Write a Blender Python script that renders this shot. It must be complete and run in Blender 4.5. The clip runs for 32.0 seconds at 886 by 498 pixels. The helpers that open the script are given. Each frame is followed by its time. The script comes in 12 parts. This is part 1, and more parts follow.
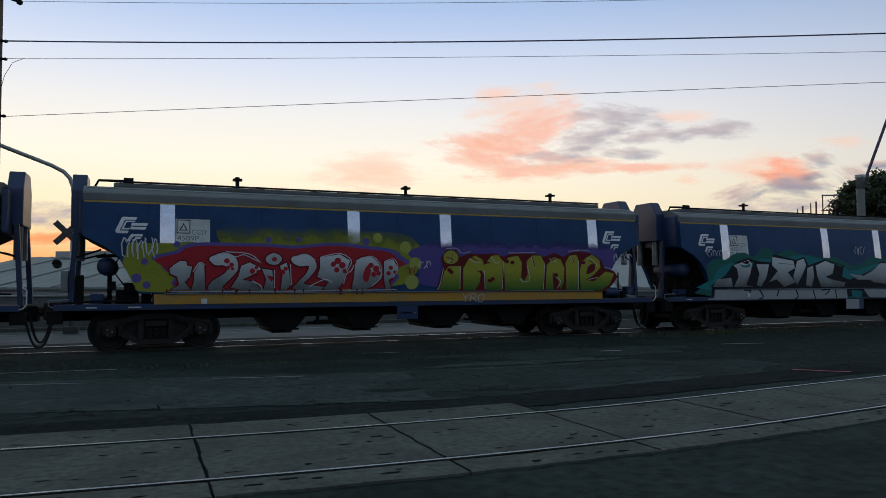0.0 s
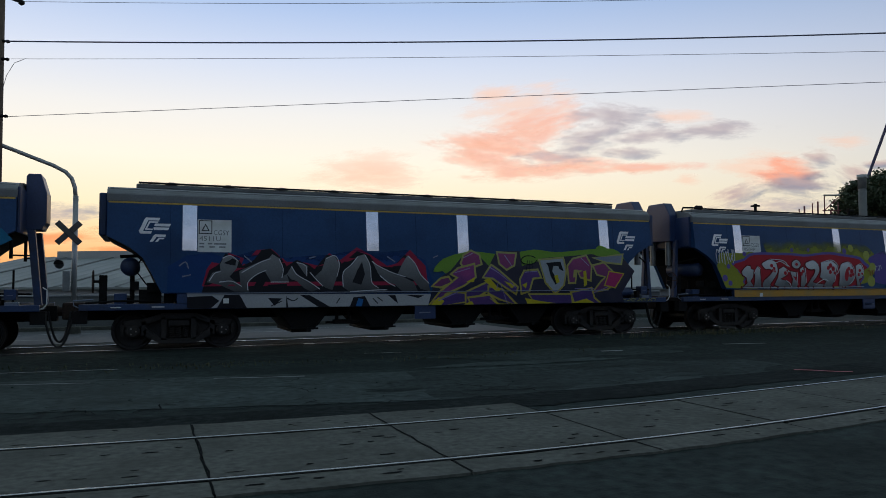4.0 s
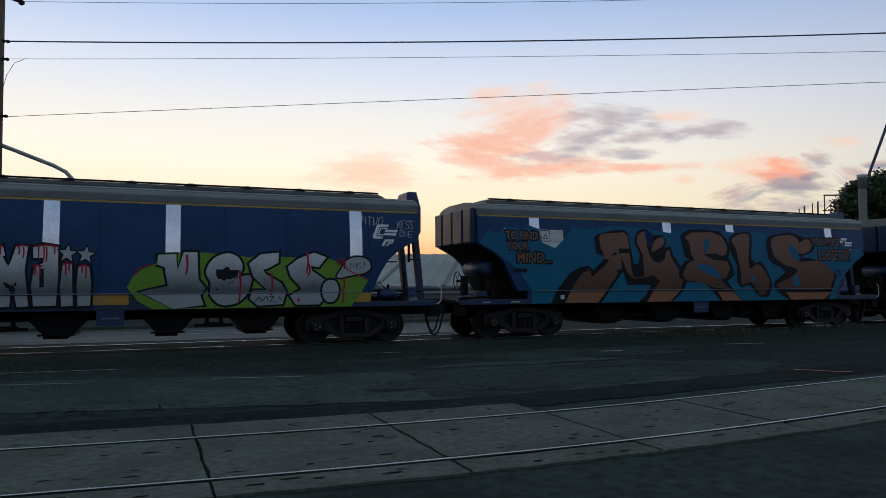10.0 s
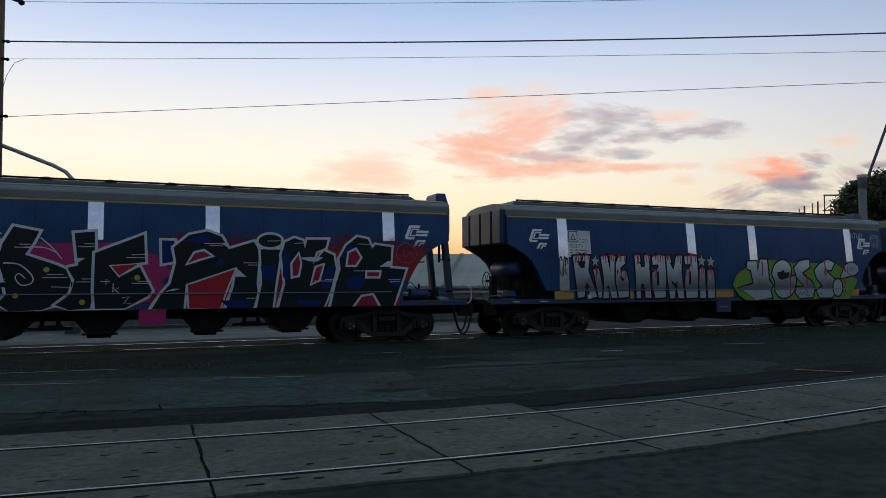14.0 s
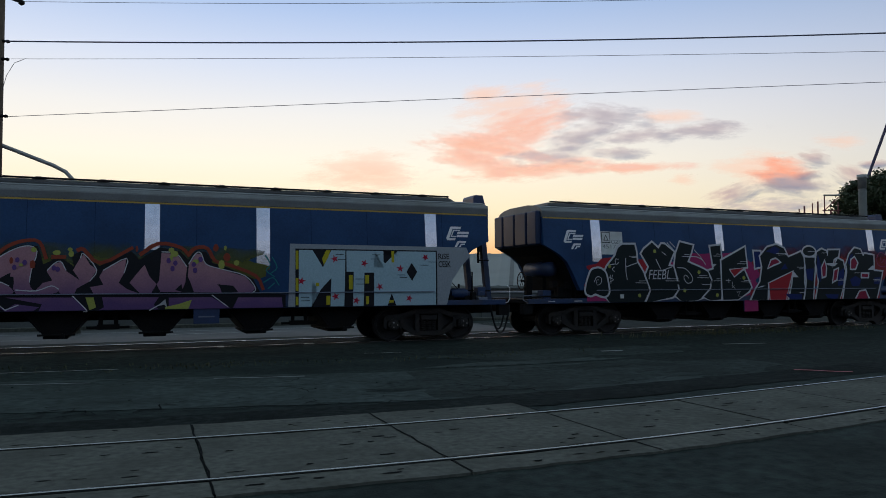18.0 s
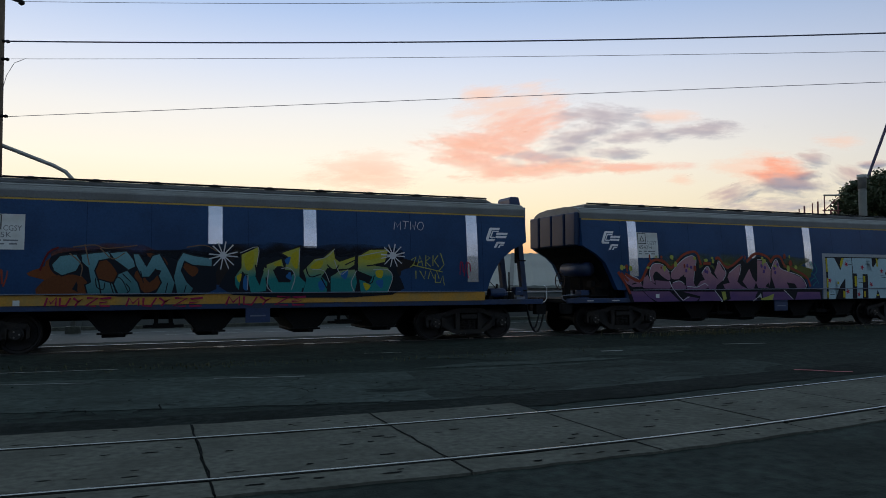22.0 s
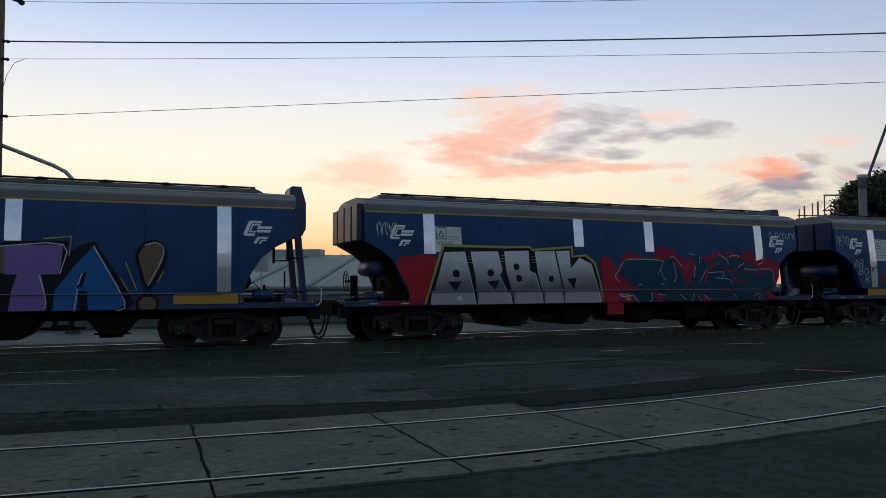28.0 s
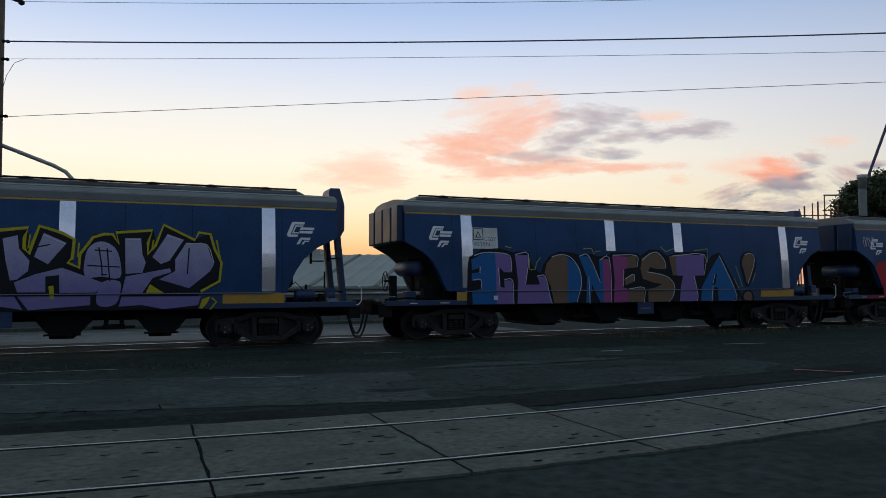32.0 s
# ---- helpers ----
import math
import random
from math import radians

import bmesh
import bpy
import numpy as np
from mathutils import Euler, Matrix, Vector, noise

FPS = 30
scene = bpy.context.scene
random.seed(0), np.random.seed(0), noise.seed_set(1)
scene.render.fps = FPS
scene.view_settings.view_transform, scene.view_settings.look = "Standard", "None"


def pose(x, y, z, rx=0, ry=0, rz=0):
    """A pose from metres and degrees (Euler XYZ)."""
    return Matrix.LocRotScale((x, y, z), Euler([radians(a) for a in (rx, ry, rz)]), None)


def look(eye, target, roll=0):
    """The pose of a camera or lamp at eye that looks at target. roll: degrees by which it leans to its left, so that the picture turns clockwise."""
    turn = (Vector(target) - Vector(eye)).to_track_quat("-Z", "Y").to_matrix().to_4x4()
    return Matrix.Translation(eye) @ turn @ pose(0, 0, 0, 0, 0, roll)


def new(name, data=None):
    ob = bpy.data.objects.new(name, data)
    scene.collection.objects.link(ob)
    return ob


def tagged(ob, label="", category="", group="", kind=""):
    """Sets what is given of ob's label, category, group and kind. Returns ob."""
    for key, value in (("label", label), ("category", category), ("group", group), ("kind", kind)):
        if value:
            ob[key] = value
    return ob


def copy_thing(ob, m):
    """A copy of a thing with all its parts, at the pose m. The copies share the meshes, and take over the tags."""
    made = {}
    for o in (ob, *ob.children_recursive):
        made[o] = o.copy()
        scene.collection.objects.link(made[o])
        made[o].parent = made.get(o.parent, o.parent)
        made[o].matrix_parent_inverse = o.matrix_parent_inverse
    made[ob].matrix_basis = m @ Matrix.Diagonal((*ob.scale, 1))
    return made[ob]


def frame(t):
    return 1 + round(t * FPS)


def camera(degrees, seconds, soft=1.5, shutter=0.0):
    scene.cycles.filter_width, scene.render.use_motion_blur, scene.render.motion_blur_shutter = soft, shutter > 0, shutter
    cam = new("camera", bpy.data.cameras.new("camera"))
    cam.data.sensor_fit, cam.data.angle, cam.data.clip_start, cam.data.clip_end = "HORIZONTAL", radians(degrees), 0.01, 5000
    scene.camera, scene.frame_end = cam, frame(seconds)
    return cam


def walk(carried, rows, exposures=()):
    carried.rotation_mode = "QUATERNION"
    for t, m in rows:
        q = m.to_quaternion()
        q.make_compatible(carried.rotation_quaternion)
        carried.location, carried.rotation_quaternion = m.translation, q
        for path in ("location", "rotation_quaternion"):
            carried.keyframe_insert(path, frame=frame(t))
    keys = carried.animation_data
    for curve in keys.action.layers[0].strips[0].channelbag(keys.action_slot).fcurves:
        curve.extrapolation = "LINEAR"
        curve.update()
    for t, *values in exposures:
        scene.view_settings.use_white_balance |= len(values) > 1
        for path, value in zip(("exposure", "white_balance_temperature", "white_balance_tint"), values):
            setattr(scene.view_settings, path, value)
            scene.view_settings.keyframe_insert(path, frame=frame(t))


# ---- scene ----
cam = camera(62.97, 32.0, soft=0.9)
EYE = Vector((0.0, -18.063, 1.4))
HEAD, TILT = radians(67.548), radians(2.777)


def aim(turn):
    h = HEAD + radians(turn)
    way = Vector((math.cos(h) * math.cos(TILT), math.sin(h) * math.cos(TILT), math.sin(TILT)))
    return look(EYE, EYE + way * 20, -0.19)


# the tripod head settles by a hair at the start
walk(cam, [(0, aim(-0.11)), (1.2, aim(-0.05)), (2.6, aim(0)), (32, aim(0))])

# ---- light: clear sky after sunset, bright in the west behind the train ----
WEST = Vector((math.cos(radians(95)), math.sin(radians(95)), 0))
world = bpy.data.worlds.new("dusk_sky")
scene.world = world
world.use_nodes = True


def nodes_of(tree):
    tree.nodes.clear()

    def add(kind, **kw):
        n = tree.nodes.new(kind)
        for k, v in kw.items():
            if k == "operation":
                n.operation = v
            elif k == "blend":
                n.blend_type = v
            elif k == "typ":
                n.data_type = v
        return n
    return add, tree.links.new


def ramp(node, stops):
    els = node.color_ramp.elements
    while len(els) < len(stops):
        els.new(0.5)
    for e, (p, c) in zip(els, stops):
        e.position = p
        e.color = (*c, 1) if len(c) == 3 else c


def build_sky():
    add, link = nodes_of(world.node_tree)
    tc = add("ShaderNodeTexCoord")
    sep = add("ShaderNodeSeparateXYZ")
    link(tc.outputs["Generated"], sep.inputs[0])
    west = add("ShaderNodeValToRGB")
    ramp(west, [(0.0, (1.05, 0.40, 0.13)), (0.035, (1.06, 0.52, 0.20)), (0.065, (1.06, 0.76, 0.40)), (0.10, (1.06, 0.90, 0.60)), (0.165, (1.05, 0.97, 0.81)),
                (0.225, (0.93, 0.91, 0.88)), (0.29, (0.71, 0.78, 0.93)), (0.36, (0.46, 0.60, 0.88)), (0.55, (0.25, 0.34, 0.44)), (1.0, (0.17, 0.24, 0.29))])
    east = add("ShaderNodeValToRGB")
    ramp(east, [(0.0, (0.31, 0.34, 0.39)), (0.12, (0.54, 0.56, 0.58)), (0.22, (0.37, 0.44, 0.61)), (0.35, (0.21, 0.32, 0.51)), (0.6, (0.27, 0.36, 0.42)), (1.0, (0.20, 0.28, 0.33))])
    link(sep.outputs[2], west.inputs[0])
    link(sep.outputs[2], east.inputs[0])
    dot = add("ShaderNodeVectorMath", operation="DOT_PRODUCT")
    dot.inputs[1].default_value = WEST
    link(tc.outputs["Generated"], dot.inputs[0])
    mr = add("ShaderNodeMapRange")
    mr.interpolation_type = "SMOOTHSTEP"
    mr.inputs["From Min"].default_value, mr.inputs["From Max"].default_value = 0.02, 1.0
    link(dot.outputs["Value"], mr.inputs["Value"])
    mix = add("ShaderNodeMix", typ="RGBA")
    link(mr.outputs[0], mix.inputs[0])
    link(east.outputs[0], mix.inputs[6])
    link(west.outputs[0], mix.inputs[7])
    bg = add("ShaderNodeBackground")
    bg.inputs["Strength"].default_value = SKY_STRENGTH
    link(mix.outputs[2], bg.inputs["Color"])
    out = add("ShaderNodeOutputWorld")
    link(bg.outputs[0], out.inputs[0])


SKY_STRENGTH = 1.0
build_sky()


# ---- materials ----
def paint(name, col, rough=0.5, metal=0.0, var=0.25, scale=3.0, bump=0.0, bscale=40.0, dirt=None, dscale=0.8, damt=0.5, spec=0.5, stretch=(1, 1, 1)):
    """A surface with broad stains and fine grain in the thing's own space."""
    m = bpy.data.materials.new(name)
    m.use_nodes = True
    add, link = nodes_of(m.node_tree)
    tc = add("ShaderNodeTexCoord")
    mp = add("ShaderNodeMapping")
    mp.inputs["Scale"].default_value = stretch
    link(tc.outputs["Object"], mp.inputs[0])
    fine = add("ShaderNodeTexNoise")
    fine.inputs["Scale"].default_value, fine.inputs["Detail"].default_value = scale * 8, 5
    broad = add("ShaderNodeTexNoise")
    broad.inputs["Scale"].default_value, broad.inputs["Detail"].default_value = dscale, 4
    link(mp.outputs[0], fine.inputs["Vector"])
    link(mp.outputs[0], broad.inputs["Vector"])
    r1 = add("ShaderNodeValToRGB")
    lo = tuple(max(0, c * (1 - var)) for c in col)
    hi = tuple(min(1, c * (1 + var)) for c in col)
    ramp(r1, [(0.3, lo), (0.7, hi)])
    link(fine.outputs[0], r1.inputs[0])
    r2 = add("ShaderNodeValToRGB")
    ramp(r2, [(0.42, (0, 0, 0)), (0.70, (1, 1, 1))])
    link(broad.outputs[0], r2.inputs[0])
    k = add("ShaderNodeMath", operation="MULTIPLY")
    k.inputs[1].default_value = damt
    link(r2.outputs[0], k.inputs[0])
    mix = add("ShaderNodeMix", typ="RGBA")
    link(k.outputs[0], mix.inputs[0])
    link(r1.outputs[0], mix.inputs[6])
    mix.inputs[7].default_value = (*(dirt or tuple(c * 0.6 for c in col)), 1)
    b = add("ShaderNodeBsdfPrincipled")
    link(mix.outputs[2], b.inputs["Base Color"])
    b.inputs["Metallic"].default_value = metal
    b.inputs["Specular IOR Level"].default_value = spec
    rr = add("ShaderNodeMapRange")
    rr.inputs["To Min"].default_value, rr.inputs["To Max"].default_value = max(0.02, rough - 0.1), min(1, rough + 0.12)
    link(broad.outputs[0], rr.inputs["Value"])
    link(rr.outputs[0], b.inputs["Roughness"])
    if bump:
        bn = add("ShaderNodeTexNoise")
        bn.inputs["Scale"].default_value, bn.inputs["Detail"].default_value = bscale, 3
        link(mp.outputs[0], bn.inputs["Vector"])
        bp = add("ShaderNodeBump")
        bp.inputs["Strength"].default_value, bp.inputs["Distance"].default_value = 0.6, bump
        link(bn.outputs[0], bp.inputs["Height"])
        link(bp.outputs[0], b.inputs["Normal"])
    o = add("ShaderNodeOutputMaterial")
    link(b.outputs[0], o.inputs[0])
    return m


BLUE = paint("wagon_blue", (0.0128, 0.053, 0.143), 0.45, spec=0.22, var=0.12, dirt=(0.008, 0.026, 0.075), dscale=0.9, damt=0.6, bump=0.002, bscale=3)
SILLBLUE = paint("sill_blue", (0.013, 0.036, 0.105), 0.5, var=0.2, dirt=(0.04, 0.035, 0.03), dscale=2, damt=0.6)
ROOFGREY = paint("roof_grey", (0.165, 0.175, 0.18), 0.5, var=0.12, dirt=(0.10, 0.098, 0.09), dscale=1.2, damt=0.6)
YELLOW = paint("line_yellow", (0.42, 0.27, 0.04), 0.5, var=0.15, dscale=2)
AMBER = paint("sill_amber", (0.48, 0.24, 0.025), 0.5, var=0.15, dirt=(0.3, 0.22, 0.08), dscale=2.5, damt=0.7)
WHITE = paint("white_sheeting", (0.80, 0.81, 0.84), 0.35, var=0.06, dirt=(0.42, 0.40, 0.36), dscale=1.5, damt=0.5)
STRIPE = paint("reflective_stripe", (0.74, 0.75, 0.78), 0.16, metal=0.75, var=0.05, dirt=(0.5, 0.5, 0.5), dscale=1.5, damt=0.4)
PANELW = paint("number_panel_white", (0.62, 0.64, 0.63), 0.5, var=0.06, dirt=(0.4, 0.38, 0.33), dscale=3, damt=0.5)
INK = paint("black_ink", (0.02, 0.02, 0.025), 0.5, var=0.2)
GREYINK = paint("grey_lettering", (0.16, 0.17, 0.18), 0.5, var=0.2)
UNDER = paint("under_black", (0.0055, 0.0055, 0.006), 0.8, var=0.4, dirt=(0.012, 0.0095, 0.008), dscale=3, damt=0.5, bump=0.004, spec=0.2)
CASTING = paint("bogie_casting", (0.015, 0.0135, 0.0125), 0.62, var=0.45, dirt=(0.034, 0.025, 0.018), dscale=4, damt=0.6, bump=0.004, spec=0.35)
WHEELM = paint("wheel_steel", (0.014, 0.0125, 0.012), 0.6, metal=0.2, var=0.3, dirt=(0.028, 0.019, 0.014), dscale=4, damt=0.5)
TREAD = paint("tread_steel", (0.45, 0.43, 0.41), 0.3, metal=1.0, var=0.1, dscale=4)
RAILTOP = paint("rail_polished", (0.54, 0.54, 0.53), 0.24, metal=1.0, var=0.06, dscale=1.5, dirt=(0.45, 0.42, 0.4), damt=0.5)
RAILSIDE = paint("rail_rust", (0.022, 0.017, 0.014), 0.85, var=0.4, dscale=2)
ASPHALT = paint("asphalt", (0.028, 0.0385, 0.035), 0.85, var=0.5, scale=0.9, dirt=(0.015, 0.0205, 0.0185), dscale=0.45, damt=0.9, bump=0.012, bscale=45, spec=0.08)
CONCRETE = paint("crossing_concrete", (0.109, 0.111, 0.096), 0.85, var=0.3, scale=1.6, dirt=(0.070, 0.071, 0.061), dscale=1.3, damt=0.8, bump=0.006, bscale=50, spec=0.1)
WOOD = paint("weathered_wood", (0.12, 0.085, 0.06), 0.85, var=0.3, stretch=(6, 6, 0.6), dscale=2)
WIREM = paint("wire_dark", (0.07, 0.065, 0.12), 0.5, var=0.1)
SHEDROOF = paint("shed_roof_sheet", (0.205, 0.225, 0.208), 0.6, var=0.06, dirt=(0.155, 0.172, 0.16), dscale=0.25, damt=0.7)
SHEDWALL = paint("shed_wall_sheet", (0.33, 0.34, 0.33), 0.6, var=0.06, dirt=(0.24, 0.245, 0.235), dscale=0.4, damt=0.6)


DARKBLUE = paint("hood_blue", (0.02, 0.04, 0.11), 0.4, var=0.15, dirt=(0.02, 0.025, 0.05), dscale=1.5, damt=0.5)
SEAM = paint("seam_dark_blue", (0.0075, 0.030, 0.085), 0.55, var=0.2, dscale=2, spec=0.15)
# paler than the sill; on the ledge it carries the sky's highlight line
LEDGE = paint("ledge_grey_blue", (0.16, 0.19, 0.25), 0.35, var=0.15, dscale=2)
RUBBER = paint("hose_rubber", (0.015, 0.015, 0.016), 0.6, var=0.2)
RUST = paint("rusty_steel", (0.04, 0.022, 0.015), 0.85, var=0.4, dscale=4)
GALV = paint("galvanised_steel", (0.35, 0.36, 0.36), 0.45, metal=0.6, var=0.1, dscale=3)
PATCH = paint("asphalt_patch_pale", (0.049, 0.064, 0.059), 0.8, var=0.45, scale=1.0, dirt=(0.033, 0.042, 0.038), dscale=0.8, damt=0.8, bump=0.008, bscale=60, spec=0.1)
PATCHD = paint("asphalt_patch_dark", (0.025, 0.0325, 0.0295), 0.9, var=0.6, scale=1.1, dirt=(0.019, 0.0235, 0.021), dscale=0.9, damt=0.8, bump=0.012, bscale=60, spec=0.06)
PATCHM = paint("asphalt_patch_mid", (0.036, 0.047, 0.043), 0.85, var=0.5, scale=1.1, dirt=(0.023, 0.029, 0.026), dscale=0.9, damt=0.8, bump=0.010, bscale=60, spec=0.08)
PATCHK = paint("asphalt_joint_black", (0.017, 0.0215, 0.0198), 0.9, var=0.6, scale=1.1, dirt=(0.011, 0.0135, 0.0125), dscale=1.2, damt=0.8, bump=0.012, bscale=60, spec=0.06)
TAR = paint("tar_crack", (0.008, 0.009, 0.009), 0.9, var=0.3, spec=0.05)
ROADLINE = paint("worn_road_paint", (0.30, 0.31, 0.31), 0.7, var=0.35, scale=6, dirt=(0.07, 0.07, 0.07), dscale=3, damt=0.8)
PINK = paint("pink_marking_paint", (0.42, 0.09, 0.10), 0.7, var=0.3, scale=8, dscale=6)
FARROAD = paint("far_road_asphalt", (0.058, 0.064, 0.060), 0.65, var=0.25, scale=1.0, dirt=(0.042, 0.047, 0.044), dscale=0.3, damt=0.8, spec=0.3)
WALLC = paint("low_wall_render", (0.13, 0.14, 0.135), 0.8, var=0.12, dirt=(0.1, 0.1, 0.095), dscale=1.0, damt=0.7)
GRASS = paint("dry_grass", (0.050, 0.055, 0.022), 0.8, var=0.4, dirt=(0.085, 0.065, 0.028), dscale=2, damt=0.6)
LEAF = paint("dark_leaves", (0.035, 0.055, 0.022), 0.6, var=0.4, dscale=0.5)
BARK = paint("bark", (0.06, 0.05, 0.04), 0.9, var=0.3, stretch=(4, 4, 0.7))
REDSTEEL = paint("red_oxide_steel", (0.13, 0.03, 0.035), 0.6, var=0.2)
BOOM = paint("crane_boom_paint", (0.06, 0.045, 0.10), 0.5, var=0.2)
CARWHITE = paint("car_white", (0.6, 0.6, 0.6), 0.25, var=0.03)
SIGNBACK = paint("weathered_sign_back", (0.07, 0.068, 0.065), 0.6, var=0.2, dscale=3)
ENDGREY = paint("end_sheet_blue", (0.010, 0.030, 0.085), 0.42, spec=0.35, var=0.12, dirt=(0.02, 0.03, 0.06), dscale=2, damt=0.6)
GLASSD = paint("dark_glass", (0.02, 0.022, 0.025), 0.08, var=0.1)


def spray(name, low, high=None, z0=1.0, z1=2.2, fade=None, rough=0.55, noise_amt=0.25):
    """Spray paint that runs from one colour at z0 to another at z1; with fade it thins out to nothing between two heights."""
    m = bpy.data.materials.new(name)
    m.use_nodes = True
    add, link = nodes_of(m.node_tree)
    tc = add("ShaderNodeTexCoord")
    sep = add("ShaderNodeSeparateXYZ")
    link(tc.outputs["Object"], sep.inputs[0])
    no = add("ShaderNodeTexNoise")
    no.inputs["Scale"].default_value, no.inputs["Detail"].default_value = 2.2, 4
    link(tc.outputs["Object"], no.inputs["Vector"])
    fi = add("ShaderNodeTexNoise")
    fi.inputs["Scale"].default_value, fi.inputs["Detail"].default_value = 30, 3
    link(tc.outputs["Object"], fi.inputs["Vector"])
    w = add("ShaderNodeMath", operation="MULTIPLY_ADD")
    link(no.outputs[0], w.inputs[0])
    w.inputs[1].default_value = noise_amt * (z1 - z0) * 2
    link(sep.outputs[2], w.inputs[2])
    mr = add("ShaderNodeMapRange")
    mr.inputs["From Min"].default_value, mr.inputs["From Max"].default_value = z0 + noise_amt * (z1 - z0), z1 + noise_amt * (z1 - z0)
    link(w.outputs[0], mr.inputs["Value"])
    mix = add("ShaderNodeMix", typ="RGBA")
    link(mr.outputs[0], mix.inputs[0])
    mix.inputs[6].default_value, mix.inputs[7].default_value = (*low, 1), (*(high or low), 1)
    gr = add("ShaderNodeMapRange")
    gr.inputs["To Min"].default_value, gr.inputs["To Max"].default_value = 0.72, 1.2
    link(fi.outputs[0], gr.inputs["Value"])
    mul = add("ShaderNodeMix", typ="RGBA", blend="MULTIPLY")
    mul.inputs[0].default_value = 1
    link(mix.outputs[2], mul.inputs[6])
    link(gr.outputs[0], mul.inputs[7])
    b = add("ShaderNodeBsdfPrincipled")
    link(mul.outputs[2], b.inputs["Base Color"])
    b.inputs["Roughness"].default_value = rough
    b.inputs["Specular IOR Level"].default_value = 0.15
    if fade:
        f = add("ShaderNodeMapRange")
        f.inputs["From Min"].default_value, f.inputs["From Max"].default_value = fade[1], fade[0]
        wz = add("ShaderNodeMath", operation="MULTIPLY_ADD")
        link(no.outputs[0], wz.inputs[0])
        wz.inputs[1].default_value = abs(fade[1] - fade[0]) * 1.6
        zz = add("ShaderNodeMath", operation="ADD")
        zz.inputs[1].default_value = -abs(fade[1] - fade[0]) * 0.8
        link(sep.outputs[2], zz.inputs[0])
        link(zz.outputs[0], wz.inputs[2])
        link(wz.outputs[0], f.inputs["Value"])
        link(f.outputs[0], b.inputs["Alpha"])
    o = add("ShaderNodeOutputMaterial")
    link(b.outputs[0], o.inputs[0])
    return m


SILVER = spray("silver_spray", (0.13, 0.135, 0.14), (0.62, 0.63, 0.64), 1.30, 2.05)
# pale silver; on letter feet it imitates the brighter light on the sill plate
SILVERLOW = spray("silver_pale_and_lit", (0.36, 0.37, 0.38), (0.40, 0.41, 0.42))
BLACKP = spray("black_spray", (0.012, 0.012, 0.016))
WHITEP = spray("white_spray", (0.55, 0.55, 0.58))
REDP = spray("red_spray", (0.38, 0.022, 0.032))
CRIMSON = spray("crimson_spray", (0.28, 0.018, 0.05))
MAROON = spray("maroon_spray", (0.13, 0.012, 0.012))
LIME = spray("yellow_green_spray", (0.30, 0.31, 0.03), (0.24, 0.26, 0.03), fade=(2.28, 2.74))
VIOLET = spray("violet_spray", (0.10, 0.07, 0.26), fade=(2.3, 2.5))
VIOLETP = spray("violet_paint", (0.12, 0.09, 0.30))
YGREEN = spray("green_to_yellow_spray", (0.02, 0.13, 0.02), (0.36, 0.34, 0.04), 1.22, 1.72, noise_amt=0.12)
TEALBG = spray("teal_spray", (0.014, 0.155, 0.262), (0.014, 0.122, 0.228), 1.0, 2.6)
TEALDK = spray("teal_block", (0.02, 0.20, 0.21))
SEAGREEN = spray("sea_green_block", (0.02, 0.13, 0.11))
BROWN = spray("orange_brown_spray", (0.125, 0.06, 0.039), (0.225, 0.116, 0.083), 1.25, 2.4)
# the brown below the ledge, lightened to imitate the stronger light there
BROWNLOW = spray("brown_spray_lit_foot", (0.34, 0.15, 0.08))
GREENB = spray("leaf_green_spray", (0.16, 0.30, 0.04))
PINKP = spray("pink_spray", (0.36, 0.03, 0.13))
NAVY = spray("navy_spray", (0.008, 0.02, 0.12))
BLACKGREEN = spray("black_green_spray", (0.010, 0.016, 0.018))
PURPLE = spray("purple_to_pink_spray", (0.115, 0.06, 0.17), (0.39, 0.20, 0.235), 1.0, 1.75)
ORANGEHALO = spray("orange_red_halo", (0.28, 0.045, 0.03), (0.27, 0.075, 0.03), 1.0, 2.2, fade=(1.95, 2.4))
PALEBLUE = spray("pale_blue_block", (0.36, 0.50, 0.56))
GREYPANEL = spray("grey_panel_roller", (0.30, 0.33, 0.36))
STAR = spray("star_red", (0.42, 0.02, 0.05))
YELLOWP = spray("yellow_spray", (0.45, 0.38, 0.02))
OLIVE = spray("olive_yellow_spray", (0.34, 0.36, 0.08))
RUSTP = spray("rust_brown_spray", (0.17, 0.05, 0.015), fade=(1.9, 2.35))
ORANGERIM = spray("orange_red_spray", (0.26, 0.05, 0.028))
RUSTPAINT = spray("rust_paint", (0.13, 0.042, 0.014))
SMOKE = spray("dark_smoke_spray", (0.008, 0.012, 0.020), fade=(2.0, 2.3))
BLUEMIST = spray("blue_spray", (0.010, 0.05, 0.16), (0.012, 0.04, 0.15), 1.2, 2.3, fade=(2.0, 2.35))
NIGHTDARK = spray("dark_violet_spray", (0.020, 0.022, 0.045), (0.05, 0.045, 0.06), 0.9, 2.2, noise_amt=0.8)
AQUA = spray("aqua_spray", (0.05, 0.16, 0.18), (0.15, 0.32, 0.36), 1.2, 2.1)
NOISY = spray("green_yellow_blue_spray", (0.018, 0.20, 0.20), (0.42, 0.40, 0.06), 1.55, 1.95, noise_amt=0.4)
DARKHALO = spray("dark_brown_halo", (0.02, 0.016, 0.016), fade=(2.05, 2.45))
NAVYFILL = spray("dark_teal_spray", (0.012, 0.046, 0.080), (0.012, 0.055, 0.105), 1.0, 2.2, noise_amt=0.6)
CBLUE = spray("sky_blue_block", (0.02, 0.12, 0.32))
CPURPLE = spray("lilac_block", (0.22, 0.14, 0.36))
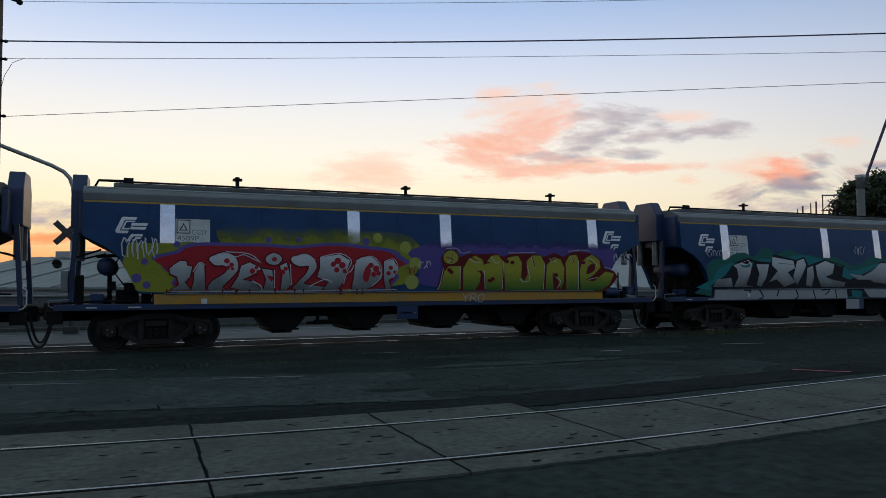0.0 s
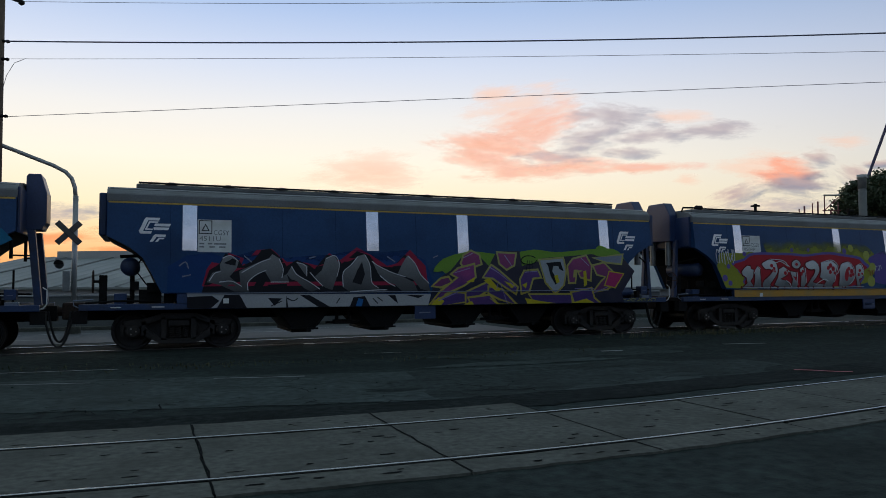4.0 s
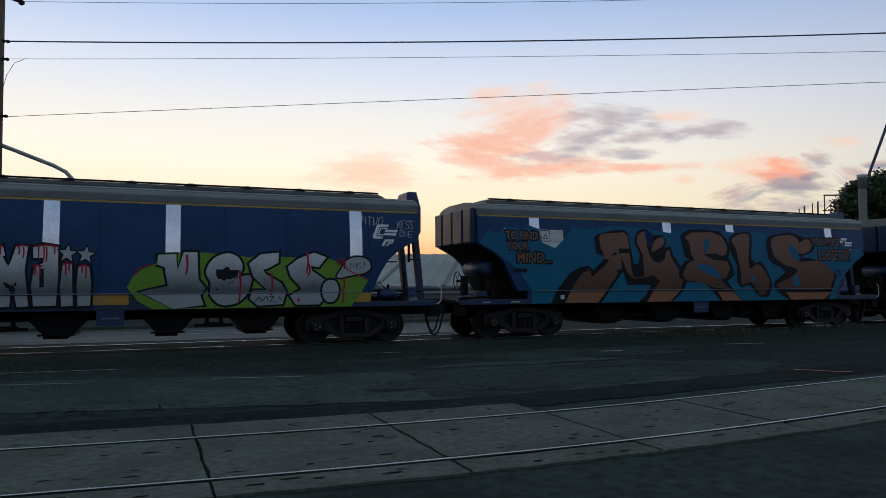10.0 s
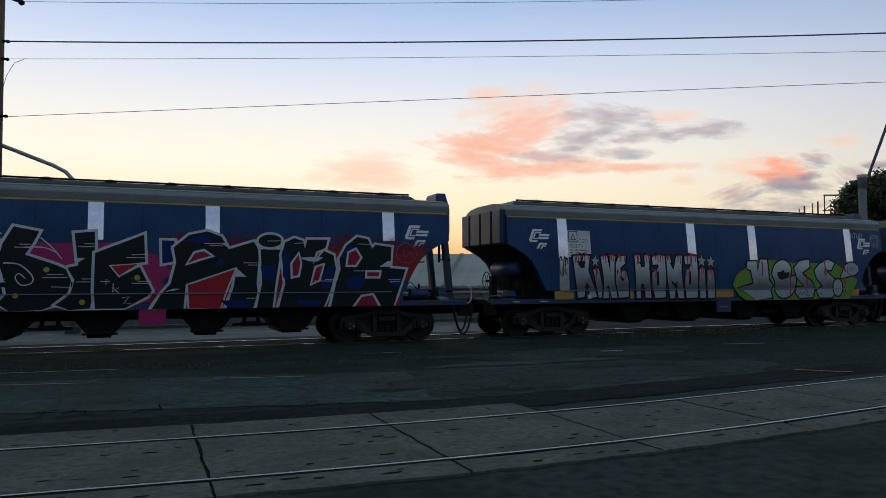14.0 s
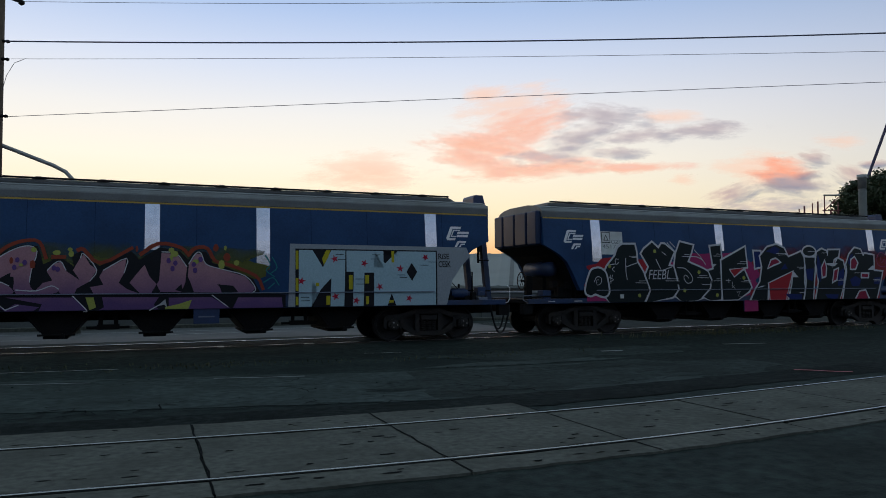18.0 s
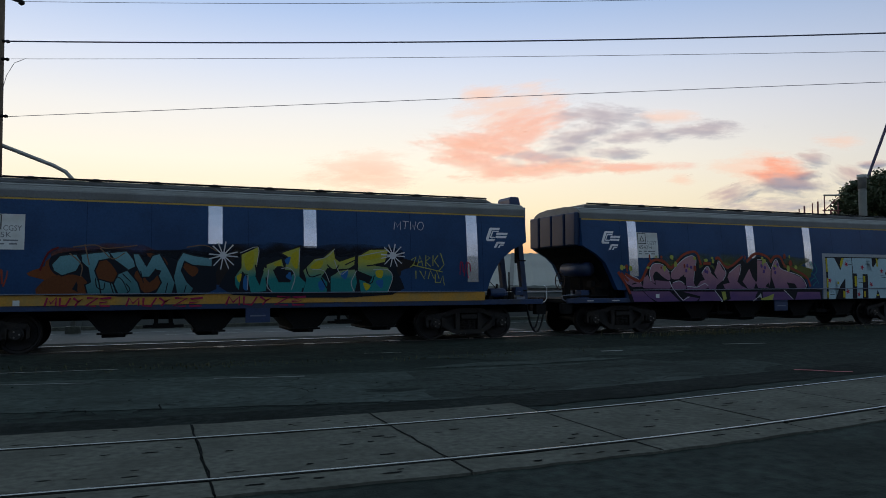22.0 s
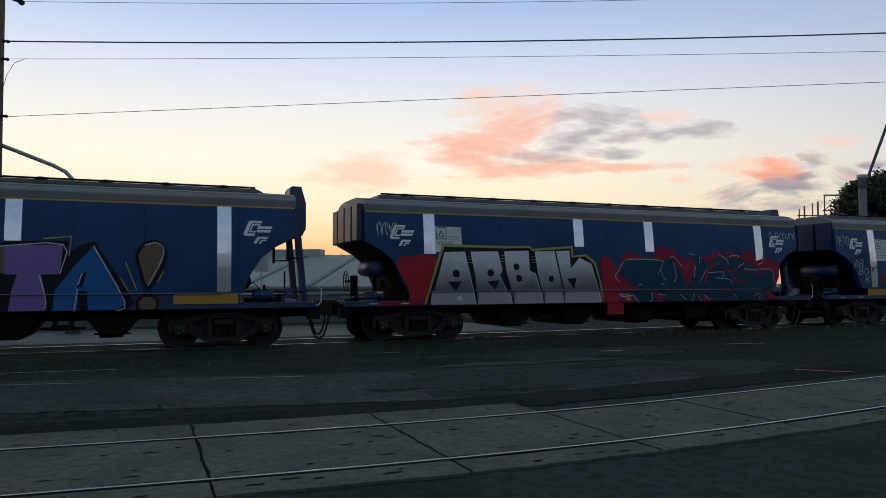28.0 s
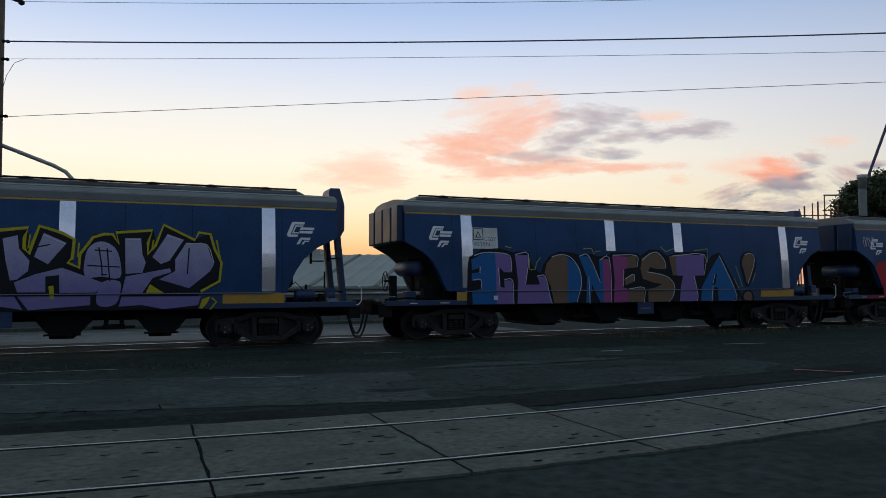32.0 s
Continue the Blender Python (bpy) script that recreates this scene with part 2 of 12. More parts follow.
CBROWN = spray("khaki_block", (0.17, 0.11, 0.07))
CPINK = spray("magenta_block", (0.33, 0.07, 0.22))
LAVENDER = spray("lavender_spray", (0.20, 0.16, 0.36), (0.36, 0.34, 0.50), 1.2, 2.2, noise_amt=0.5)
MIXED = spray("purple_yellow_spray", (0.08, 0.04, 0.15), (0.30, 0.06, 0.20), 1.1, 2.0, noise_amt=0.9)
VIOLETD = spray("deep_violet_spray", (0.06, 0.035, 0.14), (0.13, 0.06, 0.22), 1.1, 2.0, noise_amt=0.6)
PLUM = spray("plum_spray", (0.09, 0.03, 0.10), (0.26, 0.06, 0.16), 1.1, 2.1, noise_amt=0.4)
DULLYELLOW = spray("dull_yellow_spray", (0.36, 0.29, 0.05), (0.33, 0.33, 0.13), 1.0, 2.2, noise_amt=0.5)
TAGPINK = spray("tag_crimson", (0.30, 0.02, 0.07))
OLIVEHALO = spray("olive_mist", (0.07, 0.07, 0.02), (0.12, 0.13, 0.03), 1.0, 2.2, fade=(1.85, 2.3))
SILVERMID = spray("silver_spray_grey", (0.05, 0.052, 0.056), (0.21, 0.215, 0.22), 1.2, 2.05)
REDMIST = spray("red_mist_spray", (0.28, 0.02, 0.028), (0.26, 0.035, 0.03), 1.2, 2.4, fade=(2.1, 2.55), noise_amt=0.6)


# ---- mesh helpers ----
def finish(bm, name, mat, smooth=False):
    me = bpy.data.meshes.new(name)
    bmesh.ops.recalc_face_normals(bm, faces=bm.faces)
    bm.to_mesh(me)
    bm.free()
    if mat:
        me.materials.append(mat)
    if smooth:
        for p in me.polygons:
            p.use_smooth = True
    return me


def part(name, bm, mat, parent, label="", smooth=False):
    ob = new(name, finish(bm, name, mat, smooth))
    ob.parent = parent
    if label:
        ob["label"] = label
    return ob


def thing(name, bm, mat, label, category, group="", kind="", smooth=False):
    return tagged(new(name, finish(bm, name, mat, smooth)), label, category, group, kind)


def hub(name, label, category, group="", at=(0, 0, 0)):
    ob = new(name)
    ob.empty_display_size = 0.3
    ob.location = at
    return tagged(ob, label, category, group)


def box(bm, x0, x1, y0, y1, z0, z1, bevel=0.0):
    v = [bm.verts.new((x, y, z)) for x in (x0, x1) for y in (y0, y1) for z in (z0, z1)]
    fs = [bm.faces.new([v[i] for i in f]) for f in ((0, 1, 3, 2), (4, 6, 7, 5), (0, 4, 5, 1), (2, 3, 7, 6), (0, 2, 6, 4), (1, 5, 7, 3))]
    if bevel:
        es = list({e for f in fs for e in f.edges})
        bmesh.ops.bevel(bm, geom=es, offset=bevel, segments=2, affect="EDGES", profile=0.5)
    return bm


def boxed(*a, **k):
    return box(bmesh.new(), *a, **k)


def prism(bm, pts, axis, a, b):
    """Extrudes the outline pts (two coordinates) along an axis from a to b."""
    def at(p, t):
        return {"x": (t, p[0], p[1]), "y": (p[0], t, p[1]), "z": (p[0], p[1], t)}[axis]
    lo = [bm.verts.new(at(p, a)) for p in pts]
    hi = [bm.verts.new(at(p, b)) for p in pts]
    n = len(pts)
    bm.faces.new(lo)
    bm.faces.new(hi[::-1])
    for i in range(n):
        bm.faces.new((lo[i], hi[i], hi[(i + 1) % n], lo[(i + 1) % n]))
    return bm


def rod(bm, p0, p1, r0, r1=None, seg=10, caps=True):
    p0, p1 = Vector(p0), Vector(p1)
    r1 = r0 if r1 is None else r1
    q = (p1 - p0).to_track_quat("Z", "Y")
    a, b = [], []
    for i in range(seg):
        t = 2 * math.pi * i / seg
        d = q @ Vector((math.cos(t), math.sin(t), 0))
        a.append(bm.verts.new(p0 + d * r0))
        b.append(bm.verts.new(p1 + d * r1))
    for i in range(seg):
        bm.faces.new((a[i], a[(i + 1) % seg], b[(i + 1) % seg], b[i]))
    if caps:
        bm.faces.new(a[::-1])
        bm.faces.new(b)
    return bm


def pipe(bm, pts, r, seg=6):
    """One tube swept through the points."""
    pts = [Vector(p) for p in pts]
    rows = []
    n = len(pts)
    for i, p in enumerate(pts):
        d = (pts[min(n - 1, i + 1)] - pts[max(0, i - 1)]).normalized()
        u = d.orthogonal().normalized() if not rows else (last - d * last.dot(d)).normalized()
        last = u
        v = d.cross(u)
        rows.append([bm.verts.new(p + (u * math.cos(2 * math.pi * k / seg) + v * math.sin(2 * math.pi * k / seg)) * r) for k in range(seg)])
    for a, b in zip(rows, rows[1:]):
        for k in range(seg):
            bm.faces.new((a[k], a[(k + 1) % seg], b[(k + 1) % seg], b[k]))
    bm.faces.new(rows[0][::-1])
    bm.faces.new(rows[-1])
    return bm


def ring(bm, c, axis, R, r, seg=20, tube=6):
    """A torus round the axis 'x', 'y' or 'z'."""
    c = Vector(c)
    rows = []
    for i in range(seg):
        a = 2 * math.pi * i / seg
        row = []
        for j in range(tube):
            b = 2 * math.pi * j / tube
            d, h = R + r * math.cos(b), r * math.sin(b)
            u, v = d * math.cos(a), d * math.sin(a)
            row.append(bm.verts.new(c + Vector({"x": (h, u, v), "y": (u, h, v), "z": (u, v, h)}[axis])))
        rows.append(row)
    for i in range(seg):
        for j in range(tube):
            bm.faces.new((rows[i][j], rows[(i + 1) % seg][j], rows[(i + 1) % seg][(j + 1) % tube], rows[i][(j + 1) % tube]))
    return bm


def lathe(bm, prof, seg=32, axis="y", c=(0, 0, 0)):
    """Turns the profile (distance along the axis, radius) round the axis."""
    c = Vector(c)
    rows = []
    for h, r in prof:
        row = []
        for i in range(seg):
            a = 2 * math.pi * i / seg
            u, v = r * math.cos(a), r * math.sin(a)
            row.append(bm.verts.new(c + Vector({"x": (h, u, v), "y": (u, h, v), "z": (u, v, h)}[axis])))
        rows.append(row)
    for a, b in zip(rows, rows[1:]):
        for i in range(seg):
            bm.faces.new((a[i], a[(i + 1) % seg], b[(i + 1) % seg], b[i]))
    bm.faces.new(rows[0][::-1])
    bm.faces.new(rows[-1])
    return bm


# ---- ground and tracks ----
def street_y(x, y0):
    """The street track swings gently as it crosses."""
    u = max(-2.8, min(3.5, x - 3.2))
    return y0 + 0.016 * u * u + 0.032 * u * (x - 3.2 - u)


bm = bmesh.new()
rows = []
for y, z in ((-400, -0.03), (7.6, -0.03), (8.0, -0.10), (13, -1.5), (2500, -1.5)):
    rows.append([bm.verts.new((x, y, z)) for x in (-1500, 1500)])
for a, b in zip(rows, rows[1:]):
    bm.faces.new((a[0], a[1], b[1], b[0]))
ground = thing("ground", bm, ASPHALT, "dark patched asphalt yard and street at dusk", "ground", kind="structure")


def ragged(x0, x1, ya, yb, seed, amp=0.06, step=0.35):
    """A strip of paving with worn edges; ya and yb give its far and near edge along x."""
    rnd = random.Random(seed)
    n = max(2, int((x1 - x0) / step))
    far = [(x0 + (x1 - x0) * i / n, ya(x0 + (x1 - x0) * i / n) + rnd.uniform(-amp, amp)) for i in range(n + 1)]
    near = [(x0 + (x1 - x0) * i / n, yb(x0 + (x1 - x0) * i / n) + rnd.uniform(-amp, amp)) for i in range(n + 1)]
    bm = bmesh.new()
    a = [bm.verts.new((x, y, 0)) for x, y in far]
    b = [bm.verts.new((x, y, 0)) for x, y in near]
    for i in range(n):
        bm.faces.new((a[i], b[i], b[i + 1], a[i + 1]))
    return bm


def strip(name, bm, z, mat, label):
    for p in bm.verts:
        p.co.z = z
    return thing(name, bm, mat, label, "pavement", kind="structure")


strip("road_1", ragged(-60, 11, lambda x: 7.5, lambda x: 1.9, 1, 0.05, 2.0), -0.025, FARROAD, "pale asphalt road beyond the wagons")
strip("pavement_1", ragged(-40, 60, lambda x: -6.0 - 0.21 * x if x < 4 else -6.84, lambda x: -9.0 - 0.22 * x if x < 4 else -9.88, 2, 0.05, 0.4), -0.024, PATCH, "pale resurfaced strip of asphalt")
strip("pavement_2", ragged(-40, 70, lambda x: street_y(x, -9.72), lambda x: street_y(x, -10.62), 3, 0.05, 0.3), -0.021, PATCHK, "dark broken asphalt beside the slabs")
strip("pavement_3", ragged(-30, 70, lambda x: -2.2, lambda x: -4.4 - 0.03 * x, 4, 0.15, 0.4), -0.026, PATCHD, "dark ballast and dirt beside the wagons")
strip("pavement_4", ragged(7.9, 60, lambda x: -3.6, lambda x: -10.0, 5, 0.12, 0.4), -0.0235, PATCHD, "dark worn patch of asphalt")


def patch(x, y, rx, ry, seed):
    rnd = random.Random(seed)
    ph = [rnd.uniform(0, 6.28) for _ in range(3)]
    pts = []
    for i in range(26):
        t = 2 * math.pi * i / 26
        k = 1 + 0.22 * math.sin(2 * t + ph[0]) + 0.16 * math.sin(5 * t + ph[1]) + 0.1 * math.sin(9 * t + ph[2])
        pts.append((x + rx * k * math.cos(t), y + ry * k * math.sin(t)))
    bm = bmesh.new()
    mid = bm.verts.new((x, y, 0))
    rim = [bm.verts.new((u, v, 0)) for u, v in pts]
    for a, b in zip(rim, rim[1:] + rim[:1]):
        bm.faces.new((mid, a, b))
    return bm


for i, (x, y, rx, ry, m) in enumerate(((-1.0, -8.0, 1.1, 0.35, 0), (1.6, -7.6, 0.8, 0.3, 0), (3.6, -8.6, 0.9, 0.25, 1), (6.5, -6.4, 1.6, 0.35, 0), (10.5, -5.4, 1.8, 0.4, 1), (5.2, -8.3, 0.9, 0.2, 0), 
                                       (5.0, -8.35, 2.2, 1.15, 2), (7.9, -8.1, 2.0, 1.5, 2), (8.3, -5.2, 2.4, 1.1, 2), (16, -4.5, 3.0, 0.6, 1))):
    strip("pavement_%d" % (10 + i), patch(x, y, rx, ry, i), -0.0229 + 0.00012 * i, (PATCH, PATCHD, PATCHM)[m], "worn patch in the asphalt")


def ribbon(pts, w, z, taper=False):
    bm = bmesh.new()
    prev = None
    n = len(pts)
    for i, (x, y) in enumerate(pts):
        a, b = pts[max(0, i - 1)], pts[min(n - 1, i + 1)]
        d = Vector((b[0] - a[0], b[1] - a[1])).normalized()
        k = w * (0.25 + 0.75 * math.sin(math.pi * (i + 0.5) / n)) if taper else w
        cur = [bm.verts.new((x - d.y * k / 2, y + d.x * k / 2, z)), bm.verts.new((x + d.y * k / 2, y - d.x * k / 2, z))]
        if prev:
            bm.faces.new((prev[0], prev[1], cur[1], cur[0]))
        prev = cur
    return bm


def crack(x0, y0, x1, y1, seed, w=0.03, n=14, wild=0.12):
    rnd = random.Random(seed)
    pts = [(x0 + (x1 - x0) * i / n + rnd.uniform(-wild, wild), y0 + (y1 - y0) * i / n + rnd.uniform(-wild, wild)) for i in range(n + 1)]
    return thing("crack", ribbon(pts, w, -0.0175, True), TAR, "dark open crack in the asphalt", "crack", "cracks in the asphalt", "structure")


for i, (a, b, c, d, w) in enumerate(((-2, -9.1, 0.1, -9.35, 0.03), (-0.2, -9.27, 0.6, -8.5, 0.03), (0.1, -9.35, 2.4, -9.5, 0.035), (2.0, -9.5, 3.4, -9.75, 0.03), (-0.9, -8.6, -0.5, -9.2, 0.02),
                                     (1.8, -8.9, 2.0, -9.6, 0.02), (2.4, -8.8, 3.3, -9.5, 0.02), (-2.2, -5.9, 0.8, -6.5, 0.03), (0.8, -6.5, 3.2, -6.8, 0.03), (3.2, -9.0, 6.0, -9.6, 0.03), (4.0, -8.4, 4.6, -9.3, 0.02),
                                     (5.5, -7.2, 9.5, -7.9, 0.03), (6.0, -9.4, 9.0, -9.0, 0.03), (1.0, -7.6, 3.4, -7.9, 0.018), (8, -6, 14, -6.6, 0.03), (-3, -7.4, -0.6, -7.7, 0.02))):
    crack(a, b, c, d, i, w * 0.75)
rnd = random.Random(77)
for i in range(34):
    x = rnd.uniform(-3.5, 11.0)
    y = rnd.uniform(-9.3, -6.6) - 0.2 * min(x, 4)
    a = rnd.choice((0.0, 0.25, 1.2, 1.8, -0.5)) + rnd.uniform(-0.3, 0.3)
    ln = rnd.uniform(0.25, 0.9)
    crack(x, y, x + ln * math.cos(a), y + ln * math.sin(a), 60 + i, rnd.uniform(0.012, 0.022), 8, 0.05)

for pts, w in (((( -2.6, -4.40), (-1.2, -4.52), (-0.37, -4.61)), 0.05), (((-2.4, -5.95), (-1.6, -6.1), (-0.70, -6.32)), 0.045), (((1.0, -6.52), (1.7, -6.68), (2.33, -6.81)), 0.05),
               (((8.9, -5.2), (9.4, -5.25)), 0.12), (((12.5, -4.9), (13.6, -5.1)), 0.1), (((4.2, -3.6), (5.0, -3.7)), 0.04)):
    thing("road_line", ribbon(list(pts), w, -0.0165), ROADLINE, "worn remains of a white painted line", "road marking", "worn road lines", "structure")
for y, a, b in ((5.75, -9, 60), (3.4, -6, -2.2), (4.3, 0.6, 4.2)):
    thing("road_line", ribbon([(a, y), (b, y)], 0.12, -0.020), ROADLINE, "white painted line on the road beyond", "road marking", "road lines beyond the wagons", "structure")
thing("paint_mark", ribbon([(9.83, -9.26), (10.0, -9.40), (10.2, -9.66), (10.43, -9.86)], 0.085, -0.012), PINK, "pink sprayed marking on the asphalt", "paint mark", kind="structure")


def rail(name, pts, label, wide=0.014, top=-0.001):
    """A rail let into the paving: rust-brown sides and a polished head."""
    h = hub(name, label, "rail")
    h["kind"] = "structure"
    k = wide
    web = [(-k - 0.006, -0.10), (-k - 0.006, -0.016), (k + 0.006, -0.016), (k + 0.006, -0.10)]
    head = [(-k, -0.016), (-k, top - 0.006), (-k * 0.75, top - 0.002), (-k * 0.35, top), (k * 0.35, top), (k * 0.75, top - 0.002), (k, top - 0.006), (k, -0.016)]
    for nm, mat, sec in (("rail_web", RAILSIDE, web), ("rail_head", RAILTOP, head)):
        bm = bmesh.new()
        rows = [[bm.verts.new((x, y + a, z)) for a, z in sec] for x, y in pts]
        n = len(sec)
        for a, b in zip(rows, rows[1:]):
            for i in range(n):
                bm.faces.new((a[i], a[(i + 1) % n], b[(i + 1) % n], b[i]))
        part(nm, bm, mat, h)
    return h


rail("rail_1", [(-200, -0.8), (400, -0.8)], "steel running rail under the wagons", 0.036, -0.002)
rail("rail_2", [(-200, 0.8), (400, 0.8)], "polished steel running rail under the wagons", 0.036, -0.002)
XS = [-200, -60, -20] + [-10 + 0.5 * i for i in range(80)] + [60, 200]
rail("rail_3", [(x, street_y(x, -11.06)) for x in XS], "polished steel street rail set in concrete slabs")
rail("rail_4", [(x, street_y(x, -12.62)) for x in XS], "polished steel street rail set in concrete slabs")


for y0 in (-11.06, -12.62):
    pts = [(x, street_y(x, y0) - 0.037) for x in XS]
    thing("flangeway", ribbon(pts, 0.045, -0.0055), TAR, "dark flangeway groove beside the street rail", "groove", "flangeways", "structure")


def slab(parent, x0, x1, ya, yb, seed):
    """A worn concrete crossing slab with chipped edges and its dark lifting holes."""
    rnd = random.Random(seed)
    tilt = rnd.uniform(-0.004, 0.0012)

    def pt(x, y0):
        return x, street_y(x, y0)
    out = []
    n = 7
    for i in range(n + 1):
        x = x0 + (x1 - x0) * i / n
        out.append(pt(x + (rnd.uniform(0, 0.006) if i == 0 else -rnd.uniform(0, 0.006) if i == n else 0), ya - (rnd.uniform(0, 0.03) if rnd.random() < 0.5 else 0)))
    for i in range(1, 4):
        out.append(pt(x1 - rnd.uniform(0, 0.007), ya + (yb - ya) * i / 4))
    for i in range(n + 1):
        x = x1 - (x1 - x0) * i / n
        out.append(pt(x + (-rnd.uniform(0, 0.006) if i == 0 else rnd.uniform(0, 0.006) if i == n else 0), yb + (rnd.uniform(0, 0.03) if rnd.random() < 0.5 else 0)))
    for i in range(1, 4):
        out.append(pt(x0 + rnd.uniform(0, 0.007), yb + (ya - yb) * i / 4))
    bm = bmesh.new()
    prism(bm, out, "z", -0.12, -0.008 + tilt)
    ob = part("slab", bm, CONCRETE, parent)
    bm = bmesh.new()
    k = 5 if yb - ya > -0.8 else 11
    for _ in range(k):
        x, y = rnd.uniform(x0 + 0.15, x1 - 0.15), rnd.uniform(yb + 0.1, ya - 0.1)
        y = street_y(x, y)
        L, W = rnd.choice((0.035, 0.045, 0.055, 0.07, 0.09)), rnd.uniform(0.009, 0.024)
        pts = [(x + L * math.cos(t) * rnd.uniform(0.7, 1.1), y + W * math.sin(t) * rnd.uniform(0.6, 1.2)) for t in [2 * math.pi * j / 8 for j in range(8)]]
        bm.faces.new([bm.verts.new((a, b, -0.0045 + tilt)) for a, b in pts])
    part("lifting_holes", bm, TAR, ob)
    return ob


crossing = hub("pavement_6", "worn concrete crossing slabs between street rails", "pavement")
crossing["kind"] = "structure"
SEAMS = [0.46 + 1.84 * i - (0.06 if i == 2 else 0) for i in range(-4, 17)]
for i, x in enumerate(SEAMS):
    rnd = random.Random(900 + i)
    far = -10.4 if i < 7 else -11.1
    steps = [(x + rnd.uniform(-0.014, 0.014), far + (-13.05 - far) * k / 12) for k in range(13)]
    part("joint", ribbon([(u, street_y(u, y)) for u, y in steps], 0.018, -0.0062), TAR, crossing)
for i, (a, b) in enumerate(zip(SEAMS, SEAMS[1:]), -4):
    slab(crossing, a + 0.006, b - 0.006, -11.10, -12.57, 100 + i)
    if i < 2:
        slab(crossing, a + 0.006, b - 0.006, -10.36, -11.01, 200 + i)
    slab(crossing, a + 0.006, b - 0.006, -12.665, -13.08, 300 + i)

# ---- weeds ----
bm = bmesh.new()
rnd = random.Random(5)
for cx, cy, sx, sy, n in ((1.0, -4.6, 1.0, 0.25, 170), (5.0, -5.0, 1.5, 0.2, 110), (-1.6, -4.0, 0.8, 0.2, 60), (14.8, -2.0, 1.6, 0.3, 420), (17.5, -1.9, 2.0, 0.3, 300), (7.5, -4.6, 1.5, 0.3, 90)):
    for _ in range(n):
        x, y = rnd.gauss(cx, sx), rnd.gauss(cy, sy)
        h = rnd.uniform(0.03, 0.10) * (1.8 if cx > 10 else 0.75)
        a = rnd.uniform(0, 6.28)
        w = rnd.uniform(0.006, 0.014)
        dx, dy = math.cos(a), math.sin(a)
        bm.faces.new([bm.verts.new(p) for p in ((x - dy * w, y + dx * w, -0.027), (x + dy * w, y - dx * w, -0.027), (x + dx * h * 0.5, y + dy * h * 0.5, -0.027 + h))])
thing("weeds", bm, GRASS, "dry weeds and grass tufts along the track", "grass", kind="stuff")
bm = bmesh.new()
for _ in range(240):
    x, y, r = rnd.uniform(-6, 25), rnd.uniform(-9.8, -1.5), rnd.uniform(0.005, 0.018)
    bmesh.ops.create_icosphere(bm, subdivisions=1, radius=r, matrix=Matrix.Translation((x, y, -0.018)) @ Matrix.Diagonal((1.2, 1, 0.6, 1)))
thing("loose_stones", bm, PATCH, "loose pale stones scattered on the asphalt", "stones", kind="stuff")

# ---- background: low wall, sheds, road signal, street furniture ----
FWD = Vector((0.3816, 0.9243, 0))
RGT = Vector((0.9243, -0.3816, 0))


def place(d, r, z=0.0):
    p = Vector((EYE.x, EYE.y, 0)) + FWD * d + RGT * r
    return Vector((p.x, p.y, z))


def skew_prism(bm, corners, z0, z1):
    """An upright block over ground corners; z0 and z1 may be lists."""
    n = len(corners)
    z0 = z0 if isinstance(z0, (list, tuple)) else [z0] * n
    z1 = z1 if isinstance(z1, (list, tuple)) else [z1] * n
    lo = [bm.verts.new((c.x, c.y, z)) for c, z in zip(corners, z0)]
    hi = [bm.verts.new((c.x, c.y, z)) for c, z in zip(corners, z1)]
    bm.faces.new(lo)
    bm.faces.new(hi)
    for i in range(n):
        bm.faces.new((lo[i], lo[(i + 1) % n], hi[(i + 1) % n], hi[i]))
    return bm


# plain row of buildings on the other side of the street
bm = bmesh.new()
for i, h in enumerate((8.6, 9.8, 9.0, 10.4, 9.2, 8.8, 10.0, 9.4, 9.0, 9.9)):
    box(bm, -90 + 18 * i, -72 + 18 * i, -56, -44, -0.1, h)
thing("backdrop", bm, WALLC, "plain grey row of buildings across the street", "buildings", kind="structure")

# low rendered wall along the far side of the road
w = hub("wall_low", "low grey rendered wall with a pale coping", "wall")
w["kind"] = "structure"
for i in range(16):
    x = -26 + 3 * i
    part("wall_bay", boxed(x, x + 2.985, 9.0, 9.16, -0.6, 1.02), WALLC, w)
    part("coping", boxed(x - 0.005, x + 2.98, 8.96, 9.20, 1.02, 1.08, bevel=0.01), GALV, w)
    part("wall_pier", boxed(x - 0.12, x + 0.12, 8.93, 9.0, -0.6, 1.0), WALLC, w)
part("kerb", boxed(-40, 90, 7.55, 7.75, -0.3, 0.09, bevel=0.02), CONCRETE, w)


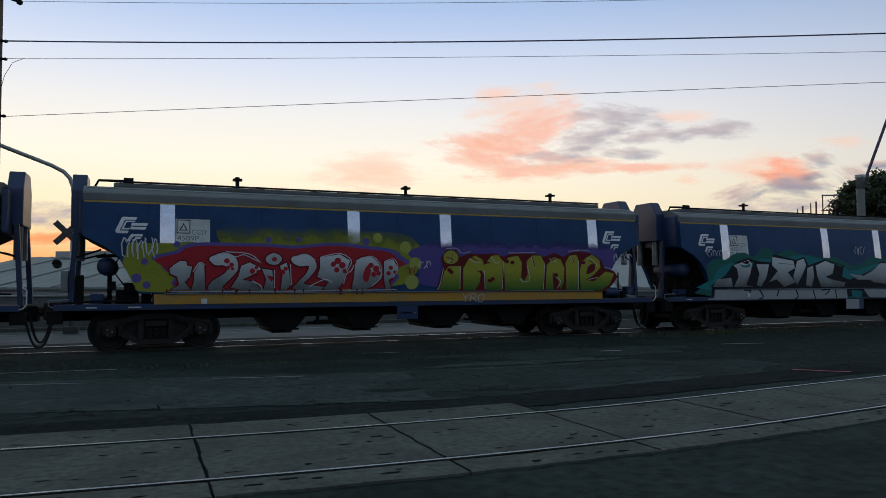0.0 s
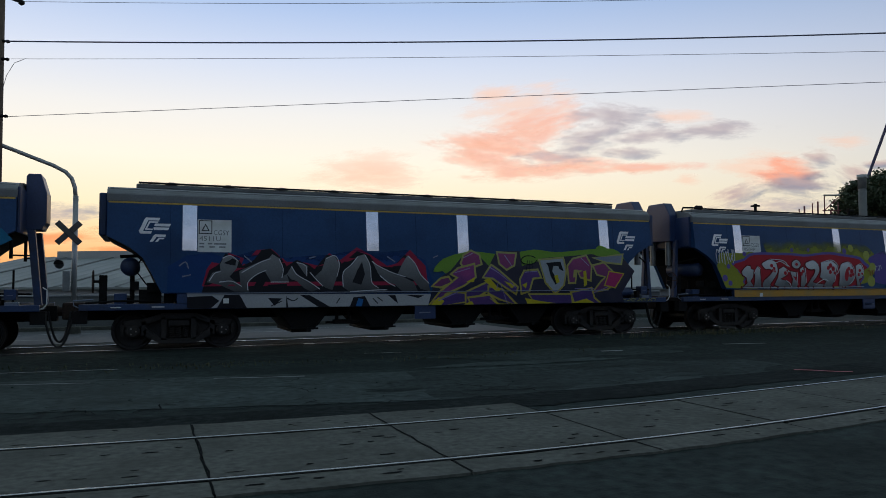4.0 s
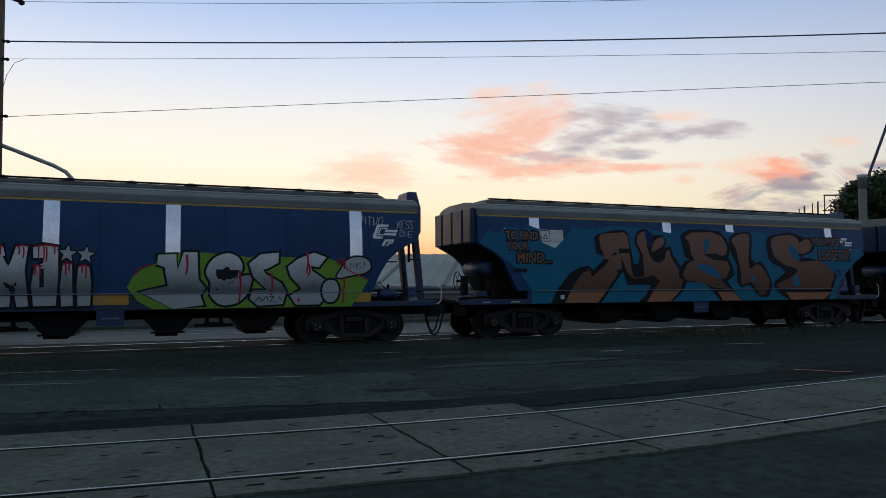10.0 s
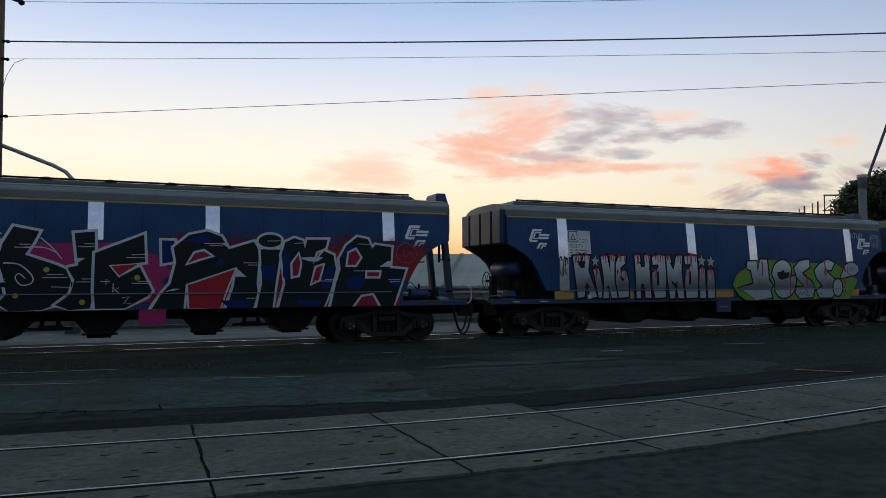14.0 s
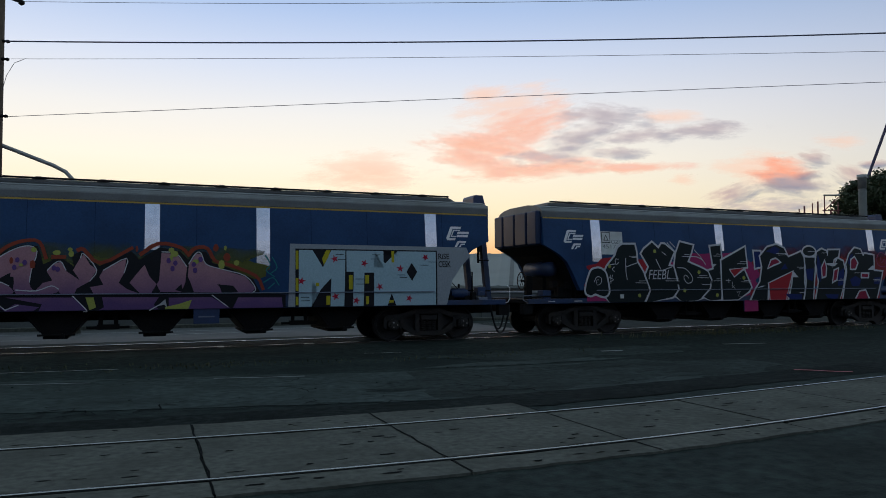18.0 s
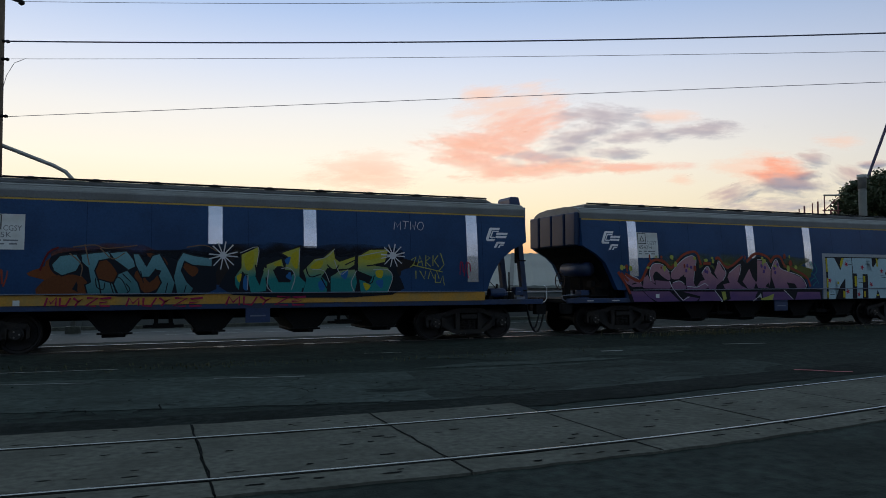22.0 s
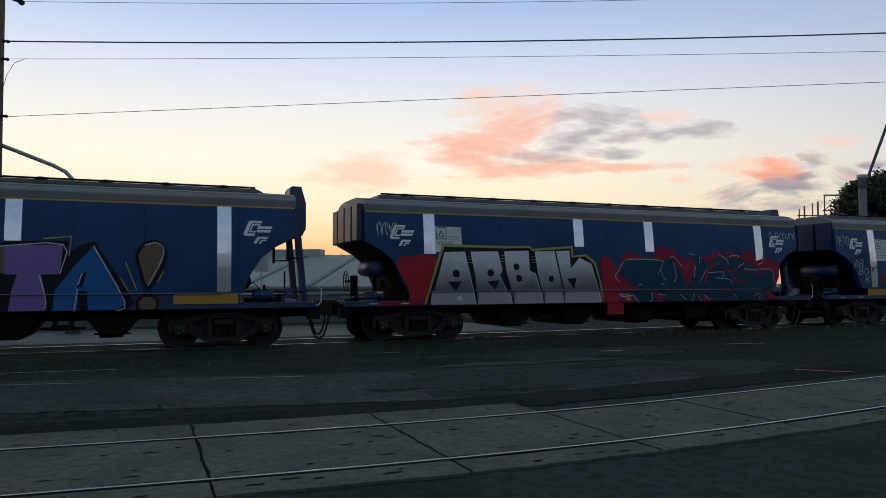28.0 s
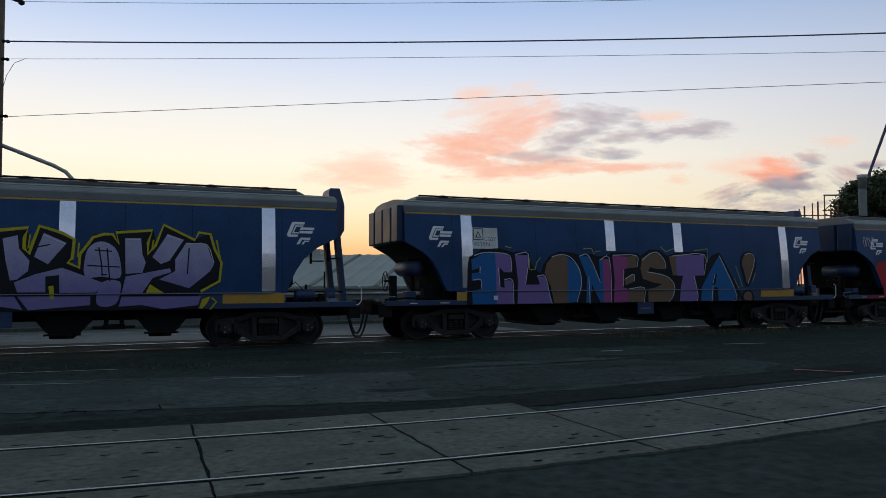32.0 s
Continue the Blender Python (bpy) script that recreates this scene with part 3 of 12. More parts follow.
def shed(label, d0, d1, r0, r1, z_eave, z_ridge, yaw, roofmat, seam, wallmat):
    """A long industrial shed with a sheeted roof whose near slope faces the street."""
    h = hub("shed", label, "shed")
    c, s = math.cos(radians(yaw)), math.sin(radians(yaw))
    mid = (r0 + r1) / 2

    def P(d, r, z):
        dd, rr = d - d0, r - mid
        q = place(d0 + dd * c - rr * s, mid + rr * c + dd * s)
        return Vector((q.x, q.y, z))
    bm = bmesh.new()
    skew_prism(bm, [P(d0 + 0.3, r0 + 0.2, 0), P(d0 + 0.3, r1 - 0.2, 0), P(2 * d1 - d0 - 0.3, r1 - 0.2, 0), P(2 * d1 - d0 - 0.3, r0 + 0.2, 0)], -1.6, z_eave - 0.05)
    part("wall", bm, wallmat, h)
    for da, db, za, zb in ((d0, d1, z_eave, z_ridge), (2 * d1 - d0, d1, z_eave, z_ridge)):
        n = int((r1 - r0) / 0.9)
        bm = bmesh.new()
        pts = []
        for i in range(n * 4 + 1):
            r = r0 + (r1 - r0) * i / (n * 4)
            lift = 0.035 if i % 4 == 0 else 0.0
            pts.append((r, lift))
        a = [bm.verts.new(P(da, r, za + l)) for r, l in pts]
        b = [bm.verts.new(P(db, r, zb + l)) for r, l in pts]
        a2 = [bm.verts.new(P(da, r, za - 0.12)) for r, l in pts]
        for i in range(len(pts) - 1):
            bm.faces.new((a[i], a[i + 1], b[i + 1], b[i]))
            bm.faces.new((a2[i], a2[i + 1], a[i + 1], a[i]))
        part("roof", bm, roofmat, h, "pale ribbed sheet roof")
    for i, r in enumerate(seam):
        bm = bmesh.new()
        p0, p1 = P(d0, r, z_eave + 0.05), P(d1, r, z_ridge + 0.05)
        side_v = (P(d0, r + 0.22, 0) - P(d0, r, 0))
        vs = [bm.verts.new(q) for q in (p0, p0 + side_v, p1 + side_v, p1)]
        lo = [bm.verts.new(q - Vector((0, 0, 0.045))) for q in (p0, p0 + side_v, p1 + side_v, p1)]
        bm.faces.new(vs)
        for j in range(4):
            bm.faces.new((vs[j], vs[(j + 1) % 4], lo[(j + 1) % 4], lo[j]))
        part("roof_joint", bm, WALLC, h, "darker joint flashing on the roof")
    for a, b in ((r0 + 2.5, r0 + 8.5), (r0 + 13.5, r0 + 21.5)):
        bm = bmesh.new()
        skew_prism(bm, [P(d1 - 0.6, a, 0), P(d1 - 0.6, min(b, r1 - 1), 0), P(d1 + 0.6, min(b, r1 - 1), 0), P(d1 + 0.6, a, 0)], z_ridge - 0.15, z_ridge + 0.38)
        part("ridge_vent", bm, wallmat, h, "grey ridge ventilator")
    return h


shed("long industrial shed with pale ribbed sheet roof", 38, 50, -31, 6.5, 1.30, 3.42, 6, SHEDROOF, [-28, -24.5, -21, -17.5, -14, -10.5, -7, -3.5, 0, 3.4], SHEDWALL)
shed("white sheeted shed with a low pitched roof", 39, 47, 7.0, 18, 1.2, 3.75, 4, SHEDWALL, [9.5, 13.0, 16.4], SHEDWALL)

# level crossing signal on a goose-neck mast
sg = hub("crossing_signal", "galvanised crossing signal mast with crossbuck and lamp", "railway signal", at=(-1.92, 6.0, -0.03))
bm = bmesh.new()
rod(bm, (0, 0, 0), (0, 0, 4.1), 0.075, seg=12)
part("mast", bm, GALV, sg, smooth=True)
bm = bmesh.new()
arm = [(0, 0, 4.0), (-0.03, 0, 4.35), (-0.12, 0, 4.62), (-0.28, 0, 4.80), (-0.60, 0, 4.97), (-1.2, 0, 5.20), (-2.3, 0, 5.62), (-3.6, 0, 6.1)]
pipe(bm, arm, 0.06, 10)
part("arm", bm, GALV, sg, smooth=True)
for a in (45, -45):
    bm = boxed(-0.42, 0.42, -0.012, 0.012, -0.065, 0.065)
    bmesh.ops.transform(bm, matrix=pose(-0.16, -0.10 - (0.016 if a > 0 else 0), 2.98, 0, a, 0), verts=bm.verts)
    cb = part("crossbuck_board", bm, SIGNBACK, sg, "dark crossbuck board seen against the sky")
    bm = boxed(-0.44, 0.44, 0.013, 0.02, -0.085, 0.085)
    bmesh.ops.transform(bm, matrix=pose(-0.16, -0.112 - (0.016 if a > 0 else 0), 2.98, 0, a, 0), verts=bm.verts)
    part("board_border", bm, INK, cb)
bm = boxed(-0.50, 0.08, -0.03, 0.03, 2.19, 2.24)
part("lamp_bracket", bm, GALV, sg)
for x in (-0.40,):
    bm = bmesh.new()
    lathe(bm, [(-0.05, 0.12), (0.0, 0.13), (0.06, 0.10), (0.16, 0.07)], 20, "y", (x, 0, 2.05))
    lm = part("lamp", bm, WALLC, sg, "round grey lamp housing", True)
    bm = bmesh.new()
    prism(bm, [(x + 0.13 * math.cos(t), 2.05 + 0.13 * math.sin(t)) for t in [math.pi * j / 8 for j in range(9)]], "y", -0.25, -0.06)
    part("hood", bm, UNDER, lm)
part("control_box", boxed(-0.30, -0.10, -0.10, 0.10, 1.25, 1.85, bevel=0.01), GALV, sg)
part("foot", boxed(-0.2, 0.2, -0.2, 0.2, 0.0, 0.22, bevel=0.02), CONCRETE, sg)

# square sign on a post behind the road
at = place(31.5, -7.9, -1.5)
bs = hub("road_sign", "grey square sign seen from behind on a post", "sign", at=at)
bm = bmesh.new()
rod(bm, (0, 0, 0.25), (0, 0, 4.1), 0.03, seg=8)
part("post", bm, GALV, bs)
bm = boxed(-0.30, 0.30, -0.012, 0.012, 3.46, 4.10)
bmesh.ops.rotate(bm, matrix=Matrix.Rotation(radians(-22), 3, "Z"), verts=bm.verts)
part("sign_plate", bm, GALV, bs)

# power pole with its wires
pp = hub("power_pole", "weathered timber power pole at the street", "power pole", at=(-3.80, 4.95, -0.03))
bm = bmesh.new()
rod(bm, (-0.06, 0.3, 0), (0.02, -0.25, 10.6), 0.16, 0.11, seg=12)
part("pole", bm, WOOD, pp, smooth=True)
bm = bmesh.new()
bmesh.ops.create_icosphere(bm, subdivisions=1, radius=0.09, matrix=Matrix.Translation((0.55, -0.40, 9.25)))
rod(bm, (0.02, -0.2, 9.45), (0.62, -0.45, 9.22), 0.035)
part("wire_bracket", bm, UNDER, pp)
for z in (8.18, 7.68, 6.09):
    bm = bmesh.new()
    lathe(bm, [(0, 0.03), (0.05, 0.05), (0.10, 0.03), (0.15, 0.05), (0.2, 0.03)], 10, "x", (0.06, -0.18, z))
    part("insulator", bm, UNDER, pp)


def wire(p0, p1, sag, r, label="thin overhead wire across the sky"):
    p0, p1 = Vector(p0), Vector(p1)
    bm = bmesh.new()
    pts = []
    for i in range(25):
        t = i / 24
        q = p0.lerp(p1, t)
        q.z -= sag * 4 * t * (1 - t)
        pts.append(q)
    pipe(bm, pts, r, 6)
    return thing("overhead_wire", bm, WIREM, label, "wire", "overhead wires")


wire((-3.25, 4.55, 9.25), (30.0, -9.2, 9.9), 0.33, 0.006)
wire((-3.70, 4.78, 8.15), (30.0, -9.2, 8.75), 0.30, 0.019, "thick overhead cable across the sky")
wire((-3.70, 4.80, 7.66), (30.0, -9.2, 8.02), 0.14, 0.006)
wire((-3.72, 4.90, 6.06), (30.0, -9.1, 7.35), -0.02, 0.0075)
bm = bmesh.new()
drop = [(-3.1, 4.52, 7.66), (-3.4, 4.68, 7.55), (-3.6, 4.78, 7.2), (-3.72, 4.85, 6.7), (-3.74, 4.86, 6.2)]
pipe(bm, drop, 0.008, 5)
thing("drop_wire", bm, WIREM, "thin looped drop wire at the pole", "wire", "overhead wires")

# stack, scaffold, crane and tree in the distance
st = hub("exhaust_stack", "tall grey steel exhaust stack with a flanged top", "chimney", at=(64.25, 30.9, -1.5))
bm = bmesh.new()
lathe(bm, [(0, 0.37), (12.0, 0.36)], 20, "z")
part("pipe", bm, WALLC, st, smooth=True)
bm = bmesh.new()
lathe(bm, [(12.0, 0.38), (12.95, 0.38), (13.02, 0.46), (13.35, 0.46)], 20, "z")
part("flange", bm, GALV, st, "pale flanged stack top", True)
sc = hub("scaffold", "red steel posts and scaffold of a building under construction", "scaffold", at=(69.0, 39.8, -1.5))
dirx = RGT
for i, (r, top) in enumerate(((-2.2, 11.1), (-1.62, 11.4), (-0.72, 11.7), (-0.12, 11.9), (0.62, 12.6), (1.3, 11.0), (2.12, 11.8))):
    bm = bmesh.new()
    q = dirx * r
    rod(bm, (q.x, q.y, 0), (q.x, q.y, top), 0.09 if i % 2 else 0.065, seg=6)
    part("post", bm, REDSTEEL, sc)
for z, a, b in ((10.35, -2.4, 2.6), (12.6, 0.55, 2.35), (10.9, 0.4, 2.4)):
    bm = bmesh.new()
    q, p = dirx * a, dirx * b
    rod(bm, (q.x, q.y, z), (p.x, p.y, z), 0.06 if z < 12 else 0.09, seg=6)
    part("rail_bar", bm, REDSTEEL if z < 12 else GALV, sc)
bm = bmesh.new()
q, p = dirx * 0.7, dirx * 2.2
rod(bm, (q.x, q.y, 11.0), (p.x, p.y, 12.4), 0.05, seg=6)
part("brace", bm, REDSTEEL, sc)
cr = hub("crane", "dark telescopic crane boom far behind the tree", "crane", at=(134.0, 88.6, -1.5))
bm = bmesh.new()
rod(bm, (0, 0, 11), (11.05, -6.35, 45.4), 0.32, 0.27, seg=6)
part("boom", bm, BOOM, cr)
bm = boxed(-3, 3, -1.4, 1.4, 0, 11.0, bevel=0.2)
part("carrier", bm, BOOM, cr)


def tree(name, base, height, spread, seed, n):
    """A spreading fig: forked trunk, limbs and a ragged crown of leaf clumps."""
    rnd = random.Random(seed)
    h = hub(name, "broad dark evergreen tree against the sky", "tree", at=base)
    bm = bmesh.new()
    rod(bm, (0, 0, 0), (0.2, 0.1, height * 0.35), 0.6, 0.45, seg=10)
    tips = []
    for i in range(9):
        a = i * 0.7 + rnd.uniform(-0.2, 0.2)
        q = Vector((math.cos(a) * spread * rnd.uniform(0.3, 0.7), math.sin(a) * spread * rnd.uniform(0.3, 0.7), height * rnd.uniform(0.6, 0.85)))
        m = Vector((0.2, 0.1, height * 0.35)).lerp(q, 0.5) + Vector((0, 0, 0.5))
        rod(bm, (0.2, 0.1, height * 0.33), m, 0.3, 0.18, seg=6)
        rod(bm, m, q, 0.18, 0.06, seg=6)
        tips.append(q)
    part("trunk", bm, BARK, h)
    verts, faces = [], []
    clumps = []
    for _ in range(230):
        a, u = rnd.uniform(0, 6.283), math.sqrt(rnd.random())
        R = spread * u * rnd.uniform(0.9, 1.06)
        top = height * (0.60 + 0.40 * math.sqrt(max(0, 1 - u * u)))
        z = top - abs(rnd.gauss(0, 0.16)) * height
        clumps.append(Vector((R * math.cos(a), R * math.sin(a), max(z, height * 0.36))))
    for _ in range(n):
        c = rnd.choice(clumps)
        p = c + Vector((rnd.gauss(0, 0.5), rnd.gauss(0, 0.5), rnd.gauss(0, 0.36)))
        s = rnd.uniform(0.14, 0.34)
        d1 = Vector((rnd.gauss(0, 1), rnd.gauss(0, 1), rnd.gauss(0, 0.6))).normalized() * s
        d2 = d1.cross(Vector((rnd.gauss(0, 1), rnd.gauss(0, 1), rnd.gauss(0, 1)))).normalized() * s * 0.6
        k = len(verts)
        verts += [p - d1, p + d2, p + d1, p - d2]
        faces.append((k, k + 1, k + 2, k + 3))
    me = bpy.data.meshes.new("crown")
    me.from_pydata(verts, [], faces)
    me.materials.append(LEAF)
    ob = new("crown", me)
    ob.parent = h
    return h


tree("tree", (91.2, 46.5, -1.5), 17.4, 7.6, 3, 42000)

# white pickup parked below the road
ut = hub("pickup", "white pickup parked beyond the road", "car", at=(24.6, 17.9, -1.5))
bm = bmesh.new()
prism(bm, [(-2.4, 0.45), (2.4, 0.45), (2.45, 0.85), (1.4, 1.0), (0.85, 1.5), (-0.35, 1.52), (-0.55, 1.0), (-2.4, 0.98)], "y", -0.85, 0.85)
bmesh.ops.bevel(bm, geom=bm.edges[:], offset=0.05, segments=2, affect="EDGES", profile=0.5)
part("body", bm, CARWHITE, ut)
bm = bmesh.new()
prism(bm, [(-0.3, 1.04), (1.25, 1.04), (0.82, 1.44), (-0.25, 1.45)], "y", -0.865, 0.865)
part("window", bm, GLASSD, ut)
for x in (-1.5, 1.5):
    for y in (-0.8, 0.8):
        bm = bmesh.new()
        lathe(bm, [(y - 0.1, 0.1), (y - 0.1, 0.36), (y + 0.1, 0.36), (y + 0.1, 0.1)], 20, "y", (x, 0, 0.36))
        part("wheel", bm, RUBBER, ut)

# ---- hopper wagon ----
AX = (-0.97, 0.89, 10.06, 11.92)
ENDS = [(-1.5, 2.44), (-1.05, 2.20), (-0.80, 1.99), (-0.62, 1.66), (-0.50, 1.40), (-0.40, 1.22), (11.36, 1.22), (11.44, 1.45), (11.56, 1.70), (11.76, 2.00), (12.09, 2.27), (12.54, 2.50)]


def side(z):
    """Half the width of the wagon's bowed side at height z."""
    return 1.42 - 0.14 * max(0.0, (z - 1.2) / 2) ** 2


def body_mesh():
    bm = bmesh.new()
    rows = []
    for x, zb in ENDS:
        zs = [zb + (3.2 - zb) * i / 6 for i in range(7)]
        near = [(-side(z), z) for z in zs]
        sec = near + [(-y, z) for y, z in near[::-1]]
        rows.append([bm.verts.new((x, y, z)) for y, z in sec])
    n = len(rows[0])
    for a, b in zip(rows, rows[1:]):
        for i in range(n):
            bm.faces.new((a[i], b[i], b[(i + 1) % n], a[(i + 1) % n]))
    bm.faces.new(rows[0])
    bm.faces.new(rows[-1][::-1])
    return bm


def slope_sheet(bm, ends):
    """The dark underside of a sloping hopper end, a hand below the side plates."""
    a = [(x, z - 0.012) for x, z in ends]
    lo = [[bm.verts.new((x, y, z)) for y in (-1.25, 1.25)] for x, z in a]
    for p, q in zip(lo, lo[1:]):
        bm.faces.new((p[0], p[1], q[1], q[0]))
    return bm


def lettering(text, x0, x1, z0, z1, bold=0.0, shear=0.0, wave=0.0, space=1.0):
    """Flat letters of the built-in font, fitted to a box, as a mesh in (x, z)."""
    cu = bpy.data.curves.new("letters", "FONT")
    cu.body, cu.offset, cu.fill_mode, cu.resolution_u, cu.space_character = text, bold, "FRONT", 3, space
    ob = bpy.data.objects.new("letters", cu)
    me = bpy.data.meshes.new_from_object(ob)
    bpy.data.objects.remove(ob)
    bpy.data.curves.remove(cu)
    bm = bmesh.new()
    bm.from_mesh(me)
    bpy.data.meshes.remove(me)
    xs, ys = [p.co.x for p in bm.verts], [p.co.y for p in bm.verts]
    ax, bx, ay, by = min(xs), max(xs), min(ys), max(ys)
    for p in bm.verts:
        u, v = (p.co.x - ax) / max(bx - ax, 1e-6), (p.co.y - ay) / max(by - ay, 1e-6)
        x = x0 + u * (x1 - x0) + shear * (v - 0.5) * (z1 - z0) + wave * math.sin(v * 5.0 + x0 * 3) * (x1 - x0)
        z = z0 + v * (z1 - z0) + wave * 0.6 * math.sin(u * 5.0 + x0 * 7) * (z1 - z0)
        p.co = (x, z, 0)
    return bm


def shape(*polys):
    """Flat outlines in (x, z)."""
    bm = bmesh.new()
    for pts in polys:
        f = bm.faces.new([bm.verts.new((x, z, 0)) for x, z in pts])
        bmesh.ops.triangulate(bm, faces=[f])
    return bm


def rect(x0, x1, z0, z1):
    return shape([(x0, z0), (x1, z0), (x1, z1), (x0, z1)])


def lay(bm, lift, fine=False):
    """Lays a flat (x, z) mesh on the wagon's near side, lift metres proud of it."""
    for z in (1.21, 1.5, 1.8, 2.1, 2.4, 2.7, 2.95):
        geom = bm.verts[:] + bm.edges[:] + bm.faces[:]
        bmesh.ops.bisect_plane(bm, geom=geom, plane_co=(0, z, 0), plane_no=(0, 1, 0), dist=1e-5)
    for p in bm.verts:
        x, z = p.co.x, p.co.y
        p.co = (x, -(side(z) + lift), z)
    return bm


def curved(pts, n=3):
    """A closed outline rounded through its points."""
    out, k = [], len(pts)
    for i in range(k):
        a, b, c, d = (pts[(i + j) % k] for j in (-1, 0, 1, 2))
        for m in range(n):
            t = m / n
            out.append(tuple(0.5 * (2 * b[q] + (c[q] - a[q]) * t + (2 * a[q] - 5 * b[q] + 4 * c[q] - d[q]) * t * t + (3 * b[q] - a[q] - 3 * c[q] + d[q]) * t ** 3) for q in (0, 1)))
    return out


def grown(pts, r):
    """An outline pushed outwards by r."""
    k = len(pts)
    area = sum(pts[i][0] * pts[(i + 1) % k][1] - pts[(i + 1) % k][0] * pts[i][1] for i in range(k))
    s = 1 if area > 0 else -1
    out = []
    for i in range(k):
        p, q, n = (Vector(pts[(i + j) % k]) for j in (-1, 0, 1))
        e, f = (q - p).normalized(), (n - q).normalized()
        d = Vector((e.y + f.y, -e.x - f.x)) * s
        m = max(d.length, 1e-3)
        out.append(tuple(q + d / m * r * min(1.7, 2 / m)))
    return out


def cut_low(pts, z):
    """What of an outline lies below the height z."""
    out, k = [], len(pts)
    for i in range(k):
        (ax, az), (bx, bz) = pts[i], pts[(i + 1) % k]
        if az < z:
            out.append((ax, az))
        if (az < z) != (bz < z):
            t = (z - az) / (bz - az)
            out.append((ax + t * (bx - ax), z))
    return out


LAYER = {}


def lift_of(w):
    """Each coat of paint lies a hair over the one before."""
    LAYER[w.name] = LAYER.get(w.name, 0.0092) + 0.0002
    return LAYER[w.name]


def piece(w, name, pts, mat, soft=False, rim=0.0, edge=None, low=None, label=""):
    """One painted shape on the wagon's side, at will with an outline and a foot below the ledge, paler to stand in for
    the brighter light there.
    """
    pts = curved(pts) if soft else pts
    pts = [(x, max(z, 0.884)) for x, z in pts]
    if edge:
        decal(name + "_edge", shape([(x, max(z, 0.884)) for x, z in grown(pts, rim)]), edge, w, lift_of(w))
    ob = decal(name, shape(pts), mat, w, lift_of(w), label)
    # brighter light below the ledge, put in as a paler coat
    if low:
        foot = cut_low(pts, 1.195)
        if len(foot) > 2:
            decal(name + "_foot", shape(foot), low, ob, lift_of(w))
    return ob


def trail(w, pts, mat, wide, soft=True):
    """One pass of the can along a line."""
    if soft and len(pts) > 2:
        ends = [tuple(2 * Vector(pts[0]) - Vector(pts[1]))] + pts + [tuple(2 * Vector(pts[-1]) - Vector(pts[-2]))]
        fine = []
        for a, b, c, d in zip(ends, ends[1:], ends[2:], ends[3:]):
            for m in range(3):
                t = m / 3
                fine.append(tuple(0.5 * (2 * b[q] + (c[q] - a[q]) * t + (2 * a[q] - 5 * b[q] + 4 * c[q] - d[q]) * t * t + (3 * b[q] - a[q] - 3 * c[q] + d[q]) * t ** 3) for q in (0, 1)))
        pts = fine + [pts[-1]]
    return decal("paint_line", stroke(pts, wide, wide * 0.8), mat, w, lift_of(w))


def decal(name, bm, mat, parent, lift=0.004, label=""):
    return part(name, lay(bm, lift), mat, parent, label)


def within(x, z):
    """Keeps a point of paint on the wagon's side above the sill."""
    lo = np.interp(-z, [-2.44, -2.20, -1.99, -1.66, -1.40, -1.22], [-1.5, -1.05, -0.80, -0.62, -0.50, -0.40])
    hi = np.interp(z, [1.22, 1.45, 1.70, 2.00, 2.27, 2.50], [11.36, 11.44, 11.56, 11.76, 12.09, 12.54])
    return float(min(max(x, lo), hi)), z


def blob(x0, x1, z0, z1, seed, amp=0.12, n=64, square=3.0):
    """A sprayed cloud of paint: a rounded outline with lobes."""
    rnd = random.Random(seed)
    ph = [rnd.uniform(0, 6.28) for _ in range(4)]
    pts = []
    for i in range(n):
        t = 2 * math.pi * i / n
        c, s = math.cos(t), math.sin(t)
        k = (abs(c) ** square + abs(s) ** square) ** (-1 / square)
        k *= 1 - amp + amp * (0.5 * math.sin(3 * t + ph[0]) + 0.5 * math.sin(7 * t + ph[1]) + 0.35 * math.sin(12 * t + ph[2]))
        pts.append(within((x0 + x1) / 2 + (x1 - x0) / 2 * c * k, max(z0, min(z1 + 0.2, (z0 + z1) / 2 + (z1 - z0) / 2 * s * k))))
    return shape(pts)


def lobes(x0, x1, z0, z1, seed, r=0.25):
    """A cloud edge of overlapping round lobes over a straight foot."""
    rnd = random.Random(seed)
    n = max(3, int((x1 - x0) / (r * 1.1)))
    pts = [(x0, z0)]
    for i in range(n):
        cx = x0 + (x1 - x0) * (i + 0.5) / n
        h = z1 + rnd.uniform(-0.5, 0.3) * r
        for j in range(6):
            a = math.pi * (1 - (j + 0.5) / 6)
            pts.append((cx + (x1 - x0) / n * 0.56 * math.cos(a), h - r * 0.6 + r * 0.6 * math.sin(a)))
    pts.append((x1, z0))
    return shape(pts)


def wheelset_mesh():
    bm = bmesh.new()
    for s in (-1, 1):
        prof = [(s * 0.70, 0.06), (s * 0.70, 0.435), (s * 0.735, 0.44), (s * 0.745, 0.42), (s * 0.835, 0.416), (s * 0.845, 0.40), (s * 0.842, 0.362), (s * 0.80, 0.345), (s * 0.785, 0.17), (s * 0.85, 0.13), (s * 0.85, 0.06)]
        lathe(bm, prof, 40, "y")
        for k in range(3):
            a = 2 * math.pi * k / 3
            rod(bm, (0.25 * math.cos(a), s * 0.78, 0.25 * math.sin(a)), (0.25 * math.cos(a), s * 0.80, 0.25 * math.sin(a)), 0.035, seg=8)
    rod(bm, (0, -0.7, 0), (0, 0.7, 0), 0.075, seg=10)
    return bm


WHEELMESH = finish(wheelset_mesh(), "wheelset", WHEELM)
AXLE = 0.405
BASE = 0.93


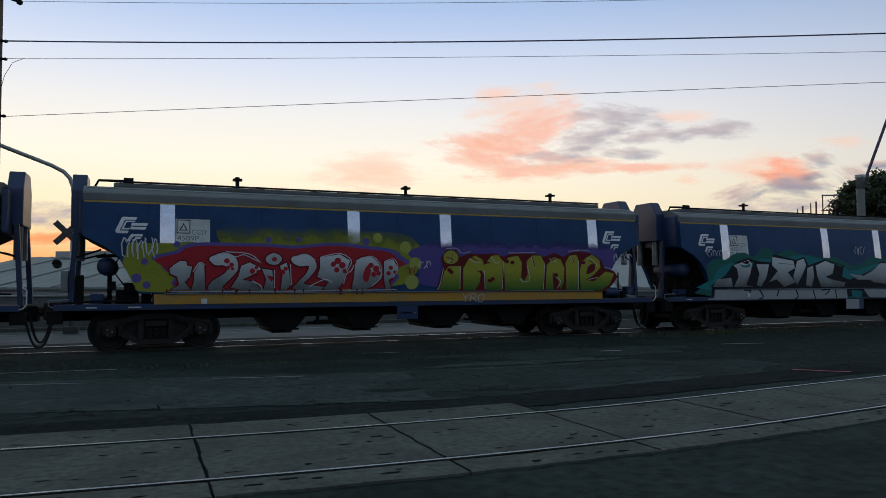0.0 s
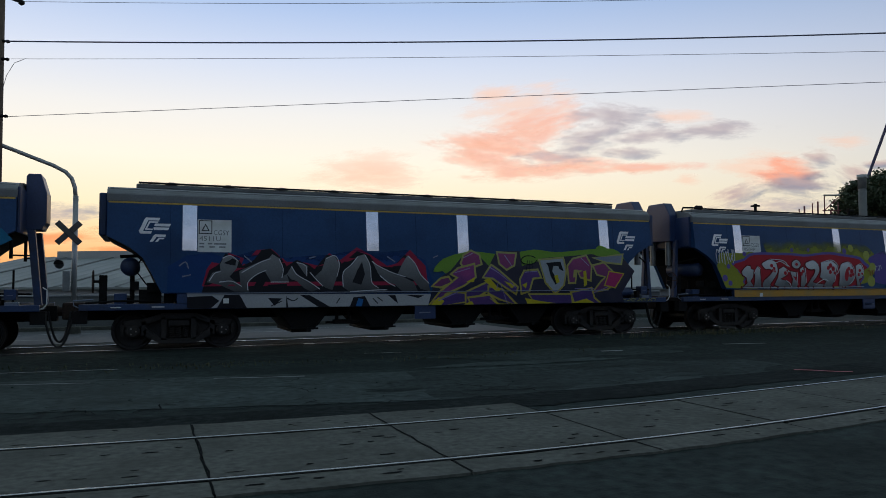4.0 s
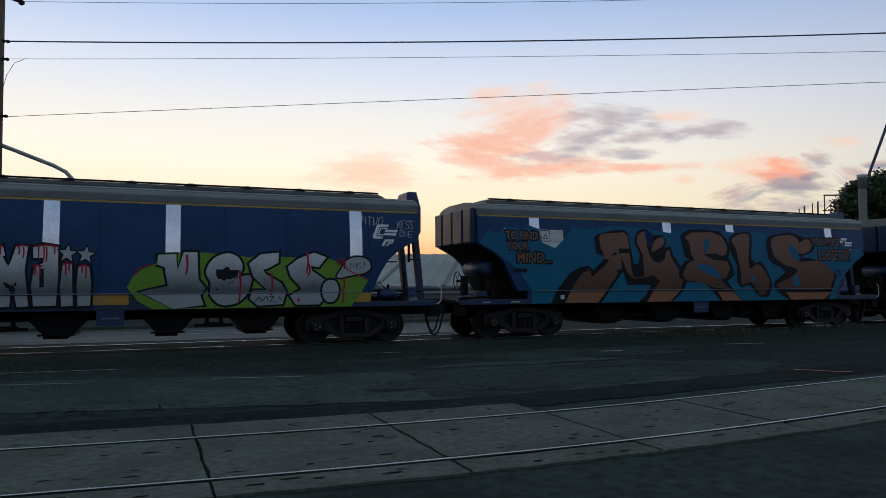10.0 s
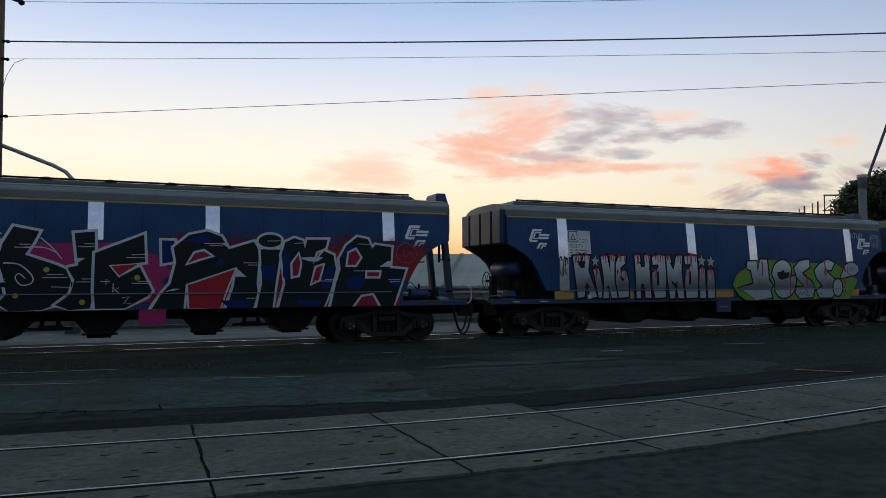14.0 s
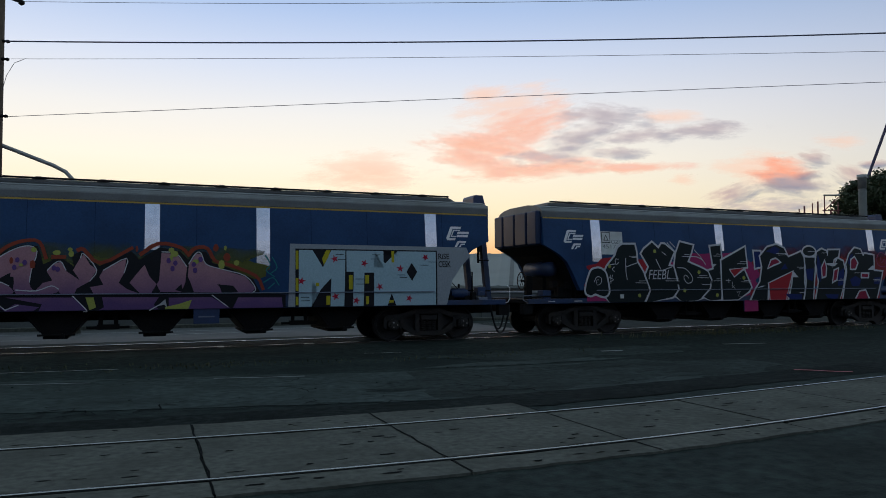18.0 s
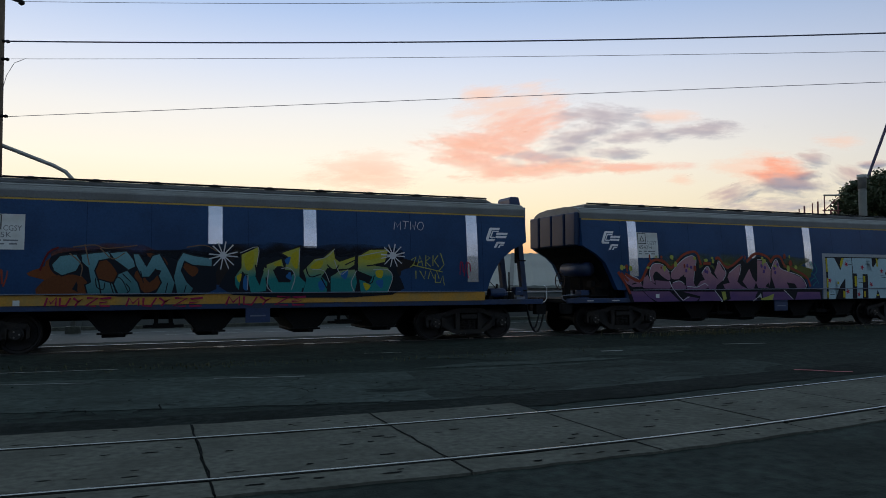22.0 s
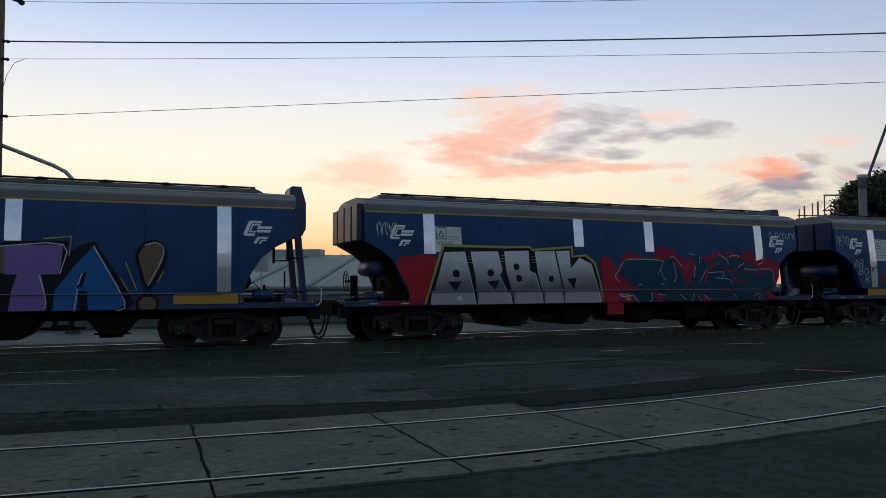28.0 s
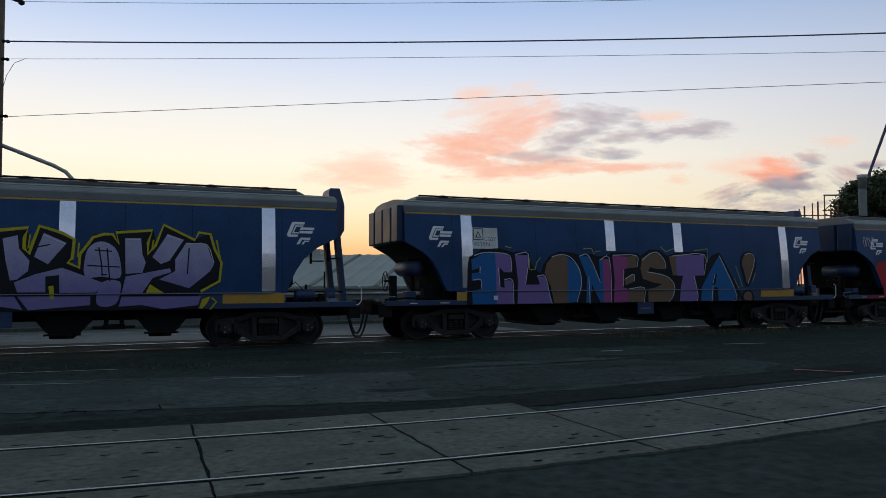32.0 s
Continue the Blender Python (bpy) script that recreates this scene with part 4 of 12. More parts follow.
def bogie(wagon, xc):
    """A three-piece cast bogie: open side frames over sprung bolster, two wheelsets."""
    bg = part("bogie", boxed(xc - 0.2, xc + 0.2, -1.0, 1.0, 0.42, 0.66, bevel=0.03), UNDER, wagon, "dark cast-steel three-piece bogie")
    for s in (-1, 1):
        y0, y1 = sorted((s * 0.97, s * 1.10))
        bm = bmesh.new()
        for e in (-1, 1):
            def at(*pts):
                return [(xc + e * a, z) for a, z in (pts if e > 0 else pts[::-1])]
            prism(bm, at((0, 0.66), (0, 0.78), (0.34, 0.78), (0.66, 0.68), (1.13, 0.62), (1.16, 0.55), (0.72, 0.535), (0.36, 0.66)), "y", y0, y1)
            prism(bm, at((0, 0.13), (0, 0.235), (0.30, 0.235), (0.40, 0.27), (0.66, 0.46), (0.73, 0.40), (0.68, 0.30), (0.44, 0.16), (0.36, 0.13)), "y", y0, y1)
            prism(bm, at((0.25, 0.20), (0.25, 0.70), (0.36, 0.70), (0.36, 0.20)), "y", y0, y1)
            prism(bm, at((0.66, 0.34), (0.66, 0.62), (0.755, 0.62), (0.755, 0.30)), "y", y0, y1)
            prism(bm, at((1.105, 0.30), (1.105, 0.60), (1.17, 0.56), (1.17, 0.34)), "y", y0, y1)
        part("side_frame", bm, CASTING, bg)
        # added plate, no real bogie part: closes the view through the frame openings
        part("spring_plank", boxed(xc - 0.72, xc + 0.72, *sorted((s * 0.90, s * 0.955)), 0.20, 0.68, bevel=0.01), CASTING, bg)
        part("bolster_end", boxed(xc - 0.22, xc + 0.22, *sorted((s * 0.99, s * 1.13)), 0.50, 0.63, bevel=0.02), CASTING, bg)
        bm = bmesh.new()
        for k in range(4):
            box(bm, xc - 0.30 + 0.17 * k, xc - 0.22 + 0.17 * k, *sorted((s * 1.10, s * 1.112)), 0.70, 0.74)
        part("cast_mark", bm, CASTING, bg)
        for e in (-1, 1):
            c0 = xc + e * BASE
            part("axle_adapter", boxed(c0 - 0.175, c0 + 0.175, *sorted((s * 0.98, s * 1.09)), AXLE + 0.08, 0.56, bevel=0.02), CASTING, bg)
            bm = bmesh.new()
            lathe(bm, [(s * 0.96, 0.145), (s * 1.14, 0.145), (s * 1.16, 0.115), (s * 1.20, 0.105), (s * 1.205, 0.05)], 16, "y", (c0, 0, AXLE))
            part("axle_box", bm, CASTING, bg)
            bm = bmesh.new()
            for k in range(3):
                a = 2 * math.pi * k / 3
                c = (c0 + 0.065 * math.cos(a), s * 1.20, AXLE + 0.065 * math.sin(a))
                rod(bm, c, (c[0], s * 1.22, c[2]), 0.018, seg=6)
            part("axle_cap", bm, TREAD, bg)
            b = boxed(xc + e * 0.455 - 0.04, xc + e * 0.455 + 0.04, min(s * 0.68, s * 0.86), max(s * 0.68, s * 0.86), 0.25, 0.62, bevel=0.015)
            part("brake_block", b, RUST, bg)
        for k in (-0.14, 0.0, 0.14):
            bm = bmesh.new()
            pipe(bm, [(xc + k + 0.055 * math.cos(j * 0.7), s * 1.05 + 0.055 * math.sin(j * 0.7), 0.24 + 0.005 * j) for j in range(52)], 0.015, 5)
            part("spring", bm, CASTING, bg)
    for e in (-1, 1):
        bm = bmesh.new()
        rod(bm, (xc + e * 0.5, -0.9, 0.30), (xc + e * 0.5, 0.9, 0.30), 0.04)
        part("brake_beam", bm, UNDER, bg)
    for e in (-1, 1):
        ws = new("wheelset", WHEELMESH)
        ws.parent = bg
        ws.location = (xc + e * BASE, 0, AXLE)
    return bg


def emblem(wagon, x, z):
    """The operator's emblem as plain slanted bars."""
    def bars(pts):
        return [(x + a, z + b) for a, b in pts]
    lg = decal("emblem", shape(bars([(0.03, 0.0), (0.24, 0.0), (0.265, 0.055), (0.085, 0.055), (0.185, 0.29), (0.40, 0.29), (0.425, 0.35), (0.14, 0.35), (0.115, 0.32), (0.0, 0.05)])), WHITE, wagon, 0.004, "white slanted emblem")
    for pts in ([(0.115, 0.08), (0.275, 0.08), (0.29, 0.112), (0.165, 0.112), (0.222, 0.24), (0.38, 0.24), (0.392, 0.27), (0.20, 0.27)],
                [(0.30, 0.165), (0.62, 0.165), (0.645, 0.225), (0.325, 0.225)], [(0.30, 0.085), (0.585, 0.085), (0.61, 0.142), (0.29, 0.142)],
                [(0.22, -0.17), (0.285, -0.17), (0.355, -0.065), (0.53, -0.065), (0.545, -0.012), (0.32, -0.012), (0.285, -0.05)],
                [(0.33, -0.17), (0.385, -0.17), (0.415, -0.115), (0.50, -0.115), (0.515, -0.082), (0.40, -0.082)]):
        decal("emblem_bar", shape(bars(pts)), WHITE, lg)
    return lg


def base_wagon(kind):
    w = hub("hopper_wagon", "blue grain hopper wagon", "railway wagon", "grain hopper wagons of the train")
    part("body", body_mesh(), BLUE, w, smooth=False)
    bm = bmesh.new()
    prof = [(-1.290, 3.195), (-1.300, 3.335), (-1.285, 3.365), (-1.20, 3.43), (-1.10, 3.48), (-0.90, 3.53), (-0.5, 3.57)]
    prof += [(-y, z) for y, z in prof[::-1]]
    prism(bm, prof, "x", -1.51, 12.55)
    rf = part("roof", bm, ROOFGREY, w, "grey rounded wagon roof")
    # added bright rods stand in for the sky highlight on the roof shoulder
    for y in (-1.13, 1.13):
        bm = bmesh.new()
        rod(bm, (-1.45, y, 3.472), (12.5, y, 3.472), 0.012, seg=6)
        part("gutter_bead", bm, GALV, rf, "thin bright rod in place of the sky highlight on the roof edge")
    decal("line", rect(-1.48, 12.52, 3.150, 3.188), YELLOW, w, 0.005, "thin yellow line under the roof")
    for s in (-1, 1):
        y0, y1 = sorted((s * 1.30, s * 1.405))
        part("sill", boxed(-2.0, 13.0, y0, y1, 0.87, 1.0, bevel=0.01), SILLBLUE, w, "blue steel side sill")
        y0, y1 = sorted((s * 1.30, s * 1.412))
        part("sill_plate", boxed(-0.1, 11.3, y0, y1, 1.0, 1.205, bevel=0.008), SILLBLUE, w)
        # ledge whose highlight from the sky is put into its pale colour
        y0, y1 = sorted((s * 1.38, s * 1.462))
        part("ledge", boxed(0.1, 11.0, y0, y1, 1.207, 1.228, bevel=0.004), LEDGE, w, "thin ledge along the side, pale for its sky highlight")
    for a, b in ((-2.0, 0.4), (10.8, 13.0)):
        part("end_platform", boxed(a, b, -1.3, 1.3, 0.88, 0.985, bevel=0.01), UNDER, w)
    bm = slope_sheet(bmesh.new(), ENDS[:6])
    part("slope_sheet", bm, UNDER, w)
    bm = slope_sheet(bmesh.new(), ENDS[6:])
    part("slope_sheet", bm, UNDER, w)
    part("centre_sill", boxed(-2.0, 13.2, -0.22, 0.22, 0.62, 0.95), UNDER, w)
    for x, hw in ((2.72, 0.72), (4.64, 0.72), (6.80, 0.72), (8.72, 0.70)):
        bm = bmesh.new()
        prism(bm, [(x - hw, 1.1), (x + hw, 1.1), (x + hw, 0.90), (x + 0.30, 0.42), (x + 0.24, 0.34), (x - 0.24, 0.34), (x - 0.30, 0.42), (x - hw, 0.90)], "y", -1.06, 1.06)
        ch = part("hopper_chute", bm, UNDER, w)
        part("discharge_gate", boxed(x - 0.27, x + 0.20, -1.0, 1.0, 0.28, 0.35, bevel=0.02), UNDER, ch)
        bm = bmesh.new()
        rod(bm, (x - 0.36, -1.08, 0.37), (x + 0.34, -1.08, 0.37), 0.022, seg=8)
        part("gate_shaft", bm, UNDER, ch)
        bm = bmesh.new()
        rod(bm, (x + 0.1, -1.02, 0.35), (x + 0.1, -1.16, 0.35), 0.05, seg=8)
        part("shaft_crank", bm, UNDER, ch)
        for e in (-1, 1):
            bm = bmesh.new()
            rod(bm, (x + e * (hw - 0.05), -1.07, 0.90), (x + e * 0.30, -1.07, 0.43), 0.02, seg=6)
            part("chute_rib", bm, UNDER, ch)
    for x in (3.68, 7.76):
        bm = bmesh.new()
        for d in (-0.13, 0.13):
            rod(bm, (x + d, -0.95, 0.95), (x + d * 1.2, -0.98, 0.52), 0.045, seg=8)
        rod(bm, (x - 0.42, -0.98, 0.50), (x + 0.42, -0.98, 0.50), 0.03, seg=8)
        box(bm, x - 0.22, x + 0.22, -1.05, -0.85, 0.46, 0.56)
        part("gate_gear", bm, UNDER, w)
    bm = boxed(5.38, 5.92, -1.40, -1.36, 0.55, 0.88, bevel=0.006)
    part("marker_box", bm, DARKBLUE, w, "small blue box hung under the sill")
    dk = part("hatch_deck", boxed(-0.95, 11.75, -0.66, 0.66, 3.56, 3.665, bevel=0.03), ROOFGREY, w)
    n = 10
    for i in range(n):
        x = -0.22 + 1.245 * i
        if kind != 2:
            bm = bmesh.new()
            prism(bm, [(x - 0.13, 3.655), (x + 0.13, 3.655), (x + 0.05, 3.715), (x - 0.05, 3.715)], "y", -0.68, 0.68)
            part("hatch_clamp", bm, ROOFGREY, dk)
        else:
            part("hatch_clamp", boxed(x - 0.05, x + 0.05, -0.7, 0.7, 3.66, 3.70), ROOFGREY, dk)
    bm = bmesh.new()
    pipe(bm, [(-0.9, -0.70, 3.68), (11.7, -0.70, 3.68)], 0.022, 6)
    part("hatch_rail", bm, UNDER, dk)
    if kind == 2:
        for x in (1.7, 5.9, 10.2):
            bm = bmesh.new()
            rod(bm, (x, -0.55, 3.66), (x, -0.55, 3.86), 0.045, seg=8)
            box(bm, x - 0.10, x + 0.10, -0.65, -0.45, 3.84, 3.89)
            rod(bm, (x, -0.55, 3.88), (x, -0.55, 3.93), 0.05, seg=8)
            part("roof_vent", bm, UNDER, dk)
        bm = bmesh.new()
        pipe(bm, [(-1.35, -0.6, 3.5), (-1.25, -0.6, 3.70), (-0.6, -0.6, 3.71)], 0.03, 6)
        rod(bm, (-0.75, -0.6, 3.71), (-0.55, -0.6, 3.71), 0.075, seg=8)
        part("vent_pipe", bm, UNDER, w)
    for x in (AX[0] + 0.93, AX[2] + 0.93):
        bogie(w, x)
    for x in (-0.25, 2.15, 3.4, 5.42, 7.95, 9.3, 11.25):
        decal("weld_seam", rect(x, x + 0.011, 1.24, 3.145), SEAM, w, 0.0022)
    emblem(w, -0.88, 2.50)
    emblem(w, 11.36, 2.50)
    # hoods at the ends
    if kind == 1:
        bm = bmesh.new()
        prism(bm, [(12.58, 2.60), (12.90, 2.60), (12.92, 2.70), (12.98, 2.76), (12.98, 3.40), (12.86, 3.81), (12.62, 3.81), (12.58, 3.74)], "y", -0.36, 0.36)
        bmesh.ops.bevel(bm, geom=bm.edges[:], offset=0.015, segments=2, affect="EDGES", profile=0.5)
        part("end_hood", bm, DARKBLUE, w)
        bm = bmesh.new()
        prism(bm, [(11.70, 3.56), (11.70, 3.66), (11.80, 3.64), (11.92, 3.575), (12.58, 3.565), (12.58, 3.53)], "y", -0.6, 0.6)
        part("end_step", bm, ROOFGREY, w)
        part("end_plate", boxed(12.545, 12.60, -1.22, 1.22, 2.48, 3.42, bevel=0.012), DARKBLUE, w, "dark blue plate on the wagon end")
        for y in (-0.58, 0.58):
            bm = boxed(12.66, 12.80, y - 0.09, y + 0.09, 0.98, 2.58)
            for p in bm.verts:
                p.co.x += (1.0 - (p.co.z - 0.98) / 1.6) * 0.16
            part("end_post", bm, SILLBLUE, w)
            bm = bmesh.new()
            rod(bm, (12.42, y * 1.7, 2.42), (12.42, y * 1.7, 1.95), 0.035, seg=6)
            rod(bm, (12.42, y * 1.7, 2.02), (12.75, y * 1.6, 2.02), 0.02, seg=6)
            part("hanger", bm, UNDER, w)
    if kind != 2:
        for a, b, m in ((-1.24, -0.74, ENDGREY), (-0.66, -0.03, ENDGREY), (0.03, 0.66, ENDGREY), (0.74, 1.24, ENDGREY)):
            bm = boxed(-1.66, -1.50, a, b, 2.45, 3.36, bevel=0.035)
            part("end_rib", bm, m, w, "blue pressed rib on the end sheet")
    for end in ((), (), (-1, 1), (1,))[kind]:
        x0, x1 = (-1.78, -1.48) if end < 0 else (12.62, 12.93)
        bm = bmesh.new()
        prism(bm, [(-0.62, 2.66), (-0.62, 3.46), (-0.36, 3.84), (0.36, 3.84), (0.62, 3.46), (0.62, 2.66)], "x", x0, x1)
        bmesh.ops.bevel(bm, geom=bm.edges[:], offset=0.025, segments=2, affect="EDGES", profile=0.5)
        part("end_hood", bm, DARKBLUE, w)
        x = -1.66 if end < 0 else 12.84
        for y in (-0.72, 0.72):
            bm = boxed(x - 0.05, x + 0.05, y - 0.06, y + 0.06, 0.98, 2.68)
            for p in bm.verts:
                p.co.x += end * (1.0 - (p.co.z - 0.98) / 1.6) * 0.10
            part("end_post", bm, SILLBLUE, w)
            bm = bmesh.new()
            rod(bm, (x - 0.02 * end, y * 0.5, 2.66), (x - 0.02 * end, y * 0.5, 1.95), 0.09, seg=10)
            part("drain_pipe", bm, GALV, w)
            bm = bmesh.new()
            rod(bm, (x - end * 0.5, y * 1.5, 2.15), (x, y, 2.0), 0.022, seg=6)
            part("stay", bm, UNDER, w)
        part("end_plate", boxed(min(x0, x1) + 0.2 * (end < 0), max(x0, x1) - 0.2 * (end > 0), -1.2, 1.2, 2.48, 3.36, bevel=0.012), DARKBLUE, w, "dark blue plate on the wagon end")
    # brake gear at the rear platform
    bm = bmesh.new()
    lathe(bm, [(-0.66, 0.04), (-0.60, 0.20), (0.60, 0.20), (0.66, 0.04)], 24, "y", (-1.04, -0.36, 1.80))
    part("air_tank", bm, SILLBLUE, w, smooth=True)
    bm = bmesh.new()
    box(bm, -0.86, -0.40, -1.0, -0.8, 1.0, 1.30)
    box(bm, -0.70, -0.48, -1.1, -0.9, 1.25, 1.45)
    box(bm, -0.35, -0.15, -1.1, -0.8, 1.0, 1.22)
    rod(bm, (-1.0, -0.5, 1.0), (-1.0, -0.5, 1.7), 0.05, seg=8)
    box(bm, -1.25, -0.95, -0.95, -0.7, 1.0, 1.12)
    box(bm, -1.0, -0.86, -1.0, -0.8, 1.3, 1.48)
    part("brake_valve", bm, UNDER, w)
    bm = bmesh.new()
    rod(bm, (-1.25, -0.8, 2.02), (-0.8, -0.8, 2.05), 0.04, seg=6)
    part("pipe_stay", bm, UNDER, w)
    bm = bmesh.new()
    pipe(bm, [(-0.45, -1.0, 1.45), (-0.25, -1.1, 1.62), (-0.05, -1.12, 1.35), (-0.2, -1.15, 1.05)], 0.018, 5)
    pipe(bm, [(-0.7, -1.0, 1.4), (-0.95, -0.9, 1.75), (-0.8, -0.8, 2.0)], 0.016, 5)
    pipe(bm, [(-1.9, -1.0, 1.02), (-1.3, -1.05, 1.06), (-0.5, -1.05, 1.05)], 0.025, 5)
    part("brake_pipe", bm, UNDER, w)
    bm = boxed(-1.35, -1.10, -1.05, -0.75, 0.985, 1.22, bevel=0.01)
    part("jack_bracket", bm, SILLBLUE, w)
    bm = bmesh.new()
    lathe(bm, [(-0.06, 0.05), (-0.05, 0.19), (0.05, 0.19), (0.06, 0.05)], 18, "y", (11.42, -0.80, 1.48))
    part("brake_drum", bm, UNDER, w, smooth=True)
    bm = bmesh.new()
    lathe(bm, [(11.62, 0.04), (11.62, 0.115), (11.68, 0.13), (12.02, 0.13), (12.08, 0.10), (12.08, 0.04)], 16, "x", (0, -1.0, 1.16))
    rod(bm, (12.08, -1.0, 1.16), (12.45, -1.0, 1.16), 0.025, seg=6)
    part("brake_cylinder", bm, SILLBLUE, w, "blue brake cylinder on the end platform")
    bm = bmesh.new()
    box(bm, 11.48, 12.30, -0.8, -0.6, 0.985, 1.10)
    box(bm, 11.55, 11.68, -1.12, -0.95, 0.985, 1.09, bevel=0.01)
    box(bm, 11.98, 12.10, -1.12, -0.95, 0.985, 1.09, bevel=0.01)
    box(bm, 12.16, 12.28, -1.15, -1.02, 0.985, 1.19, bevel=0.015)
    rod(bm, (11.9, -0.9, 1.28), (11.9, -0.9, 1.40), 0.03, seg=6)
    rod(bm, (11.4, -0.90, 1.24), (12.8, -0.90, 1.22), 0.022, seg=6)
    rod(bm, (12.42, -0.6, 0.98), (12.42, -0.6, 1.72), 0.022, seg=6)
    pipe(bm, [(11.5, -1.0, 1.36), (11.62, -1.05, 1.46), (11.74, -1.05, 1.34), (11.80, -1.05, 1.27)], 0.012, 5)
    part("brake_lever", bm, UNDER, w)
    bx = part("valve_box", boxed(12.33, 12.55, -1.14, -0.9, 1.10, 1.32, bevel=0.012), SILLBLUE, w, "small blue box with a white mark")
    bm = bmesh.new()
    box(bm, 12.385, 12.495, -1.1445, -1.1415, 1.19, 1.20)
    part("box_mark", bm, LEDGE, bx)
    part("box_step", boxed(12.35, 12.60, -1.16, -0.95, 0.985, 1.06, bevel=0.006), LEDGE, w, "pale steel bracket")
    # hand brake wheel on its stand
    hb = part("handbrake_stand", boxed(-1.66, -1.50, -0.75, -0.55, 0.985, 1.62, bevel=0.02), UNDER, w)
    bm = bmesh.new()
    ring(bm, (-1.78, -0.65, 1.48), "x", 0.24, 0.014, 20, 5)
    part("handbrake_wheel", bm, RUST, hb)
    for k in range(3):
        a = math.pi * k / 3
        bm = bmesh.new()
        rod(bm, (-1.78, -0.65 - 0.24 * math.cos(a), 1.48 - 0.24 * math.sin(a)), (-1.78, -0.65 + 0.24 * math.cos(a), 1.48 + 0.24 * math.sin(a)), 0.009, seg=4)
        part("wheel_spoke", bm, RUST, hb)
    bm = bmesh.new()
    rod(bm, (-1.80, -0.65, 1.48), (-1.6, -0.65, 1.48), 0.03, seg=8)
    part("wheel_spindle", bm, UNDER, hb)
    # steps, grab irons, couplers and hoses
    for x in (-1.98, 12.97):
        bm = bmesh.new()
        s = 1 if x > 0 else -1
        if s > 0:
            pipe(bm, [(x - 0.02, -1.36, 0.9), (x + 0.10, -1.38, 0.93), (x + 0.16, -1.38, 1.02), (x + 0.16, -1.38, 1.30), (x + 0.08, -1.38, 1.36)], 0.013, 6)
            part("grab_iron", bm, WHITE, w, "white painted grab iron")
        else:
            pipe(bm, [(x, -1.30, 0.92), (x - 0.12, -1.30, 0.98), (x - 0.12, -1.30, 1.08), (x + 0.25, -1.30, 1.10)], 0.013, 6)
            part("grab_iron", bm, LEDGE, w, "thin steel grab iron")
        bm = boxed(x - 0.14, x + 0.14, -1.36, -1.16, 0.60, 0.87)
        part("headstock", bm, UNDER, w)
    bm = bmesh.new()
    rod(bm, (12.95, 0, 0.82), (13.45, 0, 0.82), 0.10, seg=8)
    box(bm, 13.30, 13.56, -0.19, 0.19, 0.64, 1.02, bevel=0.04)
    part("coupler", bm, RUST, w)
    bm = bmesh.new()
    rod(bm, (-1.95, 0, 0.82), (-2.1, 0, 0.82), 0.10, seg=8)
    box(bm, -2.2, -1.88, -0.19, 0.19, 0.64, 1.02, bevel=0.04)
    part("coupler", bm, RUST, w)
    for yy, depth, a, b in ((-0.55, 0.76, 12.98, 13.56), (-0.40, 0.66, 13.06, 13.50)):
        bm = bmesh.new()
        pts = []
        for i in range(13):
            t = i / 12
            pts.append((a + (b - a) * t, yy, 0.84 - depth * (1 - abs(2 * t - 1) ** 2.2)))
        pipe(bm, pts, 0.026, 6)
        part("brake_hose", bm, RUBBER, w, "black rubber hose looped between wagons")
    return w


def dress(w, label, number, cuts, panel_low=2.12, stripes=(0.01, 4.37, 6.71, 10.80)):
    """Stripes and the number panel of one wagon."""
    tagged(w, label)
    for x, c in zip(stripes, cuts):
        decal("stripe", rect(x, x + 0.30, c, 3.148), STRIPE, w, 0.0045, "white reflective stripe")
    pn = decal("number_panel", rect(0.315, 1.03, panel_low, 2.84), PANELW, w, 0.004, "white panel with the wagon number")
    decal("square_frame", rect(0.335, 0.62, 2.52, 2.825), INK, pn, 0.006)
    decal("square_field", rect(0.355, 0.60, 2.54, 2.805), PANELW, pn, 0.008)
    decal("triangle", shape([(0.39, 2.585), (0.565, 2.585), (0.478, 2.755)]), INK, pn, 0.010)
    decal("triangle_field", shape([(0.425, 2.605), (0.53, 2.605), (0.478, 2.71)]), PANELW, pn, 0.012)
    decal("class_mark", lettering("CGSY", 0.65, 0.98, 2.50, 2.61), GREYINK, pn, 0.007)
    if panel_low < 2.36 and number:
        decal("number", lettering(number, 0.35, 0.80, 2.365, 2.475), GREYINK, pn, 0.007)
        if panel_low < 2.2:
            for a, b, z in ((0.35, 0.45, 2.29), (0.53, 0.62, 2.29), (0.66, 0.92, 2.29), (0.35, 0.45, 2.22), (0.56, 0.68, 2.22), (0.76, 0.9, 2.22)):
                decal("small_print", rect(a, b, z, z + 0.03), GREYINK, pn, 0.007)


def arc(cx, cy, rx, ry, a, b, n=7):
    return [(cx + rx * math.cos(radians(a + (b - a) * i / n)), cy + ry * math.sin(radians(a + (b - a) * i / n))) for i in range(n + 1)]


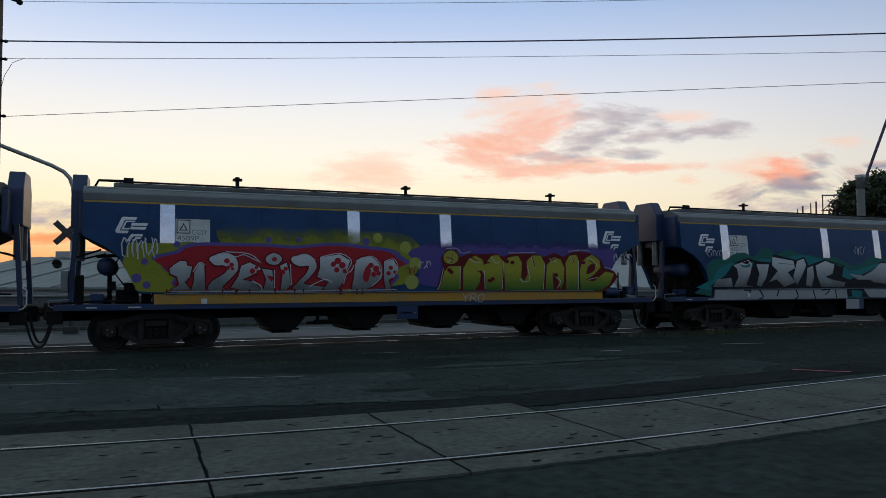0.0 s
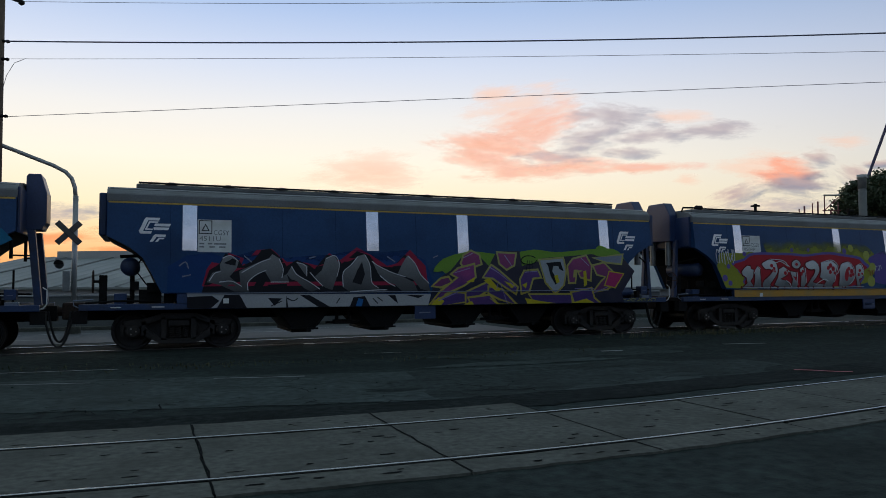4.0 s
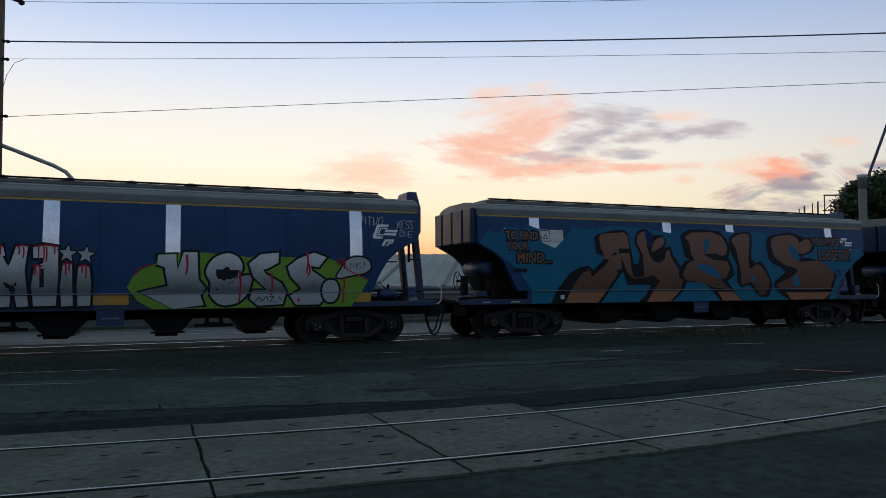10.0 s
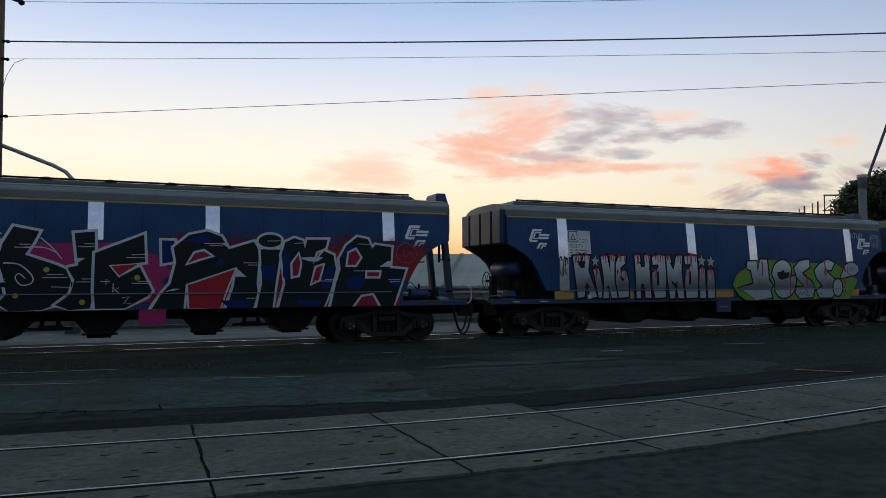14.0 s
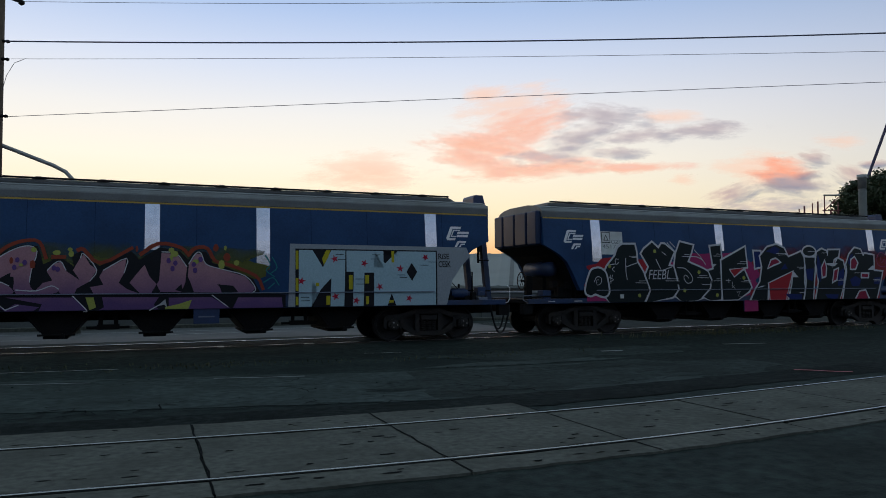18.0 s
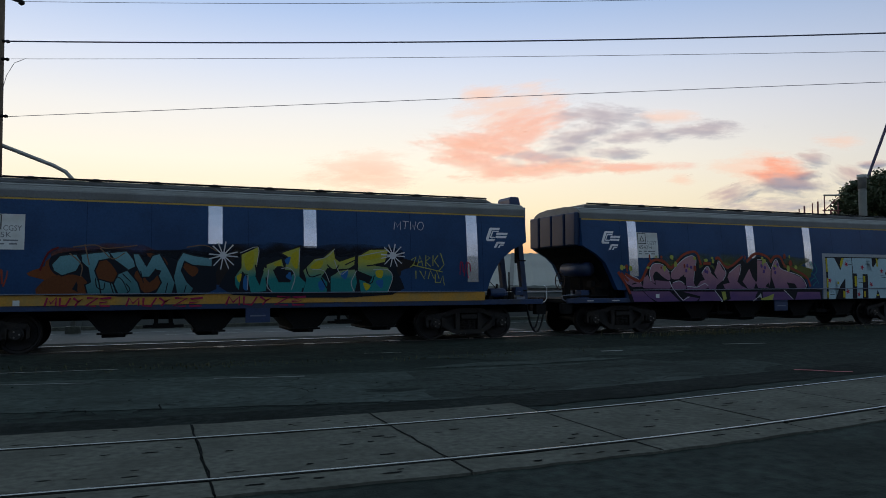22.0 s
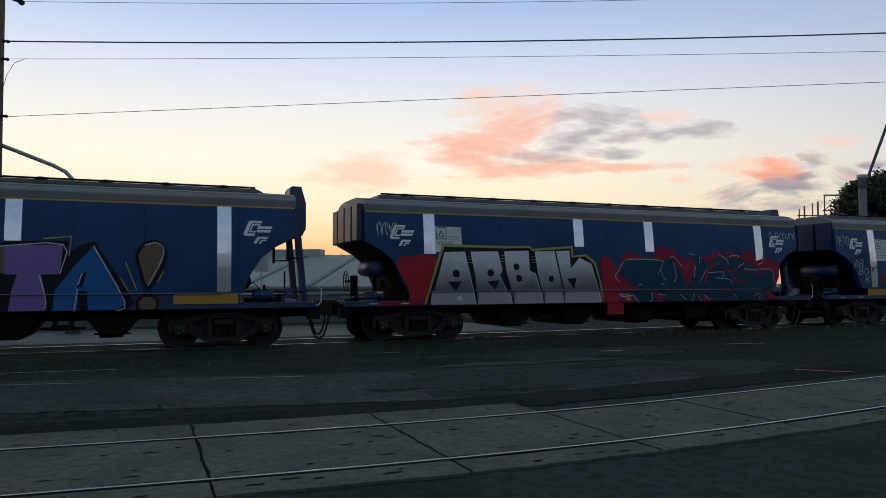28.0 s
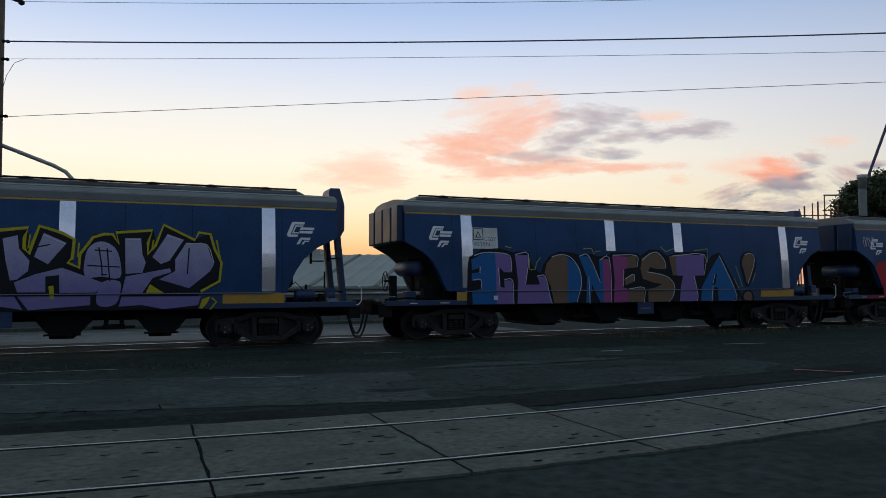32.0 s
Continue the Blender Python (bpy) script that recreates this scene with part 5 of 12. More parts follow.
# skeletons of sprayed capitals in a unit box
GLYPHS = {
    "A": [[(0, 0), (0.42, 1), (0.58, 1), (1, 0)], [(0.2, 0.33), (0.8, 0.33)]],
    "B": [[(0, 0), (0, 1), (0.65, 1), (0.92, 0.78), (0.6, 0.54), (0, 0.52)], [(0.6, 0.52), (1, 0.27), (0.7, 0), (0, 0)]],
    "C": [[(1, 0.78)] + arc(0.5, 0.5, 0.5, 0.5, 50, 310, 10) + [(1, 0.22)]],
    "D": [[(0, 0), (0, 1), (0.55, 1), (1, 0.62), (1, 0.38), (0.55, 0), (0, 0)]],
    "E": [[(1, 1), (0, 0.97), (0, 0.03), (1, 0)], [(0, 0.5), (0.78, 0.5)]],
    "E2": [[(0.86, 0.72), (0.62, 0.97), (0.12, 0.98), (0.10, 0.72), (0.34, 0.55), (0.86, 0.53)], [(0.3, 0.55), (0.0, 0.34), (0.30, 0.20), (0.72, 0.0)]],
    "L2": [[(0.42, 1), (0.30, 0.55), (0.06, 0.16), (0.55, 0.14), (0.8, 0.34)], [(0.3, 0.16), (0.9, 0.0)]],
    "S2": [[(0.78, 0.98), (0.32, 0.96), (0.12, 0.8), (0.32, 0.62), (0.98, 0.36), (0.98, 0.2), (0.75, 0.0), (0.30, 0.02)]],
    "G": [[(1, 0.8)] + arc(0.5, 0.5, 0.5, 0.5, 50, 310, 10) + [(1, 0.2), (1, 0.44), (0.6, 0.44)]],
    "H": [[(0, 0), (0, 1)], [(1, 0), (1, 1)], [(0, 0.48), (1, 0.48)]],
    "I": [[(0.5, 0), (0.5, 1)]],
    "K": [[(0, 0), (0, 1)], [(1, 1), (0.1, 0.48)], [(0.3, 0.55), (1, 0)]],
    "L": [[(0.1, 1), (0, 0.02), (1, 0)]],
    "M": [[(0, 0), (0.08, 1), (0.5, 0.35), (0.92, 1), (1, 0)]],
    "N": [[(0, 0), (0, 1), (1, 0), (1, 1)]],
    "O": [arc(0.5, 0.5, 0.5, 0.5, 0, 360, 16)],
    "P": [[(0, 0), (0, 1), (0.65, 1), (1, 0.76), (0.65, 0.46), (0, 0.44)]],
    "R": [[(0, 0), (0, 1), (0.65, 1), (1, 0.76), (0.65, 0.5), (0, 0.48)], [(0.45, 0.48), (1, 0)]],
    "S": [[(1, 0.84), (0.72, 1), (0.25, 1), (0, 0.77), (0.22, 0.56), (0.8, 0.46), (1, 0.23), (0.75, 0), (0.25, 0), (0, 0.15)]],
    "T": [[(0, 1), (1, 0.97)], [(0.5, 0.97), (0.5, 0)]],
    "U": [[(0, 1), (0, 0.3), (0.25, 0), (0.75, 0), (1, 0.3), (1, 1)]],
    "V": [[(0, 1), (0.5, 0), (1, 1)]],
    "W": [[(0, 1), (0.2, 0), (0.5, 0.6), (0.8, 0), (1, 1)]],
    "Z": [[(0, 1), (1, 0.98), (0, 0.03), (1, 0)]],
    "i": [[(0.5, 0), (0.5, 0.6)], [(0.5, 0.97), (0.5, 0.98)]],
    "a": [[(0.05, 0.92), (0.5, 1), (0.95, 0.85), (1, 0)], [(1, 0.5), (0.3, 0.52), (0, 0.26), (0.3, 0), (1, 0.12)]],
    "e": [[(0.05, 0.5), (0.95, 0.52), (0.95, 0.75), (0.65, 1), (0.3, 1), (0, 0.7), (0, 0.3), (0.3, 0), (0.75, 0), (1, 0.15)]],
    "m": [[(0, 0), (0, 1)], [(0, 0.8), (0.28, 1), (0.5, 0.8), (0.5, 0)], [(0.5, 0.8), (0.75, 1), (1, 0.8), (1, 0)]],
    "n": [[(0, 0), (0, 1)], [(0, 0.75), (0.45, 1), (0.95, 0.8), (1, 0)]],
    "u": [[(0, 1), (0, 0.3), (0.4, 0), (1, 0.2)], [(1, 1), (1, 0)]],
    "!": [[(0.5, 1), (0.5, 0.38)], [(0.5, 0.03), (0.5, 0.04)]],
    "1": [[(0.1, 0.7), (0.6, 1), (0.5, 0)], [(0.1, 0), (0.9, 0)]],
    "2": [[(0, 0.75), (0.3, 1), (0.8, 0.98), (1, 0.72), (0.1, 0.02), (1, 0)]],
    "l": [[(0.5, 0), (0.45, 1)]],
    ".": [[(0.5, 0.4), (0.5, 0.6)]],
    "Y": [[(0, 1), (0.5, 0.5), (1, 1)], [(0.5, 0.5), (0.5, 0)]],
}


def stroke(pts, w0, w1=None):
    """A brush stroke through points in (x, z)."""
    w1 = w0 if w1 is None else w1
    bm = bmesh.new()
    prev = None
    n = len(pts)
    for i, (x, z) in enumerate(pts):
        a, b = pts[max(0, i - 1)], pts[min(n - 1, i + 1)]
        d = Vector((b[0] - a[0], b[1] - a[1])).normalized()
        k = w0 + (w1 - w0) * i / max(1, n - 1)
        cur = [bm.verts.new((x - d.y * k / 2, z + d.x * k / 2, 0)), bm.verts.new((x + d.y * k / 2, z - d.x * k / 2, 0))]
        if prev:
            bm.faces.new((prev[0], prev[1], cur[1], cur[0]))
        prev = cur
    return bm


def tag(w, x0, x1, z0, z1, mat, seed, n=6, wd=0.022, lift=0.016):
    """A scrawled tag that cannot be read: slanted plain bars."""
    rnd = random.Random(seed)
    for i in range(n):
        x = x0 + (x1 - x0) * (i + 0.5) / n
        h = (z1 - z0)
        s = rnd.uniform(-0.05, 0.08)
        if i % 2:
            pts = [(x - 0.03, z0 + h * rnd.uniform(0, 0.2)), (x + s, z0 + h * 0.55), (x + 0.04, z1 - h * rnd.uniform(0, 0.2))]
        else:
            r = (x1 - x0) / n * 0.55
            pts = [(x + r * math.cos(t), z0 + h * 0.5 + h * 0.42 * math.sin(t)) for t in [rnd.uniform(-1, 1) + 4.2 * j / 9 for j in range(10)]]
        decal("tag_stroke", stroke(pts, wd, wd * 0.7), mat, w, lift + 0.0005 * i)


def script(w, text, x0, x1, z0, z1, mat, wd=0.022, lift=0.016, slant=0.12):
    """A quick tag in single strokes of the can."""
    n = len(text)
    rnd = random.Random(text + str(int(x0 * 10)))
    k = 0
    for i, ch in enumerate(text):
        if ch == " ":
            continue
        a = x0 + (x1 - x0) * i / n
        b = a + (x1 - x0) / n * 0.78
        up, dn = rnd.uniform(-0.1, 0.1), rnd.uniform(-0.08, 0.08)
        for line in GLYPHS[ch]:
            pts = []
            for u, v in line:
                v2 = v + up * u + dn
                z = z0 + (z1 - z0) * v2
                pts.append((a + (b - a) * u + slant * (v - 0.5) * (z1 - z0) + rnd.uniform(-0.008, 0.008), z))
            decal("tag_stroke", stroke(pts, wd, wd * 0.75), mat, w, lift + 0.0004 * k)
            k += 1


def drips(w, x0, x1, z, seed, mat, n=10, lift=0.016, wd=0.025, length=0.3):
    rnd = random.Random(seed)
    for i in range(n):
        x = rnd.uniform(x0, x1)
        zz = z + rnd.uniform(-0.12, 0.02)
        L = length * rnd.uniform(0.4, 1.0)
        decal("paint_drip", stroke([(x, zz), (x + 0.006, zz - L * 0.5), (x, zz - L)], wd, wd * 0.4), mat, w, lift)


def disc(x, z, r, n=14, sq=1.0):
    return shape([(x + r * math.cos(2 * math.pi * i / n), z + sq * r * math.sin(2 * math.pi * i / n)) for i in range(n)])


def star(x, z, r, turn=0.0):
    return shape([(x + (r if i % 2 == 0 else r * 0.38) * math.sin(turn + math.pi * i / 5), z + (r if i % 2 == 0 else r * 0.38) * math.cos(turn + math.pi * i / 5)) for i in range(10)])


def amber(w, a, b, z0=0.985, z1=1.2):
    decal("sill_band", rect(a, b, z0, z1), AMBER, w, 0.003, "amber painted band on the sill")


def small_marks(w, extra=()):
    decal("marker", rect(0.86, 0.98, 0.99, 1.10), PANELW, w, 0.038, "small white marker plate")
    for a, b in ((-1.4, -1.2), (-0.6, -0.35)):
        decal("small_print", rect(a, b, 0.92, 0.945), PANELW, w, 0.0)
    for a, b in extra:
        decal("small_print", rect(a, b, 0.69, 0.72), LEDGE, w, -0.012)


BASE1 = base_wagon(1)
BASE2 = base_wagon(2)
BASE3 = base_wagon(3)
WAGONS = [BASE2 if i == 1 else BASE3 if i == 2 else BASE1 if i == 3 else copy_thing(BASE2 if i == 0 else BASE1, pose(0, 0, 0)) for i in range(11)]
A, B, C, D, E, F, G, H, I, J, K = WAGONS

# first wagon: silver letters on sea green lobes
dress(A, "blue grain hopper wagon with silver and sea-green sprayed lettering", "4505C", (1.9, 2.2, 2.2, 1.5), stripes=(0, 4.16, 6.54, 10.90))
piece(A, "paint_cloud", [(-0.59, 1.43), (-0.62, 1.92), (-0.26, 2.13), (0.10, 2.10), (0.44, 2.27), (0.89, 2.31), (1.22, 2.19), (1.54, 2.46), (1.86, 2.46), (2.14, 2.29), (2.46, 2.38), (2.75, 2.44), (3.21, 2.30), (3.70, 2.27), (4.18, 2.17), (4.69, 2.23), (5.18, 2.05), (5.69, 1.97), (6.26, 2.25), (6.79, 2.20), (7.89, 2.17), (7.78, 1.03), (-0.49, 1.01)], SEAGREEN, True)
piece(A, "paint_cloud", [(-0.43, 1.51), (-0.14, 1.84), (0.42, 2.01), (0.85, 1.93), (1.43, 2.11), (2.24, 2.15), (3.21, 2.27), (3.93, 2.17), (4.91, 1.96), (5.41, 1.78), (6.49, 2.01), (7.86, 1.98), (7.79, 1.12), (-0.45, 1.18)], TEALDK, True)
piece(A, "letter_ground", [(-0.48, 1.34), (0.06, 1.63), (0.42, 2.01), (0.99, 2.16), (1.32, 2.07), (1.88, 2.03), (2.03, 2.29), (2.95, 2.12), (3.32, 2.22), (3.47, 1.95), (4.18, 2.14), (4.67, 2.05), (5.04, 1.96), (4.93, 1.60), (5.26, 1.50), (5.92, 1.69), (6.34, 1.82), (6.77, 2.10), (7.87, 2.08), (7.78, 0.93), (-0.49, 1.01)], BLACKP)
piece(A, "letter", [(0.41, 1.93), (0.98, 2.10), (1.13, 2.00), (1.06, 1.73), (0.86, 1.34), (1.15, 1.29), (0.38, 1.29), (0.57, 1.59), (0.52, 1.85)], SILVER, label="silver letter with black outline")
piece(A, "letter", [(1.31, 1.97), (1.81, 1.97), (1.69, 1.59), (1.44, 1.28), (1.27, 1.34), (1.40, 1.68)], SILVER, label="silver letter with black outline")
piece(A, "letter", [(1.97, 2.20), (2.83, 2.09), (2.88, 1.86), (2.56, 1.73), (2.89, 1.42), (2.41, 1.28), (2.08, 1.51), (1.77, 1.42), (2.16, 1.77), (1.94, 1.94)], SILVER, label="silver letter with black outline")
piece(A, "letter", [(3.00, 2.09), (3.29, 2.16), (3.37, 1.95), (3.14, 1.59), (2.94, 1.33), (2.79, 1.59)], SILVER, label="silver letter with black outline")
piece(A, "letter", [(3.41, 1.86), (3.66, 1.95), (3.68, 1.59), (3.56, 1.27), (3.32, 1.33)], SILVER, label="silver letter with black outline")
piece(A, "letter", [(3.78, 1.95), (4.22, 2.10), (4.61, 1.99), (4.51, 1.69), (4.17, 1.59), (4.49, 1.50), (5.07, 1.41), (4.99, 1.27), (3.98, 1.27), (3.83, 1.59)], SILVER, label="silver letter with black outline")
piece(A, "letter", [(5.27, 1.69), (5.92, 1.63), (6.33, 1.78), (6.77, 2.05), (7.59, 2.02), (7.52, 1.31), (6.43, 1.41), (6.17, 1.50), (5.65, 1.50)], SILVER, label="silver letter with black outline")
piece(A, "letter", [(-0.44, 1.29), (-0.26, 1.51), (0.28, 1.56), (0.33, 1.29)], SILVER, label="silver letter with black outline")
# letter bottoms below the ledge, paler in place of stronger light
piece(A, "paint_band", [(-0.36, 1.21), (5.11, 1.19), (5.15, 0.90), (-0.39, 0.91)], SILVERLOW)
piece(A, "paint_band", [(5.89, 1.19), (7.79, 1.18), (7.78, 0.87), (6.14, 0.93)], SILVERLOW)
trail(A, [(0.77, 1.19), (1.04, 1.18), (0.85, 1.02)], BLACKP, 0.05)
trail(A, [(1.37, 1.20), (1.53, 0.99), (1.36, 0.91)], BLACKP, 0.05)
trail(A, [(2.18, 1.19), (2.08, 0.99)], BLACKP, 0.05)
trail(A, [(2.88, 1.19), (2.97, 0.98), (2.83, 0.89)], BLACKP, 0.05)
trail(A, [(3.61, 1.19), (3.72, 0.88)], BLACKP, 0.05)
trail(A, [(3.98, 1.18), (4.35, 1.18), (4.14, 1.02)], BLACKP, 0.05)
trail(A, [(4.60, 1.18), (4.64, 0.91)], BLACKP, 0.05)
piece(A, "paint_flash", [(5.32, 1.17), (5.84, 1.13), (5.77, 0.90), (5.36, 0.94)], TEALDK)
tag(A, -0.6, 0.0, 2.15, 2.4, WHITEP, 3, 5)
tag(A, 5.6, 6.1, 2.3, 2.6, WHITEP, 4, 4)
small_marks(A)
decal("marker", rect(5.1, 5.7, 0.56, 0.87), SILVERLOW, A, -0.012)

# second wagon: silver letters on red, green letters on violet
dress(B, "blue grain hopper wagon with red, silver and green sprayed lettering", "4509P", (1.5, 2.0, 2.3, 2.0), stripes=(0, 4.16, 6.54, 10.90))
amber(B, -0.1, 11.3)
decal("paint_cloud", blob(-0.75, 1.4, 1.21, 2.36, 20, 0.06, square=5), LIME, B, 0.0058)
decal("paint_cloud", blob(1.0, 6.0, 1.21, 2.78, 21, 0.06, square=5), LIME, B, 0.006)
decal("paint_cloud", blob(5.7, 11.95, 1.21, 2.55, 22, 0.05, square=5), VIOLET, B, 0.0065)
decal("paint_edge", blob(-0.15, 5.75, 1.21, 2.40, 23, 0.08, square=4), VIOLETP, B, 0.0075)
decal("paint_cloud", blob(-0.08, 5.62, 1.21, 2.32, 23, 0.08, square=4), REDP, B, 0.009)
piece(B, "letter", [(0.20, 1.75), (0.31, 1.85), (0.42, 1.92), (0.54, 1.91), (0.56, 1.82), (0.66, 1.80), (0.62, 1.58), (0.51, 1.46), (0.64, 1.30), (0.23, 1.29), (0.40, 1.40), (0.36, 1.58), (0.22, 1.64)], SILVER, rim=0.03, edge=MAROON, label="silver letter on red")
piece(B, "letter", [(0.71, 1.68), (0.82, 1.89), (0.91, 1.83), (0.94, 1.28), (0.65, 1.28), (0.70, 1.46)], SILVER, rim=0.03, edge=MAROON, label="silver letter on red")
piece(B, "letter", [(1.03, 2.00), (1.33, 2.11), (1.57, 2.02), (1.63, 1.77), (1.51, 1.58), (1.30, 1.36), (1.36, 1.28), (1.01, 1.28), (1.06, 1.46), (1.25, 1.59), (1.40, 1.72), (1.33, 1.83), (1.16, 1.83), (1.07, 1.89)], SILVER, True, rim=0.03, edge=MAROON, label="silver letter on red")
piece(B, "letter", [(1.70, 1.82), (1.88, 1.90), (2.14, 1.77), (2.07, 1.69), (1.88, 1.59), (1.72, 1.52), (2.01, 1.45), (2.14, 1.28), (1.70, 1.28), (1.48, 1.34), (1.64, 1.58)], SILVER, rim=0.03, edge=MAROON, label="silver letter on red")
piece(B, "letter", [(2.15, 1.76), (2.38, 1.73), (2.41, 1.45), (2.41, 1.27), (2.18, 1.27), (2.25, 1.52)], SILVER, rim=0.03, edge=MAROON, label="silver letter on red")
piece(B, "letter", [(2.56, 1.83), (2.70, 1.90), (2.76, 1.71), (2.80, 1.39), (2.70, 1.28), (2.57, 1.29), (2.61, 1.58)], SILVER, rim=0.03, edge=MAROON, label="silver letter on red")
piece(B, "letter", [(2.83, 2.02), (3.15, 2.10), (3.35, 1.97), (3.39, 1.78), (3.22, 1.55), (3.11, 1.41), (3.61, 1.34), (3.76, 1.26), (2.89, 1.27), (2.96, 1.45), (3.15, 1.65), (3.22, 1.83), (3.03, 1.82), (2.86, 1.89)], SILVER, True, rim=0.03, edge=MAROON, label="silver letter on red")
piece(B, "letter", [(3.48, 2.03), (3.95, 2.11), (4.20, 1.96), (4.11, 1.72), (4.02, 1.45), (3.88, 1.26), (3.55, 1.29), (3.68, 1.45), (3.41, 1.58), (3.48, 1.78)], SILVER, rim=0.03, edge=MAROON, label="silver letter on red")
piece(B, "letter", [(4.36, 1.97), (4.71, 2.06), (4.92, 1.85), (4.95, 1.58), (4.78, 1.38), (4.50, 1.26), (4.25, 1.26), (4.29, 1.58)], SILVER, True, rim=0.03, edge=MAROON, label="silver letter on red")
piece(B, "letter", [(5.04, 1.95), (5.28, 1.99), (5.39, 1.79), (5.29, 1.58), (5.15, 1.51), (5.22, 1.26), (5.07, 1.27), (5.03, 1.58)], SILVER, rim=0.03, edge=MAROON, label="silver letter on red")
piece(B, "letter", [(2.60, 1.98), (2.57, 1.92), (2.51, 1.87), (2.42, 1.85), (2.33, 1.87), (2.26, 1.91), (2.24, 1.98), (2.26, 2.04), (2.33, 2.09), (2.42, 2.11), (2.51, 2.09), (2.57, 2.04)], SILVERLOW, True, rim=0.03, edge=MAROON, label="silver letter on red")
piece(B, "letter_hole", [(2.49, 1.98), (2.48, 1.95), (2.46, 1.93), (2.43, 1.93), (2.40, 1.93), (2.38, 1.95), (2.37, 1.98), (2.38, 2.00), (2.40, 2.02), (2.43, 2.03), (2.46, 2.02), (2.48, 2.00)], REDP)
piece(B, "letter_hole", [(4.50, 1.58), (4.61, 1.85), (4.71, 1.72), (4.61, 1.45)], REDP, True)
piece(B, "letter_hole", [(2.25, 1.61), (2.41, 1.58), (2.38, 1.45)], REDP)
piece(B, "paint_dot", [(1.45, 1.93), (1.44, 1.89), (1.40, 1.87), (1.36, 1.88), (1.33, 1.91), (1.33, 1.95), (1.36, 1.98), (1.40, 1.99), (1.44, 1.97)], REDP)
piece(B, "paint_dot", [(1.54, 1.84), (1.53, 1.81), (1.50, 1.79), (1.46, 1.80), (1.44, 1.83), (1.44, 1.86), (1.46, 1.89), (1.50, 1.89), (1.53, 1.88)], REDP)
piece(B, "paint_dot", [(1.46, 1.78), (1.45, 1.75), (1.43, 1.73), (1.39, 1.74), (1.37, 1.76), (1.37, 1.80), (1.39, 1.82), (1.42, 1.83), (1.45, 1.81)], REDP)
piece(B, "paint_dot", [(1.55, 1.76), (1.54, 1.73), (1.52, 1.72), (1.50, 1.72), (1.48, 1.74), (1.48, 1.77), (1.49, 1.79), (1.52, 1.79), (1.54, 1.78)], REDP)
piece(B, "paint_dot", [(2.00, 1.71), (1.99, 1.67), (1.95, 1.64), (1.91, 1.65), (1.88, 1.69), (1.88, 1.73), (1.91, 1.76), (1.95, 1.77), (1.99, 1.75)], REDP)
piece(B, "paint_dot", [(2.13, 1.68), (2.12, 1.65), (2.09, 1.63), (2.05, 1.64), (2.03, 1.66), (2.03, 1.70), (2.05, 1.73), (2.09, 1.73), (2.12, 1.72)], REDP)
piece(B, "paint_dot", [(2.07, 1.78), (2.06, 1.76), (2.03, 1.75), (2.01, 1.75), (1.99, 1.77), (1.99, 1.80), (2.01, 1.82), (2.03, 1.82), (2.06, 1.81)], REDP)
piece(B, "paint_dot", [(2.67, 1.68), (2.66, 1.64), (2.62, 1.62), (2.58, 1.63), (2.55, 1.66), (2.55, 1.71), (2.58, 1.74), (2.62, 1.75), (2.66, 1.73)], REDP)
piece(B, "paint_dot", [(2.74, 1.76), (2.72, 1.73), (2.69, 1.71), (2.66, 1.72), (2.64, 1.74), (2.64, 1.78), (2.66, 1.81), (2.69, 1.81), (2.72, 1.80)], REDP)
piece(B, "paint_dot", [(3.98, 1.95), (3.96, 1.90), (3.91, 1.88), (3.86, 1.88), (3.82, 1.92), (3.82, 1.98), (3.86, 2.02), (3.91, 2.03), (3.96, 2.01)], REDP)
piece(B, "paint_dot", [(3.86, 1.87), (3.84, 1.83), (3.80, 1.81), (3.75, 1.82), (3.73, 1.85), (3.73, 1.89), (3.76, 1.93), (3.80, 1.94), (3.84, 1.92)], REDP)
piece(B, "paint_dot", [(4.09, 1.85), (4.07, 1.80), (4.02, 1.77), (3.96, 1.78), (3.93, 1.82), (3.93, 1.88), (3.97, 1.92), (4.02, 1.93), (4.07, 1.90)], REDP)
piece(B, "paint_dot", [(3.94, 1.74), (3.92, 1.70), (3.88, 1.68), (3.83, 1.68), (3.81, 1.72), (3.81, 1.76), (3.84, 1.80), (3.88, 1.81), (3.92, 1.78)], REDP)
piece(B, "paint_dot", [(4.11, 1.72), (4.10, 1.68), (4.07, 1.66), (4.03, 1.67), (4.01, 1.70), (4.01, 1.73), (4.03, 1.76), (4.07, 1.77), (4.10, 1.75)], REDP)
piece(B, "paint_dot", [(4.78, 1.85), (4.76, 1.81), (4.72, 1.79), (4.67, 1.79), (4.64, 1.83), (4.64, 1.88), (4.68, 1.91), (4.72, 1.92), (4.76, 1.90)], REDP)
piece(B, "paint_dot", [(4.92, 1.77), (4.90, 1.72), (4.85, 1.69), (4.79, 1.70), (4.76, 1.74), (4.76, 1.80), (4.79, 1.84), (4.85, 1.85), (4.90, 1.83)], REDP)
piece(B, "paint_dot", [(4.85, 1.64), (4.83, 1.59), (4.79, 1.57), (4.74, 1.58), (4.71, 1.61), (4.71, 1.66), (4.74, 1.69), (4.79, 1.70), (4.83, 1.68)], REDP)
piece(B, "paint_dot", [(4.95, 1.66), (4.94, 1.63), (4.90, 1.61), (4.86, 1.62), (4.84, 1.64), (4.84, 1.68), (4.86, 1.71), (4.90, 1.72), (4.94, 1.70)], REDP)
piece(B, "paint_dot", [(5.26, 1.80), (5.25, 1.77), (5.22, 1.75), (5.18, 1.75), (5.15, 1.78), (5.15, 1.82), (5.18, 1.85), (5.22, 1.85), (5.25, 1.84)], REDP)
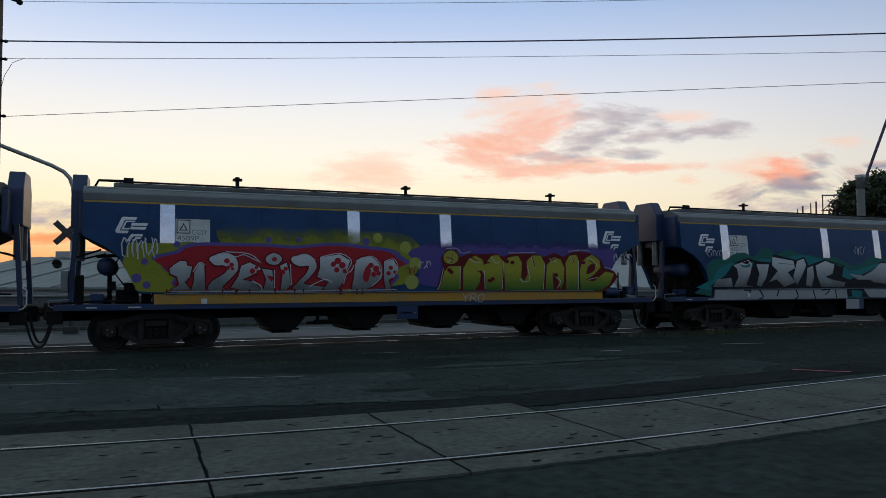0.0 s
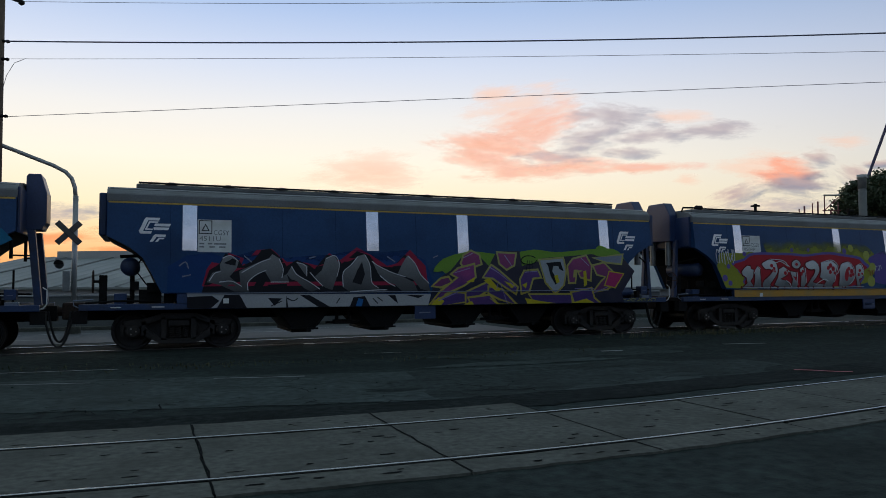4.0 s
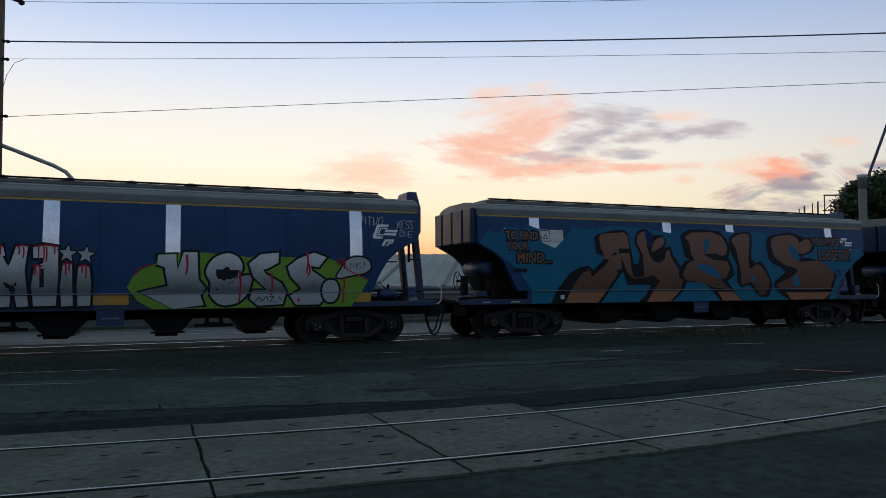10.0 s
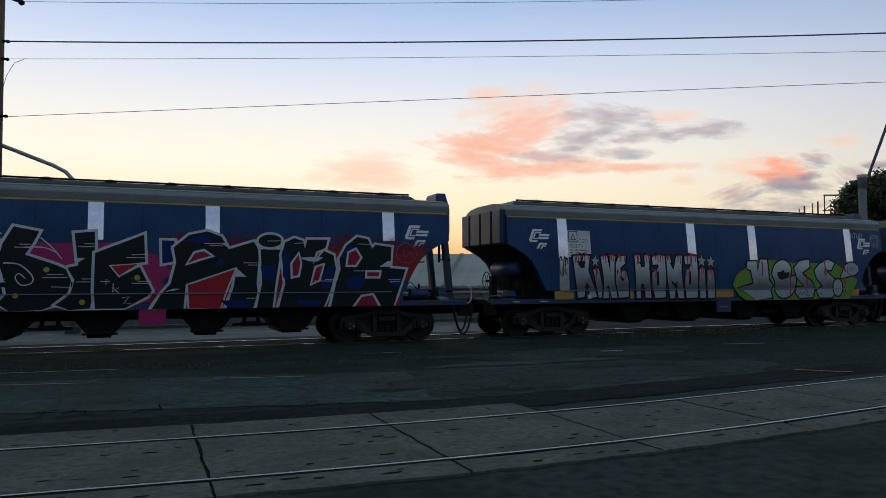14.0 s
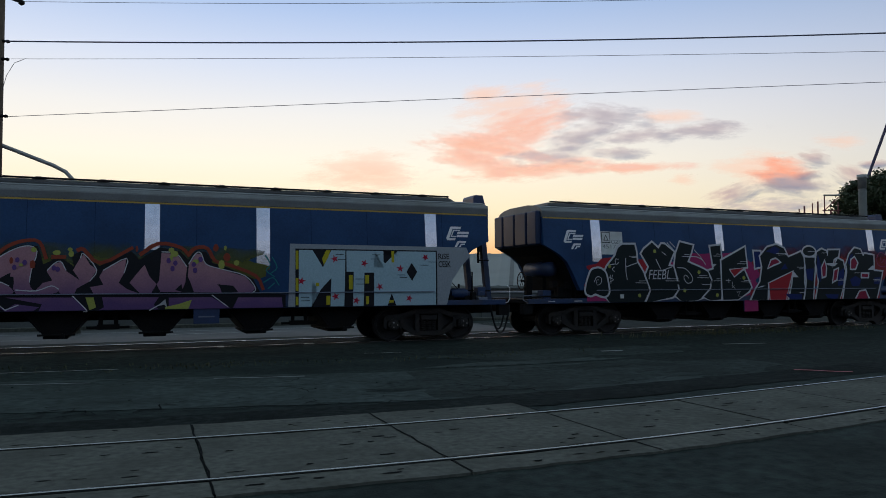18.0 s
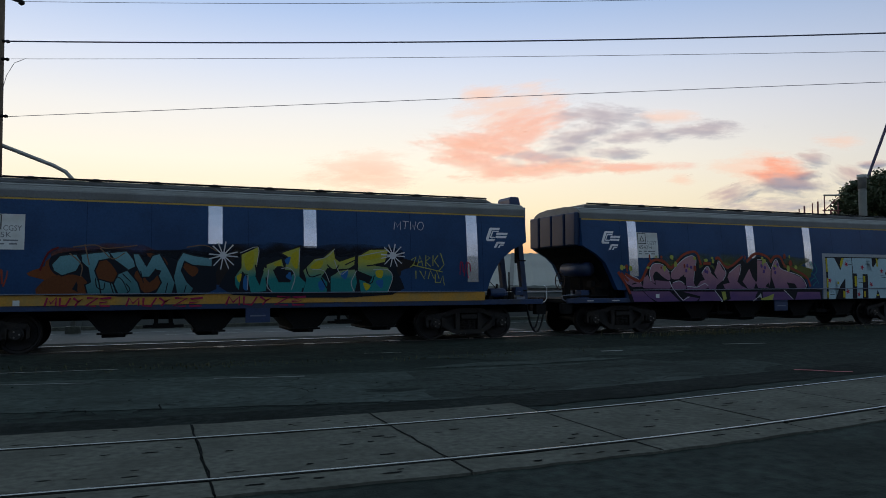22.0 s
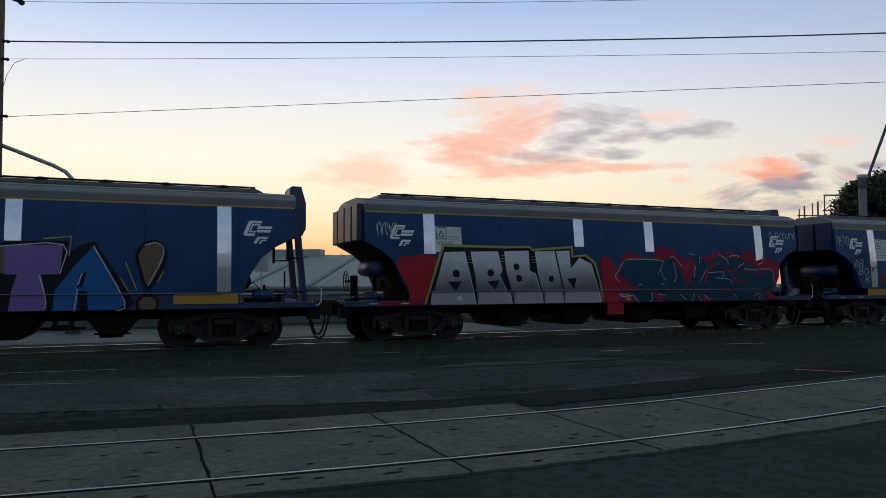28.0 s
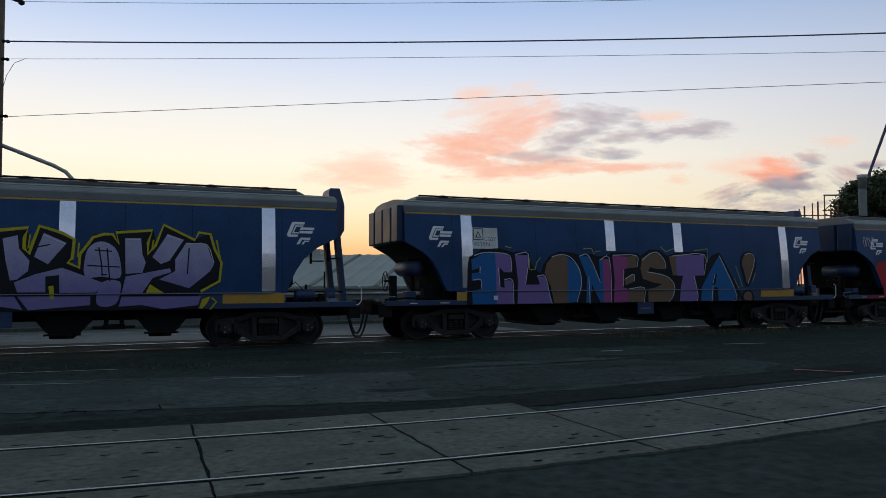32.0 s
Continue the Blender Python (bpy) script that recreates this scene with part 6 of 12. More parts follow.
piece(B, "paint_dot", [(5.20, 1.66), (5.19, 1.63), (5.16, 1.61), (5.12, 1.62), (5.09, 1.65), (5.09, 1.68), (5.12, 1.71), (5.16, 1.72), (5.19, 1.70)], REDP)
piece(B, "paint_dot", [(5.35, 1.69), (5.34, 1.67), (5.31, 1.65), (5.28, 1.66), (5.27, 1.68), (5.27, 1.71), (5.28, 1.73), (5.31, 1.73), (5.34, 1.72)], REDP)
trail(B, [(1.06, 2.01), (1.33, 2.11), (1.58, 2.02), (1.76, 2.07), (2.07, 1.92)], WHITEP, 0.022)
trail(B, [(1.37, 2.13), (1.88, 2.09), (2.13, 1.89)], WHITEP, 0.022)
trail(B, [(2.25, 1.94), (2.42, 2.11), (2.60, 1.98)], WHITEP, 0.022)
trail(B, [(2.83, 2.02), (3.15, 2.10), (3.36, 1.97)], WHITEP, 0.022)
trail(B, [(3.50, 2.04), (3.95, 2.13), (4.23, 1.96), (4.11, 1.69)], WHITEP, 0.022)
trail(B, [(4.34, 1.96), (4.73, 2.07), (4.95, 1.85), (4.95, 1.56), (4.71, 1.35)], WHITEP, 0.022)
trail(B, [(5.07, 1.96), (5.30, 2.01), (5.39, 1.77), (5.26, 1.56)], WHITEP, 0.022)
trail(B, [(3.76, 1.45), (3.61, 1.52), (3.41, 1.45), (3.22, 1.35)], WHITEP, 0.022)
trail(B, [(1.94, 1.48), (2.11, 1.39), (2.16, 1.27)], WHITEP, 0.022)
trail(B, [(0.68, 1.69), (0.82, 1.89), (0.93, 1.83)], WHITEP, 0.022)
trail(B, [(2.43, 1.73), (2.43, 1.32)], WHITEP, 0.022)
trail(B, [(2.79, 1.87), (2.81, 1.39)], WHITEP, 0.022)
trail(B, [(4.03, 1.42), (4.11, 1.65), (4.22, 1.72), (4.29, 1.85)], WHITEP, 0.022)
trail(B, [(0.23, 1.26), (2.64, 1.25), (5.35, 1.27)], SILVERLOW, 0.03, False)
trail(B, [(0.15, 1.31), (0.15, 1.25), (0.15, 1.20)], MAROON, 0.035)
trail(B, [(1.30, 1.31), (1.30, 1.24), (1.30, 1.19)], MAROON, 0.035)
trail(B, [(1.58, 1.30), (1.58, 1.24), (1.58, 1.19)], MAROON, 0.035)
trail(B, [(1.61, 1.30), (1.61, 1.24), (1.61, 1.19)], MAROON, 0.035)
trail(B, [(1.88, 1.30), (1.88, 1.24), (1.88, 1.19)], MAROON, 0.035)
trail(B, [(2.44, 1.30), (2.45, 1.23), (2.45, 1.18)], MAROON, 0.035)
trail(B, [(2.89, 1.30), (2.89, 1.23), (2.89, 1.18)], MAROON, 0.035)
trail(B, [(3.09, 1.30), (3.09, 1.23), (3.09, 1.18)], MAROON, 0.035)
trail(B, [(3.95, 1.29), (3.95, 1.22), (3.95, 1.17)], MAROON, 0.035)
trail(B, [(3.98, 1.29), (3.98, 1.22), (3.98, 1.17)], MAROON, 0.035)
trail(B, [(4.36, 1.29), (4.36, 1.22), (4.36, 1.17)], MAROON, 0.035)
trail(B, [(4.50, 1.29), (4.50, 1.22), (4.50, 1.17)], MAROON, 0.035)
for x, z, r in ((0.35, 2.28, 0.07), (2.3, 2.42, 0.07), (3.0, 2.44, 0.06), (4.6, 2.42, 0.09), (-0.45, 1.55, 0.10), (-0.3, 1.9, 0.07), (-0.25, 1.4, 0.08)):
    decal("paint_dot", disc(x, z, r), VIOLETP, B, 0.0085)
for x, z, r in ((5.85, 1.9, 0.16), (5.75, 1.45, 0.18), (4.9, 2.52, 0.12), (5.6, 2.3, 0.15)):
    decal("paint_dot", disc(x, z, r), OLIVE, B, 0.0085)
piece(B, "letter", [(0.20, 1.75), (0.31, 1.85), (0.42, 1.92), (0.54, 1.91), (0.56, 1.82), (0.66, 1.80), (0.62, 1.58), (0.51, 1.46), (0.64, 1.30), (0.23, 1.29), (0.40, 1.40), (0.36, 1.58), (0.22, 1.64)], SILVER, rim=0.03, edge=MAROON, label="silver letter on red")
piece(B, "letter", [(0.71, 1.68), (0.82, 1.89), (0.91, 1.83), (0.94, 1.28), (0.65, 1.28), (0.70, 1.46)], SILVER, rim=0.03, edge=MAROON, label="silver letter on red")
piece(B, "letter", [(1.03, 2.00), (1.33, 2.11), (1.57, 2.02), (1.63, 1.77), (1.51, 1.58), (1.30, 1.36), (1.36, 1.28), (1.01, 1.28), (1.06, 1.46), (1.25, 1.59), (1.40, 1.72), (1.33, 1.83), (1.16, 1.83), (1.07, 1.89)], SILVER, True, rim=0.03, edge=MAROON, label="silver letter on red")
piece(B, "letter", [(1.70, 1.82), (1.88, 1.90), (2.14, 1.77), (2.07, 1.69), (1.88, 1.59), (1.72, 1.52), (2.01, 1.45), (2.14, 1.28), (1.70, 1.28), (1.48, 1.34), (1.64, 1.58)], SILVER, rim=0.03, edge=MAROON, label="silver letter on red")
piece(B, "letter", [(2.15, 1.76), (2.38, 1.73), (2.41, 1.45), (2.41, 1.27), (2.18, 1.27), (2.25, 1.52)], SILVER, rim=0.03, edge=MAROON, label="silver letter on red")
piece(B, "letter", [(2.56, 1.83), (2.70, 1.90), (2.76, 1.71), (2.80, 1.39), (2.70, 1.28), (2.57, 1.29), (2.61, 1.58)], SILVER, rim=0.03, edge=MAROON, label="silver letter on red")
piece(B, "letter", [(2.83, 2.02), (3.15, 2.10), (3.35, 1.97), (3.39, 1.78), (3.22, 1.55), (3.11, 1.41), (3.61, 1.34), (3.76, 1.26), (2.89, 1.27), (2.96, 1.45), (3.15, 1.65), (3.22, 1.83), (3.03, 1.82), (2.86, 1.89)], SILVER, True, rim=0.03, edge=MAROON, label="silver letter on red")
piece(B, "letter", [(3.48, 2.03), (3.95, 2.11), (4.20, 1.96), (4.11, 1.72), (4.02, 1.45), (3.88, 1.26), (3.55, 1.29), (3.68, 1.45), (3.41, 1.58), (3.48, 1.78)], SILVER, rim=0.03, edge=MAROON, label="silver letter on red")
piece(B, "letter", [(4.36, 1.97), (4.71, 2.06), (4.92, 1.85), (4.95, 1.58), (4.78, 1.38), (4.50, 1.26), (4.25, 1.26), (4.29, 1.58)], SILVER, True, rim=0.03, edge=MAROON, label="silver letter on red")
piece(B, "letter", [(5.04, 1.95), (5.28, 1.99), (5.39, 1.79), (5.29, 1.58), (5.15, 1.51), (5.22, 1.26), (5.07, 1.27), (5.03, 1.58)], SILVER, rim=0.03, edge=MAROON, label="silver letter on red")
piece(B, "letter", [(2.60, 1.98), (2.57, 1.92), (2.51, 1.87), (2.42, 1.85), (2.33, 1.87), (2.26, 1.91), (2.24, 1.98), (2.26, 2.04), (2.33, 2.09), (2.42, 2.11), (2.51, 2.09), (2.57, 2.04)], SILVERLOW, True, rim=0.03, edge=MAROON, label="silver letter on red")
piece(B, "letter_hole", [(2.49, 1.98), (2.48, 1.95), (2.46, 1.93), (2.43, 1.93), (2.40, 1.93), (2.38, 1.95), (2.37, 1.98), (2.38, 2.00), (2.40, 2.02), (2.43, 2.03), (2.46, 2.02), (2.48, 2.00)], REDP)
piece(B, "letter_hole", [(4.50, 1.58), (4.61, 1.85), (4.71, 1.72), (4.61, 1.45)], REDP, True)
piece(B, "letter_hole", [(2.25, 1.61), (2.41, 1.58), (2.38, 1.45)], REDP)
piece(B, "paint_dot", [(1.45, 1.93), (1.44, 1.89), (1.40, 1.87), (1.36, 1.88), (1.33, 1.91), (1.33, 1.95), (1.36, 1.98), (1.40, 1.99), (1.44, 1.97)], REDP)
piece(B, "paint_dot", [(1.54, 1.84), (1.53, 1.81), (1.50, 1.79), (1.46, 1.80), (1.44, 1.83), (1.44, 1.86), (1.46, 1.89), (1.50, 1.89), (1.53, 1.88)], REDP)
piece(B, "paint_dot", [(1.46, 1.78), (1.45, 1.75), (1.43, 1.73), (1.39, 1.74), (1.37, 1.76), (1.37, 1.80), (1.39, 1.82), (1.42, 1.83), (1.45, 1.81)], REDP)
piece(B, "paint_dot", [(1.55, 1.76), (1.54, 1.73), (1.52, 1.72), (1.50, 1.72), (1.48, 1.74), (1.48, 1.77), (1.49, 1.79), (1.52, 1.79), (1.54, 1.78)], REDP)
piece(B, "paint_dot", [(2.00, 1.71), (1.99, 1.67), (1.95, 1.64), (1.91, 1.65), (1.88, 1.69), (1.88, 1.73), (1.91, 1.76), (1.95, 1.77), (1.99, 1.75)], REDP)
piece(B, "paint_dot", [(2.13, 1.68), (2.12, 1.65), (2.09, 1.63), (2.05, 1.64), (2.03, 1.66), (2.03, 1.70), (2.05, 1.73), (2.09, 1.73), (2.12, 1.72)], REDP)
piece(B, "paint_dot", [(2.07, 1.78), (2.06, 1.76), (2.03, 1.75), (2.01, 1.75), (1.99, 1.77), (1.99, 1.80), (2.01, 1.82), (2.03, 1.82), (2.06, 1.81)], REDP)
piece(B, "paint_dot", [(2.67, 1.68), (2.66, 1.64), (2.62, 1.62), (2.58, 1.63), (2.55, 1.66), (2.55, 1.71), (2.58, 1.74), (2.62, 1.75), (2.66, 1.73)], REDP)
piece(B, "paint_dot", [(2.74, 1.76), (2.72, 1.73), (2.69, 1.71), (2.66, 1.72), (2.64, 1.74), (2.64, 1.78), (2.66, 1.81), (2.69, 1.81), (2.72, 1.80)], REDP)
piece(B, "paint_dot", [(3.98, 1.95), (3.96, 1.90), (3.91, 1.88), (3.86, 1.88), (3.82, 1.92), (3.82, 1.98), (3.86, 2.02), (3.91, 2.03), (3.96, 2.01)], REDP)
piece(B, "paint_dot", [(3.86, 1.87), (3.84, 1.83), (3.80, 1.81), (3.75, 1.82), (3.73, 1.85), (3.73, 1.89), (3.76, 1.93), (3.80, 1.94), (3.84, 1.92)], REDP)
piece(B, "paint_dot", [(4.09, 1.85), (4.07, 1.80), (4.02, 1.77), (3.96, 1.78), (3.93, 1.82), (3.93, 1.88), (3.97, 1.92), (4.02, 1.93), (4.07, 1.90)], REDP)
piece(B, "paint_dot", [(3.94, 1.74), (3.92, 1.70), (3.88, 1.68), (3.83, 1.68), (3.81, 1.72), (3.81, 1.76), (3.84, 1.80), (3.88, 1.81), (3.92, 1.78)], REDP)
piece(B, "paint_dot", [(4.11, 1.72), (4.10, 1.68), (4.07, 1.66), (4.03, 1.67), (4.01, 1.70), (4.01, 1.73), (4.03, 1.76), (4.07, 1.77), (4.10, 1.75)], REDP)
piece(B, "paint_dot", [(4.78, 1.85), (4.76, 1.81), (4.72, 1.79), (4.67, 1.79), (4.64, 1.83), (4.64, 1.88), (4.68, 1.91), (4.72, 1.92), (4.76, 1.90)], REDP)
piece(B, "paint_dot", [(4.92, 1.77), (4.90, 1.72), (4.85, 1.69), (4.79, 1.70), (4.76, 1.74), (4.76, 1.80), (4.79, 1.84), (4.85, 1.85), (4.90, 1.83)], REDP)
piece(B, "paint_dot", [(4.85, 1.64), (4.83, 1.59), (4.79, 1.57), (4.74, 1.58), (4.71, 1.61), (4.71, 1.66), (4.74, 1.69), (4.79, 1.70), (4.83, 1.68)], REDP)
piece(B, "paint_dot", [(4.95, 1.66), (4.94, 1.63), (4.90, 1.61), (4.86, 1.62), (4.84, 1.64), (4.84, 1.68), (4.86, 1.71), (4.90, 1.72), (4.94, 1.70)], REDP)
piece(B, "paint_dot", [(5.26, 1.80), (5.25, 1.77), (5.22, 1.75), (5.18, 1.75), (5.15, 1.78), (5.15, 1.82), (5.18, 1.85), (5.22, 1.85), (5.25, 1.84)], REDP)
piece(B, "paint_dot", [(5.20, 1.66), (5.19, 1.63), (5.16, 1.61), (5.12, 1.62), (5.09, 1.65), (5.09, 1.68), (5.12, 1.71), (5.16, 1.72), (5.19, 1.70)], REDP)
piece(B, "paint_dot", [(5.35, 1.69), (5.34, 1.67), (5.31, 1.65), (5.28, 1.66), (5.27, 1.68), (5.27, 1.71), (5.28, 1.73), (5.31, 1.73), (5.34, 1.72)], REDP)
trail(B, [(1.06, 2.01), (1.33, 2.11), (1.58, 2.02), (1.76, 2.07), (2.07, 1.92)], WHITEP, 0.022)
trail(B, [(1.37, 2.13), (1.88, 2.09), (2.13, 1.89)], WHITEP, 0.022)
trail(B, [(2.25, 1.94), (2.42, 2.11), (2.60, 1.98)], WHITEP, 0.022)
trail(B, [(2.83, 2.02), (3.15, 2.10), (3.36, 1.97)], WHITEP, 0.022)
trail(B, [(3.50, 2.04), (3.95, 2.13), (4.23, 1.96), (4.11, 1.69)], WHITEP, 0.022)
trail(B, [(4.34, 1.96), (4.73, 2.07), (4.95, 1.85), (4.95, 1.56), (4.71, 1.35)], WHITEP, 0.022)
trail(B, [(5.07, 1.96), (5.30, 2.01), (5.39, 1.77), (5.26, 1.56)], WHITEP, 0.022)
trail(B, [(3.76, 1.45), (3.61, 1.52), (3.41, 1.45), (3.22, 1.35)], WHITEP, 0.022)
trail(B, [(1.94, 1.48), (2.11, 1.39), (2.16, 1.27)], WHITEP, 0.022)
trail(B, [(0.68, 1.69), (0.82, 1.89), (0.93, 1.83)], WHITEP, 0.022)
trail(B, [(2.43, 1.73), (2.43, 1.32)], WHITEP, 0.022)
trail(B, [(2.79, 1.87), (2.81, 1.39)], WHITEP, 0.022)
trail(B, [(4.03, 1.42), (4.11, 1.65), (4.22, 1.72), (4.29, 1.85)], WHITEP, 0.022)
trail(B, [(0.23, 1.26), (2.64, 1.25), (5.35, 1.27)], SILVERLOW, 0.03, False)
trail(B, [(0.15, 1.31), (0.15, 1.25), (0.15, 1.20)], MAROON, 0.035)
trail(B, [(1.30, 1.31), (1.30, 1.24), (1.30, 1.19)], MAROON, 0.035)
trail(B, [(1.58, 1.30), (1.58, 1.24), (1.58, 1.19)], MAROON, 0.035)
trail(B, [(1.61, 1.30), (1.61, 1.24), (1.61, 1.19)], MAROON, 0.035)
trail(B, [(1.88, 1.30), (1.88, 1.24), (1.88, 1.19)], MAROON, 0.035)
trail(B, [(2.44, 1.30), (2.45, 1.23), (2.45, 1.18)], MAROON, 0.035)
trail(B, [(2.89, 1.30), (2.89, 1.23), (2.89, 1.18)], MAROON, 0.035)
trail(B, [(3.09, 1.30), (3.09, 1.23), (3.09, 1.18)], MAROON, 0.035)
trail(B, [(3.95, 1.29), (3.95, 1.22), (3.95, 1.17)], MAROON, 0.035)
trail(B, [(3.98, 1.29), (3.98, 1.22), (3.98, 1.17)], MAROON, 0.035)
trail(B, [(4.36, 1.29), (4.36, 1.22), (4.36, 1.17)], MAROON, 0.035)
trail(B, [(4.50, 1.29), (4.50, 1.22), (4.50, 1.17)], MAROON, 0.035)
piece(B, "letter_ground", [(6.38, 1.22), (6.58, 1.84), (6.54, 2.08), (6.67, 2.26), (6.93, 2.25), (7.03, 2.08), (7.32, 2.17), (7.63, 2.16), (7.96, 2.18), (8.25, 2.10), (8.45, 2.17), (8.86, 2.19), (9.20, 2.18), (9.45, 2.11), (9.80, 2.22), (10.06, 2.12), (10.33, 2.24), (10.60, 2.26), (10.91, 2.23), (11.26, 2.05), (11.36, 1.82), (11.67, 1.74), (11.79, 1.59), (11.60, 1.36), (11.32, 1.19)], MAROON)
piece(B, "letter", [(6.45, 1.25), (6.61, 1.72), (6.72, 1.84), (7.06, 1.85), (7.00, 1.24)], YGREEN, rim=0.025, edge=MAROON, label="green and yellow letter outlined in dark red")
piece(B, "letter", [(6.99, 2.07), (6.96, 1.98), (6.88, 1.92), (6.78, 1.90), (6.68, 1.92), (6.61, 1.98), (6.59, 2.06), (6.62, 2.15), (6.69, 2.21), (6.79, 2.24), (6.89, 2.21), (6.96, 2.15)], YGREEN, True, rim=0.025, edge=MAROON, label="green and yellow letter outlined in dark red")
piece(B, "letter", [(7.10, 1.24), (7.12, 1.80), (7.28, 2.03), (7.47, 2.12), (7.66, 2.02), (7.70, 1.87), (7.92, 2.12), (8.12, 2.14), (8.24, 1.99), (8.19, 1.24), (7.74, 1.24), (7.73, 1.58), (7.62, 1.76), (7.57, 1.44), (7.44, 1.24)], YGREEN, rim=0.025, edge=MAROON, label="green and yellow letter outlined in dark red")
piece(B, "letter", [(8.29, 1.24), (8.27, 1.94), (8.41, 2.08), (8.69, 2.13), (8.80, 1.95), (8.76, 1.59), (8.84, 1.47), (8.96, 1.64), (8.94, 1.99), (9.11, 2.14), (9.37, 2.14), (9.48, 1.94), (9.39, 1.23)], YGREEN, rim=0.025, edge=MAROON, label="green and yellow letter outlined in dark red")
piece(B, "letter", [(9.49, 1.23), (9.54, 1.89), (9.76, 2.10), (9.97, 2.05), (10.08, 1.81), (10.05, 1.44), (9.94, 1.23), (9.88, 1.50), (9.71, 1.71), (9.73, 1.23)], YGREEN, rim=0.025, edge=MAROON, label="green and yellow letter outlined in dark red")
piece(B, "letter", [(10.13, 1.22), (10.12, 1.95), (10.25, 2.15), (10.47, 2.18), (10.53, 2.05), (10.51, 1.22)], YGREEN, rim=0.025, edge=MAROON, label="green and yellow letter outlined in dark red")
piece(B, "letter", [(10.58, 1.22), (10.56, 1.74), (10.66, 2.02), (10.96, 2.19), (11.20, 2.05), (11.23, 1.84), (11.02, 1.65), (10.76, 1.50), (11.01, 1.46), (11.39, 1.73), (11.67, 1.67), (11.51, 1.37), (11.23, 1.22)], YGREEN, rim=0.025, edge=MAROON, label="green and yellow letter outlined in dark red")
piece(B, "letter_hole", [(10.77, 1.65), (10.85, 1.88), (11.03, 1.93), (11.03, 1.76)], MAROON, True)
trail(B, [(7.04, 1.84), (7.02, 1.27)], WHITEP, 0.018)
trail(B, [(7.70, 1.76), (7.72, 1.27)], WHITEP, 0.018)
trail(B, [(8.26, 1.99), (8.21, 1.27)], WHITEP, 0.018)
trail(B, [(8.72, 1.53), (8.85, 1.45), (9.01, 1.53), (8.95, 1.88)], WHITEP, 0.018)
trail(B, [(9.48, 1.94), (9.42, 1.26)], WHITEP, 0.018)
trail(B, [(9.74, 1.62), (9.95, 1.47), (9.84, 1.27)], WHITEP, 0.018)
trail(B, [(10.53, 2.01), (10.51, 1.25)], WHITEP, 0.018)
trail(B, [(10.83, 1.51), (11.13, 1.57)], WHITEP, 0.018)
trail(B, [(6.66, 2.28), (6.95, 2.30), (7.08, 2.18), (7.35, 2.22)], WHITEP, 0.018)
trail(B, [(8.41, 2.20), (8.86, 2.21), (9.22, 2.23)], WHITEP, 0.018)
trail(B, [(10.23, 2.26), (10.60, 2.31), (10.91, 2.28)], WHITEP, 0.018)
trail(B, [(11.36, 1.85), (11.80, 1.74)], WHITEP, 0.018)
trail(B, [(6.58, 1.79), (6.47, 1.37), (6.41, 1.26)], WHITEP, 0.018)
trail(B, [(6.82, 2.22), (6.78, 2.01), (6.69, 1.95)], WHITEP, 0.018)
trail(B, [(7.28, 2.04), (7.44, 1.96), (7.63, 1.93)], WHITEP, 0.018)
trail(B, [(7.92, 2.09), (8.04, 1.93), (8.14, 1.98)], WHITEP, 0.018)
trail(B, [(9.08, 2.09), (9.13, 1.88), (9.20, 1.82)], WHITEP, 0.018)
trail(B, [(9.62, 2.07), (9.79, 1.98), (9.83, 2.10)], WHITEP, 0.018)
trail(B, [(10.29, 2.13), (10.35, 1.98)], WHITEP, 0.018)
trail(B, [(10.77, 2.11), (11.00, 2.02), (11.14, 1.87)], WHITEP, 0.018)
trail(B, [(6.66, 2.08), (6.85, 2.01)], MAROON, 0.025)
trail(B, [(6.82, 2.19), (6.80, 1.92)], MAROON, 0.025)
trail(B, [(7.35, 2.07), (7.50, 1.99)], MAROON, 0.025)
trail(B, [(9.11, 2.11), (9.17, 1.85)], MAROON, 0.025)
trail(B, [(9.70, 2.01), (9.83, 2.07)], MAROON, 0.025)
trail(B, [(10.32, 2.10), (10.39, 1.95)], MAROON, 0.025)
trail(B, [(10.86, 2.05), (11.07, 1.90)], MAROON, 0.025)
piece(B, "paint_dot", [(6.79, 1.75), (6.77, 1.72), (6.73, 1.70), (6.69, 1.72), (6.67, 1.75), (6.69, 1.79), (6.73, 1.80), (6.78, 1.79)], MAROON)
piece(B, "paint_dot", [(6.85, 1.70), (6.84, 1.66), (6.79, 1.65), (6.75, 1.66), (6.73, 1.70), (6.75, 1.73), (6.79, 1.75), (6.84, 1.73)], MAROON)
piece(B, "paint_dot", [(8.42, 1.98), (8.40, 1.94), (8.35, 1.93), (8.31, 1.94), (8.29, 1.98), (8.31, 2.02), (8.36, 2.03), (8.40, 2.02)], MAROON)
piece(B, "paint_dot", [(8.58, 1.95), (8.56, 1.92), (8.52, 1.90), (8.47, 1.91), (8.45, 1.95), (8.47, 1.99), (8.52, 2.00), (8.57, 1.99)], MAROON)
piece(B, "paint_dot", [(10.75, 1.97), (10.72, 1.93), (10.67, 1.92), (10.62, 1.93), (10.60, 1.97), (10.62, 2.01), (10.68, 2.02), (10.73, 2.01)], MAROON)
piece(B, "paint_dot", [(7.92, 1.48), (7.90, 1.45), (7.85, 1.43), (7.81, 1.45), (7.79, 1.48), (7.81, 1.52), (7.86, 1.53), (7.90, 1.52)], MAROON)
piece(B, "paint_dot", [(8.00, 1.53), (7.98, 1.49), (7.94, 1.48), (7.89, 1.49), (7.87, 1.53), (7.89, 1.56), (7.94, 1.58), (7.98, 1.56)], MAROON)
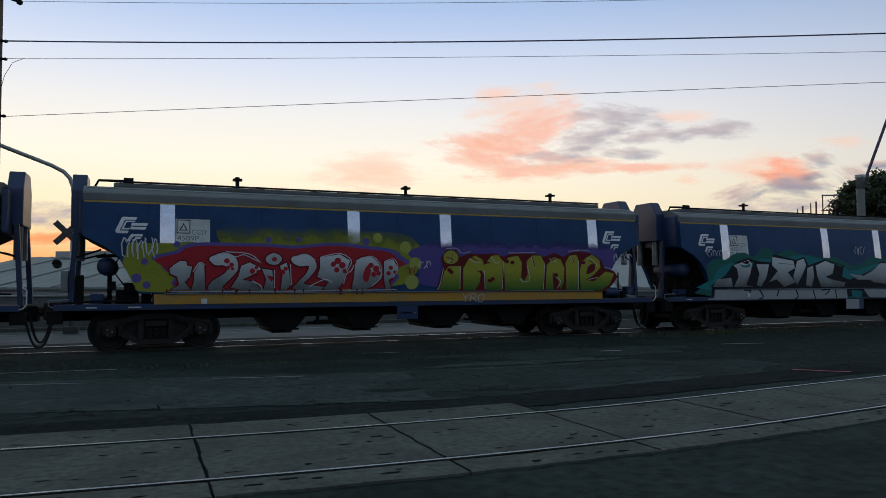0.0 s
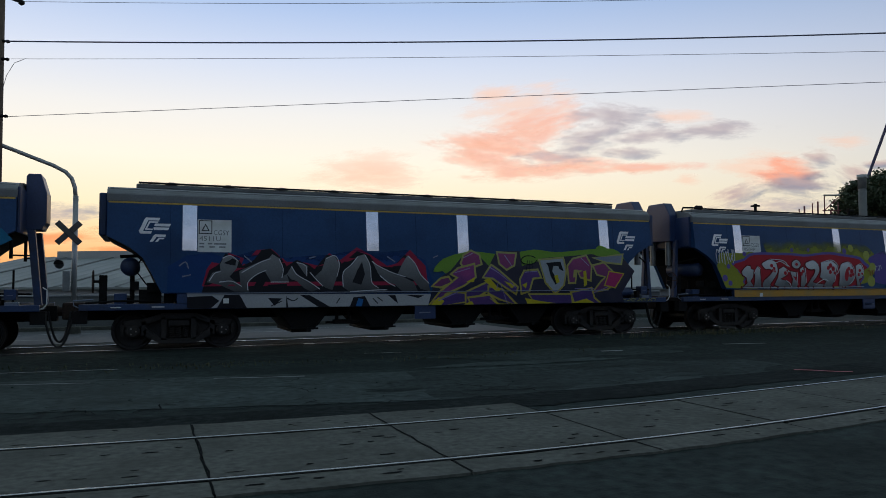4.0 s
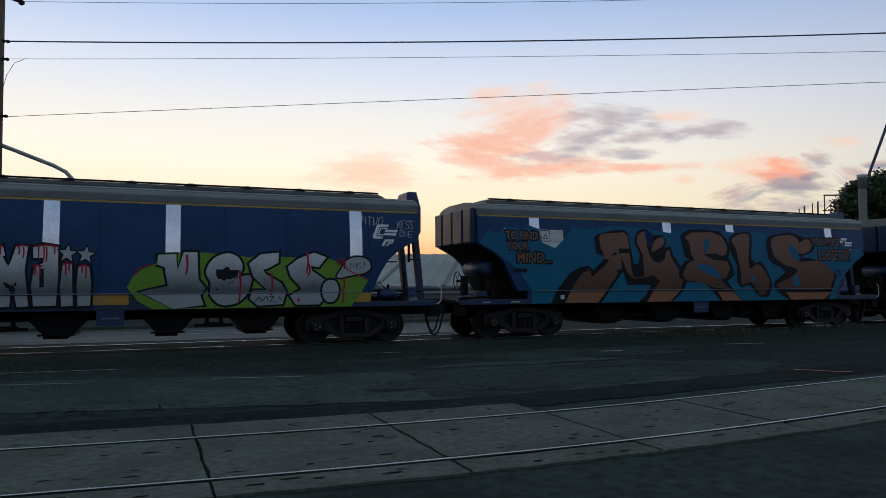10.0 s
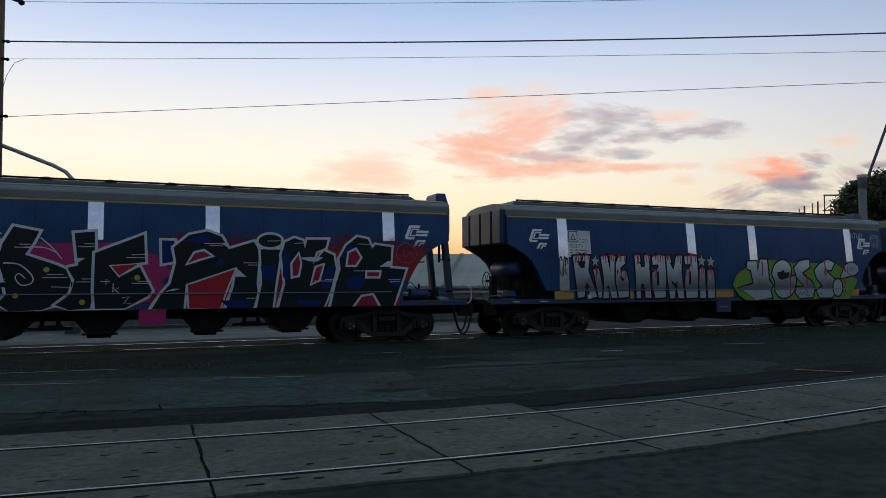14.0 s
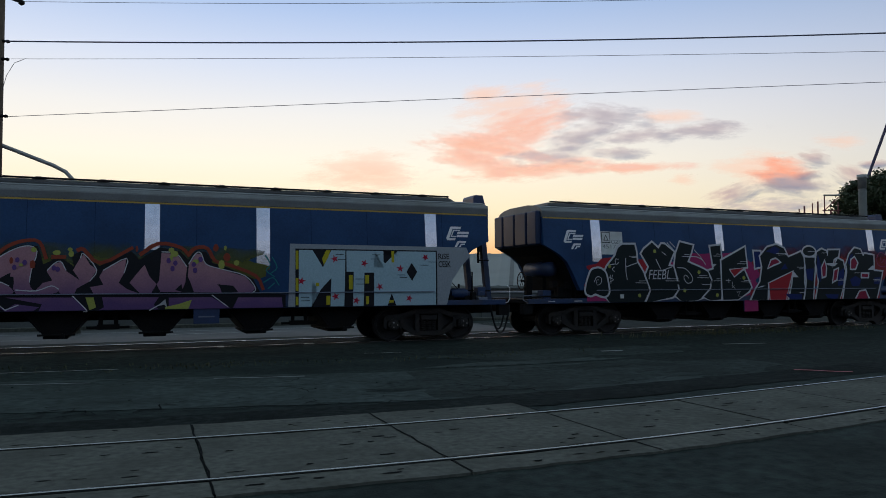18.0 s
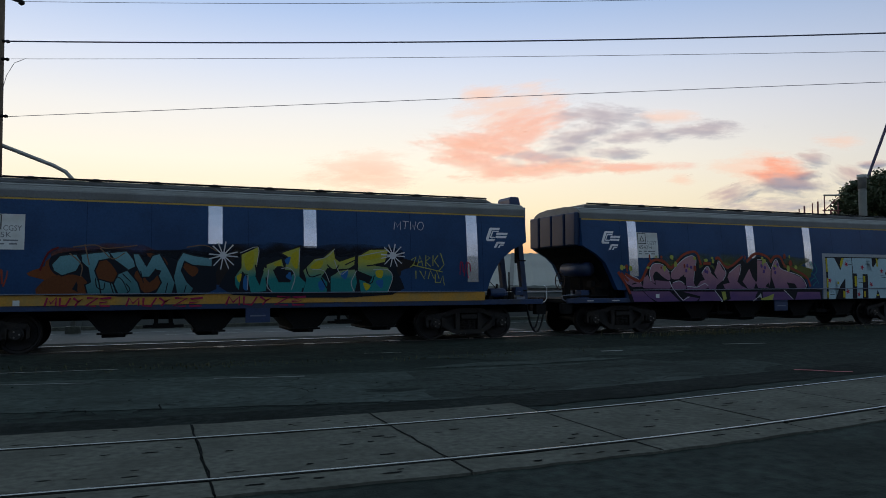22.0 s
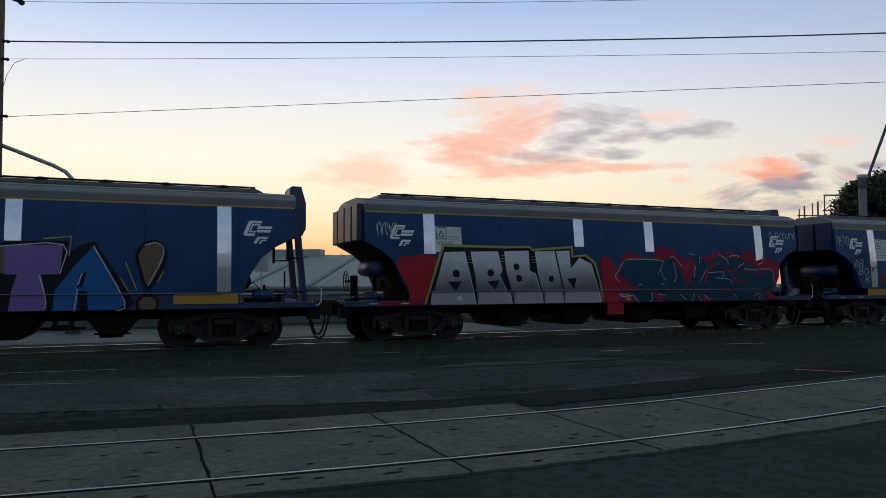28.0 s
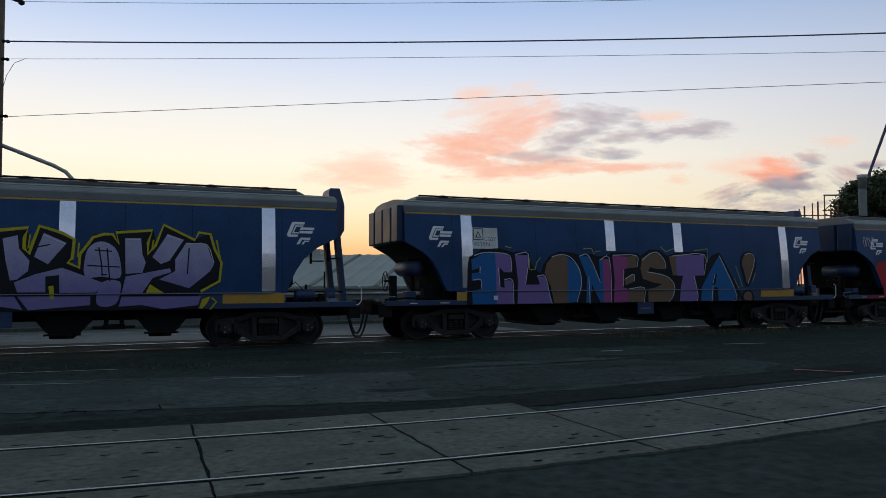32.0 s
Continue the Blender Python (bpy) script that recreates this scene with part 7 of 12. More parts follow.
piece(B, "paint_dot", [(9.88, 1.63), (9.86, 1.59), (9.81, 1.58), (9.76, 1.59), (9.74, 1.63), (9.76, 1.67), (9.81, 1.68), (9.86, 1.67)], MAROON)
tag(B, -0.75, -0.05, 1.95, 2.45, WHITEP, 5, 7, 0.03)
tag(B, 5.95, 6.25, 1.75, 2.0, WHITEP, 6, 3)
tag(B, 5.6, 5.9, 1.6, 1.85, ORANGEHALO, 7, 3)
tag(B, 11.7, 12.3, 1.95, 2.25, WHITEP, 8, 5)
script(B, "YRO", 7.1, 7.75, 0.95, 1.15, WHITEP, 0.02)
small_marks(B, ((5.48, 5.78), (5.48, 5.86)))

# third wagon: silver wild letters, then purple and yellow ones
dress(C, "blue grain hopper wagon with silver, purple and yellow sprayed lettering", "4511U", (2.15, 2.2, 2.1, 1.9), stripes=(0, 4.16, 6.54, 10.80))
piece(C, "paint_cloud", [(6.0, 1.9), (6.8, 2.22), (7.8, 2.16), (8.7, 2.30), (9.4, 2.24), (10.3, 2.32), (11.2, 2.36), (11.55, 2.12), (11.62, 1.7), (11.0, 1.4), (7.0, 1.4)], GREENB, True)
piece(C, "paint_cloud", [(-0.30, 1.24), (-0.29, 1.80), (0.09, 2.04), (0.60, 2.10), (0.92, 1.99), (1.14, 2.05), (1.57, 2.18), (2.25, 2.01), (2.83, 2.07), (3.30, 2.10), (3.91, 2.22), (4.41, 2.16), (5.18, 2.24), (5.65, 1.98), (5.85, 1.45), (5.78, 1.16)], BLUEMIST)
piece(C, "paint_cloud", [(0.41, 1.37), (0.51, 1.75), (0.61, 1.90), (0.77, 1.87), (0.97, 2.11), (1.30, 1.99), (1.20, 1.76), (1.57, 2.18), (1.91, 2.21), (2.25, 1.92), (2.59, 1.92), (3.00, 1.83), (3.24, 2.14), (3.48, 1.96), (3.91, 2.28), (4.28, 2.09), (4.66, 1.84), (4.92, 1.91), (5.25, 2.24), (5.65, 1.85), (5.71, 1.38)], CRIMSON)
piece(C, "letter_ground", [(0.43, 1.32), (0.56, 1.72), (0.77, 1.86), (0.90, 2.10), (1.19, 1.96), (1.27, 1.82), (1.52, 1.96), (1.68, 2.18), (1.88, 2.22), (2.13, 2.00), (2.25, 1.82), (2.48, 1.97), (2.77, 1.85), (2.89, 1.76), (3.18, 2.10), (3.42, 2.06), (3.54, 1.89), (3.91, 2.19), (4.22, 2.09), (4.41, 1.84), (4.79, 1.81), (5.12, 2.13), (5.38, 1.84), (5.64, 1.52), (5.71, 1.19), (0.41, 1.23)], BLACKP)
piece(C, "letter", [(0.51, 1.46), (0.63, 1.67), (0.80, 1.72), (0.78, 1.84), (0.87, 2.02), (1.03, 2.05), (1.19, 1.93), (1.14, 1.76), (0.99, 1.58), (1.20, 1.40), (1.31, 1.25), (1.10, 1.25), (0.78, 1.40)], SILVERMID, label="silver wild letter outlined in black")
piece(C, "letter", [(1.20, 1.70), (1.31, 1.76), (1.63, 1.91), (1.85, 2.00), (1.93, 2.09), (2.08, 2.00), (2.16, 1.76), (2.14, 1.58), (2.25, 1.64), (2.31, 1.46), (2.14, 1.43), (1.89, 1.48), (1.75, 1.72), (1.53, 1.60), (1.36, 1.46), (1.42, 1.24), (1.24, 1.25)], SILVERMID, label="silver wild letter outlined in black")
piece(C, "letter", [(2.25, 1.64), (2.36, 1.82), (2.46, 1.64), (2.72, 1.48), (3.01, 1.31), (2.83, 1.23), (2.66, 1.31), (2.48, 1.48), (2.35, 1.52)], SILVERMID, label="silver wild letter outlined in black")
piece(C, "letter", [(2.46, 1.92), (2.59, 1.89), (2.73, 1.83), (2.71, 1.58), (2.62, 1.70), (2.54, 1.82)], SILVERMID, label="silver wild letter outlined in black")
piece(C, "letter", [(2.77, 1.70), (2.89, 1.58), (3.06, 1.73), (3.16, 2.02), (3.36, 2.08), (3.48, 1.89), (3.42, 1.58), (3.31, 1.27), (3.13, 1.33), (2.97, 1.48)], SILVERMID, label="silver wild letter outlined in black")
piece(C, "letter", [(3.55, 1.45), (3.57, 1.71), (3.73, 1.83), (3.91, 2.06), (4.10, 2.12), (4.22, 1.84), (4.26, 1.45), (4.41, 1.30), (4.67, 1.26), (4.60, 1.20), (3.73, 1.23), (3.57, 1.33)], SILVERMID, label="silver wild letter outlined in black")
piece(C, "letter", [(4.28, 1.96), (4.41, 1.86), (4.66, 1.74), (5.05, 1.58), (5.34, 1.45), (5.45, 1.21), (5.05, 1.22), (4.86, 1.39), (4.60, 1.48), (4.44, 1.64)], SILVERMID, label="silver wild letter outlined in black")
piece(C, "letter", [(5.18, 2.10), (5.38, 1.91), (5.51, 1.65), (5.71, 1.45), (5.78, 1.21), (5.51, 1.29), (5.31, 1.52), (4.92, 1.65), (5.05, 1.91)], SILVERMID, label="silver wild letter outlined in black")
piece(C, "letter_gap", [(3.79, 1.45), (3.91, 1.73), (4.03, 1.94), (4.10, 1.64), (4.01, 1.39)], BLACKP)
piece(C, "letter_gap", [(1.83, 1.40), (2.26, 1.42), (2.26, 1.36), (1.83, 1.31)], BLACKP)
piece(C, "letter_gap", [(1.50, 1.32), (1.58, 1.48), (1.83, 1.55), (1.70, 1.34)], BLACKP)
trail(C, [(0.56, 1.48), (0.67, 1.65), (0.80, 1.69)], WHITEP, 0.02)
trail(C, [(0.84, 1.99), (1.01, 2.05), (1.18, 1.93)], WHITEP, 0.02)
trail(C, [(0.77, 1.46), (1.04, 1.48), (1.26, 1.36)], WHITEP, 0.02)
trail(C, [(1.25, 1.67), (1.63, 1.89), (1.89, 1.99)], WHITEP, 0.02)
trail(C, [(1.39, 1.28), (1.39, 1.46), (1.58, 1.63), (1.78, 1.72)], WHITEP, 0.02)
trail(C, [(2.08, 1.99), (2.17, 1.76), (2.14, 1.55)], WHITEP, 0.02)
trail(C, [(1.89, 1.46), (2.14, 1.46), (2.30, 1.46)], WHITEP, 0.02)
trail(C, [(2.36, 1.82), (2.48, 1.63), (2.77, 1.46), (3.02, 1.29)], WHITEP, 0.02)
trail(C, [(3.16, 2.00), (3.37, 2.08), (3.48, 1.88), (3.42, 1.58)], WHITEP, 0.02)
trail(C, [(2.79, 1.68), (2.90, 1.55), (3.09, 1.36)], WHITEP, 0.02)
trail(C, [(3.57, 1.35), (3.57, 1.68), (3.76, 1.86), (3.93, 2.06)], WHITEP, 0.02)
trail(C, [(4.11, 2.10), (4.23, 1.84), (4.27, 1.45), (4.44, 1.31)], WHITEP, 0.02)
trail(C, [(3.73, 1.23), (4.29, 1.26), (4.64, 1.27)], WHITEP, 0.02)
trail(C, [(4.28, 1.95), (4.44, 1.84), (4.79, 1.68), (5.12, 1.58)], WHITEP, 0.02)
trail(C, [(5.20, 2.09), (5.38, 1.90), (5.52, 1.63), (5.74, 1.42)], WHITEP, 0.02)
trail(C, [(2.48, 1.91), (2.69, 1.83), (2.71, 1.60)], WHITEP, 0.02)
trail(C, [(4.47, 1.61), (4.67, 1.45), (4.86, 1.35)], WHITEP, 0.02)
# sill part of the silver letters, its brighter light given as paler silver
piece(C, "paint_band", [(0.11, 1.21), (5.87, 1.16), (5.85, 0.86), (1.21, 0.88), (0.11, 0.90)], SILVERLOW)
piece(C, "paint_wedge", [(0.11, 1.14), (0.62, 1.16), (0.78, 1.05), (0.61, 0.89), (0.11, 0.90)], BLACKP)
piece(C, "paint_wedge", [(0.89, 1.18), (1.21, 1.18), (1.37, 0.88), (0.73, 0.89)], BLACKP)
piece(C, "paint_wedge", [(1.83, 1.10), (2.15, 1.09), (1.98, 0.92)], BLACKP)
piece(C, "paint_wedge", [(2.24, 1.17), (2.29, 0.86), (2.24, 0.86)], BLACKP)
piece(C, "paint_wedge", [(2.55, 1.16), (2.78, 1.16), (3.25, 0.86), (2.98, 0.86)], BLACKP)
piece(C, "paint_wedge", [(3.73, 0.86), (3.82, 1.10), (4.10, 1.12), (4.23, 0.86)], BLACKP)
piece(C, "paint_wedge", [(4.67, 1.14), (4.93, 0.93), (4.86, 1.14)], BLACKP)
piece(C, "paint_wedge", [(5.12, 1.14), (5.45, 1.06), (5.61, 1.13)], BLACKP)
trail(C, [(2.26, 1.09), (2.40, 1.03), (2.51, 1.09)], BLACKP, 0.025)
trail(C, [(1.90, 0.92), (2.15, 1.03)], BLACKP, 0.025)
trail(C, [(4.29, 1.07), (4.42, 0.94)], BLACKP, 0.025)
trail(C, [(4.41, 1.09), (4.54, 1.00)], BLACKP, 0.025)
trail(C, [(3.49, 1.08), (3.41, 0.96)], BLACKP, 0.025)
piece(C, "paint_flash", [(3.87, 0.87), (3.94, 1.07), (4.06, 1.05), (4.02, 0.87)], CBLUE)
trail(C, [(-0.06, 1.81), (0.07, 1.90), (0.13, 1.75)], LEDGE, 0.03)
trail(C, [(-0.00, 1.58), (0.18, 1.62)], LEDGE, 0.03)
trail(C, [(1.30, 2.05), (1.47, 1.91)], LEDGE, 0.03)
trail(C, [(2.77, 2.01), (2.92, 2.05)], LEDGE, 0.03)
trail(C, [(4.66, 2.07), (4.86, 1.94)], LEDGE, 0.03)
trail(C, [(5.85, 2.05), (5.98, 2.11)], LEDGE, 0.03)
piece(C, "letter_ground", [(5.71, 0.86), (5.85, 1.38), (6.05, 1.58), (6.32, 1.74), (6.60, 2.05), (6.82, 2.23), (7.17, 2.06), (7.38, 1.86), (7.61, 2.23), (8.28, 2.26), (8.34, 1.86), (8.88, 2.01), (8.96, 2.08), (9.66, 2.13), (10.48, 2.20), (11.48, 2.15), (11.90, 1.74), (11.45, 1.14), (11.53, 0.86)], NIGHTDARK)
piece(C, "letter", [(5.85, 1.36), (6.05, 1.52), (6.25, 1.56), (6.32, 1.45), (6.05, 1.34)], PLUM, rim=0.05, edge=DULLYELLOW, label="purple letter outlined in yellow")
piece(C, "letter", [(6.62, 1.92), (6.70, 2.12), (6.89, 2.22), (7.10, 2.13), (7.15, 1.92), (6.95, 1.85), (6.74, 1.78)], PLUM, rim=0.05, edge=DULLYELLOW, label="purple letter outlined in yellow")
piece(C, "letter", [(6.36, 1.65), (6.53, 1.78), (6.95, 1.88), (6.98, 1.58), (6.67, 1.38), (6.18, 1.18), (5.98, 0.99), (5.78, 0.92), (6.05, 1.21), (6.53, 1.56)], MIXED, rim=0.05, edge=DULLYELLOW, label="purple letter outlined in yellow")
piece(C, "letter", [(5.87, 0.95), (6.39, 1.18), (6.74, 1.15), (6.81, 0.98), (6.19, 0.86), (5.87, 0.86)], VIOLETD, rim=0.05, edge=DULLYELLOW, label="purple letter outlined in yellow")
piece(C, "letter", [(7.65, 2.19), (8.15, 2.17), (8.09, 1.89), (7.89, 1.79), (7.70, 1.93)], PLUM, rim=0.05, edge=DULLYELLOW, label="purple letter outlined in yellow")
piece(C, "letter", [(7.24, 1.58), (7.45, 1.86), (7.67, 1.72), (8.18, 1.31), (8.14, 1.17), (7.89, 1.31), (7.49, 1.56)], VIOLETD, rim=0.05, edge=DULLYELLOW, label="purple letter outlined in yellow")
piece(C, "letter", [(6.74, 1.18), (7.38, 1.45), (7.45, 1.31), (6.95, 1.04), (6.74, 0.91)], VIOLETD, rim=0.05, edge=DULLYELLOW, label="purple letter outlined in yellow")
piece(C, "letter", [(7.38, 1.31), (7.74, 1.24), (8.11, 0.89), (8.08, 0.86), (7.67, 1.03), (7.38, 1.17)], VIOLETD, rim=0.05, edge=DULLYELLOW, label="purple letter outlined in yellow")
piece(C, "letter", [(8.29, 1.51), (8.41, 1.72), (8.79, 1.75), (8.87, 1.58), (8.64, 1.56), (8.53, 1.23), (8.33, 1.17)], VIOLETD, rim=0.05, edge=DULLYELLOW, label="purple letter outlined in yellow")
piece(C, "letter", [(8.88, 2.01), (9.58, 2.07), (9.65, 1.73), (9.57, 1.37), (9.33, 1.16), (9.05, 1.44)], GREYPANEL, rim=0.05, edge=DULLYELLOW, label="purple letter outlined in yellow")
piece(C, "letter", [(9.74, 1.87), (9.90, 2.05), (10.31, 2.14), (10.46, 1.88), (10.42, 1.51), (10.13, 1.59), (10.01, 1.80), (9.93, 1.44), (9.77, 1.44)], PLUM, rim=0.05, edge=DULLYELLOW, label="purple letter outlined in yellow")
piece(C, "letter", [(10.55, 1.88), (10.88, 1.95), (11.21, 1.66), (11.29, 1.44), (10.95, 1.26), (10.53, 1.18), (10.78, 1.44), (10.95, 1.59), (10.66, 1.66)], PLUM, rim=0.05, edge=DULLYELLOW, label="purple letter outlined in yellow")
piece(C, "letter", [(10.56, 2.10), (11.49, 2.18), (11.44, 1.96), (10.97, 2.00)], LEDGE, rim=0.05, edge=DULLYELLOW, label="purple letter outlined in yellow")
piece(C, "letter", [(9.83, 1.15), (10.45, 1.26), (10.53, 1.00), (10.69, 0.86), (9.93, 0.86)], VIOLETD, rim=0.05, edge=DULLYELLOW, label="purple letter outlined in yellow")
piece(C, "letter", [(6.81, 1.04), (7.38, 1.10), (7.59, 0.86), (6.88, 0.86)], MIXED, rim=0.05, edge=DULLYELLOW, label="purple letter outlined in yellow")
piece(C, "letter", [(8.56, 1.11), (9.80, 1.10), (9.83, 0.86), (8.71, 0.86)], VIOLETD, rim=0.05, edge=DULLYELLOW, label="purple letter outlined in yellow")
piece(C, "paint_flash", [(7.23, 1.49), (7.38, 1.56), (7.70, 1.24), (7.59, 1.20)], YELLOWP)
piece(C, "paint_flash", [(8.33, 1.37), (8.48, 1.44), (8.44, 1.28)], YELLOWP)
piece(C, "paint_flash", [(7.81, 1.47), (8.14, 1.37), (8.03, 1.28)], YELLOWP)
piece(C, "paint_flash", [(5.78, 0.86), (5.98, 1.08), (6.14, 0.98), (6.05, 0.86)], YELLOWP)
piece(C, "paint_flash", [(7.38, 1.04), (7.64, 0.90), (8.11, 0.86), (7.59, 0.86)], YELLOWP)
piece(C, "paint_flash", [(8.41, 1.03), (8.86, 0.95), (9.33, 0.86), (8.48, 0.86)], YELLOWP)
piece(C, "paint_flash", [(6.74, 1.45), (6.98, 1.58), (6.95, 1.45)], YELLOWP)
piece(C, "paint_flash", [(10.21, 1.73), (10.30, 1.76), (10.32, 1.37), (10.22, 1.32)], YELLOWP)
piece(C, "paint_flash", [(10.53, 0.86), (10.29, 1.00), (9.80, 0.86), (10.12, 0.86)], YELLOWP)
piece(C, "paint_flash", [(6.67, 0.86), (6.88, 0.97), (6.95, 0.86)], YELLOWP)
piece(C, "paint_flash", [(11.05, 1.36), (11.25, 1.47), (11.18, 1.29)], YELLOWP)
piece(C, "paint_block", [(9.06, 1.95), (9.50, 1.99), (9.59, 1.73), (9.46, 1.79), (9.43, 1.87), (9.28, 1.87), (9.24, 1.73), (9.43, 1.44), (9.33, 1.37), (9.18, 1.61), (9.12, 1.87)], BLACKP)
piece(C, "paint_flash", [(9.30, 1.61), (9.40, 1.64), (9.46, 1.44), (9.36, 1.41)], YELLOWP)
trail(C, [(7.59, 1.28), (7.67, 1.45), (7.89, 0.89)], LAVENDER, 0.02)
trail(C, [(5.98, 0.99), (6.53, 1.21)], LAVENDER, 0.02)
trail(C, [(7.38, 1.83), (7.67, 1.67), (8.14, 1.31)], LAVENDER, 0.02)
trail(C, [(8.41, 1.70), (8.79, 1.73)], LAVENDER, 0.02)
trail(C, [(9.93, 1.27), (10.53, 1.26)], LAVENDER, 0.02)
trail(C, [(10.53, 1.15), (11.12, 1.36)], LAVENDER, 0.02)
trail(C, [(10.15, 2.09), (10.40, 1.88)], LAVENDER, 0.02)
trail(C, [(6.67, 2.06), (6.93, 2.18)], LAVENDER, 0.02)
trail(C, [(6.42, 1.68), (6.84, 1.80)], LAVENDER, 0.02)
trail(C, [(7.83, 2.14), (8.04, 1.86)], LAVENDER, 0.02)
piece(C, "paint_cloud", [(8.75, 2.02), (8.72, 1.97), (8.65, 1.93), (8.54, 1.92), (8.43, 1.93), (8.36, 1.97), (8.33, 2.02), (8.36, 2.07), (8.44, 2.10), (8.54, 2.12), (8.65, 2.11), (8.73, 2.07)], GREENB, True)
piece(C, "paint_cloud", [(10.56, 2.20), (10.74, 2.44), (11.02, 2.36), (11.11, 2.22), (10.89, 2.15)], GREENB, True)
piece(C, "paint_cloud", [(5.85, 1.71), (6.05, 1.98), (6.33, 2.05), (6.25, 1.78)], GREENB, True)
trail(C, [(8.50, 2.01), (8.46, 1.75)], BLACKP, 0.02)
trail(C, [(8.57, 2.01), (8.56, 1.70)], BLACKP, 0.02)
trail(C, [(8.63, 2.01), (8.64, 1.80)], BLACKP, 0.02)
trail(C, [(8.77, 2.02), (8.74, 1.97), (8.65, 1.92), (8.54, 1.91), (8.42, 1.92), (8.34, 1.96), (8.31, 2.02), (8.35, 2.07), (8.43, 2.12), (8.54, 2.13), (8.66, 2.12), (8.74, 2.08)], BLACKP, 0.03)
tag(C, 11.4, 12.6, 0.90, 0.99, OLIVE, 10, 7, 0.02)
piece(C, "letter", [(11.05, 1.72), (11.50, 1.66), (11.22, 1.30), (10.90, 1.36)], PINKP, rim=0.03, edge=YELLOWP, label="pink wedge rimmed in yellow")
small_marks(C, ((5.48, 5.78),))

# fourth wagon: teal ground and huge brown letters
dress(D, "blue hopper wagon painted teal with huge brown letters", "", (2.75, 2.8, 2.85, 2.85), 2.2)
decal("paint_ground", shape([(-1.45, 2.45), (-1.05, 2.25), (-0.68, 1.99), (-0.33, 1.69), (0.0, 1.22), (0.0, 0.88), (11.05, 0.88), (11.3, 1.45), (11.6, 1.72), (12.0, 2.04), (12.5, 2.32), (12.3, 2.55), (11.9, 2.45), (11.3, 2.78), (10.4, 2.9), (9.6, 2.95), (9.0, 2.75), (8.2, 2.95), (7.2, 2.9), (6.4, 2.98), (5.2, 3.02), (4.6, 2.85), (3.6, 2.98), (2.6, 3.0), (1.9, 2.88), (1.35, 2.95), (1.05, 2.6), (0.75, 2.35), (0.35, 2.5), (0.3, 2.85), (0.0, 2.95), (-0.2, 2.82), (-0.6, 2.9), (-1.0, 2.7), (-1.2, 2.8)]), TEALBG, D, 0.006)
piece(D, "letter_shadow", [(0.59, 0.86), (0.76, 1.22), (1.19, 1.70), (1.50, 1.84), (1.77, 1.89), (1.92, 1.76), (2.11, 1.92), (2.33, 2.11), (2.20, 2.19), (2.04, 2.22), (2.00, 2.66), (2.08, 2.74), (2.37, 2.82), (2.73, 2.90), (3.03, 2.89), (3.15, 2.78), (3.21, 2.34), (3.27, 1.96), (3.42, 1.93), (3.50, 2.21), (3.37, 2.47), (3.34, 2.66), (3.46, 2.86), (3.65, 2.95), (3.84, 2.91), (4.00, 2.77), (4.34, 2.78), (4.45, 2.62), (4.38, 2.42), (4.59, 2.47), (4.66, 2.23), (5.05, 1.71), (5.13, 1.45), (4.99, 1.19), (4.60, 0.86), (3.41, 0.86), (3.65, 1.07), (3.83, 1.35), (3.52, 1.37), (3.04, 1.35), (2.89, 1.73), (2.45, 1.21), (2.19, 0.86)], BLACKP)
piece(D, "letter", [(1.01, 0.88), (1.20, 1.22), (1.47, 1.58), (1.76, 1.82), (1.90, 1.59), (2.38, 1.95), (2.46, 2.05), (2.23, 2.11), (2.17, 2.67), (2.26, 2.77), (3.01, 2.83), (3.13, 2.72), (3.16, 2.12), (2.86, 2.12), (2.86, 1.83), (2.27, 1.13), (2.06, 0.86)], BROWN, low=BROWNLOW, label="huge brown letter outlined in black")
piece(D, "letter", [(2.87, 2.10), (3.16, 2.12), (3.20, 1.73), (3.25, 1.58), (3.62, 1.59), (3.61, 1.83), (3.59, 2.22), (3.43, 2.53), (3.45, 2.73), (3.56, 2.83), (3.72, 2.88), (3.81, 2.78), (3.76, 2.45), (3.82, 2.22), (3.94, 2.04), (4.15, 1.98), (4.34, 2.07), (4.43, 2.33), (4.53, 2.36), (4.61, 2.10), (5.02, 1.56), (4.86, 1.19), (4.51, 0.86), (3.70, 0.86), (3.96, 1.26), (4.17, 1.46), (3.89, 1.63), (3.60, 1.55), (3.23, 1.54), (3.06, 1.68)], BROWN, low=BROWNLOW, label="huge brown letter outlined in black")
piece(D, "letter", [(3.91, 2.32), (4.02, 2.59), (4.28, 2.72), (4.39, 2.65), (4.33, 2.49), (4.05, 2.33)], BROWN, True)
piece(D, "paint_patch", [(3.71, 2.92), (3.90, 2.84), (3.99, 2.69), (3.86, 2.43), (3.76, 2.61)], NAVY, True)
piece(D, "letter_shadow", [(4.86, 1.84), (5.06, 2.04), (5.26, 2.08), (5.08, 2.17), (5.01, 2.50), (4.97, 2.77), (5.10, 2.88), (5.34, 2.98), (5.89, 2.99), (6.45, 2.95), (6.70, 2.71), (6.80, 2.40), (6.71, 2.17), (6.85, 1.92), (6.92, 1.65), (6.63, 1.45), (6.87, 1.17), (7.19, 0.86), (6.35, 0.86), (5.93, 1.29), (5.59, 1.46), (5.25, 1.42), (4.99, 1.48), (4.82, 1.58)], BLACKP)
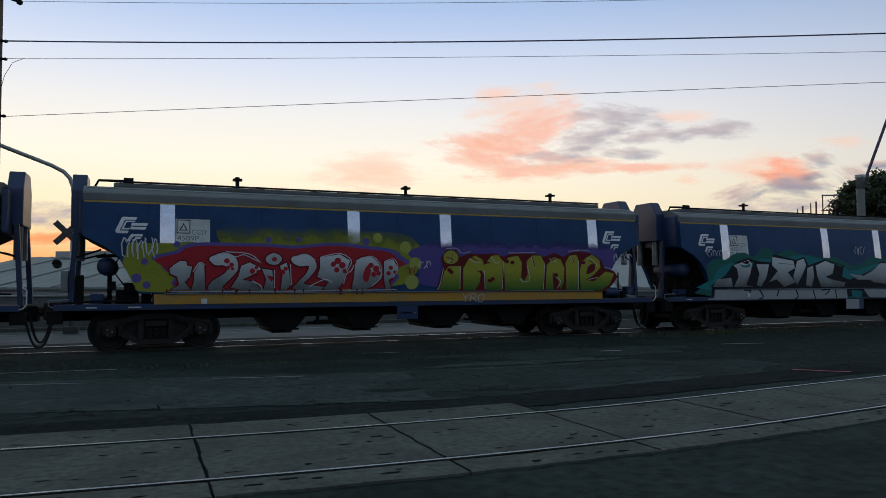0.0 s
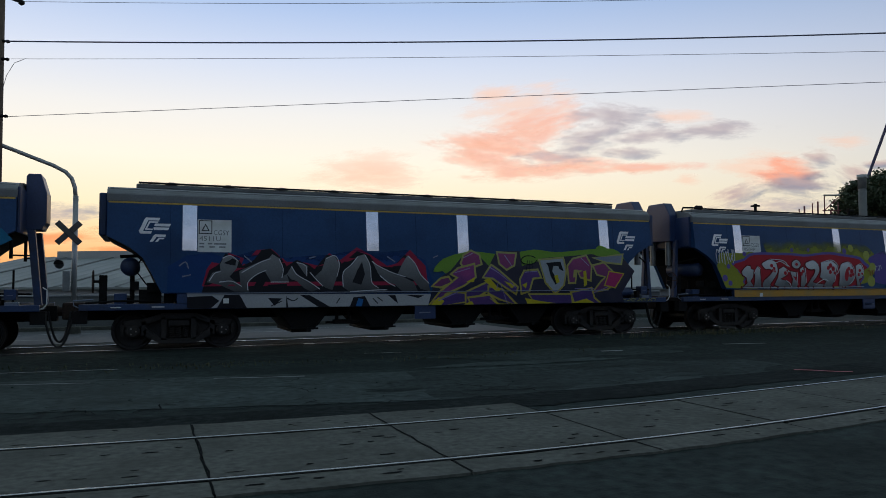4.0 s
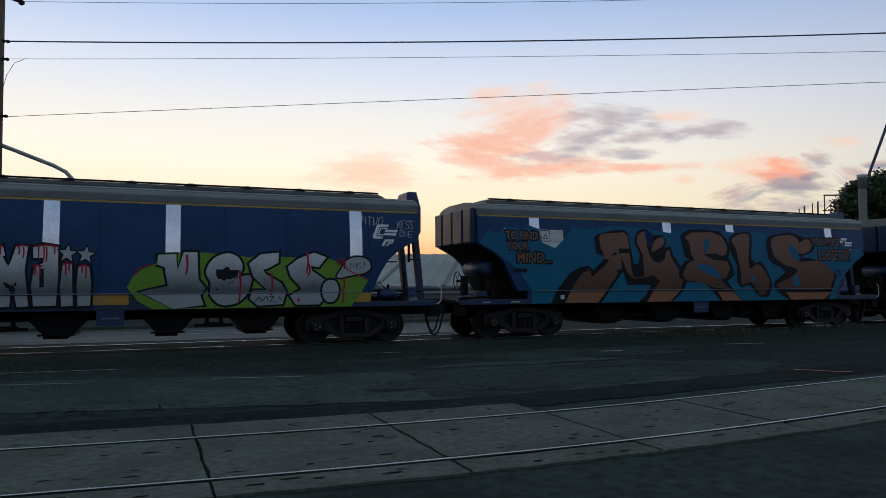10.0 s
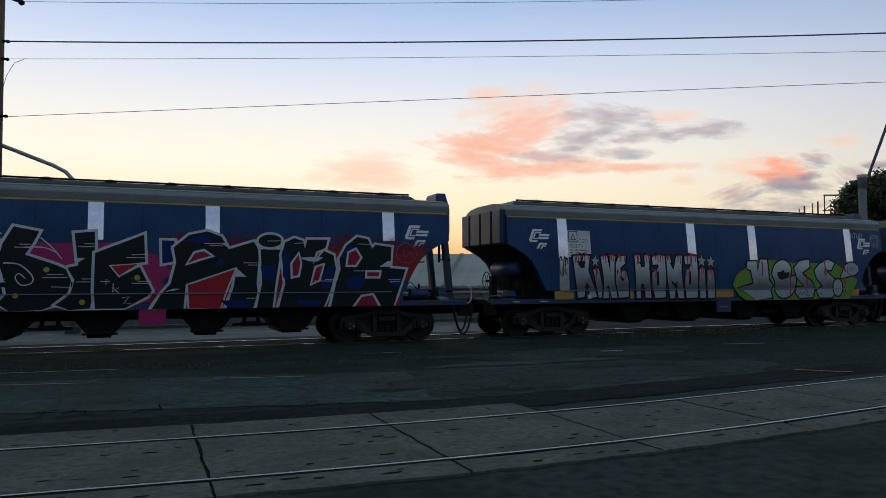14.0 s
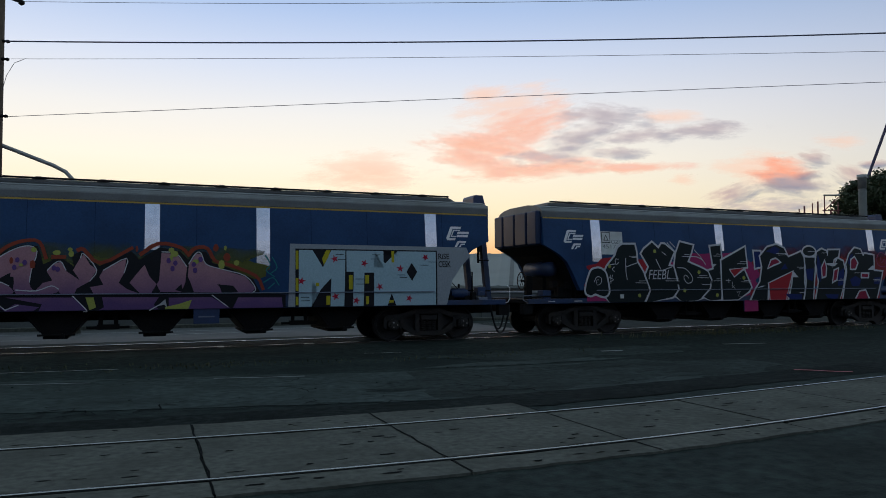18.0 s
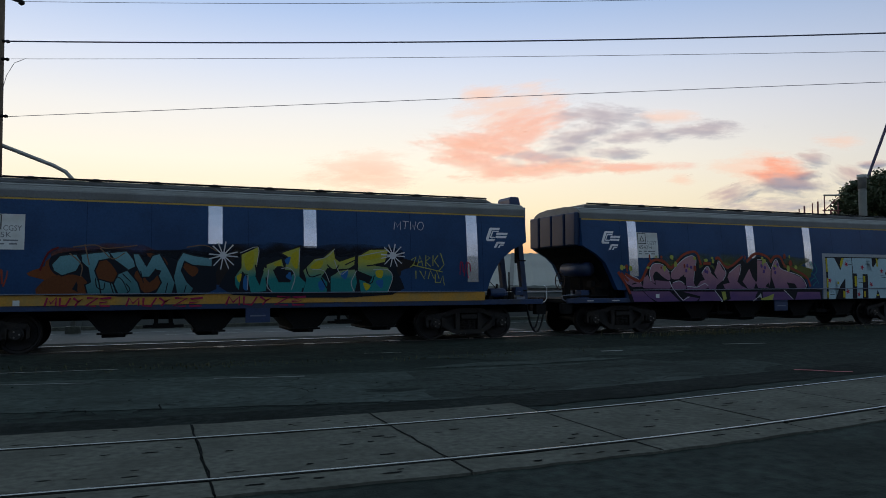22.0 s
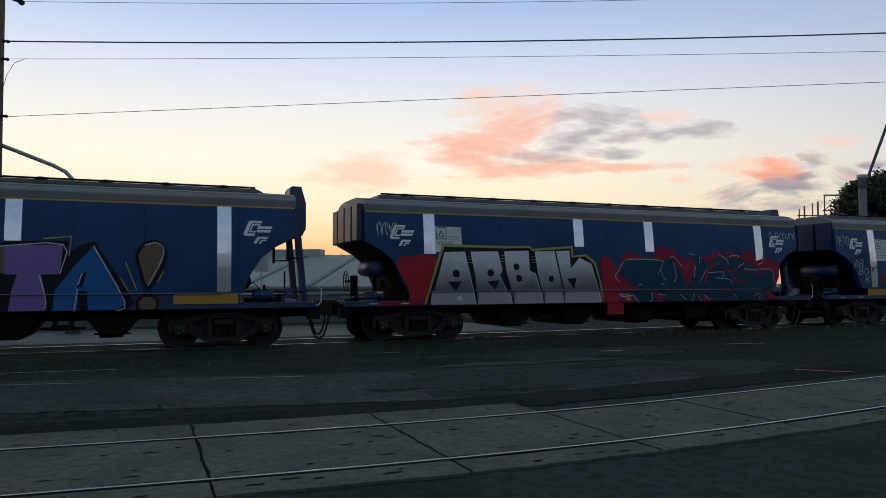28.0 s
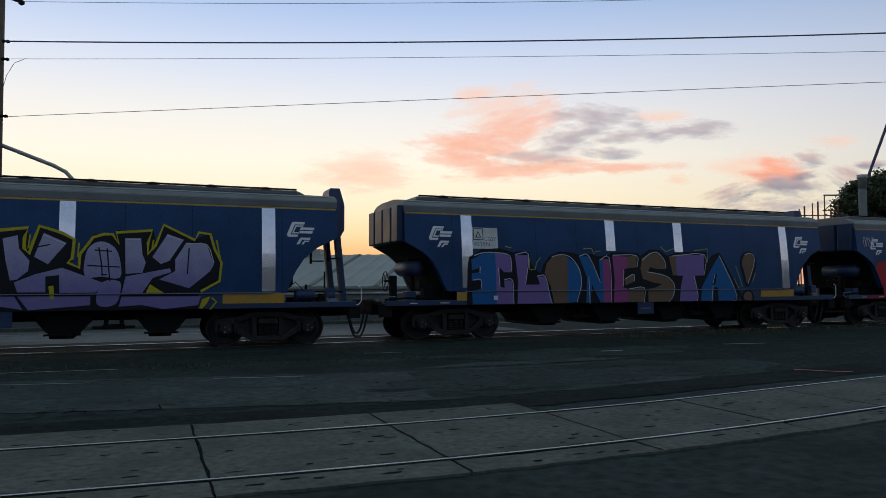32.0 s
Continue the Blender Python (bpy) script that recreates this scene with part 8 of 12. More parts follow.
piece(D, "letter", [(4.96, 1.63), (5.14, 1.95), (5.42, 2.09), (5.31, 2.24), (5.28, 2.58), (5.13, 2.75), (5.41, 2.88), (6.16, 2.91), (6.53, 2.78), (6.70, 2.47), (6.63, 2.26), (6.46, 2.21), (6.22, 2.28), (5.77, 2.24), (6.14, 2.09), (6.64, 2.06), (6.76, 1.86), (6.59, 1.56), (6.35, 1.50), (6.53, 1.37), (6.70, 1.23), (6.14, 1.27), (5.46, 1.45), (5.12, 1.48)], BROWN, label="huge brown letter outlined in black")
piece(D, "letter_gap", [(5.77, 2.52), (5.91, 2.69), (6.06, 2.69), (6.00, 2.46), (5.82, 2.25)], TEALBG)
piece(D, "letter_gap", [(5.48, 1.91), (5.76, 1.96), (6.14, 1.85), (6.36, 1.56), (5.97, 1.65), (5.63, 1.78)], TEALBG, True)
# letter foot on the sill, brighter light put into its colour
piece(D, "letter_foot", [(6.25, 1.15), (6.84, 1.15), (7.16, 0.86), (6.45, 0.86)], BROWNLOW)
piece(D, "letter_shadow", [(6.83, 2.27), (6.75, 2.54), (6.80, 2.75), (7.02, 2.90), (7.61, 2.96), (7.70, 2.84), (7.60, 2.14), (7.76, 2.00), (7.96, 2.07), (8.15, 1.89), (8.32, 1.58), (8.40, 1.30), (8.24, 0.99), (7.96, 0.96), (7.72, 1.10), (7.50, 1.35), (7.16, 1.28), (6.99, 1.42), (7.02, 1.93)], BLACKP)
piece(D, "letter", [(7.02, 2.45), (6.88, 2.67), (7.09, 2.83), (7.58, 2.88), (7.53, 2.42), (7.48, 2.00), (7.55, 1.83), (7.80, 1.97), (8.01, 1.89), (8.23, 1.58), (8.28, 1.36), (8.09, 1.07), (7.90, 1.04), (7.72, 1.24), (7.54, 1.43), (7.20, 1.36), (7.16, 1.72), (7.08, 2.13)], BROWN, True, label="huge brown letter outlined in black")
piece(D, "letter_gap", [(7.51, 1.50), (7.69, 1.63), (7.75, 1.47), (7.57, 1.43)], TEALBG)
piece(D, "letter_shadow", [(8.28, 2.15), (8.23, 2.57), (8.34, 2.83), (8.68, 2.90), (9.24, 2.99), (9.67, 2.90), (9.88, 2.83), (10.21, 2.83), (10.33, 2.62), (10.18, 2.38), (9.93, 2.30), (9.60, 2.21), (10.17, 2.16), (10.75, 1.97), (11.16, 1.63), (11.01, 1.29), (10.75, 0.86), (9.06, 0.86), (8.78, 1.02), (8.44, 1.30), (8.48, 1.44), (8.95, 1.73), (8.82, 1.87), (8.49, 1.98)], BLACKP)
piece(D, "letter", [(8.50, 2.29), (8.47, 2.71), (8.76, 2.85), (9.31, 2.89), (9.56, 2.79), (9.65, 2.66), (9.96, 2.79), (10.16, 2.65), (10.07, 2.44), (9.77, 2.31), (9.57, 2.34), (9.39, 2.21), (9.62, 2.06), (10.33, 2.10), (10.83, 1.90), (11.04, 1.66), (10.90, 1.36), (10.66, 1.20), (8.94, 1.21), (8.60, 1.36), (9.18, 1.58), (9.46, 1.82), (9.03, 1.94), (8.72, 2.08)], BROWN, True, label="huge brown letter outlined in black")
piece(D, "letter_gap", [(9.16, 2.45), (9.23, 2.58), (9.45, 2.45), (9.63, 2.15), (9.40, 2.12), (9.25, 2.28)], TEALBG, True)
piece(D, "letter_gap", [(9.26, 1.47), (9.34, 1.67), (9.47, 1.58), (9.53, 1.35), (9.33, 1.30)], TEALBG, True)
# last letter's foot, likewise lightened for the light on the sill
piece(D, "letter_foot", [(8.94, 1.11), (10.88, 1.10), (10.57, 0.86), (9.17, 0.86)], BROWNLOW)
for txt, a, b, z0, z1 in (("TO FIND", -0.72, 0.25, 2.56, 2.78), ("YOUR", -0.70, -0.05, 2.29, 2.50), ("MIND...", -0.40, 0.62, 1.95, 2.22), ("YOU MUST", 10.15, 11.45, 2.58, 2.83), ("LOOSE IT!!!", 10.42, 11.8, 2.12, 2.46)):
    ln = decal("sprayed_line", lettering(txt, a - 0.04, b + 0.04, z0 - 0.04, z1 + 0.04, 0.10), BLACKP, D, lift_of(D))
    decal("line_fill", lettering(txt, a, b, z0, z1, 0.02), BROWN, ln, lift_of(D))
decal("paint_out", rect(-0.5, -0.12, 1.70, 1.80), BLACKP, D, 0.0125)
tag(D, 11.1, 11.4, 1.55, 1.85, BLACKP, 12, 4, 0.02)
small_marks(D, ((5.48, 5.82),))

# fifth wagon: silver words with red drips
dress(E, "blue grain hopper wagon with silver words dripping red", "4537V", (1.22, 2.2, 2.1, 2.0))
amber(E, -0.15, 0.45)
amber(E, 1.0, 2.4)
amber(E, 5.3, 6.0)
amber(E, 10.8, 11.3)
piece(E, "letter", [(0.44, 2.14), (0.68, 2.17), (0.67, 1.78), (0.78, 2.17), (0.98, 2.16), (0.91, 1.76), (1.18, 1.04), (0.97, 1.01), (0.85, 1.46), (0.77, 1.05), (0.57, 1.01)], SILVER, rim=0.05, edge=BLACKP, low=SILVERLOW, label="silver letter with black outline")
piece(E, "letter", [(1.07, 1.79), (1.26, 1.79), (1.32, 1.46), (1.42, 1.03), (1.24, 1.02), (1.14, 1.46)], SILVER, rim=0.05, edge=BLACKP, low=SILVERLOW, label="silver letter with black outline")
piece(E, "letter", [(1.33, 2.13), (1.53, 2.18), (1.63, 1.70), (1.64, 2.18), (1.81, 2.16), (1.75, 1.58), (1.86, 1.01), (1.67, 1.00), (1.54, 1.40), (1.56, 1.01), (1.38, 1.00), (1.42, 1.46)], SILVER, rim=0.05, edge=BLACKP, low=SILVERLOW, label="silver letter with black outline")
piece(E, "letter", [(1.93, 2.16), (2.15, 2.16), (2.13, 1.95), (1.97, 1.85), (1.94, 1.58), (2.01, 1.46), (2.10, 1.51), (1.96, 1.60), (1.93, 1.72), (2.15, 1.75), (2.22, 1.46), (2.22, 1.03), (1.90, 1.01), (1.80, 1.46), (1.82, 1.94)], SILVER, rim=0.05, edge=BLACKP, low=SILVERLOW, label="silver letter with black outline")
piece(E, "letter", [(2.46, 2.20), (2.64, 2.20), (2.65, 1.85), (2.79, 1.87), (2.80, 2.20), (2.98, 2.18), (2.94, 1.83), (2.99, 0.99), (2.80, 1.00), (2.75, 1.39), (2.65, 1.39), (2.63, 0.99), (2.49, 0.99)], SILVER, rim=0.05, edge=BLACKP, low=SILVERLOW, label="silver letter with black outline")
piece(E, "letter", [(3.06, 2.13), (3.19, 2.21), (3.50, 2.19), (3.52, 1.58), (3.48, 1.00), (3.13, 0.99), (3.03, 1.33), (3.05, 1.70), (3.22, 1.81), (3.28, 1.88), (3.24, 1.94), (3.07, 1.92)], SILVER, rim=0.05, edge=BLACKP, low=SILVERLOW, label="silver letter with black outline")
piece(E, "letter_hole", [(3.18, 1.72), (3.27, 1.74), (3.27, 1.35), (3.20, 1.33)], BLACKP)
piece(E, "letter", [(3.56, 2.16), (3.68, 2.19), (3.78, 1.77), (3.84, 1.92), (3.91, 2.19), (4.12, 2.19), (4.07, 1.71), (4.15, 0.98), (3.95, 0.97), (3.85, 1.45), (3.82, 0.98), (3.65, 0.97), (3.57, 1.58)], SILVER, rim=0.05, edge=BLACKP, low=SILVERLOW, label="silver letter with black outline")
piece(E, "letter", [(4.21, 2.17), (4.38, 2.23), (4.66, 2.19), (4.67, 1.58), (4.64, 0.99), (4.24, 0.98), (4.19, 1.39), (4.24, 1.76), (4.40, 1.86), (4.40, 1.96), (4.22, 1.95)], SILVER, rim=0.05, edge=BLACKP, low=SILVERLOW, label="silver letter with black outline")
piece(E, "letter_hole", [(4.33, 1.72), (4.41, 1.75), (4.42, 1.37), (4.34, 1.35)], BLACKP)
piece(E, "letter", [(4.75, 1.82), (4.92, 1.84), (4.93, 1.45), (4.95, 0.98), (4.74, 0.97), (4.71, 1.39)], SILVER, rim=0.05, edge=BLACKP, low=SILVERLOW, label="silver letter with black outline")
piece(E, "letter", [(5.04, 1.80), (5.24, 1.79), (5.28, 1.45), (5.27, 0.98), (5.04, 0.97), (5.01, 1.39)], SILVER, rim=0.05, edge=BLACKP, low=SILVERLOW, label="silver letter with black outline")
piece(E, "paint_star", [(1.16, 2.18), (1.19, 2.06), (1.29, 2.05), (1.20, 1.98), (1.22, 1.86), (1.14, 1.94), (1.05, 1.88), (1.09, 1.99), (1.01, 2.07), (1.11, 2.07)], SILVERLOW, rim=0.03, edge=BLACKP)
piece(E, "paint_star", [(4.85, 2.23), (4.88, 2.11), (5.00, 2.09), (4.90, 2.02), (4.92, 1.89), (4.82, 1.97), (4.72, 1.91), (4.76, 2.03), (4.68, 2.12), (4.79, 2.12)], SILVERLOW, rim=0.03, edge=BLACKP)
piece(E, "paint_star", [(5.19, 2.21), (5.22, 2.09), (5.34, 2.07), (5.24, 2.00), (5.26, 1.87), (5.17, 1.95), (5.06, 1.89), (5.10, 2.01), (5.02, 2.10), (5.14, 2.10)], SILVERLOW, rim=0.03, edge=BLACKP)
trail(E, [(0.44, 2.15), (0.56, 2.18), (0.68, 2.16)], STAR, 0.035)
trail(E, [(0.50, 2.15), (0.51, 2.06), (0.50, 1.96)], STAR, 0.03)
trail(E, [(0.54, 2.16), (0.55, 2.09), (0.55, 2.02)], STAR, 0.03)
trail(E, [(0.60, 2.16), (0.61, 2.03), (0.60, 1.90)], STAR, 0.03)
trail(E, [(0.78, 2.16), (0.87, 2.18), (0.97, 2.16)], STAR, 0.035)
trail(E, [(0.81, 2.16), (0.81, 2.09), (0.81, 2.02)], STAR, 0.03)
trail(E, [(0.92, 2.16), (0.92, 2.10), (0.92, 2.04)], STAR, 0.03)
trail(E, [(1.35, 2.16), (1.44, 2.18), (1.53, 2.16)], STAR, 0.035)
trail(E, [(1.42, 2.16), (1.42, 2.11), (1.42, 2.06)], STAR, 0.03)
trail(E, [(1.48, 2.16), (1.49, 2.06), (1.48, 1.96)], STAR, 0.03)
trail(E, [(1.58, 2.17), (1.69, 2.20), (1.80, 2.18)], STAR, 0.035)
trail(E, [(1.67, 2.17), (1.68, 2.09), (1.67, 2.01)], STAR, 0.03)
trail(E, [(1.74, 2.17), (1.74, 2.08), (1.74, 1.98)], STAR, 0.03)
trail(E, [(1.89, 2.18), (2.02, 2.20), (2.15, 2.18)], STAR, 0.035)
trail(E, [(1.95, 2.18), (1.96, 2.09), (1.95, 2.01)], STAR, 0.03)
trail(E, [(1.99, 2.18), (1.99, 2.09), (1.99, 2.01)], STAR, 0.03)
trail(E, [(2.10, 2.18), (2.11, 2.09), (2.10, 2.00)], STAR, 0.03)
trail(E, [(2.47, 2.19), (2.56, 2.21), (2.64, 2.19)], STAR, 0.035)
trail(E, [(2.54, 2.19), (2.55, 2.06), (2.54, 1.93)], STAR, 0.03)
trail(E, [(2.57, 2.19), (2.58, 2.07), (2.58, 1.95)], STAR, 0.03)
trail(E, [(2.82, 2.19), (2.90, 2.22), (2.98, 2.19)], STAR, 0.035)
trail(E, [(2.84, 2.19), (2.85, 2.09), (2.84, 1.98)], STAR, 0.03)
trail(E, [(2.94, 2.19), (2.94, 2.07), (2.94, 1.96)], STAR, 0.03)
trail(E, [(3.09, 2.18), (3.30, 2.21), (3.51, 2.19)], STAR, 0.035)
trail(E, [(3.18, 2.18), (3.18, 2.12), (3.18, 2.06)], STAR, 0.03)
trail(E, [(3.26, 2.18), (3.26, 2.09), (3.26, 2.00)], STAR, 0.03)
trail(E, [(3.34, 2.19), (3.35, 2.09), (3.34, 2.00)], STAR, 0.03)
trail(E, [(3.42, 2.19), (3.43, 2.07), (3.42, 1.95)], STAR, 0.03)
trail(E, [(3.56, 2.18), (3.62, 2.20), (3.69, 2.18)], STAR, 0.035)
trail(E, [(3.59, 2.18), (3.59, 2.12), (3.59, 2.06)], STAR, 0.03)
trail(E, [(3.64, 2.18), (3.64, 2.10), (3.64, 2.02)], STAR, 0.03)
trail(E, [(3.92, 2.18), (4.02, 2.21), (4.13, 2.19)], STAR, 0.035)
trail(E, [(3.96, 2.18), (3.97, 2.10), (3.96, 2.02)], STAR, 0.03)
trail(E, [(4.04, 2.18), (4.05, 2.07), (4.04, 1.95)], STAR, 0.03)
trail(E, [(4.24, 2.19), (4.44, 2.22), (4.66, 2.19)], STAR, 0.035)
trail(E, [(4.31, 2.19), (4.31, 2.06), (4.31, 1.94)], STAR, 0.03)
trail(E, [(4.40, 2.19), (4.41, 2.05), (4.40, 1.90)], STAR, 0.03)
trail(E, [(4.45, 2.19), (4.46, 2.04), (4.45, 1.88)], STAR, 0.03)
trail(E, [(4.59, 2.19), (4.60, 2.11), (4.59, 2.03)], STAR, 0.03)
trail(E, [(1.95, 1.74), (2.05, 1.76), (2.15, 1.74)], STAR, 0.035)
trail(E, [(1.98, 1.74), (1.98, 1.65), (1.98, 1.56)], STAR, 0.03)
trail(E, [(2.10, 1.74), (2.11, 1.64), (2.11, 1.55)], STAR, 0.03)
trail(E, [(3.05, 1.77), (3.14, 1.79), (3.24, 1.77)], STAR, 0.035)
trail(E, [(3.13, 1.77), (3.13, 1.67), (3.13, 1.58)], STAR, 0.03)
trail(E, [(3.18, 1.77), (3.19, 1.68), (3.18, 1.59)], STAR, 0.03)
trail(E, [(4.20, 1.79), (4.29, 1.81), (4.39, 1.79)], STAR, 0.035)
trail(E, [(4.25, 1.79), (4.26, 1.69), (4.25, 1.60)], STAR, 0.03)
trail(E, [(4.34, 1.79), (4.35, 1.67), (4.34, 1.56)], STAR, 0.03)
trail(E, [(4.75, 1.83), (4.84, 1.86), (4.93, 1.83)], STAR, 0.035)
trail(E, [(4.80, 1.83), (4.81, 1.72), (4.80, 1.61)], STAR, 0.03)
trail(E, [(4.87, 1.83), (4.87, 1.76), (4.87, 1.69)], STAR, 0.03)
trail(E, [(5.04, 1.79), (5.13, 1.82), (5.24, 1.79)], STAR, 0.035)
trail(E, [(5.11, 1.79), (5.11, 1.72), (5.11, 1.65)], STAR, 0.03)
trail(E, [(5.18, 1.79), (5.18, 1.66), (5.18, 1.54)], STAR, 0.03)
trail(E, [(1.09, 1.79), (1.17, 1.82), (1.25, 1.79)], STAR, 0.035)
trail(E, [(1.16, 1.79), (1.16, 1.68), (1.16, 1.56)], STAR, 0.03)
trail(E, [(1.18, 1.79), (1.19, 1.72), (1.18, 1.65)], STAR, 0.03)
piece(E, "paint_cloud", [(5.96, 1.35), (6.07, 1.58), (6.25, 1.74), (6.52, 1.85), (6.58, 2.06), (7.55, 2.11), (7.92, 2.07), (8.22, 2.06), (8.45, 2.01), (8.76, 2.08), (9.31, 2.02), (10.20, 2.03), (10.36, 1.98), (10.56, 1.88), (10.77, 1.70), (11.23, 1.50), (11.02, 1.14), (10.81, 0.86), (6.46, 0.86), (6.18, 1.05)], GREENB)
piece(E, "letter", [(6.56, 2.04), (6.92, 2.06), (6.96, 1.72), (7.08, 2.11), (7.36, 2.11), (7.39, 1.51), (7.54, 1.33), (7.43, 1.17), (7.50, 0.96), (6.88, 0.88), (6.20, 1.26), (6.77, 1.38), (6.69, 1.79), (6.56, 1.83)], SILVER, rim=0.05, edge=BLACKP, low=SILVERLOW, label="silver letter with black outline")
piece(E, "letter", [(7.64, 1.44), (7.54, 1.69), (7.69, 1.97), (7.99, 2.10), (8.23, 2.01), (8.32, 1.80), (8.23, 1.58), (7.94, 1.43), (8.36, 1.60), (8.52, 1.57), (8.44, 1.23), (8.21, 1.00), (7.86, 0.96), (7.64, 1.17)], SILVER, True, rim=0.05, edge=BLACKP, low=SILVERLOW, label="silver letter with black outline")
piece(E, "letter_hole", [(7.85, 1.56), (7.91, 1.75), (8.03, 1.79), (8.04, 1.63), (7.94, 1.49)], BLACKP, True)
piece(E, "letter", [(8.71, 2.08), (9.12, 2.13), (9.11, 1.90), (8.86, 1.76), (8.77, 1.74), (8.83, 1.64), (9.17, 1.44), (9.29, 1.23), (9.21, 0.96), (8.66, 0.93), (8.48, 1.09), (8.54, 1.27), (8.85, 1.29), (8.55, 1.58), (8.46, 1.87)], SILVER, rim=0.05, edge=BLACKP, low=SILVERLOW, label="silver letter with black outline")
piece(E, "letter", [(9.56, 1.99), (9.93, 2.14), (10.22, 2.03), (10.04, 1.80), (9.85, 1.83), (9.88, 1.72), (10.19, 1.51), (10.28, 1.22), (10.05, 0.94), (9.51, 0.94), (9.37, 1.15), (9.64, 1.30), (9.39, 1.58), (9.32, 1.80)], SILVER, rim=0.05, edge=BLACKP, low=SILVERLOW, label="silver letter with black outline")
piece(E, "letter", [(10.51, 1.25), (10.48, 1.12), (10.41, 1.02), (10.31, 0.99), (10.21, 1.02), (10.14, 1.12), (10.12, 1.25), (10.14, 1.38), (10.22, 1.48), (10.32, 1.51), (10.42, 1.48), (10.49, 1.38)], SILVERLOW, True, rim=0.05, edge=BLACKP)
piece(E, "paint_bubble", [(10.47, 1.56), (10.57, 1.76), (10.70, 1.96), (10.96, 2.05), (11.21, 1.99), (11.29, 1.81), (11.15, 1.68), (10.86, 1.62)], SILVERLOW, True, rim=0.04, edge=BLACKP)
trail(E, [(10.64, 1.76), (10.68, 1.88), (10.72, 1.76)], BLACKP, 0.02, False)
trail(E, [(10.78, 1.76), (10.80, 1.91), (10.86, 1.78), (10.88, 1.91)], BLACKP, 0.02, False)
trail(E, [(10.95, 1.91), (10.93, 1.78), (11.05, 1.79), (10.95, 1.85), (11.05, 1.91)], BLACKP, 0.02, False)
trail(E, [(11.14, 1.93), (11.12, 1.81)], BLACKP, 0.02, False)
trail(E, [(7.14, 2.06), (7.16, 1.84), (7.13, 1.62)], STAR, 0.05)
trail(E, [(8.26, 1.72), (8.28, 1.37), (8.25, 1.02)], STAR, 0.05)
trail(E, [(8.95, 1.66), (8.98, 1.41), (8.95, 1.16)], STAR, 0.05)
trail(E, [(9.76, 2.17), (9.79, 1.92), (9.75, 1.66)], STAR, 0.05)
trail(E, [(9.80, 1.88), (9.83, 1.73), (9.79, 1.59)], STAR, 0.05)
trail(E, [(10.63, 2.00), (10.66, 1.91), (10.63, 1.82)], STAR, 0.05)
trail(E, [(10.62, 1.56), (10.65, 1.41), (10.61, 1.26)], STAR, 0.05)
trail(E, [(10.60, 1.29), (10.63, 1.13), (10.59, 0.97)], STAR, 0.05)
trail(E, [(9.55, 1.08), (9.58, 1.05), (9.55, 1.01)], STAR, 0.05)
trail(E, [(8.59, 1.02), (8.70, 1.13), (8.74, 1.02), (8.85, 1.14), (8.88, 1.02)], BLACKP, 0.02)
trail(E, [(8.91, 1.12), (9.01, 1.13), (8.93, 1.02), (9.07, 1.01)], BLACKP, 0.02)
trail(E, [(9.10, 1.13), (9.23, 1.01)], BLACKP, 0.02)
trail(E, [(6.08, 1.61), (6.22, 1.77), (6.49, 1.85)], STAR, 0.025)
trail(E, [(10.45, 2.00), (10.53, 1.85), (10.58, 2.03), (10.71, 1.76), (11.23, 1.51)], STAR, 0.025)
script(E, "MTWO", 11.10, 11.66, 2.82, 3.02, WHITEP, 0.016)
script(E, "KESS", 12.0, 12.42, 2.76, 2.96, WHITEP, 0.016)
script(E, "ONE", 12.05, 12.40, 2.56, 2.72, WHITEP, 0.016)
tag(E, 0.02, 0.28, 1.55, 2.2, BLACKP, 17, 3, 0.02)
small_marks(E, ((5.48, 5.82),))

# sixth wagon: black letters rimmed in white on red
dress(F, "blue grain hopper wagon with black and red sprayed lettering", "4517", (2.0, 2.35, 2.2, 2.45), 2.2)
decal("paint_cloud", blob(-0.35, 2.4, 1.1, 2.15, 41, 0.12), REDP, F, 0.005)
decal("paint_cloud", blob(2.2, 6.2, 0.9, 2.35, 42, 0.10), PINKP, F, 0.0055)
decal("paint_cloud", blob(5.6, 12.1, 1.21, 2.85, 43, 0.08, square=5), REDMIST, F, 0.0058)
decal("paint_band", rect(5.6, 11.2, 0.89, 1.2), REDP, F, 0.0058)
piece(F, "letter", [(0.32, 1.56), (0.46, 1.86), (0.76, 2.17), (0.86, 2.39), (1.00, 2.48), (1.42, 2.49), (1.46, 2.29), (1.47, 2.01), (1.69, 1.68), (1.78, 1.44), (1.90, 1.20), (1.73, 0.88), (0.53, 0.88), (0.27, 1.17)], BLACKGREEN, rim=0.055, edge=WHITEP, label="black letter with a white rim")
piece(F, "letter", [(1.64, 2.24), (1.75, 2.37), (2.03, 2.56), (2.25, 2.39), (2.36, 2.52), (2.47, 2.52), (2.78, 2.30), (2.55, 1.90), (2.81, 1.87), (2.91, 1.44), (2.96, 1.19), (2.67, 1.01), (1.96, 0.88), (1.77, 0.86), (1.93, 1.20), (1.75, 1.64), (1.88, 1.87)], BLACKGREEN, rim=0.055, edge=WHITEP, label="black letter with a white rim")
piece(F, "letter", [(2.78, 1.90), (2.85, 2.24), (3.03, 2.59), (3.49, 2.50), (3.40, 2.29), (3.25, 2.02), (3.83, 1.81), (3.99, 1.73), (4.12, 1.44), (4.06, 1.17), (3.89, 1.03), (3.56, 0.90), (2.99, 0.86), (2.79, 1.04), (2.94, 1.22), (2.87, 1.59)], BLACKGREEN, rim=0.055, edge=WHITEP, label="black letter with a white rim")
